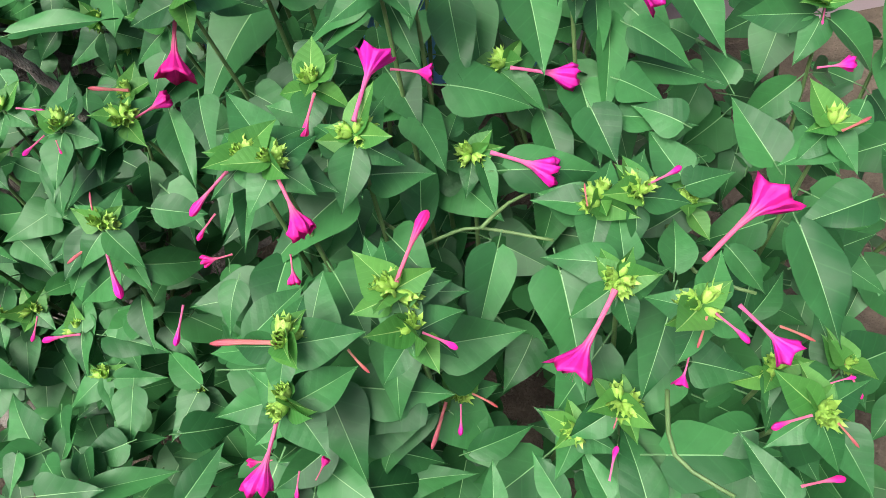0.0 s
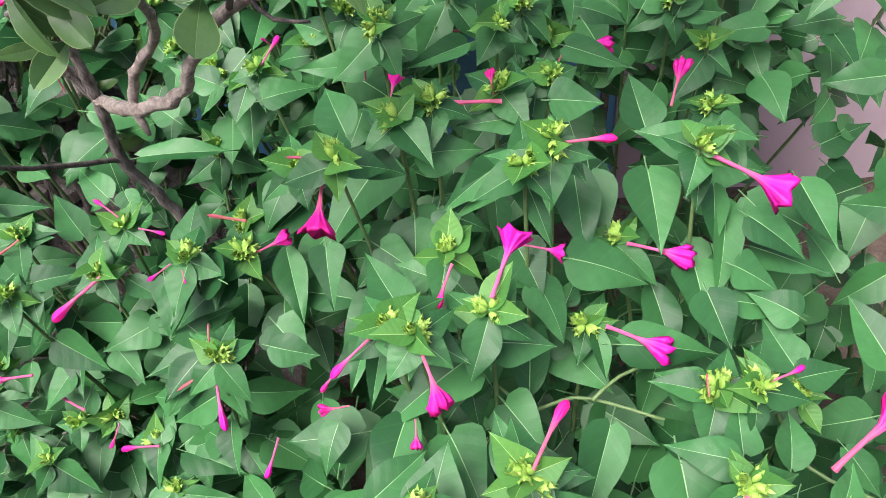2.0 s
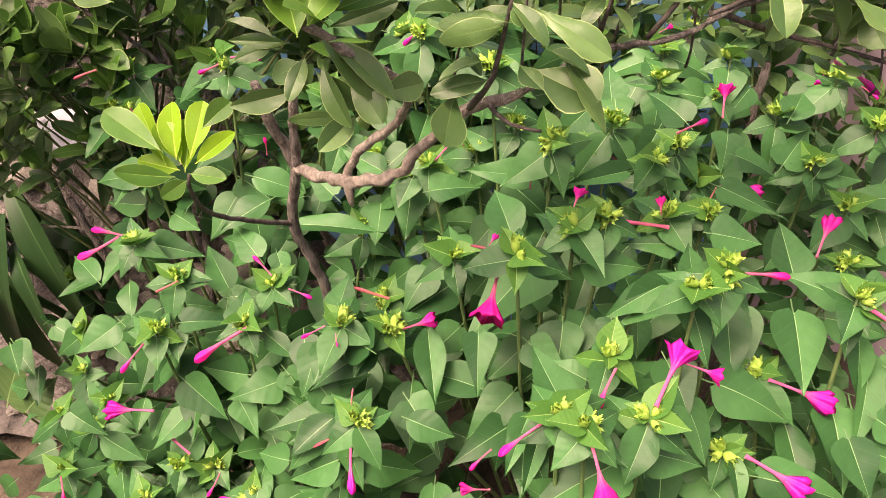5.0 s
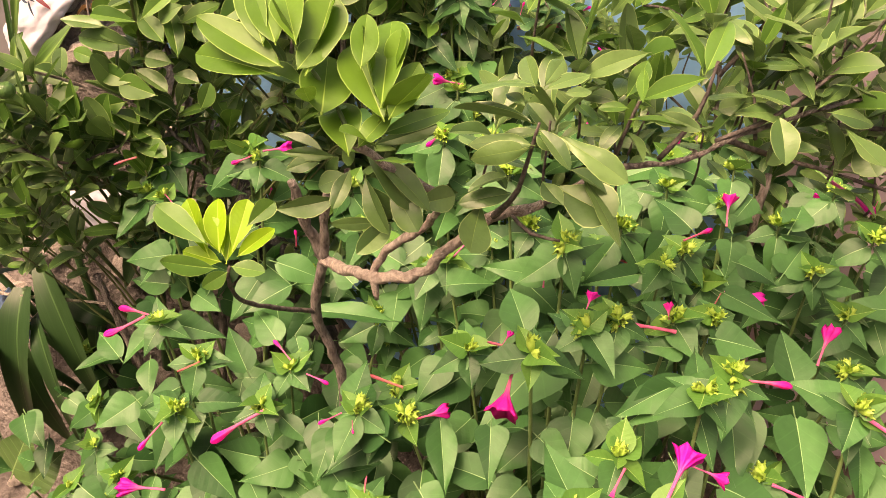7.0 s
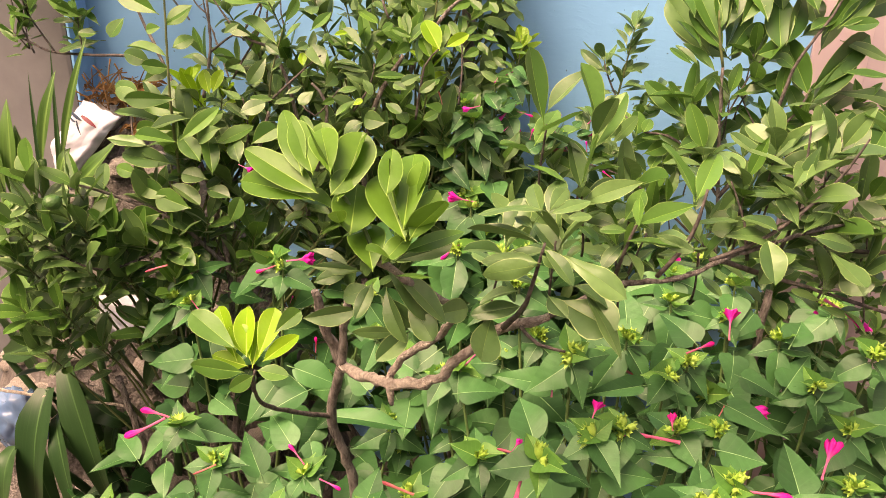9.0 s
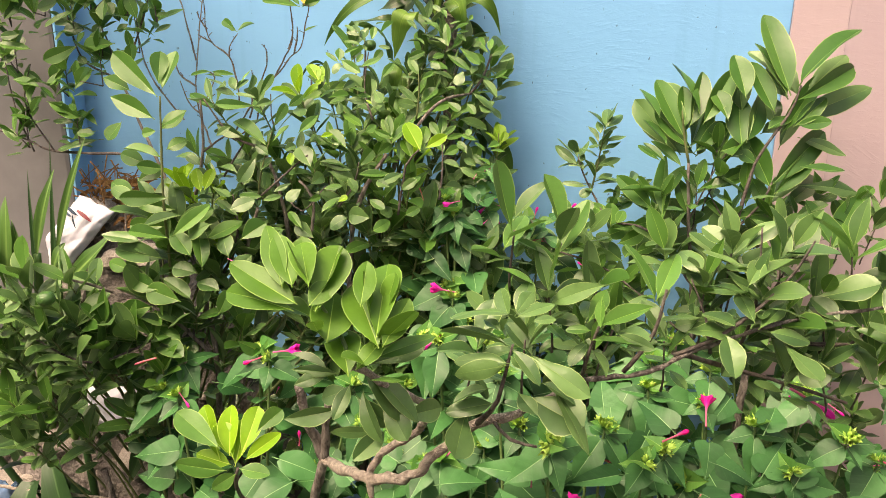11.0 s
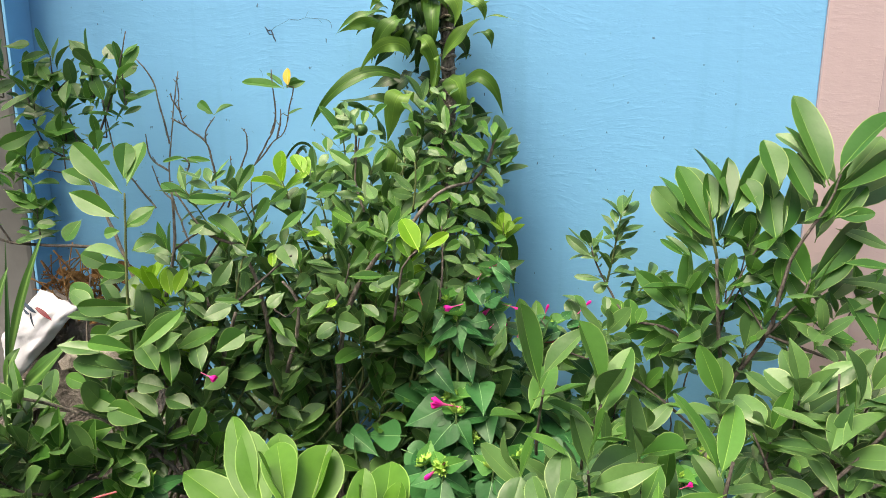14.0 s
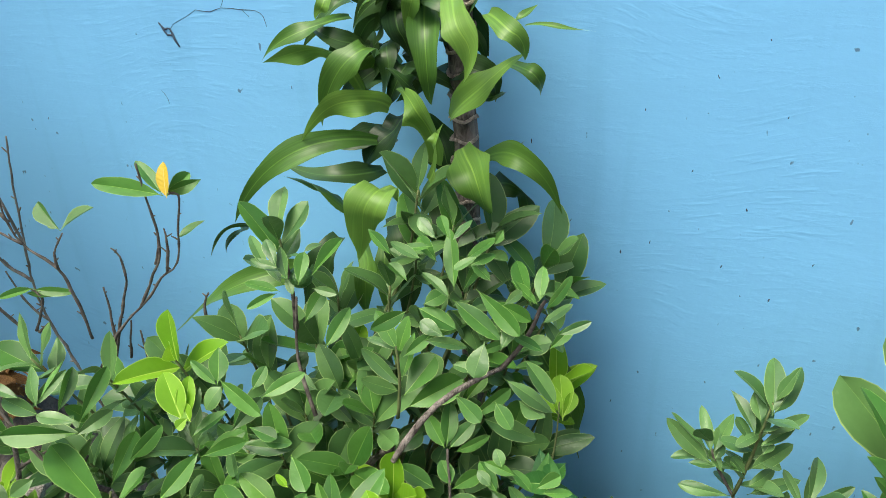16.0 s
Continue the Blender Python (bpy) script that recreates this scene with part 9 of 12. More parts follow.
citrus_leaf(bush_right, "fresh", (-0.09, 1.05, 1.053), (0.074, 0.017, -0.002), 0.60, (0.192, -0.745, 0.711))
citrus_leaf(bush_right, "fresh", (-0.038, 1.05, 1.174), (-0.028, 0.037, 0.047), 1.08, (0.192, -0.745, 0.711))
citrus_leaf(bush_right, "fresh", (-0.023, 1.05, 1.131), (-0.035, 0.025, 0.035), 1.10, (0.192, -0.745, 0.711))
citrus_leaf(bush_right, "fresh", (-0.023, 1.05, 1.104), (-0.034, 0.018, 0.028), 0.74, (0.192, -0.745, 0.711))
citrus_leaf(bush_right, "fresh", (-0.031, 1.05, 1.104), (-0.035, 0.011, 0.021), 0.64, (0.192, -0.745, 0.711))
citrus_leaf(bush_right, "fresh", (-0.032, 1.05, 0.975), (0.039, 0.022, 0.013), 1.47, (0.192, -0.745, 0.711))
# tufts of the rear bush
tuft(bush_rear, (-0.635, 1.05, 1.198), "new", 7, .06)
tuft(bush_rear, (-0.705, 1.04, 1.178), "old", 7, .06)
tuft(bush_rear, (-0.795, 1.05, 1.179), "old", 7, .06)
tuft(bush_rear, (-0.715, 1.0, 1.107), "old", 7, .06)
tuft(bush_rear, (-0.82, 0.99, 1.022), "new", 7, .06)
tuft(bush_rear, (-0.598, 1.1, 1.195), "old", 7, .06)
tuft(bush_rear, (-0.568, 1.15, 1.278), "old", 7, .06)
tuft(bush_rear, (-0.531, 1.12, 1.185), "old", 7, .06)
tuft(bush_rear, (-0.525, 1.17, 1.203), "old", 7, .06)
tuft(bush_rear, (-0.44, 1.19, 1.315), "old", 7, .06)
tuft(bush_rear, (-0.405, 1.18, 1.286), "old", 7, .06)
tuft(bush_rear, (-0.465, 1.16, 1.227), "old", 7, .06)
tuft(bush_rear, (-0.369, 1.19, 1.278), "old", 7, .06)
tuft(bush_rear, (-0.32, 1.2, 1.247), "old", 7, .06)
tuft(bush_rear, (-0.306, 1.21, 1.212), "old", 7, .06)
tuft(bush_rear, (-0.352, 1.19, 1.217), "old", 7, .06)
tuft(bush_rear, (-0.424, 1.15, 1.192), "old", 7, .06)
tuft(bush_rear, (-0.482, 1.11, 1.163), "old", 7, .06)
tuft(bush_rear, (-0.527, 1.07, 1.136), "old", 7, .06)
tuft(bush_rear, (-0.575, 1.04, 1.111), "mid", 7, .06)
tuft(bush_rear, (-0.497, 1.04, 1.095), "mid", 7, .06)
tuft(bush_rear, (-0.43, 1.02, 1.097), "new", 7, .06)
tuft(bush_rear, (-0.469, 1.03, 1.122), "mid", 7, .06)
tuft(bush_rear, (-0.526, 1.02, 1.067), "old", 7, .06)
tuft(bush_rear, (-0.586, 1.0, 0.988), "old", 7, .06)
tuft(bush_rear, (-0.48, 1.01, 1.036), "mid", 7, .06)
tuft(bush_rear, (-0.404, 1.0, 0.998), "old", 7, .06)
tuft(bush_rear, (-0.408, 1.12, 1.115), "old", 7, .06)
tuft(bush_rear, (-0.372, 1.17, 1.118), "mid", 7, .06)
tuft(bush_rear, (-0.308, 1.21, 1.091), "new", 7, .06)
tuft(bush_rear, (-0.352, 1.16, 1.052), "old", 7, .06)
tuft(bush_rear, (-0.318, 1.17, 1.036), "old", 7, .06)
tuft(bush_rear, (-0.382, 1.1, 1.038), "old", 7, .06)
tuft(bush_rear, (-0.638, 1.05, 1.093), "old", 7, .06)
tuft(bush_rear, (-0.682, 1.04, 1.094), "mid", 7, .06)
tuft(bush_rear, (-0.657, 1.0, 1.004), "old", 7, .06)
tuft(bush_rear, (-0.708, 1.01, 1.057), "old", 7, .06)
tuft(bush_rear, (-0.753, 1.01, 1.078), "old", 7, .06)
tuft(bush_rear, (-0.789, 0.99, 0.97), "old", 7, .06)
tuft(bush_rear, (-0.501, 0.99, 0.976), "old", 7, .06)
tuft(bush_rear, (-0.545, 1.0, 1.028), "old", 7, .06)
tuft(bush_rear, (-0.432, 1.0, 1.05), "mid", 7, .06)
tuft(bush_rear, (-0.621, 1.07, 1.146), "old", 7, .06)
tuft(bush_rear, (-0.568, 1.09, 1.165), "old", 7, .06)
tuft(bush_rear, (-0.393, 1.17, 1.221), "old", 7, .06)
tuft(bush_rear, (-0.443, 1.19, 1.26), "old", 7, .06)
tuft(bush_rear, (-0.348, 1.17, 1.158), "old", 7, .06)
tuft(bush_rear, (-0.459, 1.07, 1.148), "old", 7, .06)
tuft(bush_rear, (-0.817, 1.02, 1.091), "old", 7, .06)
tuft(bush_rear, (-0.681, 1.0, 1.034), "old", 7, .06)
tuft(bush_rear, (-0.606, 1.03, 1.07), "old", 7, .06)
tuft(bush_rear, (-0.379, 1.15, 1.177), "old", 7, .06)
tuft(bush_rear, (-0.451, 1.12, 1.172), "old", 7, .06)
tuft(bush_rear, (-0.499, 1.09, 1.153), "old", 7, .06)
tuft(bush_rear, (-0.647, 1.02, 1.052), "old", 7, .06)
tuft(bush_rear, (-0.541, 1.04, 1.109), "old", 7, .06)
# shoots of the left bush
tuft(bush_left, (-0.974, 0.85, 0.907), "mid", 8, 0.062)
tuft(bush_left, (-1.013, 0.8, 0.873), "old", 8, 0.062)
tuft(bush_left, (-0.979, 0.8, 0.827), "old", 8, 0.062)
tuft(bush_left, (-0.911, 0.85, 0.831), "mid", 8, 0.062)
tuft(bush_left, (-0.935, 0.8, 0.781), "old", 8, 0.062)
tuft(bush_left, (-0.82, 0.95, 0.985), "old", 8, 0.062)
tuft(bush_left, (-0.865, 0.9, 0.876), "old", 8, 0.062)
tuft(bush_left, (-0.76, 0.95, 0.947), "old", 8, 0.062)
tuft(bush_left, (-0.735, 0.95, 0.866), "old", 8, 0.062)
tuft(bush_left, (-0.718, 0.95, 0.804), "mid", 8, 0.062)
tuft(bush_left, (-0.85, 0.88, 0.803), "old", 8, 0.062)
tuft(bush_left, (-0.9, 0.85, 0.75), "old", 8, 0.062)
tuft(bush_left, (-0.996, 0.8, 0.705), "old", 8, 0.062)
tuft(bush_left, (-0.749, 1.0, 0.996), "old", 8, 0.062)
tuft(bush_left, (-0.833, 0.93, 0.949), "mid", 8, 0.062)
tuft(bush_left, (-1.065, 0.8, 0.801), "old", 8, 0.062)
tuft(bush_left, (-1.022, 0.82, 0.914), "old", 8, 0.062)
tuft(bush_left, (-0.754, 0.95, 0.747), "old", 8, 0.062)
tuft(bush_left, (-0.701, 0.98, 0.771), "old", 8, 0.062)
tuft(bush_left, (-0.665, 1.0, 0.989), "old", 8, 0.062)
tuft(bush_left, (-0.63, 1.02, 1.006), "old", 8, 0.062)
tuft(bush_left, (-0.969, 0.82, 0.859), "old", 8, 0.062)
tuft(bush_left, (-0.823, 0.86, 0.752), "mid", 8, 0.062)
tuft(bush_left, (-1.053, 0.78, 0.71), "mid", 8, 0.062)
tuft(bush_left, (-0.948, 0.83, 0.836), "old", 8, 0.062)
tuft(bush_left, (-0.713, 0.98, 0.92), "old", 8, 0.062)
tuft(bush_left, (-0.869, 0.86, 0.81), "old", 8, 0.062)
tuft(bush_left, (-1.048, 0.8, 0.842), "old", 8, 0.062)
tuft(bush_left, (-0.866, 0.96, 1.0), "old", 8, 0.062)
tuft(bush_left, (-0.621, 0.98, 0.884), "old", 8, 0.062)
tuft(bush_left, (-0.584, 1.0, 0.952), "old", 8, 0.062)
tuft(bush_left, (-0.467, 1.02, 0.973), "mid", 8, 0.062)
tuft(bush_left, (-0.41, 1.04, 1.001), "mid", 8, 0.062)
tuft(bush_left, (-0.47, 1.03, 0.876), "mid", 8, 0.062)
tuft(bush_left, (-0.392, 1.05, 0.937), "old", 8, 0.062)
tuft(bush_left, (-0.603, 0.98, 0.821), "old", 8, 0.062)
tuft(bush_left, (-0.354, 1.08, 0.844), "old", 8, 0.062)
tuft(bush_left, (-1.047, 0.8, 0.782), "old", 8, 0.062)
tuft(bush_left, (-0.98, 0.82, 0.778), "old", 8, 0.062)
tuft(bush_left, (-0.909, 0.84, 0.795), "old", 8, 0.062)
tuft(bush_left, (-1.013, 0.8, 0.661), "old", 8, 0.062)
tuft(bush_left, (-0.962, 0.84, 0.622), "old", 8, 0.062)
tuft(bush_left, (-0.885, 0.86, 0.661), "mid", 8, 0.062)
tuft(bush_left, (-0.829, 0.9, 0.817), "old", 8, 0.062)
tuft(bush_left, (-1.033, 0.78, 0.639), "old", 8, 0.062)
tuft(bush_left, (-0.786, 0.92, 0.832), "old", 8, 0.062)
tuft(bush_left, (-0.855, 0.87, 0.702), "old", 8, 0.062)
tuft(bush_left, (-0.753, 0.95, 0.907), "old", 8, 0.062)
tuft(bush_left, (-0.807, 0.94, 0.948), "mid", 8, 0.062)
tuft(bush_left, (-0.768, 0.98, 1.035), "new", 5, 0.045)
tuft(bush_left, (-0.836, 1.0, 1.044), "new", 5, 0.045)
tuft(bush_left, (-0.739, 1.0, 0.976), "new", 5, 0.045)
spray(bush_left, (-1.223, 1.12, 1.357))
spray(bush_left, (-1.094, 1.12, 1.351))
spray(bush_left, (-0.969, 1.1, 1.38))
spray(bush_left, (-1.041, 1.12, 1.305))
spray(bush_left, (-0.953, 1.1, 1.315))
spray(bush_left, (-0.915, 1.1, 1.365))
spray(bush_left, (-1.122, 1.12, 1.231))
spray(bush_left, (-1.034, 1.1, 1.254))
spray(bush_left, (-1.224, 1.12, 1.273))
spray(bush_left, (-1.212, 1.12, 1.192))
spray(bush_left, (-1.222, 1.12, 1.129))
spray(bush_left, (-1.104, 1.11, 1.133))
spray(bush_left, (-1.054, 1.12, 1.386))
spray(bush_left, (-1.149, 1.12, 1.377))
# clusters that fill the crowns
cluster(bush_right, (-0.301, 1.15, 0.912), "old", 7, .040)
cluster(bush_right, (-0.245, 1.13, 0.854), "old", 7, .040)
cluster(bush_right, (-0.322, 1.17, 0.814), "mid", 6, .040)
cluster(bush_right, (-0.16, 1.07, 0.824), "old", 7, .040)
cluster(bush_right, (-0.082, 1.07, 0.829), "mid", 7, .040)
cluster(bush_right, (-0.012, 1.07, 0.792), "old", 7, .040)
cluster(bush_right, (0.045, 1.07, 0.841), "old", 7, .055)
cluster(bush_right, (-0.209, 1.08, 0.774), "old", 7, .040)
cluster(bush_right, (-0.114, 1.08, 0.887), "mid", 6, .040)
cluster(bush_right, (-0.275, 1.13, 0.796), "old", 7, .040)
cluster(bush_right, (-0.035, 1.08, 0.870), "mid", 6, .040)
cluster(bush_right, (0.072, 1.07, 0.955), "old", 6, .05)
cluster(bush_right, (-0.0, 1.08, 0.948), "old", 6, .055)
cluster(bush_right, (0.134, 1.07, 0.968), "old", 6, .05)
cluster(bush_right, (-0.045, 1.09, 0.738), "old", 7, .040)
cluster(bush_right, (0.243, 1.13, 1.032), "mid", 6, .04)
cluster(bush_right, (0.299, 1.13, 1.02), "mid", 6, .04)
cluster(bush_right, (0.34, 1.13, 1.041), "mid", 6, .04)
cluster(bush_right, (0.277, 1.11, 0.994), "old", 6, .045)
cluster(bush_right, (0.201, 1.1, 1.003), "old", 6, .045)
cluster(bush_right, (0.33, 1.11, 0.996), "old", 6, .045)
cluster(bush_front, (-0.021, 0.62, 1.02), "old", 6, .045)
cluster(bush_front, (0.01, 0.64, 1.055), "old", 6, .045)
cluster(bush_front, (0.067, 0.64, 1.071), "old", 6, .045)
cluster(bush_front, (0.096, 0.62, 1.028), "old", 6, .045)
cluster(bush_front, (0.125, 0.64, 1.074), "old", 6, .05)
cluster(bush_front, (0.053, 0.6, 1.006), "old", 6, .045)
cluster(bush_front, (0.098, 0.6, 0.957), "old", 6, .045)
cluster(bush_front, (0.155, 0.62, 0.966), "old", 6, .05)
cluster(bush_front, (0.077, 0.6, 0.989), "old", 6, .045)
cluster(bush_front, (-0.066, 0.58, 0.987), "old", 5, .045)
cluster(bush_front, (-0.122, 0.55, 1.008), "old", 5, .045)
cluster(bush_front, (-0.151, 0.52, 0.993), "old", 5, .042)
cluster(bush_front, (-0.188, 0.5, 1.059), "old", 5, .045)
cluster(bush_front, (-0.207, 0.48, 1.019), "old", 5, .042)
cluster(bush_front, (-0.249, 0.46, 1.012), "old", 5, .042)
cluster(bush_front, (-0.179, 0.52, 1.105), "mid", 5, .05)
cluster(bush_front, (-0.224, 0.52, 1.115), "mid", 5, .05)
cluster(bush_front, (-0.142, 0.54, 1.048), "old", 5, .045)
cluster(bush_front, (0.049, 0.62, 1.068), "old", 6, .05)
cluster(bush_front, (-0.001, 0.62, 1.076), "old", 6, .05)
cluster(bush_front, (-0.027, 0.6, 1.044), "old", 5, .045)
# limbs and twigs
stem(bush_right, ((0.056, 1.08, 0.784), (0.044, 1.08, 0.889), (0.025, 1.06, 1.005), (0.015, 1.06, 1.1)), 0.0036, 0.0026, BARK, "limb", 7, 0.12)
stem(bush_right, ((0.015, 1.06, 1.1), (0.004, 1.06, 1.147), (-0.003, 1.06, 1.183)), 0.0025, 0.0012, TWIG_GREEN, "twig", 7, 0.12)
stem(bush_right, ((0.044, 1.08, 0.889), (0.094, 1.06, 0.988), (0.118, 1.06, 1.104), (0.157, 1.06, 1.182), (0.169, 1.06, 1.226)), 0.0037, 0.0015, TWIG, "limb", 7, 0.12)
stem(bush_right, ((0.094, 1.06, 0.988), (0.134, 1.06, 1.038), (0.146, 1.06, 1.075)), 0.0025, 0.0012, TWIG, "twig", 7, 0.12)
stem(bush_right, ((0.044, 1.08, 0.889), (-0.031, 1.08, 0.977), (-0.097, 1.1, 0.99), (-0.132, 1.15, 1.029), (-0.150, 1.147, 1.065), (-0.160, 1.145, 1.092)), 0.0025, 0.0012, TWIG, "twig", 7, 0.12)
stem(bush_right, ((-0.132, 1.15, 1.029), (-0.123, 1.146, 1.085), (-0.115, 1.145, 1.15)), 0.0021, 0.0009, TWIG_GREEN, "twig", 7, 0.12)
stem(bush_right, ((0.094, 1.06, 0.988), (0.232, 1.06, 0.947), (0.247, 1.06, 0.991)), 0.0025, 0.0009, TWIG, "twig", 7, 0.12)
stem(bush_right, ((0.025, 1.06, 1.005), (0.06, 1.07, 1.091), (0.085, 1.08, 1.128)), 0.0015, 0.0006, TWIG, "twig", 7, 0.12)
stem(bush_right, ((0.094, 1.06, 0.988), (0.056, 1.08, 1.05), (0.034, 1.08, 1.098)), 0.0015, 0.0006, TWIG, "twig", 7, 0.12)
stem(bush_right, ((0.056, 1.08, 0.784), (-0.093, 1.08, 0.902), (-0.194, 1.08, 0.939), (-0.235, 1.08, 0.989)), 0.0025, 0.0009, TWIG, "twig", 7, 0.12)
stem(bush_front, ((0.015, 0.6, 0.981), (0.025, 0.6, 1.024), (0.024, 0.6, 1.075), (0.021, 0.6, 1.111)), 0.0022, 0.0009, TWIG, "twig", 7, 0.12)
stem(bush_front, ((0.025, 0.6, 1.024), (0.054, 0.6, 1.048), (0.068, 0.6, 1.065)), 0.0019, 0.0009, TWIG, "twig", 7, 0.12)
stem(bush_front, ((-0.018, 0.58, 0.977), (-0.025, 0.59, 1.012), (-0.042, 0.6, 1.052)), 0.0019, 0.0009, TWIG, "twig", 7, 0.12)
stem(bush_front, ((0.077, 0.6, 0.989), (0.13, 0.62, 0.984), (0.145, 0.62, 1.004)), 0.0025, 0.0012, TWIG, "twig", 7, 0.12)
stem(bush_left, ((-0.997, 1.1, 1.069), (-1.169, 1.12, 1.065), (-1.228, 1.12, 1.086), (-1.374, 1.12, 1.126)), 0.0031, 0.0012, TWIG, "twig", 7, 0.12)
stem(bush_left, ((-1.213, 1.12, 1.062), (-1.239, 1.12, 1.137), (-1.247, 1.12, 1.208), (-1.249, 1.12, 1.273)), 0.0019, 0.0007, TWIG, "twig", 7, 0.12)
stem(bush_left, ((-1.169, 1.12, 1.065), (-1.218, 1.12, 1.154), (-1.194, 1.12, 1.23)), 0.0019, 0.0007, TWIG, "twig", 7, 0.12)
stem(bush_left, ((-0.846, 1.0, 0.992), (-0.955, 1.08, 1.131), (-1.0, 1.1, 1.202), (-1.084, 1.12, 1.242), (-1.107, 1.12, 1.336)), 0.0031, 0.0012, TWIG, "twig", 7, 0.12)
stem(bush_left, ((-1.0, 1.1, 1.202), (-0.964, 1.1, 1.265), (-0.928, 1.1, 1.345), (-0.903, 1.1, 1.423)), 0.0025, 0.0009, TWIG, "twig", 7, 0.12)
stem(bush_left, ((-1.0, 1.1, 1.202), (-1.032, 1.12, 1.285), (-1.071, 1.12, 1.346)), 0.0019, 0.0007, TWIG, "twig", 7, 0.12)
stem(bush_left, ((-0.827, 0.93, 0.783), (-0.826, 0.92, 0.912), (-0.815, 0.9, 1.036), (-0.809, 0.9, 1.129), (-0.804, 0.9, 1.197)), 0.0031, 0.0012, TWIG_GREEN, "limb", 7, 0.12)
stem(bush_left, ((-0.764, 0.93, 0.634), (-0.766, 0.94, 0.74), (-0.784, 0.95, 0.842), (-0.809, 0.96, 0.921)), 0.0056, 0.0037, BARK, "limb", 7, 0.12)
stem(bush_left, ((-0.766, 0.94, 0.74), (-0.837, 0.9, 0.837), (-0.925, 0.88, 0.879), (-0.984, 0.85, 0.906)), 0.0037, 0.0019, BARK, "limb", 7, 0.12)
stem(bush_left, ((-0.784, 0.95, 0.842), (-0.733, 0.98, 0.94), (-0.747, 1.0, 1.016)), 0.0031, 0.0012, TWIG, "limb", 7, 0.12)
stem(bush_left, ((-0.837, 0.9, 0.837), (-0.92, 0.95, 0.939), (-0.938, 1.0, 1.05)), 0.0025, 0.0012, TWIG, "limb", 7, 0.12)
stem(bush_left, ((-0.841, 0.9, 0.795), (-0.919, 0.82, 0.773), (-1.001, 0.8, 0.815)), 0.0025, 0.0012, TWIG, "limb", 7, 0.12)
stem(bush_rear, ((-0.527, 1.08, 0.835), (-0.481, 1.08, 1.053), (-0.441, 1.06, 1.119)), 0.0040, 0.0026, BARK, "limb", 7, 0.12)
stem(bush_rear, ((-0.552, 1.03, 0.795), (-0.526, 1.0, 0.997), (-0.47, 1.0, 1.105)), 0.0050, 0.0031, BARK, "limb", 7, 0.12)
stem(bush_rear, ((-0.645, 1.02, 0.785), (-0.643, 0.98, 1.008), (-0.671, 0.97, 1.112)), 0.0043, 0.0025, BARK, "limb", 7, 0.12)
stem(bush_rear, ((-0.671, 0.97, 1.112), (-0.725, 0.97, 1.13), (-0.774, 0.98, 1.188)), 0.0025, 0.0012, TWIG, "twig", 7, 0.12)
stem(bush_rear, ((-0.527, 1.08, 1.224), (-0.525, 1.08, 1.261), (-0.526, 1.08, 1.292)), 0.0025, 0.0012, TWIG, "twig", 7, 0.12)
stem(bush_rear, ((-0.307, 1.13, 1.041), (-0.301, 1.14, 1.089), (-0.3, 1.14, 1.127)), 0.0012, 0.0006, TWIG_GREEN, "twig", 7, 0.12)
stem(bush_rear, ((-0.427, 1.02, 1.143), (-0.406, 1.04, 1.173), (-0.38, 1.06, 1.192), (-0.346, 1.09, 1.198)), 0.0032, 0.0022, BARK, "limb", 7, 0.12)
stem(bush_rear, ((-0.346, 1.09, 1.198), (-0.328, 1.1, 1.222), (-0.316, 1.1, 1.253), (-0.311, 1.1, 1.263)), 0.0026, 0.0014, TWIG, "limb", 7, 0.12)
stem(bush_rear, ((-0.433, 1.06, 1.155), (-0.428, 1.06, 1.2), (-0.429, 1.06, 1.231)), 0.0018, 0.0010, TWIG_GREEN, "twig", 7, 0.12)
stem(bush_rear, ((-0.506, 1.05, 1.154), (-0.525, 1.07, 1.2), (-0.517, 1.07, 1.264)), 0.0022, 0.0010, TWIG, "twig", 7, 0.12)
stem(bush_rear, ((-0.674, 0.945, 1.031), (-0.664, 0.945, 1.082), (-0.643, 0.945, 1.142)), 0.0018, 0.0010, TWIG_GREEN, "twig", 7, 0.12)
stem(bush_rear, ((-0.674, 0.945, 1.031), (-0.613, 0.95, 1.085), (-0.587, 0.95, 1.106)), 0.0020, 0.0010, TWIG, "twig", 7, 0.12)
stem(bush_rear, ((-0.537, 0.95, 1.024), (-0.51, 0.95, 1.065), (-0.501, 0.945, 1.099)), 0.0020, 0.0010, TWIG, "twig", 7, 0.12)
stem(bush_rear, ((-0.439, 0.95, 1.016), (-0.424, 0.94, 1.097), (-0.402, 0.935, 1.124)), 0.0022, 0.0012, TWIG, "twig", 7, 0.12)
stem(bush_rear, ((-0.381, 1.0, 1.033), (-0.382, 1.03, 1.079), (-0.387, 1.05, 1.136)), 0.0020, 0.0010, TWIG, "twig", 7, 0.12)
stem(bush_rear, ((-0.624, 0.95, 1.035), (-0.6, 0.95, 1.013), (-0.559, 0.95, 1.057)), 0.0015, 0.0008, TWIG, "twig", 7, 0.12)
stem(bush_rear, ((-0.802, 0.98, 1.025), (-0.788, 0.99, 1.099), (-0.79, 1.0, 1.148), (-0.791, 1.0, 1.183)), 0.0030, 0.0018, BARK, "limb", 7, 0.12)
stem(bush_rear, ((-0.789, 0.99, 1.096), (-0.746, 0.99, 1.125), (-0.726, 0.99, 1.118)), 0.0020, 0.0010, TWIG, "twig", 7, 0.12)
stem(bush_rear, ((-0.748, 0.98, 1.059), (-0.715, 0.98, 1.107), (-0.692, 0.98, 1.139)), 0.0020, 0.0010, TWIG, "twig", 7, 0.12)
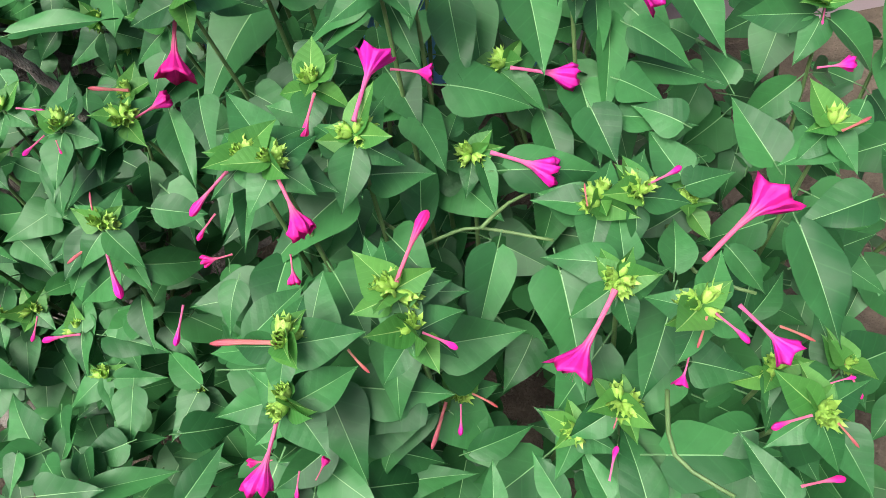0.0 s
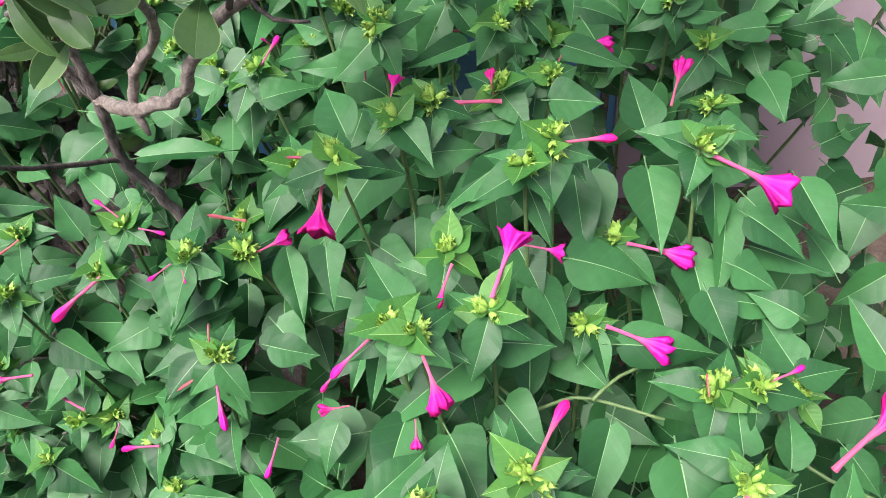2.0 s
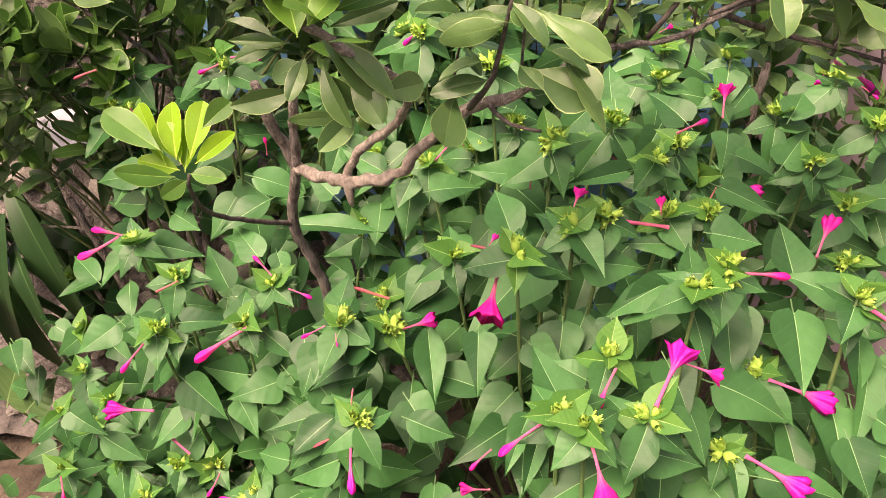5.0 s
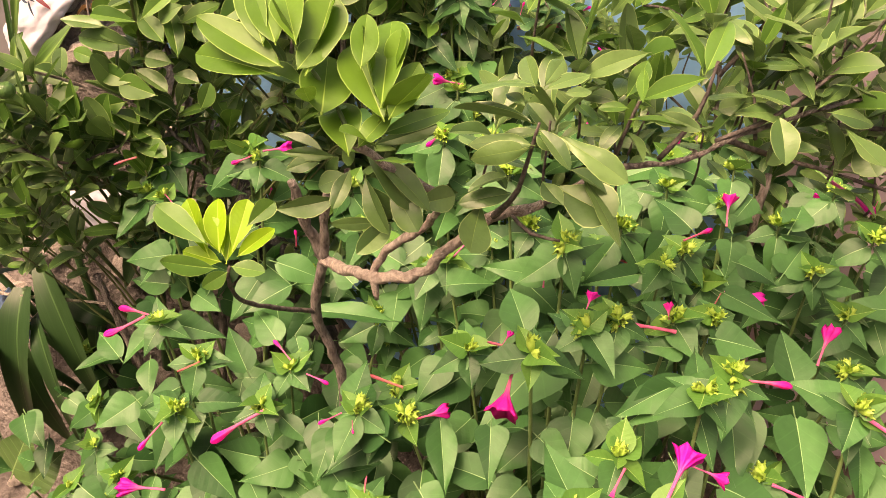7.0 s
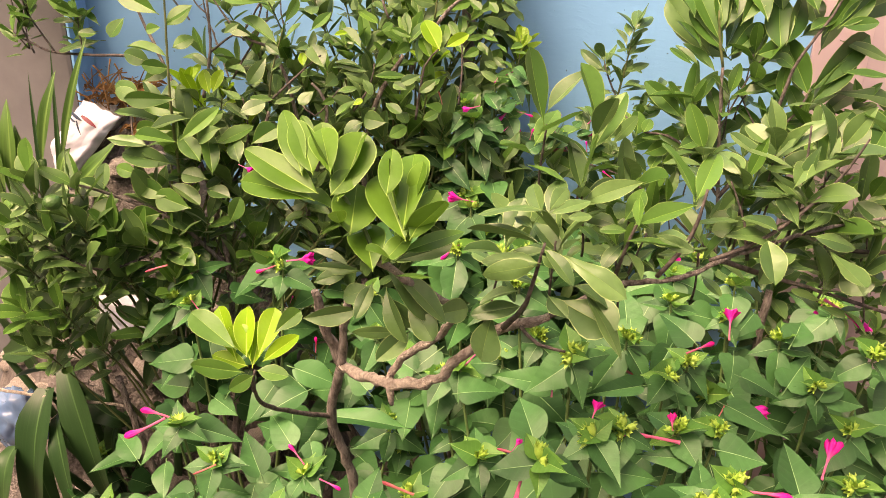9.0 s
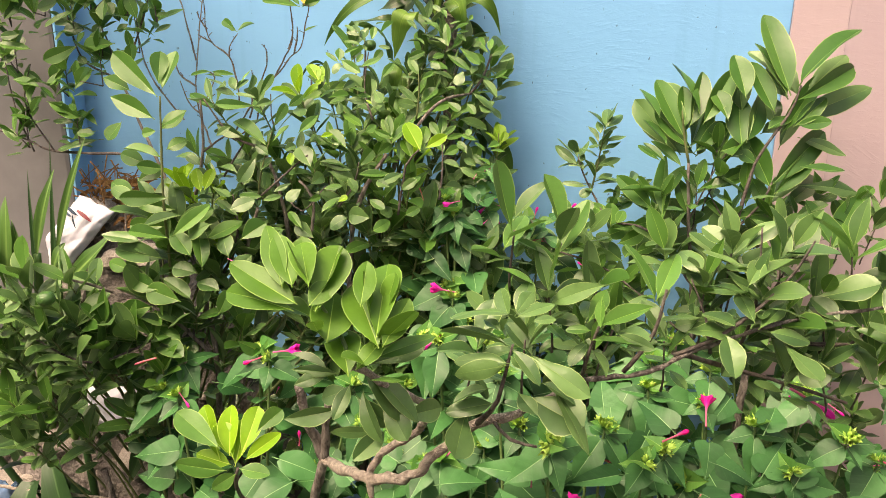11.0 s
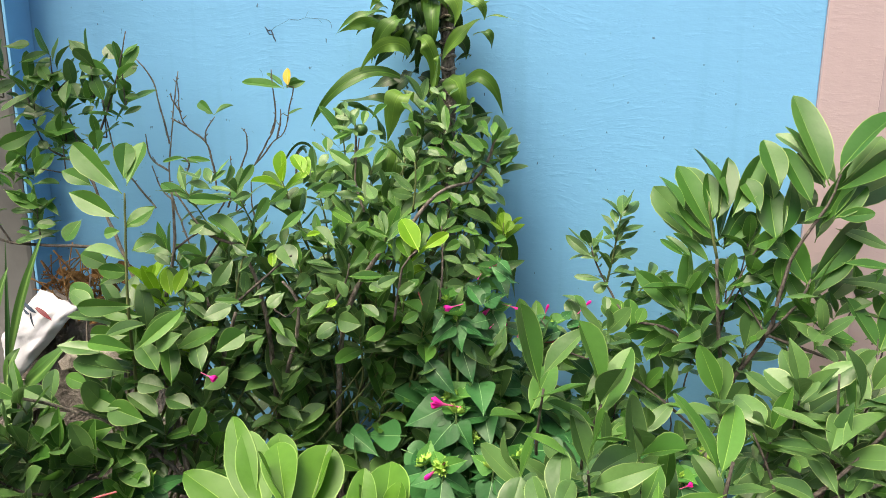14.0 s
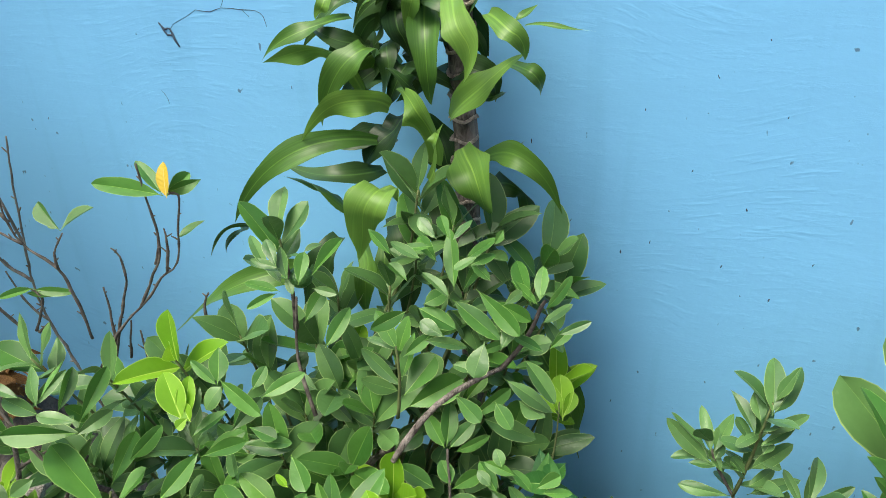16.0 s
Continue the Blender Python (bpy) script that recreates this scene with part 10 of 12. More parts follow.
stem(bush_rear, ((-0.613, 0.98, 0.914), (-0.596, 0.98, 0.975), (-0.592, 0.98, 1.029), (-0.615, 0.98, 1.058)), 0.0034, 0.0022, BARK, "limb", 7, 0.12)
stem(bush_rear, ((-0.736, 0.96, 0.909), (-0.719, 0.96, 0.985), (-0.722, 0.955, 1.035)), 0.0018, 0.0010, TWIG, "twig", 7, 0.12)
stem(bush_rear, ((-0.715, 0.97, 0.904), (-0.706, 0.97, 0.95), (-0.681, 0.96, 1.012)), 0.0040, 0.0026, BARK, "limb", 7, 0.12)
stem(bush_right, ((-0.110, 1.12, 0.975), (-0.085, 1.147, 1.012), (-0.066, 1.145, 1.040)), 0.0017, 0.0008, TWIG_GREEN, "twig", 6, 0.12)
for at, axis in (((-0.114, 1.148, 1.148), (.15, 0, 1)), ((-0.120, 1.150, 1.108), (.1, 0, 1)), ((-0.158, 1.148, 1.094), (-.4, 0, 1)), ((-0.126, 1.150, 1.062), (.2, 0, 1)), ((-0.064, 1.148, 1.040), (.3, 0, 1)), ((-0.090, 1.148, 1.010), (.3, -.2, 1))):
    whorl(bush_right, at, axis, "old", 5, .036)
# four o'clock shoots and flowers among the bushes
head(plant_6, (-0.821, 0.85, 0.72), lower=2, spread=0.06)
head(plant_6, (-0.796, 0.88, 0.77), lower=2, spread=0.06)
head(plant_6, (-0.654, 0.87, 0.796), lower=2, spread=0.06)
head(plant_5, (-0.359, 0.97, 0.898), lower=2, spread=0.06)
head(plant_5, (-0.327, 0.95, 0.842), lower=2, spread=0.06)
head(plant_5, (-0.31, 1.05, 0.857), lower=2, spread=0.06)
head(plant_5, (-0.26, 0.95, 0.816), lower=2, spread=0.06)
head(plant_5, (-0.381, 0.88, 0.837), lower=2, spread=0.06)
head(plant_5, (-0.414, 0.8, 0.69), lower=2, spread=0.055)
head(plant_2, (-0.35, 0.72, 0.717), lower=2, spread=0.055)
head(plant_2, (-0.27, 0.75, 0.734), lower=2, spread=0.055)
head(plant_5, (-0.478, 0.85, 0.694), lower=2, spread=0.055)
head(plant_6, (-0.507, 0.9, 0.734), lower=2, spread=0.055)
head(plant_2, (-0.221, 0.75, 0.774), lower=2, spread=0.055)
head(plant_5, (-0.417, 0.9, 0.742), lower=2, spread=0.055)
head(plant_5, (-0.307, 0.85, 0.775), lower=2, spread=0.055)
head(plant_3, (-0.43, 0.75, 0.602), lower=2, spread=0.055)
head(plant_6, (-0.556, 0.85, 0.603), lower=2, spread=0.055)
head(plant_5, (-0.353, 0.85, 0.85), lower=2, spread=0.055)
head(plant_5, (-0.349, 0.95, 0.882), lower=2, spread=0.055)
head(plant_2, (-0.254, 0.75, 0.851), lower=2, spread=0.055)
head(plant_2, (-0.178, 0.66, 0.804), lower=2, spread=0.055)
head(plant_4, (-0.025, 0.75, 0.76), lower=2, spread=0.055)
head(plant_4, (0.157, 0.8, 0.716), lower=2, spread=0.055)
head(plant_4, (0.115, 0.85, 0.753), lower=2, spread=0.055)
head(plant_5, (-0.29, 0.9, 0.826), lower=2, spread=0.055)
head(plant_6, (-0.628, 0.85, 0.793), lower=2, spread=0.055)
head(plant_6, (-0.764, 0.8, 0.74), lower=2, spread=0.055)
head(plant_4, (0.065, 0.95, 0.789), lower=2, spread=0.055)
head(plant_4, (-0.034, 0.9, 0.776), lower=2, spread=0.055)
head(plant_2, (-0.106, 0.75, 0.785), lower=2, spread=0.055)
head(plant_4, (0.193, 0.9, 0.788), lower=2, spread=0.055)
head(plant_4, (0.241, 0.85, 0.748), lower=2, spread=0.055)
head(plant_4, (0.022, 1.05, 0.79), lower=2, spread=0.055)
head(plant_4, (0.18, 0.72, 0.702), lower=2, spread=0.055)
head(plant_3, (-0.811, 0.476, 0.36), lower=3, spread=0.05, size=.02)
head(plant_3, (-0.809, 0.55, 0.36), lower=3, spread=0.05, size=.02)
head(plant_6, (-0.881, 0.653, 0.36), lower=3, spread=0.05, size=.02)
head(plant_3, (-0.74, 0.498, 0.36), lower=3, spread=0.05, size=.02)
head(plant_3, (-0.678, 0.449, 0.36), lower=3, spread=0.05, size=.02)
head(plant_6, (-0.932, 0.747, 0.36), lower=3, spread=0.05, size=.02)
head(plant_6, (-1.029, 0.87, 0.36), lower=3, spread=0.05, size=.02)
head(plant_3, (-0.809, 0.601, 0.36), lower=3, spread=0.05, size=.02)
head(plant_3, (-0.87, 0.567, 0.36), lower=3, spread=0.05, size=.02)
head(plant_3, (-0.688, 0.566, 0.36), lower=3, spread=0.05, size=.02)
flower_at(plant_5, "half", (-0.342, 0.95, 0.891), (-0.041, -0.005, 0.008))
flower_at(plant_6, "half", (-0.621, 0.85, 0.805), (0.046, -0.005, 0.013))
flower_at(plant_5, "bud", (-0.349, 0.85, 0.859), (-0.029, -0.005, -0.026))
flower_at(plant_6, "half", (-0.712, 0.9, 0.94), (0.023, -0.005, -0.007))
flower_at(plant_4, "half", (-0.06, 0.8, 0.877), (0.012, -0.005, 0.01))
flower_at(plant_6, "bud", (-0.62, 0.85, 0.733), (0.009, -0.005, 0.016))
flower_at(plant_6, "old", (-0.794, 0.8, 0.802), (-0.037, -0.005, -0.01))
flower_at(plant_6, "bud", (-0.636, 0.85, 0.797), (-0.037, -0.005, -0.016))
flower_at(plant_6, "bud", (-0.761, 0.8, 0.746), (0.02, -0.005, -0.021))
flower_at(plant_5, "old", (-0.275, 1.1, 0.94), (0.081, -0.005, 0.013))
flower_at(plant_5, "bud", (-0.138, 0.95, 0.946), (-0.014, -0.005, 0.01))
flower_at(plant_3, "bud", (-0.485, 0.6, 0.802), (0.005, -0.005, 0.023))
flower_at(plant_3, "bud", (-0.463, 0.6, 0.797), (0.005, -0.005, 0.025))
flower_at(plant_2, "bud", (-0.268, 0.6, 0.824), (-0.006, -0.005, 0.014))
flower_at(plant_4, "half", (0.159, 0.7, 0.87), (-0.003, -0.005, -0.012))
flower_at(plant_4, "bud", (0.105, 0.7, 0.889), (0.054, -0.005, -0.027))
# bare twigs
bare_twig(bush_rear, ((-0.776, 1.1, 1.122), (-0.73, 1.1, 1.186), (-0.69, 1.1, 1.224), (-0.667, 1.1, 1.252), (-0.647, 1.1, 1.269), (-0.636, 1.1, 1.31), (-0.629, 1.1, 1.338), (-0.639, 1.1, 1.338)))
bare_twig(bush_rear, ((-0.698, 1.1, 1.217), (-0.679, 1.1, 1.248), (-0.664, 1.1, 1.274), (-0.66, 1.1, 1.309), (-0.663, 1.1, 1.337), (-0.664, 1.1, 1.365)))
bare_twig(bush_rear, ((-0.766, 1.1, 1.171), (-0.77, 1.1, 1.214), (-0.78, 1.1, 1.25), (-0.812, 1.1, 1.275), (-0.821, 1.1, 1.301), (-0.821, 1.1, 1.331), (-0.823, 1.1, 1.354)))
bare_twig(bush_rear, ((-0.812, 1.1, 1.275), (-0.837, 1.1, 1.288)))
bare_twig(bush_rear, ((-0.78, 1.1, 1.25), (-0.779, 1.1, 1.268), (-0.762, 1.1, 1.291)))
bare_twig(bush_rear, ((-0.754, 1.11, 1.143), (-0.731, 1.11, 1.2), (-0.716, 1.11, 1.238), (-0.715, 1.11, 1.264), (-0.723, 1.11, 1.273)))
bare_twig(bush_rear, ((-0.748, 1.11, 1.16), (-0.744, 1.11, 1.2), (-0.744, 1.11, 1.228)))
bare_twig(bush_rear, ((-0.832, 1.1, 1.173), (-0.811, 1.1, 1.215), (-0.825, 1.1, 1.225)))
bare_twig(bush_rear, ((-0.745, 1.12, 1.136), (-0.732, 1.12, 1.184)))
bare_twig(bush_rear, ((-0.63, 1.1, 1.202), (-0.628, 1.1, 1.227), (-0.621, 1.1, 1.24)))
bare_twig(bush_rear, ((-0.781, 1.1, 1.104), (-0.718, 1.1, 1.15)))
bare_twig(bush_rear, ((-0.701, 1.1, 1.122), (-0.707, 1.1, 1.151), (-0.707, 1.1, 1.188)))
bare_twig(bush_rear, ((-0.659, 1.1, 1.258), (-0.652, 1.1, 1.288), (-0.652, 1.1, 1.304)))
bare_twig(bush_rear, ((-0.67, 1.1, 1.266), (-0.661, 1.1, 1.288)))
bare_twig(bush_rear, ((-0.819, 1.1, 1.298), (-0.833, 1.1, 1.317), (-0.834, 1.1, 1.328)))
bare_twig(bush_rear, ((-0.829, 1.1, 1.171), (-0.814, 1.1, 1.185)))
for line in (((-0.842, 1.16, 1.02), (-0.855, 1.16, 1.071), (-0.877, 1.16, 1.143), (-0.881, 1.16, 1.193), (-0.872, 1.16, 1.252), (-0.861, 1.16, 1.316), (-0.851, 1.16, 1.362)),
             ((-0.881, 1.16, 1.193), (-0.914, 1.16, 1.218), (-0.919, 1.16, 1.257)),
             ((-0.876, 1.16, 1.241), (-0.889, 1.16, 1.31), (-0.901, 1.16, 1.352), (-0.937, 1.16, 1.395)),
             ((-0.877, 1.16, 1.143), (-0.898, 1.16, 1.163), (-0.912, 1.16, 1.203)),
             ((-0.905, 1.15, 1.13), (-0.965, 1.15, 1.21), (-0.985, 1.15, 1.29), (-0.99, 1.15, 1.36))):
    bare_twig(bush_rear, line, 0.0019, 0.0009, BARK)
# dracaena leaves
dracaena = thing("dracaena", (-0.41, 1.235, ground_height(-0.41, 1.235)), "tall dracaena with drooping broad green leaves against the wall", "plant")
strap_leaf(dracaena, (-0.397, 1.17, 1.489), (-0.382, 1.13, 1.469), (-0.384, 1.15, 1.433), 0.028, DRACAENA_LIT)
strap_leaf(dracaena, (-0.372, 1.19, 1.473), (-0.347, 1.15, 1.467), (-0.343, 1.17, 1.444), 0.020, DRACAENA_LIT)
strap_leaf(dracaena, (-0.409, 1.2, 1.382), (-0.374, 1.16, 1.423), (-0.338, 1.18, 1.441), 0.024, DRACAENA_LIT)
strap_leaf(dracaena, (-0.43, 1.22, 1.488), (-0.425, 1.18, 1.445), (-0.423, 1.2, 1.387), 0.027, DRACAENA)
strap_leaf(dracaena, (-0.461, 1.23, 1.482), (-0.448, 1.19, 1.461), (-0.451, 1.21, 1.434), 0.025, DRACAENA_SHADED)
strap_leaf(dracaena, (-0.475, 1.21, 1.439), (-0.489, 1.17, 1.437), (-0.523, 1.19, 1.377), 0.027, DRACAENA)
strap_leaf(dracaena, (-0.465, 1.2, 1.39), (-0.488, 1.16, 1.406), (-0.541, 1.18, 1.36), 0.026, DRACAENA_LIT)
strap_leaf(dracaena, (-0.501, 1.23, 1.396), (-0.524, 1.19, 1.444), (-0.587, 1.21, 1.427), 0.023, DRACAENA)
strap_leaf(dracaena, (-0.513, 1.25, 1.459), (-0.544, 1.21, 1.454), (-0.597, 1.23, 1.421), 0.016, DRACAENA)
strap_leaf(dracaena, (-0.486, 1.26, 1.426), (-0.509, 1.22, 1.445), (-0.546, 1.24, 1.451), 0.021, DRACAENA_SHADED)
strap_leaf(dracaena, (-0.522, 1.24, 1.491), (-0.518, 1.2, 1.48), (-0.531, 1.22, 1.46), 0.015, DRACAENA_LIT)
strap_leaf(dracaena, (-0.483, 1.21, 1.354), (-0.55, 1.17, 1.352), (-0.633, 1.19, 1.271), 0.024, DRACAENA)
strap_leaf(dracaena, (-0.493, 1.25, 1.309), (-0.531, 1.21, 1.317), (-0.598, 1.23, 1.313), 0.025, DRACAENA_SHADED)
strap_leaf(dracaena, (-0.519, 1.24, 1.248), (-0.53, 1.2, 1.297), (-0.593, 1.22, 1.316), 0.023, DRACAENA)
strap_leaf(dracaena, (-0.422, 1.19, 1.342), (-0.419, 1.15, 1.402), (-0.454, 1.17, 1.408), 0.029, DRACAENA_LIT)
strap_leaf(dracaena, (-0.44, 1.21, 1.393), (-0.438, 1.17, 1.422), (-0.464, 1.19, 1.424), 0.018, DRACAENA_SHADED)
strap_leaf(dracaena, (-0.426, 1.18, 1.329), (-0.406, 1.14, 1.372), (-0.408, 1.16, 1.389), 0.019, DRACAENA_LIT)
strap_leaf(dracaena, (-0.399, 1.2, 1.354), (-0.379, 1.16, 1.335), (-0.369, 1.18, 1.288), 0.040, DRACAENA_LIT)
strap_leaf(dracaena, (-0.463, 1.18, 1.323), (-0.473, 1.14, 1.314), (-0.503, 1.16, 1.252), 0.040, DRACAENA_LIT)
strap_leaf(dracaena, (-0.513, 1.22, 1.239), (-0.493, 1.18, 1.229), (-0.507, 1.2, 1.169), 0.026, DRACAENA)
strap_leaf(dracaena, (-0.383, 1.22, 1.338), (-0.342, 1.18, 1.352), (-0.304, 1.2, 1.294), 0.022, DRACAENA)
strap_leaf(dracaena, (-0.395, 1.26, 1.315), (-0.368, 1.22, 1.344), (-0.348, 1.24, 1.346), 0.015, DRACAENA_SHADED)
strap_leaf(dracaena, (-0.386, 1.27, 1.288), (-0.351, 1.23, 1.301), (-0.343, 1.25, 1.247), 0.030, DRACAENA_SHADED)
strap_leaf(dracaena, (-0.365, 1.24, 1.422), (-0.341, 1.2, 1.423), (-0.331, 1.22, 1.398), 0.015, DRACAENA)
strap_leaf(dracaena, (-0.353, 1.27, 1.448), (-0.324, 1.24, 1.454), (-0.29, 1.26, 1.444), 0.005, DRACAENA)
strap_leaf(dracaena, (-0.401, 1.27, 1.376), (-0.379, 1.24, 1.391), (-0.369, 1.26, 1.388), 0.009, DRACAENA_SHADED)
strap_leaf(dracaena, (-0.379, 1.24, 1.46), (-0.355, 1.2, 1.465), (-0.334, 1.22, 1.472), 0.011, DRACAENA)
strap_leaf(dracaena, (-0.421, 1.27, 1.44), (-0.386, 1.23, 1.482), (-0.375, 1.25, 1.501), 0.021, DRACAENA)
strap_leaf(dracaena, (-0.439, 1.26, 1.472), (-0.447, 1.22, 1.497), (-0.494, 1.24, 1.504), 0.025, DRACAENA_SHADED)
strap_leaf(dracaena, (-0.492, 1.27, 1.461), (-0.492, 1.23, 1.487), (-0.519, 1.25, 1.504), 0.023, DRACAENA_SHADED)
strap_leaf(dracaena, (-0.479, 1.27, 1.408), (-0.498, 1.24, 1.409), (-0.539, 1.26, 1.364), 0.032, DRACAENA_SHADED)
strap_leaf(dracaena, (-0.471, 1.27, 1.363), (-0.477, 1.23, 1.353), (-0.505, 1.25, 1.308), 0.038, DRACAENA_SHADED)
strap_leaf(dracaena, (-0.427, 1.27, 1.44), (-0.406, 1.25, 1.414), (-0.406, 1.27, 1.364), 0.026, DRACAENA_SHADED)
strap_leaf(dracaena, (-0.51, 1.27, 1.445), (-0.496, 1.24, 1.431), (-0.512, 1.26, 1.393), 0.031, DRACAENA_SHADED)
strap_leaf(dracaena, (-0.465, 1.27, 1.44), (-0.445, 1.24, 1.421), (-0.478, 1.26, 1.385), 0.031, DRACAENA_SHADED)
strap_leaf(dracaena, (-0.484, 1.27, 1.338), (-0.506, 1.23, 1.351), (-0.541, 1.25, 1.334), 0.027, DRACAENA_SHADED)
strap_leaf(dracaena, (-0.488, 1.26, 1.254), (-0.466, 1.22, 1.229), (-0.491, 1.24, 1.138), 0.042, DRACAENA_SHADED)
strap_leaf(dracaena, (-0.655, 1.27, 1.222), (-0.673, 1.23, 1.238), (-0.714, 1.25, 1.19), 0.006, DRACAENA_SHADED)
strap_leaf(dracaena, (-0.67, 1.27, 1.219), (-0.666, 1.23, 1.232), (-0.69, 1.25, 1.197), 0.010, DRACAENA_SHADED)
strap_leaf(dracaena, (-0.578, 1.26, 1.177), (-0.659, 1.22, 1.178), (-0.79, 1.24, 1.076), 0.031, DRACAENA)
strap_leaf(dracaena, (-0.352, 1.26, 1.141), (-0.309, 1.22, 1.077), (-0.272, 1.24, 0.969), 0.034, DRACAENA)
strap_leaf(dracaena, (-0.5, 1.27, 1.221), (-0.495, 1.23, 1.201), (-0.504, 1.25, 1.13), 0.024, DRACAENA_LIT)
strap_leaf(dracaena, (-0.429, 1.27, 1.24), (-0.412, 1.24, 1.203), (-0.392, 1.26, 1.136), 0.035, DRACAENA_SHADED)
strap_leaf(dracaena, (-0.56, 1.27, 1.217), (-0.578, 1.24, 1.188), (-0.611, 1.26, 1.112), 0.034, DRACAENA_SHADED)
strap_leaf(dracaena, (-0.452, 1.27, 1.284), (-0.424, 1.25, 1.25), (-0.438, 1.27, 1.184), 0.041, DRACAENA_SHADED)
strap_leaf(dracaena, (-0.381, 1.27, 1.131), (-0.346, 1.24, 1.125), (-0.334, 1.26, 1.034), 0.030, DRACAENA_SHADED)
strap_leaf(dracaena, (-0.499, 1.27, 1.44), (-0.528, 1.25, 1.423), (-0.54, 1.27, 1.384), 0.024, DRACAENA_SHADED)
strap_leaf(dracaena, (-0.43, 1.27, 1.49), (-0.396, 1.25, 1.454), (-0.384, 1.27, 1.425), 0.025, DRACAENA_SHADED)
strap_leaf(dracaena, (-0.519, 1.27, 1.471), (-0.534, 1.25, 1.464), (-0.571, 1.27, 1.423), 0.019, DRACAENA_SHADED)
strap_leaf(dracaena, (-0.459, 1.27, 1.357), (-0.426, 1.25, 1.336), (-0.427, 1.27, 1.286), 0.033, DRACAENA_SHADED)
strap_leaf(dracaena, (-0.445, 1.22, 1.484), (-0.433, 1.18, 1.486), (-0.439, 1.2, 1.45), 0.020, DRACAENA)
strap_leaf(dracaena, (-0.463, 1.24, 1.448), (-0.439, 1.2, 1.481), (-0.437, 1.22, 1.479), 0.019, DRACAENA_SHADED)
strap_leaf(dracaena, (-0.474, 1.24, 1.438), (-0.465, 1.2, 1.433), (-0.478, 1.22, 1.381), 0.021, DRACAENA_SHADED)
strap_leaf(dracaena, (-0.446, 1.27, 1.411), (-0.45, 1.24, 1.408), (-0.469, 1.26, 1.358), 0.021, DRACAENA_SHADED)
strap_leaf(dracaena, (-0.46, 1.24, 1.473), (-0.461, 1.2, 1.474), (-0.482, 1.22, 1.436), 0.026, DRACAENA_SHADED)
strap_leaf(dracaena, (-0.46, 1.24, 1.432), (-0.437, 1.2, 1.459), (-0.434, 1.22, 1.447), 0.025, DRACAENA_SHADED)
strap_leaf(dracaena, (-0.45, 1.24, 1.481), (-0.463, 1.2, 1.485), (-0.494, 1.22, 1.453), 0.025, DRACAENA_SHADED)
strap_leaf(dracaena, (-0.429, 1.27, 1.444), (-0.396, 1.23, 1.451), (-0.381, 1.25, 1.417), 0.025, DRACAENA_SHADED)
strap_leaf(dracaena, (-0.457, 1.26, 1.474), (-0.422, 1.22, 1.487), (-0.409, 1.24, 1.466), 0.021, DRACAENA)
strap_leaf(dracaena, (-0.44, 1.24, 1.477), (-0.454, 1.2, 1.484), (-0.485, 1.22, 1.454), 0.025, DRACAENA_SHADED)
strap_leaf(dracaena, (-0.435, 1.27, 1.479), (-0.436, 1.25, 1.472), (-0.448, 1.27, 1.427), 0.022, DRACAENA_SHADED)
strap_leaf(dracaena, (-0.437, 1.27, 1.402), (-0.396, 1.23, 1.415), (-0.375, 1.25, 1.383), 0.028, DRACAENA_SHADED)
strap_leaf(dracaena, (-0.477, 1.27, 1.431), (-0.48, 1.24, 1.431), (-0.5, 1.26, 1.386), 0.028, DRACAENA_SHADED)
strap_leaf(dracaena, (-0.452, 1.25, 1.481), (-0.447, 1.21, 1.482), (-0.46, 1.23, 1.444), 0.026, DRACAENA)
strap_leaf(dracaena, (-0.459, 1.27, 1.458), (-0.472, 1.24, 1.477), (-0.5, 1.26, 1.462), 0.028, DRACAENA_SHADED)
strap_leaf(dracaena, (-0.445, 1.22, 1.48), (-0.406, 1.18, 1.482), (-0.389, 1.2, 1.446), 0.018, DRACAENA_SHADED)
strap_leaf(dracaena, (-0.448, 1.26, 1.443), (-0.466, 1.22, 1.47), (-0.498, 1.24, 1.462), 0.022, DRACAENA_SHADED)
strap_leaf(dracaena, (-0.441, 1.27, 1.453), (-0.415, 1.25, 1.453), (-0.403, 1.27, 1.413), 0.024, DRACAENA_SHADED)
strap_leaf(dracaena, (-0.472, 1.27, 1.45), (-0.486, 1.23, 1.459), (-0.519, 1.25, 1.426), 0.023, DRACAENA_SHADED)
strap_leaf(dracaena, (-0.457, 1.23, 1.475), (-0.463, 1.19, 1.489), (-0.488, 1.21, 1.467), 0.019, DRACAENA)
strap_leaf(dracaena, (-0.433, 1.27, 1.439), (-0.415, 1.25, 1.441), (-0.41, 1.27, 1.404), 0.023, DRACAENA_SHADED)
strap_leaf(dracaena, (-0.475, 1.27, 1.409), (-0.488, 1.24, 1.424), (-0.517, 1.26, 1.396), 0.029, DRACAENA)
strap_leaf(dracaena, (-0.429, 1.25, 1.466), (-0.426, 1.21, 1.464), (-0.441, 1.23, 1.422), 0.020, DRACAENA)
strap_leaf(dracaena, (-0.45, 1.24, 1.418), (-0.453, 1.2, 1.422), (-0.474, 1.22, 1.379), 0.024, DRACAENA_SHADED)
strap_leaf(dracaena, (-0.481, 1.27, 1.4), (-0.433, 1.23, 1.413), (-0.41, 1.25, 1.379), 0.020, DRACAENA_SHADED)
strap_leaf(dracaena, (-0.452, 1.25, 1.458), (-0.449, 1.21, 1.487), (-0.464, 1.23, 1.482), 0.025, DRACAENA_SHADED)
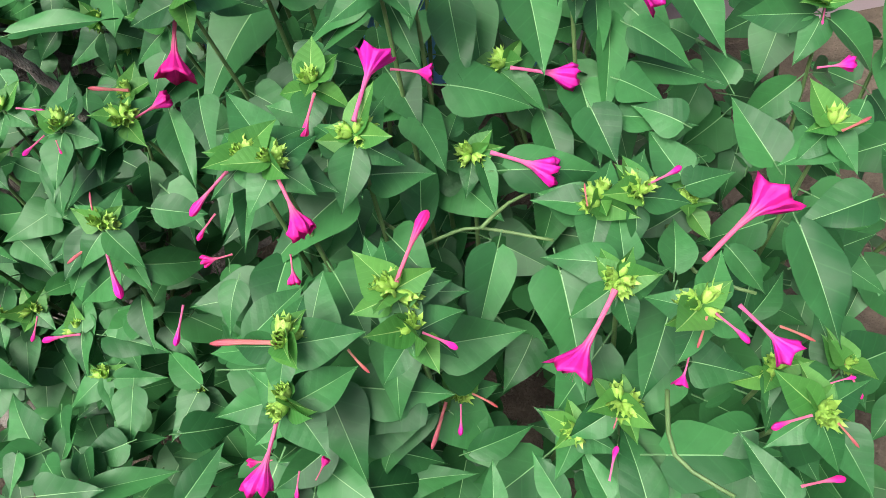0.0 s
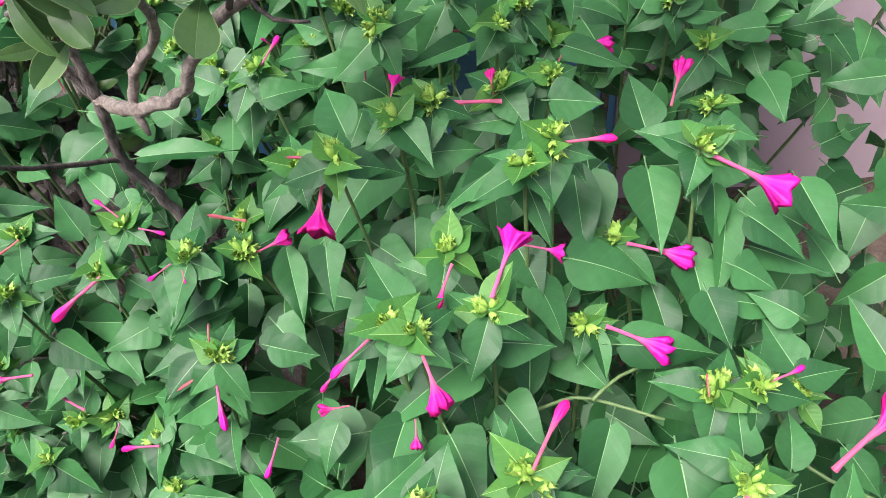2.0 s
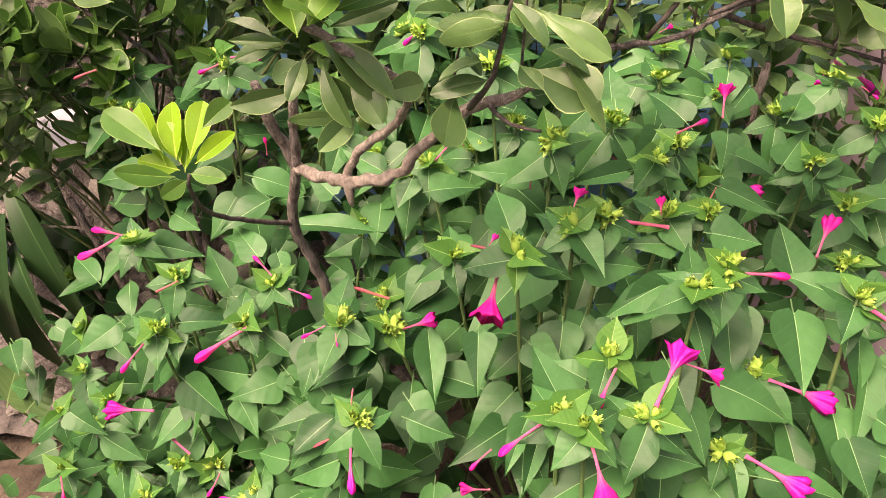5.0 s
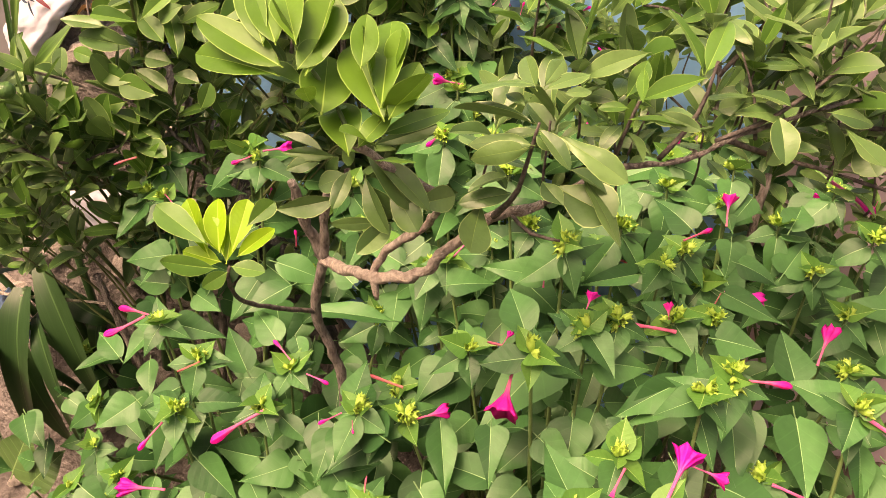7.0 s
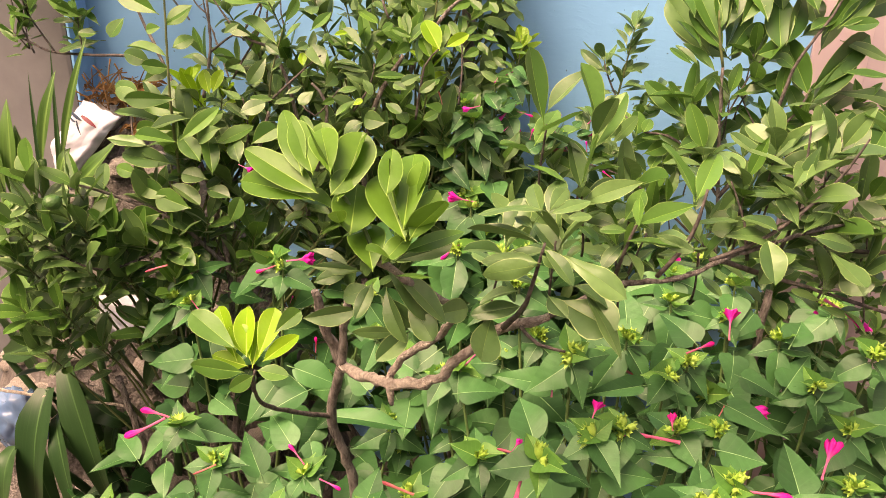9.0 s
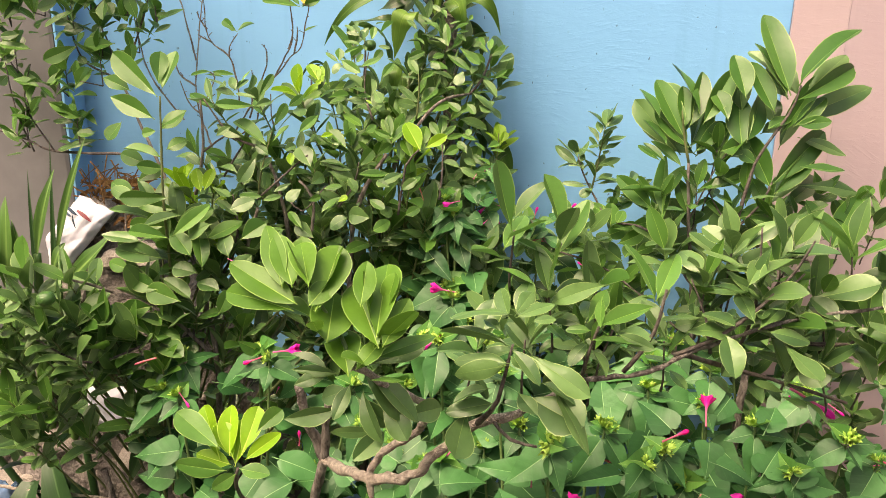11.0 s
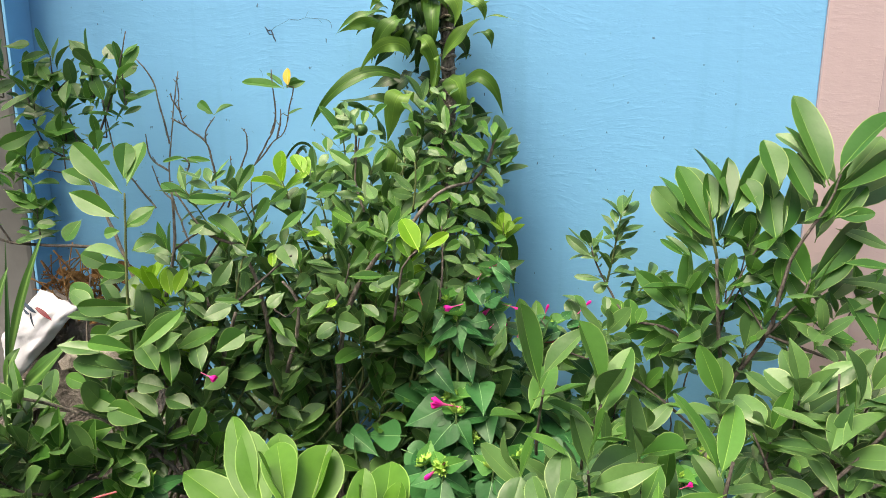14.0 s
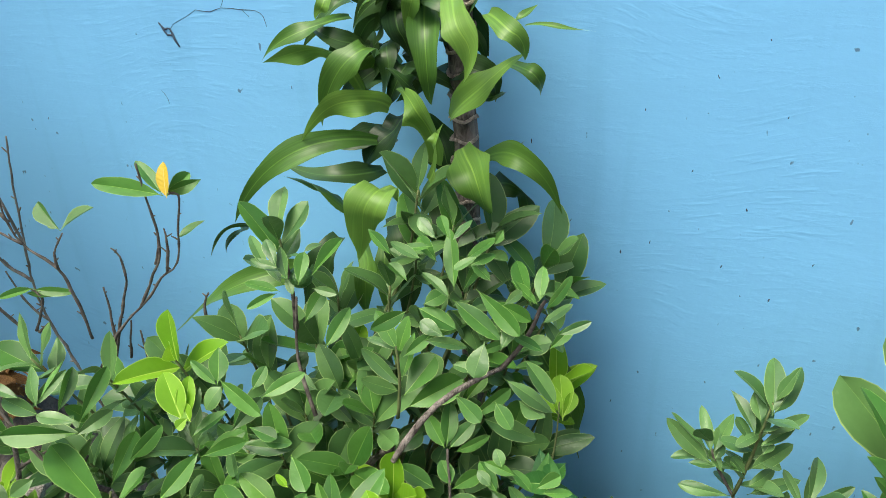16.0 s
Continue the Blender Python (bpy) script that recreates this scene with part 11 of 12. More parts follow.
# four o'clock leaves and flowers below the rear bush
leaf_at(plant_5, (-0.438, 1.02, 0.975), (0.083, 0.004, -0.013), 0.60, (0.158, -0.614, 0.797))
leaf_at(plant_5, (-0.361, 1.02, 0.993), (0.062, -0.004, -0.015), 0.82, (0.158, -0.614, 0.797))
leaf_at(plant_5, (-0.335, 1.02, 0.964), (0.039, 0.03, 0.016), 0.81, (0.158, -0.614, 0.797))
leaf_at(plant_5, (-0.322, 1.02, 1.026), (-0.024, 0.028, 0.027), 1.07, (0.158, -0.614, 0.797))
leaf_at(plant_5, (-0.318, 1.02, 1.026), (0.027, 0.026, 0.015), 1.01, (0.158, -0.614, 0.797))
leaf_at(plant_5, (-0.435, 1.02, 0.947), (0.037, -0.013, -0.017), 1.17, (0.158, -0.614, 0.797))
leaf_at(plant_5, (-0.248, 1.02, 0.993), (-0.026, 0.008, 0.011), 1.30, (0.158, -0.614, 0.797))
leaf_at(plant_5, (-0.302, 1.02, 0.964), (-0.025, 0.02, 0.02), 1.30, (0.158, -0.614, 0.797))
leaf_at(plant_5, (-0.267, 1.02, 0.963), (0.025, 0.019, 0.01), 1.26, (0.158, -0.614, 0.797))
leaf_at(plant_5, (-0.314, 1.02, 1.001), (-0.029, -0.015, -0.005), 1.23, (0.158, -0.614, 0.797))
leaf_at(plant_5, (-0.399, 1.02, 0.988), (-0.033, 0.001, 0.007), 0.76, (0.158, -0.614, 0.797))
leaf_at(plant_5, (-0.285, 1.02, 1.069), (-0.026, 0.01, 0.013), 1.27, (0.158, -0.614, 0.797))
leaf_at(plant_5, (-0.296, 1.02, 1.091), (0.02, -0.011, -0.012), 1.17, (0.158, -0.614, 0.797))
leaf_at(plant_5, (-0.367, 1.02, 0.939), (0.031, 0.011, 0.003), 1.30, (0.158, -0.614, 0.797))
leaf_at(plant_5, (-0.413, 1.02, 0.93), (-0.035, 0.005, 0.011), 1.19, (0.158, -0.614, 0.797))
leaf_at(plant_5, (-0.217, 1.08, 0.974), (-0.045, -0.007, 0.003), 0.81, (0.158, -0.614, 0.797))
leaf_at(plant_5, (-0.206, 1.08, 0.969), (-0.038, -0.021, -0.009), 0.99, (0.158, -0.614, 0.797))
leaf_at(plant_5, (-0.192, 1.08, 0.978), (0.026, 0.015, 0.007), 0.96, (0.158, -0.614, 0.797))
leaf_at(plant_5, (-0.223, 1.08, 0.966), (0.016, 0.023, 0.014), 1.01, (0.158, -0.614, 0.797))
leaf_at(plant_5, (-0.185, 1.08, 0.946), (-0.027, 0.007, 0.011), 1.30, (0.158, -0.614, 0.797))
leaf_at(plant_5, (-0.246, 1.08, 0.984), (0.02, 0.018, 0.01), 0.92, (0.158, -0.614, 0.797))
leaf_at(plant_5, (-0.199, 1.08, 0.992), (0.015, 0.016, 0.01), 1.07, (0.158, -0.614, 0.797))
leaf_at(plant_5, (-0.283, 1.08, 0.971), (0.028, -0.002, -0.007), 1.30, (0.158, -0.614, 0.797))
leaf_at(plant_5, (-0.17, 1.08, 0.956), (0.026, 0.014, 0.006), 1.15, (0.158, -0.614, 0.797))
leaf_at(plant_5, (-0.333, 1.08, 0.991), (-0.029, 0.003, 0.008), 1.21, (0.158, -0.614, 0.797))
flower_at(plant_5, "bud", (-0.294, 1.06, 1.015), (0.028, -0.004, -0.004))
flower_at(plant_5, "bud", (-0.305, 1.05, 1.0), (0.022, -0.005, -0.012))
flower_at(plant_5, "bud", (-0.294, 1.04, 1.031), (-0.03, -0.005, -0.029))
flower_at(plant_5, "bud", (-0.23, 1.1, 0.978), (0.004, -0.004, 0.030))
flower_at(plant_5, "bud", (-0.177, 1.1, 0.993), (0.017, -0.005, 0.025))
flower_at(plant_5, "bud", (-0.186, 1.1, 0.964), (0.022, -0.005, 0.018))
flower_at(plant_5, "half", (-0.344, 0.98, 1.037), (-0.026, -0.005, -0.006))
flower_at(plant_5, "bud", (-0.175, 1.08, 0.948), (-0.001, -0.005, 0.021))
flower_at(plant_5, "old", (-0.398, 0.95, 1.042), (-0.004, -0.005, 0.02))
flower_at(plant_5, "bud", (-0.301, 1.0, 1.003), (-0.006, -0.004, -0.006))
flower_at(plant_5, "bud", (-0.321, 1.0, 1.078), (-0.004, -0.005, -0.008))
flower_at(plant_5, "bud", (-0.266, 1.0, 0.984), (0.003, -0.004, 0.019))
flower_at(plant_5, "bud", (-0.314, 1.05, 1.074), (0.02, -0.005, 0.012))
head(plant_5, (-0.331, 1.06, 1.059), lower=2, spread=0.04, size=.016)
head(plant_5, (-0.308, 1.05, 1.018), lower=2, spread=0.04, size=.016)
head(plant_5, (-0.371, 1.0, 1.035), lower=2, spread=0.04, size=.016)
head(plant_5, (-0.304, 1.1, 1.061), lower=2, spread=0.04, size=.016)
head(plant_5, (-0.218, 1.12, 0.964), lower=2, spread=0.04, size=.016)
head(plant_5, (-0.354, 0.99, 1.015), lower=2, spread=0.04, size=.016)

# ---------------------------------------------------------------- limbs of the front bush
stem(bush_front, [(-0.47, 0.66, GROUND - .02), (-0.475, 0.655, 0.25), (-0.455, 0.640, 0.55), (-0.472, 0.612, 0.70), (-0.448, 0.586, 0.795)], 0.0078, 0.0060, BARK, "trunk", 9, .12)
stem(bush_front, [(-0.452, 0.592, 0.798), (-0.422, 0.560, 0.807), (-0.371, 0.500, 0.837), (-0.318, 0.480, 0.857), (-0.285, 0.470, 0.899), (-0.250, 0.470, 0.931), (-0.207, 0.480, 0.943)], 0.0064, 0.0044, BARK_PALE, "limb", 12, .20)
stem(bush_front, [(-0.207, 0.480, 0.943), (-0.152, 0.500, 0.972), (-0.092, 0.530, 0.972), (-0.033, 0.560, 0.991), (0.030, 0.580, 1.010), (0.086, 0.600, 1.020), (0.170, 0.620, 1.030)], 0.0030, 0.0016, BARK, "limb", 8, .22)
stem(bush_front, [(-0.371, 0.500, 0.837), (-0.347, 0.490, 0.878), (-0.304, 0.460, 0.926), (-0.292, 0.420, 0.975), (-0.318, 0.375, 1.015), (-0.335, 0.345, 1.044)], 0.0044, 0.0030, BARK_PALE, "limb", 8, .15)
stem(bush_front, [(-0.335, 0.345, 1.044), (-0.348, 0.352, 1.070), (-0.368, 0.345, 1.105)], 0.0020, 0.0011, STEM, "twig", 6)
stem(bush_front, [(-0.335, 0.345, 1.044), (-0.318, 0.350, 1.062), (-0.314, 0.346, 1.078)], 0.0020, 0.0011, STEM, "twig", 6)
stem(bush_front, [(-0.366, 0.496, 0.846), (-0.362, 0.492, 0.815)], 0.0050, 0.0020, BARK_PALE, "stub", 7, .2)
stem(bush_front, [(-0.448, 0.586, 0.800), (-0.462, 0.572, 0.858), (-0.466, 0.560, 0.905)], 0.0065, 0.0045, BARK, "limb", 7, .14)
stem(bush_front, [(-0.446, 0.584, 0.800), (-0.440, 0.572, 0.850), (-0.428, 0.562, 0.905)], 0.0060, 0.0040, BARK, "limb", 7, .14)
stem(bush_front, [(-0.470, 0.615, 0.700), (-0.505, 0.510, 0.780), (-0.490, 0.440, 0.850), (-0.478, 0.422, 0.885)], 0.0033, 0.0015, TWIG, "limb", 6, .12)
stem(bush_front, [(-0.250, 0.470, 0.931), (-0.228, 0.440, 0.975), (-0.215, 0.420, 1.040)], 0.0030, 0.0013, TWIG, "limb", 6, .12)
stem(bush_front, [(-0.235, 0.475, 0.935), (-0.215, 0.450, 0.930), (-0.190, 0.450, 0.925)], 0.0023, 0.0013, TWIG, "twig", 6, .12)
stem(bush_front, [(-0.152, 0.500, 0.972), (-0.150, 0.480, 1.000), (-0.140, 0.470, 1.045)], 0.0026, 0.0013, TWIG, "limb", 6, .12)
stem(bush_front, [(-0.110, 0.525, 0.974), (-0.085, 0.520, 1.020), (-0.078, 0.520, 1.065)], 0.0025, 0.0013, TWIG, "limb", 6, .12)
stem(bush_front, [(-0.050, 0.555, 0.985), (0.000, 0.590, 0.960), (0.050, 0.600, 0.945), (0.130, 0.600, 0.925)], 0.0030, 0.0017, TWIG, "limb", 6, .12)
stem(bush_front, [(-0.060, 0.550, 0.985), (-0.010, 0.560, 1.010), (0.040, 0.570, 1.060), (0.060, 0.560, 1.110)], 0.0023, 0.0010, TWIG, "twig", 6, .12)
whorl(bush_front, (-0.368, 0.347, 1.108), (-.25, .25, 1), "bright", 6, .044)
whorl(bush_front, (-0.314, 0.347, 1.080), (.10, .25, 1), "bright", 6, .042)
for root, tops in ((bush_rear, ((-0.42, 1.10, .75), (-0.55, 1.03, .70), (-0.66, 1.00, .72))), (bush_left, ((-0.80, 0.94, .62), (-0.95, 0.85, .55), (-0.75, 0.97, .70))), (bush_right, ((0.02, 1.05, .80), (0.14, 1.03, .75)))):
    o = root.matrix_basis.translation
    for p in tops:
        stem(root, [o, o.lerp(Vector(p), .5) + Vector((rng.uniform(-.02, .02), 0, -.02)), p], 0.010, 0.006, BARK, "trunk", 8, .12)


# ---------------------------------------------------------------- lower foliage
for p in ((-0.33, 1.12, .80), (-0.24, 1.10, .84), (-0.14, 1.08, .80), (-0.02, 1.00, .78), (0.12, 1.08, .80), (0.22, 1.02, .74), (0.30, 0.88, .70), (0.40, 0.70, .66), (0.36, 0.52, .62), (0.44, 0.36, .56), (0.30, 0.22, .46), (0.36, 0.06, .44), (0.42, 1.10, .70), (0.52, 0.95, .66), (0.50, 0.60, .58)):
    owner = min((plant_0, plant_1, plant_2, plant_3, plant_4, plant_5, plant_6, plant_7, plant_8), key=lambda o: (o.location.x - p[0]) ** 2 + (o.location.y - p[1]) ** 2)
    head(owner, p, lower=3, spread=0.07, size=.018)
    if rng.random() < .7:
        flower_at(owner, rng.choice(("bud", "half", "old", "bud")), p, jitter((0.015, -.02, .0), .03))


# forking stems
stem(plant_0, [(-0.123, 0.403, 0.6), (-0.088, 0.358, 0.6), (-0.06, 0.33, 0.6)], 0.0020, .0015, STEM, "stem", 6, .05)
stem(plant_0, [(-0.061, 0.331, 0.59), (-0.03, 0.342, 0.59), (-0.004, 0.342, 0.59), (0.056, 0.316, 0.59)], 0.0020, .0015, STEM, "stem", 6, .05)
stem(plant_0, [(-0.063, 0.351, 0.57), (-0.086, 0.332, 0.57), (-0.108, 0.305, 0.57)], 0.0020, .0015, STEM, "stem", 6, .05)
stem(plant_1, [(0.114, 0.17, 0.58), (0.106, 0.121, 0.58), (0.137, 0.087, 0.58)], 0.0020, .0015, STEM, "stem", 6, .05)
stem(plant_0, [(-0.004, 0.334, 0.6), (0.024, 0.357, 0.6), (0.056, 0.369, 0.6)], 0.0020, .0015, STEM, "stem", 6, .05)
stem(plant_1, [(0.155, 0.319, 0.58), (0.164, 0.269, 0.58), (0.204, 0.239, 0.58)], 0.0020, .0015, STEM, "stem", 6, .05)


def canopy(x, y):
    w = s = 0.0
    for p, _ in HEAD_AT:
        k = 1 / ((p.x - x) ** 2 + (p.y - y) ** 2 + .0006) ** 2
        w += k
        s += k * p.z
    return s / w


def understory(count, x0, x1, y0, y1, deep0, deep1, smallest, largest):
    for k in range(count):
        x, y = rng.uniform(x0, x1), rng.uniform(y0, y1)
        z = canopy(x, y) - rng.uniform(deep0, deep1)
        if z < 0.05:
            z = rng.uniform(.05, .2)
        owner = min(HEAD_AT, key=lambda h: (h[0].x - x) ** 2 + (h[0].y - y) ** 2)[1]
        a = rng.uniform(0, 6.3)
        v = Vector((math.cos(a), math.sin(a), rng.uniform(-.9, .1))).normalized() * rng.uniform(smallest, largest)
        inner_blade(owner, FOUR_LEAVES, (x, y, z), v, jitter(FACE, 0.4), width=rng.uniform(.9, 1.15))


understory(130, -0.70, 0.25, 0.10, 0.75, 0.12, 0.26, .055, .09)
understory(320, -0.75, 0.30, 0.05, 0.80, 0.28, 0.52, .06, .10)
understory(34, -0.56, -0.34, 0.42, 0.56, 0.0, 0.08, .05, .07)
understory(70, 0.18, 0.50, -0.05, 0.60, 0.16, 0.36, .055, .10)
understory(150, -0.40, 0.50, 0.70, 1.18, 0.03, 0.22, .05, .085)
understory(210, -1.10, -0.45, 0.25, 0.90, 0.03, 0.25, .045, .08)


def thicket(plant, count, x0, x1, y0, y1, z0, z1, length):
    """Inner shoots of a bush."""
    for k in range(count // 4):
        p = (rng.uniform(x0, x1), rng.uniform(y0, y1), rng.uniform(z0, z1))
        whorl(plant, p, (rng.uniform(-.6, .6), rng.uniform(-.7, .2), 1), "old", 7, length, inner_blade)


thicket(bush_rear, 60, -0.78, -0.30, 1.10, 1.20, 0.55, 1.02, .06)
thicket(bush_left, 30, -1.05, -0.62, 0.92, 1.08, 0.45, 0.95, .06)
thicket(bush_right, 60, -0.15, 0.30, 1.00, 1.12, 0.72, 1.02, .05)
thicket(bush_rear, 70, -0.45, -0.18, 1.06, 1.18, 0.62, 0.98, .05)
thicket(bush_rear, 70, -0.62, -0.28, 1.02, 1.12, 0.42, 0.80, .06)
understory(90, -0.62, -0.15, 0.72, 1.02, 0.00, 0.20, .05, .08)
thicket(bush_front, 70, -0.26, 0.22, 0.54, 0.70, 0.92, 1.08, .042)
thicket(bush_rear, 90, -0.78, -0.28, 1.12, 1.22, 0.55, 0.98, .055)
thicket(bush_rear, 120, -0.72, -0.20, 1.06, 1.20, 0.42, 0.86, .055)
thicket(bush_right, 50, -0.16, 0.34, 1.08, 1.20, 0.70, 0.98, .05)
understory(140, -0.35, 0.50, 0.85, 1.22, 0.00, 0.30, .05, .08)
thicket(bush_rear, 150, -0.90, -0.15, 1.15, 1.26, 0.35, 0.85, .06)
thicket(bush_right, 110, -0.15, 0.48, 1.14, 1.26, 0.40, 0.86, .055)
thicket(bush_rear, 200, -0.80, -0.28, 1.00, 1.08, 0.60, 1.00, .055)
thicket(bush_right, 110, -0.20, 0.36, 1.02, 1.14, 0.60, 0.86, .046)
thicket(bush_rear, 170, -0.86, -0.34, 1.12, 1.20, 0.84, 1.08, .05)
# the left bush goes on upward: unseen shoots, added to shade the wall
for p in ((-1.16, 1.02, 1.56), (-1.12, 0.98, 1.70), (-1.20, 1.05, 1.72), (-1.25, 0.98, 1.60), (-1.17, 1.08, 1.84)):
    q = Vector(p)
    stem(bush_left, [q + Vector((.03, 0, -.12)), q], 0.0022, 0.0014, TWIG, "twig", 5, .1)
    for k in range(3):
        cluster(bush_left, q + Vector((rng.uniform(-.05, .05), rng.uniform(-.04, .04), rng.uniform(-.05, .05))), "old", 7, .06)
understory(70, 0.02, 0.36, 0.18, 0.65, 0.12, 0.30, .055, .09)

# close shoots in the heart of the tall clump
for p in ((0.035, 1.07, 1.05), (0.07, 1.07, 1.085), (0.11, 1.07, 1.045), (0.06, 1.075, 1.12), (0.15, 1.07, 1.02), (0.09, 1.07, 1.01), (-0.02, 1.075, 1.03)):
    cluster(bush_right, p, "mid", 6, rng.uniform(.045, .06))

for grown, leaves in INNER.items():
    join_inner(grown, leaves)

# ---------------------------------------------------------------- dracaena stem, fruit
trunk = part("stem", tube_mesh("stem", [(-0.405, 1.24, GROUND), (-0.41, 1.24, .5), (-0.405, 1.245, 1.0), (-0.408, 1.245, 1.45), (-0.41, 1.24, 1.75)], [.016, .015, .013, .012, .011], BARK, 9, .05, 5), dracaena)
for k in range(26):
    z = 1.18 + .021 * k
    ring = [(-0.407 + .0128 * math.cos(a), 1.244 + .0128 * math.sin(a), z + .002 * math.sin(3 * a + k)) for a in [i * math.pi / 5 for i in range(11)]]
    part("leaf_scar", tube_mesh("leaf_scar", ring, [.0022] * 11, BARK_PALE, 4), trunk)
fruit = bpy.data.meshes.new("fruit")
bm = bmesh.new()
bmesh.ops.create_uvsphere(bm, u_segments=16, v_segments=10, radius=.0105)
for v in bm.verts:
    v.co.z *= .92
    if v.co.z > .0085:
        v.co.z -= .001
bm.to_mesh(fruit)
bm.free()
fruit.materials.append(FRUIT)
for p in fruit.polygons:
    p.use_smooth = True
part("fruit", fruit, bush_rear, Matrix.Translation((-0.518, 1.085, 1.275)), "small round dark green fruit")
part("fruit", fruit, bush_left, Matrix.Translation((-0.925, 0.742, 0.912)) @ Matrix.Scale(1.25, 4), "small round dark green fruit")


# ---------------------------------------------------------------- strap-leaved plants
def strap_plant(at, label, leaves):
    p = thing("strap_leaf_plant", at, label, "plant", "strap-leaved plants")
    for (x1, y1, z1), (x2, y2, z2), w in leaves:
        part("leaf", strap_mesh("leaf", at, (x1, y1, z1), (x2, y2, z2), w, STRAP, 14, .35, .04, rng.randrange(99)), p)
    return p


strap = thing("strap_leaf_plant", (-1.00, 0.96, GROUND), "dark green strap-leaved plant with long drooping blades", "plant", "strap-leaved plants")
for p0, p1, p2, w in (
    ((-1.116, 0.87, 0.491), (-1.124, 0.81, 0.369), (-1.176, 0.84, 0.123), 0.081),
    ((-1.088, 0.89, 0.549), (-1.021, 0.83, 0.42), (-1.01, 0.86, 0.207), 0.061),
    ((-1.093, 0.85, 0.446), (-1.044, 0.79, 0.371), (-1.057, 0.82, 0.149), 0.044),
    ((-0.886, 0.98, 0.633), (-0.904, 0.92, 0.581), (-0.976, 0.95, 0.451), 0.042),
    ((-1.006, 0.93, 0.415), (-1.002, 0.87, 0.393), (-1.015, 0.9, 0.272), 0.037),
    ((-1.172, 0.83, 0.385), (-1.164, 0.77, 0.331), (-1.208, 0.8, 0.126), 0.070),
    ((-1.113, 1.01, 0.571), (-0.956, 0.95, 0.583), (-0.865, 0.98, 0.552), 0.036),
    ((-1.25, 0.93, 0.513), (-1.126, 0.87, 0.585), (-1.109, 0.9, 0.605), 0.052),
    ((-1.134, 0.95, 0.411), (-1.11, 0.89, 0.528), (-1.23, 0.92, 0.471), 0.047),
    ((-1.195, 0.9, 0.41), (-1.143, 0.84, 0.302), (-1.125, 0.87, 0.102), 0.056),
    ((-1.098, 0.93, 0.455), (-1.006, 0.87, 0.456), (-0.976, 0.9, 0.413), 0.047),
):
    part("leaf", strap_mesh("leaf", p0, p1, p2, w, STRAP, 14, .35, .04, rng.randrange(99), .8), strap)
    foot = Vector((-1.00 + rng.uniform(-.03, .03), 0.96 + rng.uniform(-.03, .03), GROUND))
    part("leaf_base", tube_mesh("leaf_base", [foot, foot.lerp(Vector(p0), .55) + Vector((0, 0, .06)), Vector(p0)], [.010, .009, .006], STRAP, 5), strap)
upright = strap_plant((-1.24, 1.10, GROUND), "upright strap-leaved plant beside the concrete pillar", (
    ((-1.25, 1.08, .55), (-1.27, 1.06, .95), .035), ((-1.22, 1.08, .60), (-1.185, 1.06, 1.04), .032), ((-1.28, 1.06, .55), (-1.34, 1.02, .90), .036),
    ((-1.20, 1.08, .50), (-1.13, 1.06, 1.10), .030), ((-1.26, 1.05, .50), (-1.30, .98, .80), .036), ((-1.20, 1.06, .48), (-1.12, 1.02, .84), .034),
    ((-1.23, 1.04, .50), (-1.22, .98, .86), .034), ((-1.30, 1.04, .45), (-1.40, .96, .70), .036)))


# ---------------------------------------------------------------- heap, sack, litter
def heap_height(x, y):
    r2 = ((x + 1.12) / .42) ** 2 + ((y - 1.25) / .30) ** 2
    return GROUND - .03 + 1.06 * math.exp(-r2 * 1.1) + .03 * noise.noise(Vector((x * 9, y * 9, 1)))


hv, hf = [], []
N = 26
for j in range(N):
    for i in range(N):
        x, y = -1.85 + 1.45 * i / (N - 1), .80 + .50 * j / (N - 1)
        hv.append((x, y, heap_height(x, y)))
for j in range(N - 1):
    for i in range(N - 1):
        hf.append((j * N + i, j * N + i + 1, (j + 1) * N + i + 1, (j + 1) * N + i))
tagged(new("rubble_heap", mesh_from("rubble_heap", hv, hf, RUBBLE)), "heap of soil and pale rubble against the wall", "rubble", kind="stuff")


def stone_mesh(seed):
    r = random.Random(seed)
    bm = bmesh.new()
    bmesh.ops.create_icosphere(bm, subdivisions=2, radius=1.0)
    off = Vector((r.uniform(0, 9), r.uniform(0, 9), r.uniform(0, 9)))
    for v in bm.verts:
        v.co *= 1 + .45 * noise.noise(v.co * 1.1 + off)
        v.co.x *= r.uniform(.98, 1.02)
        v.co.z *= .62
    me = bpy.data.meshes.new("stone")
    bm.to_mesh(me)
    bm.free()
    me.materials.append(STONE)
    return me


STONES = [stone_mesh(i) for i in range(6)]


def stone(x, y, z, s):
    ob = new("stone", rng.choice(STONES))
    ob.matrix_basis = Matrix.Translation((x, y, z)) @ Euler((rng.uniform(-.5, .5), rng.uniform(-.5, .5), rng.uniform(0, 6))).to_matrix().to_4x4() @ Matrix.Scale(s, 4)
    tagged(ob, "pale rough stone lying on the soil", "stone", "loose stones")


for k in range(70):
    x, y = rng.uniform(-1.6, -.7), rng.uniform(.55, 1.15)
    stone(x, y, max(heap_height(x, y) if y > .8 else -9, ground_height(x, y)) + .006, rng.uniform(.012, .04))
for k in range(40):
    x, y = rng.uniform(-1.35, -.75), rng.uniform(1.0, 1.2)
    stone(x, y, heap_height(x, y) + .01, rng.uniform(.02, .05))


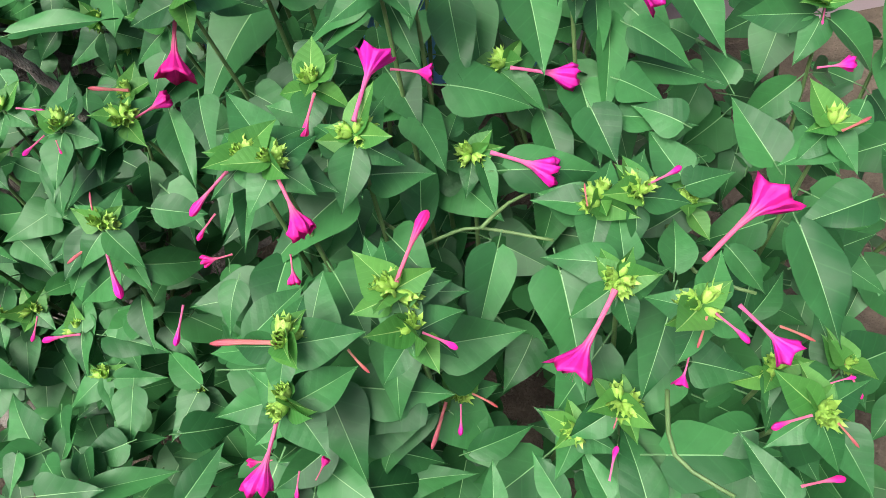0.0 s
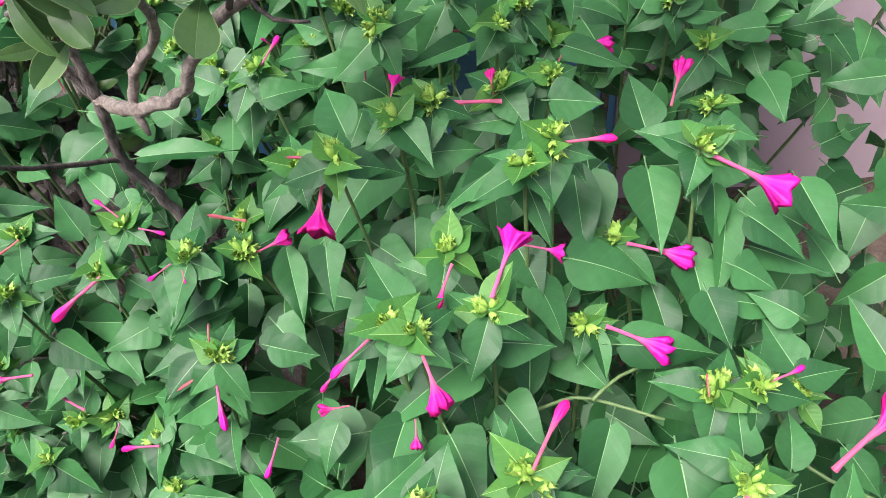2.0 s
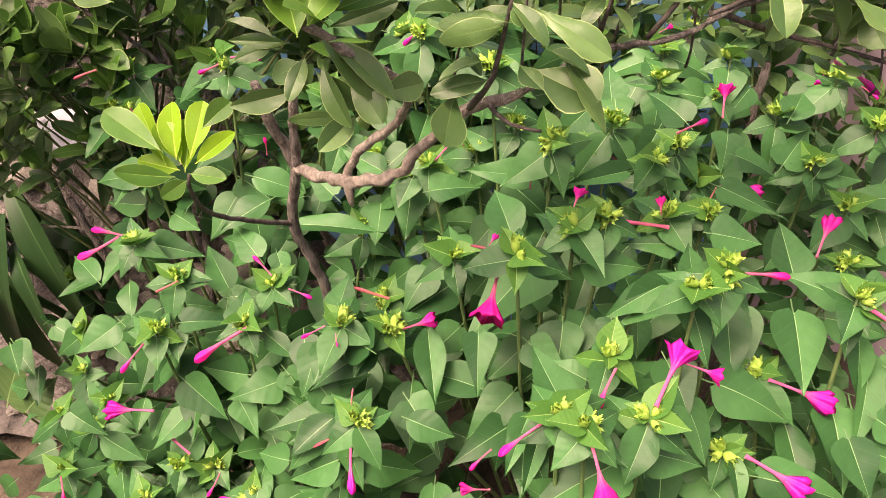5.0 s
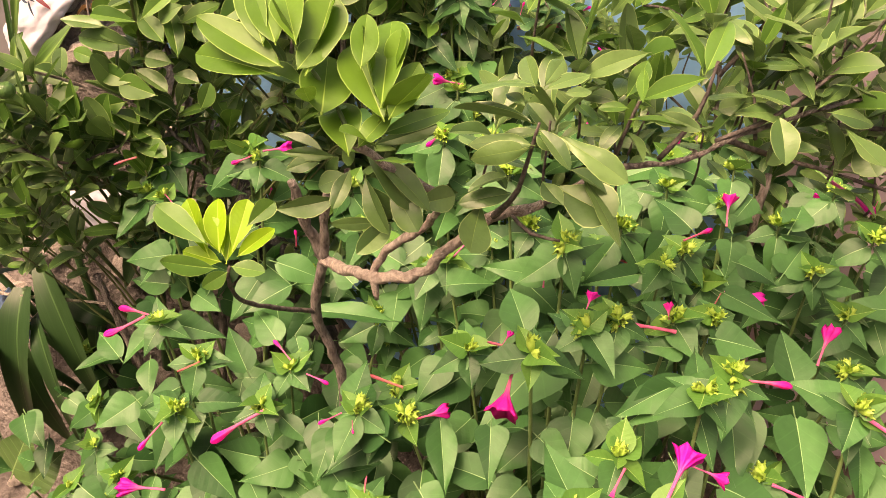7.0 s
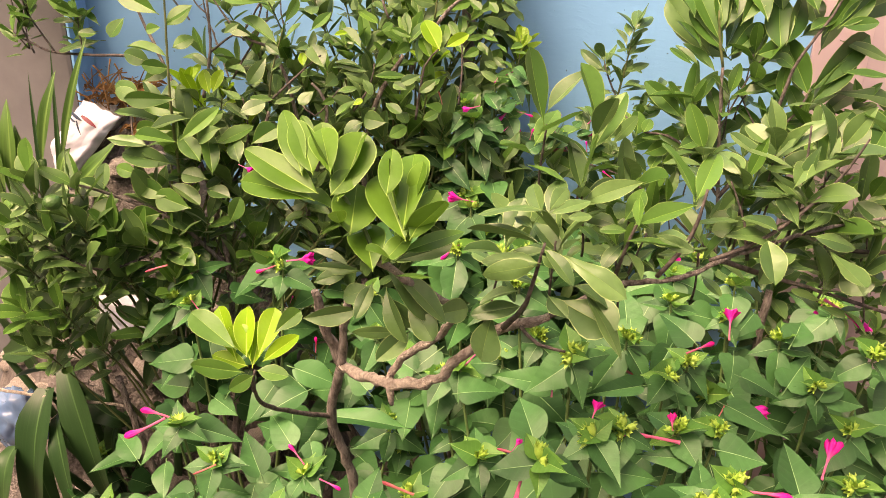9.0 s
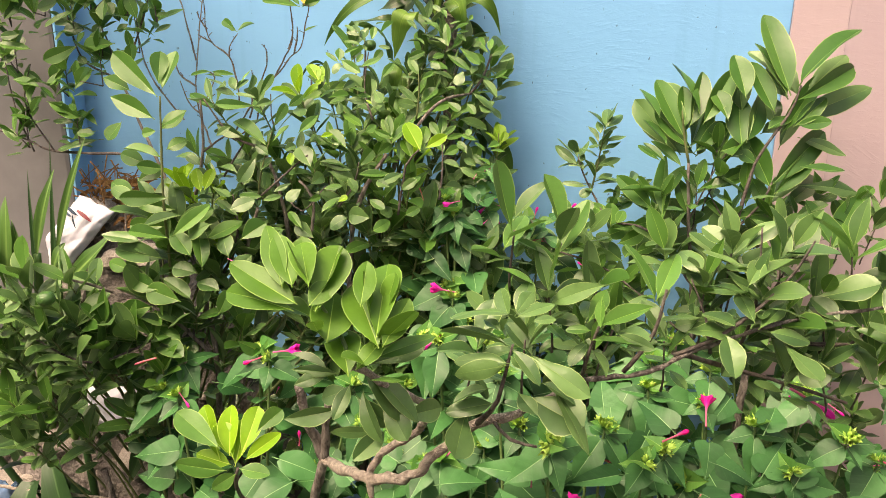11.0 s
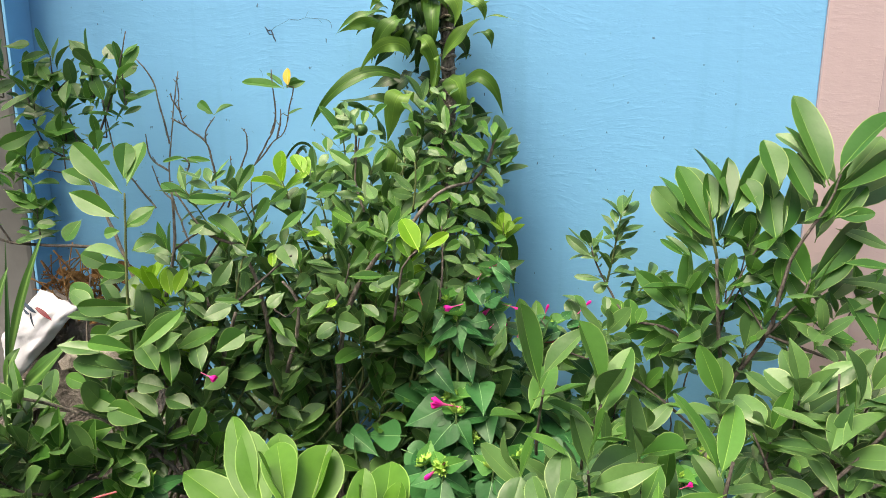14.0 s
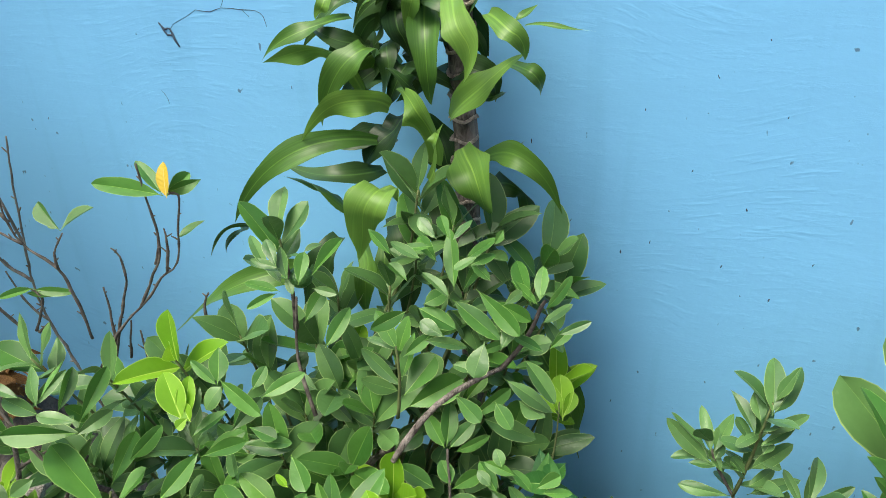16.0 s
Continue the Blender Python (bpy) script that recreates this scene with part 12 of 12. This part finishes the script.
def build_sack(corners, at, label, prints=()):
    """An emptied woven sack lying flat on the heap: two layers, creased."""
    A, B, C, D = [Vector(c) for c in corners]
    N = 22
    verts, faces = [], []
    for layer in (0, 1):
        for j in range(N + 1):
            for i in range(N + 1):
                u, v = i / N, j / N
                p = A.lerp(B, u).lerp(D.lerp(C, u), v)
                rim = min(u, 1 - u, v, 1 - v)
                q = Vector((p.x * 26, p.z * 26, 3.0))
                fold = .010 * abs(noise.noise(q)) + .006 * abs(noise.noise(q * 2.3)) + .003 * noise.noise(q * 5)
                ragged = .005 * noise.noise(q * 1.7 + Vector((4, 1, 0)))
                p += Vector((ragged, 0, ragged * .6))
                depth = min(1.0, rim * 7) * .012
                verts.append(p + Vector((0, -depth - fold if layer == 0 else depth * .6 - fold * .5, 0)))
    S = N + 1
    for layer in (0, 1):
        for j in range(N):
            for i in range(N):
                a = layer * S * S + j * S + i
                q = (a, a + 1, a + 1 + S, a + S)
                faces.append(q if layer else q[::-1])
    ring = [i for i in range(S)] + [j * S + N for j in range(1, S)] + [N * S + i for i in range(N - 1, -1, -1)] + [j * S for j in range(N - 1, 0, -1)]
    for a, b in zip(ring, ring[1:] + ring[:1]):
        faces.append((a, b, b + S * S, a + S * S))
    s = thing("sack", at, label, "sack")
    part("bag", mesh_from("bag", verts, faces, SACK), s)
    for (x0, y0, z0), (x1, y1, z1), (x2, y2, z2), w, ink in prints:
        part("print", strap_mesh("print", (x0, y0, z0), (x1, y1, z1), (x2, y2, z2), w, ink, 6, 0, 0, 1), s)


CRACK = plain("crack", (0.03, 0.045, 0.07), (0.07, 0.10, 0.14), 60.0, 0.9, 0.0, gloss=0.1)
build_sack(((-1.146, 1.150, 0.972), (-1.066, 1.140, 0.944), (-1.202, 1.105, 0.785), (-1.224, 1.135, 0.884)), (-1.16, 1.13, 0.79), "crumpled white plastic sack with dark red print", (
    ((-1.150, 1.108, .958), (-1.138, 1.106, .948), (-1.126, 1.106, .940), .007, CRACK), ((-1.128, 1.108, .950), (-1.112, 1.106, .940), (-1.098, 1.106, .928), .009, STAIN),
    ((-1.140, 1.108, .940), (-1.138, 1.106, .926), (-1.134, 1.106, .912), .004, CRACK), ((-1.152, 1.108, .946), (-1.146, 1.106, .940), (-1.140, 1.106, .938), .005, CRACK)))
build_sack(((-1.057, 0.98, 0.641), (-0.955, 0.98, 0.65), (-0.89, 0.94, 0.583), (-1.035, 0.94, 0.583)), (-1.035, 0.94, 0.583), "creased white sack showing between the twigs")
litter_v = thing("leaf_litter", (-1.08, 1.20, .86), "dry brown leaves piled against the wall", "leaf litter")
for k in range(90):
    x, y = rng.uniform(-1.17, -1.05), rng.uniform(1.17, 1.28)
    z = max(heap_height(x, y), rng.uniform(.90, 1.0))
    a = rng.uniform(0, 6.3)
    blade(litter_v, DRY_LEAVES, (x, y, z), Vector((math.cos(a), math.sin(a) * .5, rng.uniform(-.6, .3))) * rng.uniform(.025, .05), jitter((0, -.4, .9), .6), width=rng.uniform(.5, 1))
for k in range(60):
    x, y = rng.uniform(-1.16, -1.06), rng.uniform(1.16, 1.26)
    z = rng.uniform(.92, 1.01)
    v = Vector((rng.uniform(-1, 1), rng.uniform(-.3, .1), rng.uniform(-1.2, .5))).normalized() * rng.uniform(.04, .10)
    p = Vector((x, y, z))
    stem(litter_v, [p - v * .5, p + Vector((0, 0, .006)), p + v * .5], .0016, .0009, DRY, "straw", 4)
for p0, p1, p2, w in (
    ((-1.212, 1.0, 0.819), (-1.186, 0.98, 0.917), (-1.19, 1.0, 0.999), 0.040),
    ((-1.141, 1.0, 0.891), (-1.102, 0.98, 0.975), (-1.083, 1.0, 1.054), 0.024),
    ((-1.1, 1.0, 0.894), (-1.047, 0.98, 1.009), (-1.013, 1.0, 1.114), 0.017),
    ((-1.175, 1.0, 0.821), (-1.16, 0.98, 0.896), (-1.185, 1.0, 0.955), 0.034),
    ((-1.076, 1.0, 0.85), (-1.022, 0.98, 0.893), (-0.978, 1.0, 0.943), 0.036),
    ((-1.113, 1.0, 0.837), (-1.089, 0.98, 0.889), (-1.079, 1.0, 0.917), 0.022),
    ((-1.237, 1.0, 0.818), (-1.214, 0.98, 0.893), (-1.237, 1.0, 0.964), 0.038),
):
    foot = Vector((-1.24 + rng.uniform(-.03, .03), 1.08, GROUND))
    part("leaf", strap_mesh("leaf", p0, p1, p2, w, STRAP_PALE, 14, .35, .04, rng.randrange(99), .8), upright)
    part("leaf_base", tube_mesh("leaf_base", [foot, foot.lerp(Vector(p0), .55) + Vector((0, 0, .06)), Vector(p0)], [.012, .011, .007], STRAP_PALE, 5), upright)

# dead branch, plastic bag and small litter by the strap-leaved plant
branch = thing("dead_branch", (-0.985, 0.87, 0.476), "pale dead branch lying across the strap leaves", "branch")
stem(branch, ((-1.226, 0.86, 0.484), (-1.135, 0.86, 0.481), (-1.072, 0.86, 0.481), (-0.985, 0.87, 0.476), (-0.953, 0.88, 0.468)), .0032, .0024, BARK_PALE, "limb", 7, .15)
stem(branch, ((-1.072, 0.86, 0.481), (-1.091, 0.86, 0.451), (-1.136, 0.86, 0.41)), .0026, .0014, BARK_PALE, "twig", 6, .15)


def build_plastic_bag(at):
    bm = bmesh.new()
    bmesh.ops.create_icosphere(bm, subdivisions=4, radius=1.0)
    for v in bm.verts:
        c = abs(noise.noise(v.co * 2.2 + Vector((5, 2, 1)))) + .6 * abs(noise.noise(v.co * 5.0))
        v.co = Vector((v.co.x * .055, v.co.y * .04, v.co.z * .07)) * (1.15 - .55 * c)
    me = bpy.data.meshes.new("plastic_bag")
    bm.to_mesh(me)
    bm.free()
    me.materials.append(BAG)
    for p in me.polygons:
        p.use_smooth = True
    tagged(new("plastic_bag", me), "crumpled thin blue plastic bag on the rubble", "bag").matrix_basis = Matrix.Translation(at)


BAG, bag_nt, bag_b = nodes_of("blue_plastic")
bag_nt.links.new(mixed(bag_nt, noise_of(bag_nt, 30.0, 4.0), (0.04, 0.11, 0.25), (0.18, 0.30, 0.44)), bag_b.inputs["Base Color"])
bag_b.inputs["Roughness"].default_value = 0.15
bag_b.inputs["Alpha"].default_value = 0.8
build_plastic_bag((-1.219, 0.9, 0.387))
# broken white dish and red wrapper on the soil
ring_pts = [(-1.27 + .06 * math.cos(a), 0.84 + .05 * math.sin(a), ground_height(-1.27, .84) + .02 + .004 * math.sin(2 * a)) for a in [i * .35 - .6 for i in range(10)]]
tagged(new("broken_dish", tube_mesh("broken_dish", ring_pts, [.012] * 10, CERAMIC, 8)), "broken rim of a white ceramic dish", "dish")
wrap_v = [(-1.16 + .05 * (i - 2) / 2, .88 + .03 * (j - 2) / 2, ground_height(-1.16, .88) + .03 + .012 * noise.noise(Vector((i * 1.3, j * 1.1, 2)))) for j in range(5) for i in range(5)]
wrap_f = [(j * 5 + i, j * 5 + i + 1, j * 5 + i + 6, j * 5 + i + 5) for j in range(4) for i in range(4)]
wrapper = new("wrapper", mesh_from("wrapper", wrap_v, wrap_f, RED_WRAP, smooth=False))
solid = wrapper.modifiers.new("thickness", "SOLIDIFY")
solid.thickness = .003
tagged(wrapper, "crumpled red plastic wrapper on the soil", "wrapper")

heart = thing("heart_leaf_plant", (-1.12, 0.80, ground_height(-1.12, .80)), "small plant with broad veined heart-shaped leaves", "plant")
HEART = [blade_mesh("leaf", cordate, HEART_LEAF, 11, 0.10, 0.12, 0.02, 0.22, 300, 0.08)]
blade(heart, HEART, (-1.152, 0.74, 0.155), (0.047, 0.02, 0.101), (.1, -.5, .8), width=1.35)
blade(heart, HEART, (-1.091, 0.72, 0.166), (0.061, 0.02, 0.063), (.3, -.4, .8), width=1.2)
stem(heart, [(-1.12, .80, ground_height(-1.12, .80)), (-1.152, 0.74, 0.155)], .003, .002)
# ---------------------------------------------------------------- cracks and chips in the blue paint
def chip(x, z, wide, tall):
    """A small uneven pit in the paint, a little longer than wide."""
    r = random.Random(int(x * 7919 + z * 104729))
    a0, lean = r.uniform(0, 6), r.uniform(-.5, .5)
    ring = []
    for k in range(9):
        a = a0 + k * math.tau / 9
        s = r.uniform(.55, 1.1) * .5
        ring.append((x + wide * s * math.cos(a) + lean * tall * s * math.sin(a), 1.304 + r.uniform(0, .0004), z + tall * s * math.sin(a)))
    part("chip", mesh_from("chip", ring + [(x, 1.3036, z)], [(k, (k + 1) % 9, 9) for k in range(9)], CRACK), wall_blue)


chip(-0.134, 1.262, 0.0022, 0.0051)
chip(-0.150, 1.196, 0.0019, 0.0044)
chip(-0.098, 1.160, 0.0018, 0.0054)
chip(-0.253, 1.206, 0.0018, 0.0060)
chip(-0.208, 1.256, 0.0014, 0.0032)
chip(-0.240, 1.362, 0.0015, 0.0037)
chip(-0.177, 1.395, 0.0014, 0.0045)
chip(-0.190, 1.301, 0.0012, 0.0030)
chip(-0.953, 1.317, 0.0014, 0.0038)
chip(-0.930, 1.331, 0.0012, 0.0045)
chip(-0.350, 1.326, 0.0012, 0.0060)
chip(-0.307, 1.239, 0.0014, 0.0045)
chip(-0.127, 1.162, 0.0012, 0.0035)
chip(-0.063, 1.205, 0.0018, 0.0037)
chip(-0.111, 1.358, 0.0014, 0.0032)
chip(-0.137, 1.429, 0.0014, 0.0025)
chip(-0.182, 1.360, 0.0012, 0.0023)
chip(-0.608, 1.376, 0.0012, 0.0044)
chip(-0.783, 1.431, 0.0012, 0.0033)
chip(-0.224, 1.219, 0.0012, 0.0060)
chip(-0.251, 1.003, 0.0012, 0.0060)
part("crack", tube_mesh("crack", [(-0.753, 1.305, 1.443), (-0.747, 1.305, 1.436), (-0.741, 1.305, 1.437), (-0.737, 1.305, 1.425), (-0.733, 1.305, 1.417)], [0.00096, 0.0016, 0.00096, 0.0016, 0.00096], CRACK, 5), wall_blue)
part("crack", tube_mesh("crack", [(-0.751, 1.305, 1.44), (-0.745, 1.305, 1.43), (-0.737, 1.305, 1.431)], [0.00078, 0.0013, 0.00078], CRACK, 5), wall_blue)
part("crack", tube_mesh("crack", [(-0.742, 1.305, 1.432), (-0.736, 1.305, 1.441), (-0.718, 1.305, 1.449), (-0.706, 1.305, 1.456)], [0.00024, 0.0004, 0.00024, 0.0004], CRACK, 5), wall_blue)
part("crack", tube_mesh("crack", [(-0.706, 1.305, 1.456), (-0.689, 1.305, 1.454), (-0.676, 1.305, 1.458), (-0.652, 1.305, 1.456), (-0.637, 1.305, 1.455), (-0.629, 1.305, 1.449), (-0.627, 1.305, 1.439)], [0.0003, 0.0005, 0.0003, 0.0005, 0.0003, 0.0005, 0.0003], CRACK, 5), wall_blue)
part("crack", tube_mesh("crack", [(-0.676, 1.305, 1.458), (-0.67, 1.305, 1.469)], [0.00024, 0.0004], CRACK, 5), wall_blue)
part("crack", tube_mesh("crack", [(-0.761, 1.305, 1.353), (-0.763, 1.305, 1.362), (-0.768, 1.305, 1.369)], [0.00024, 0.0004, 0.00024], CRACK, 5), wall_blue)
part("crack", tube_mesh("crack", [(-0.652, 1.305, 1.456), (-0.645, 1.305, 1.449)], [0.00024, 0.0004], CRACK, 5), wall_blue)
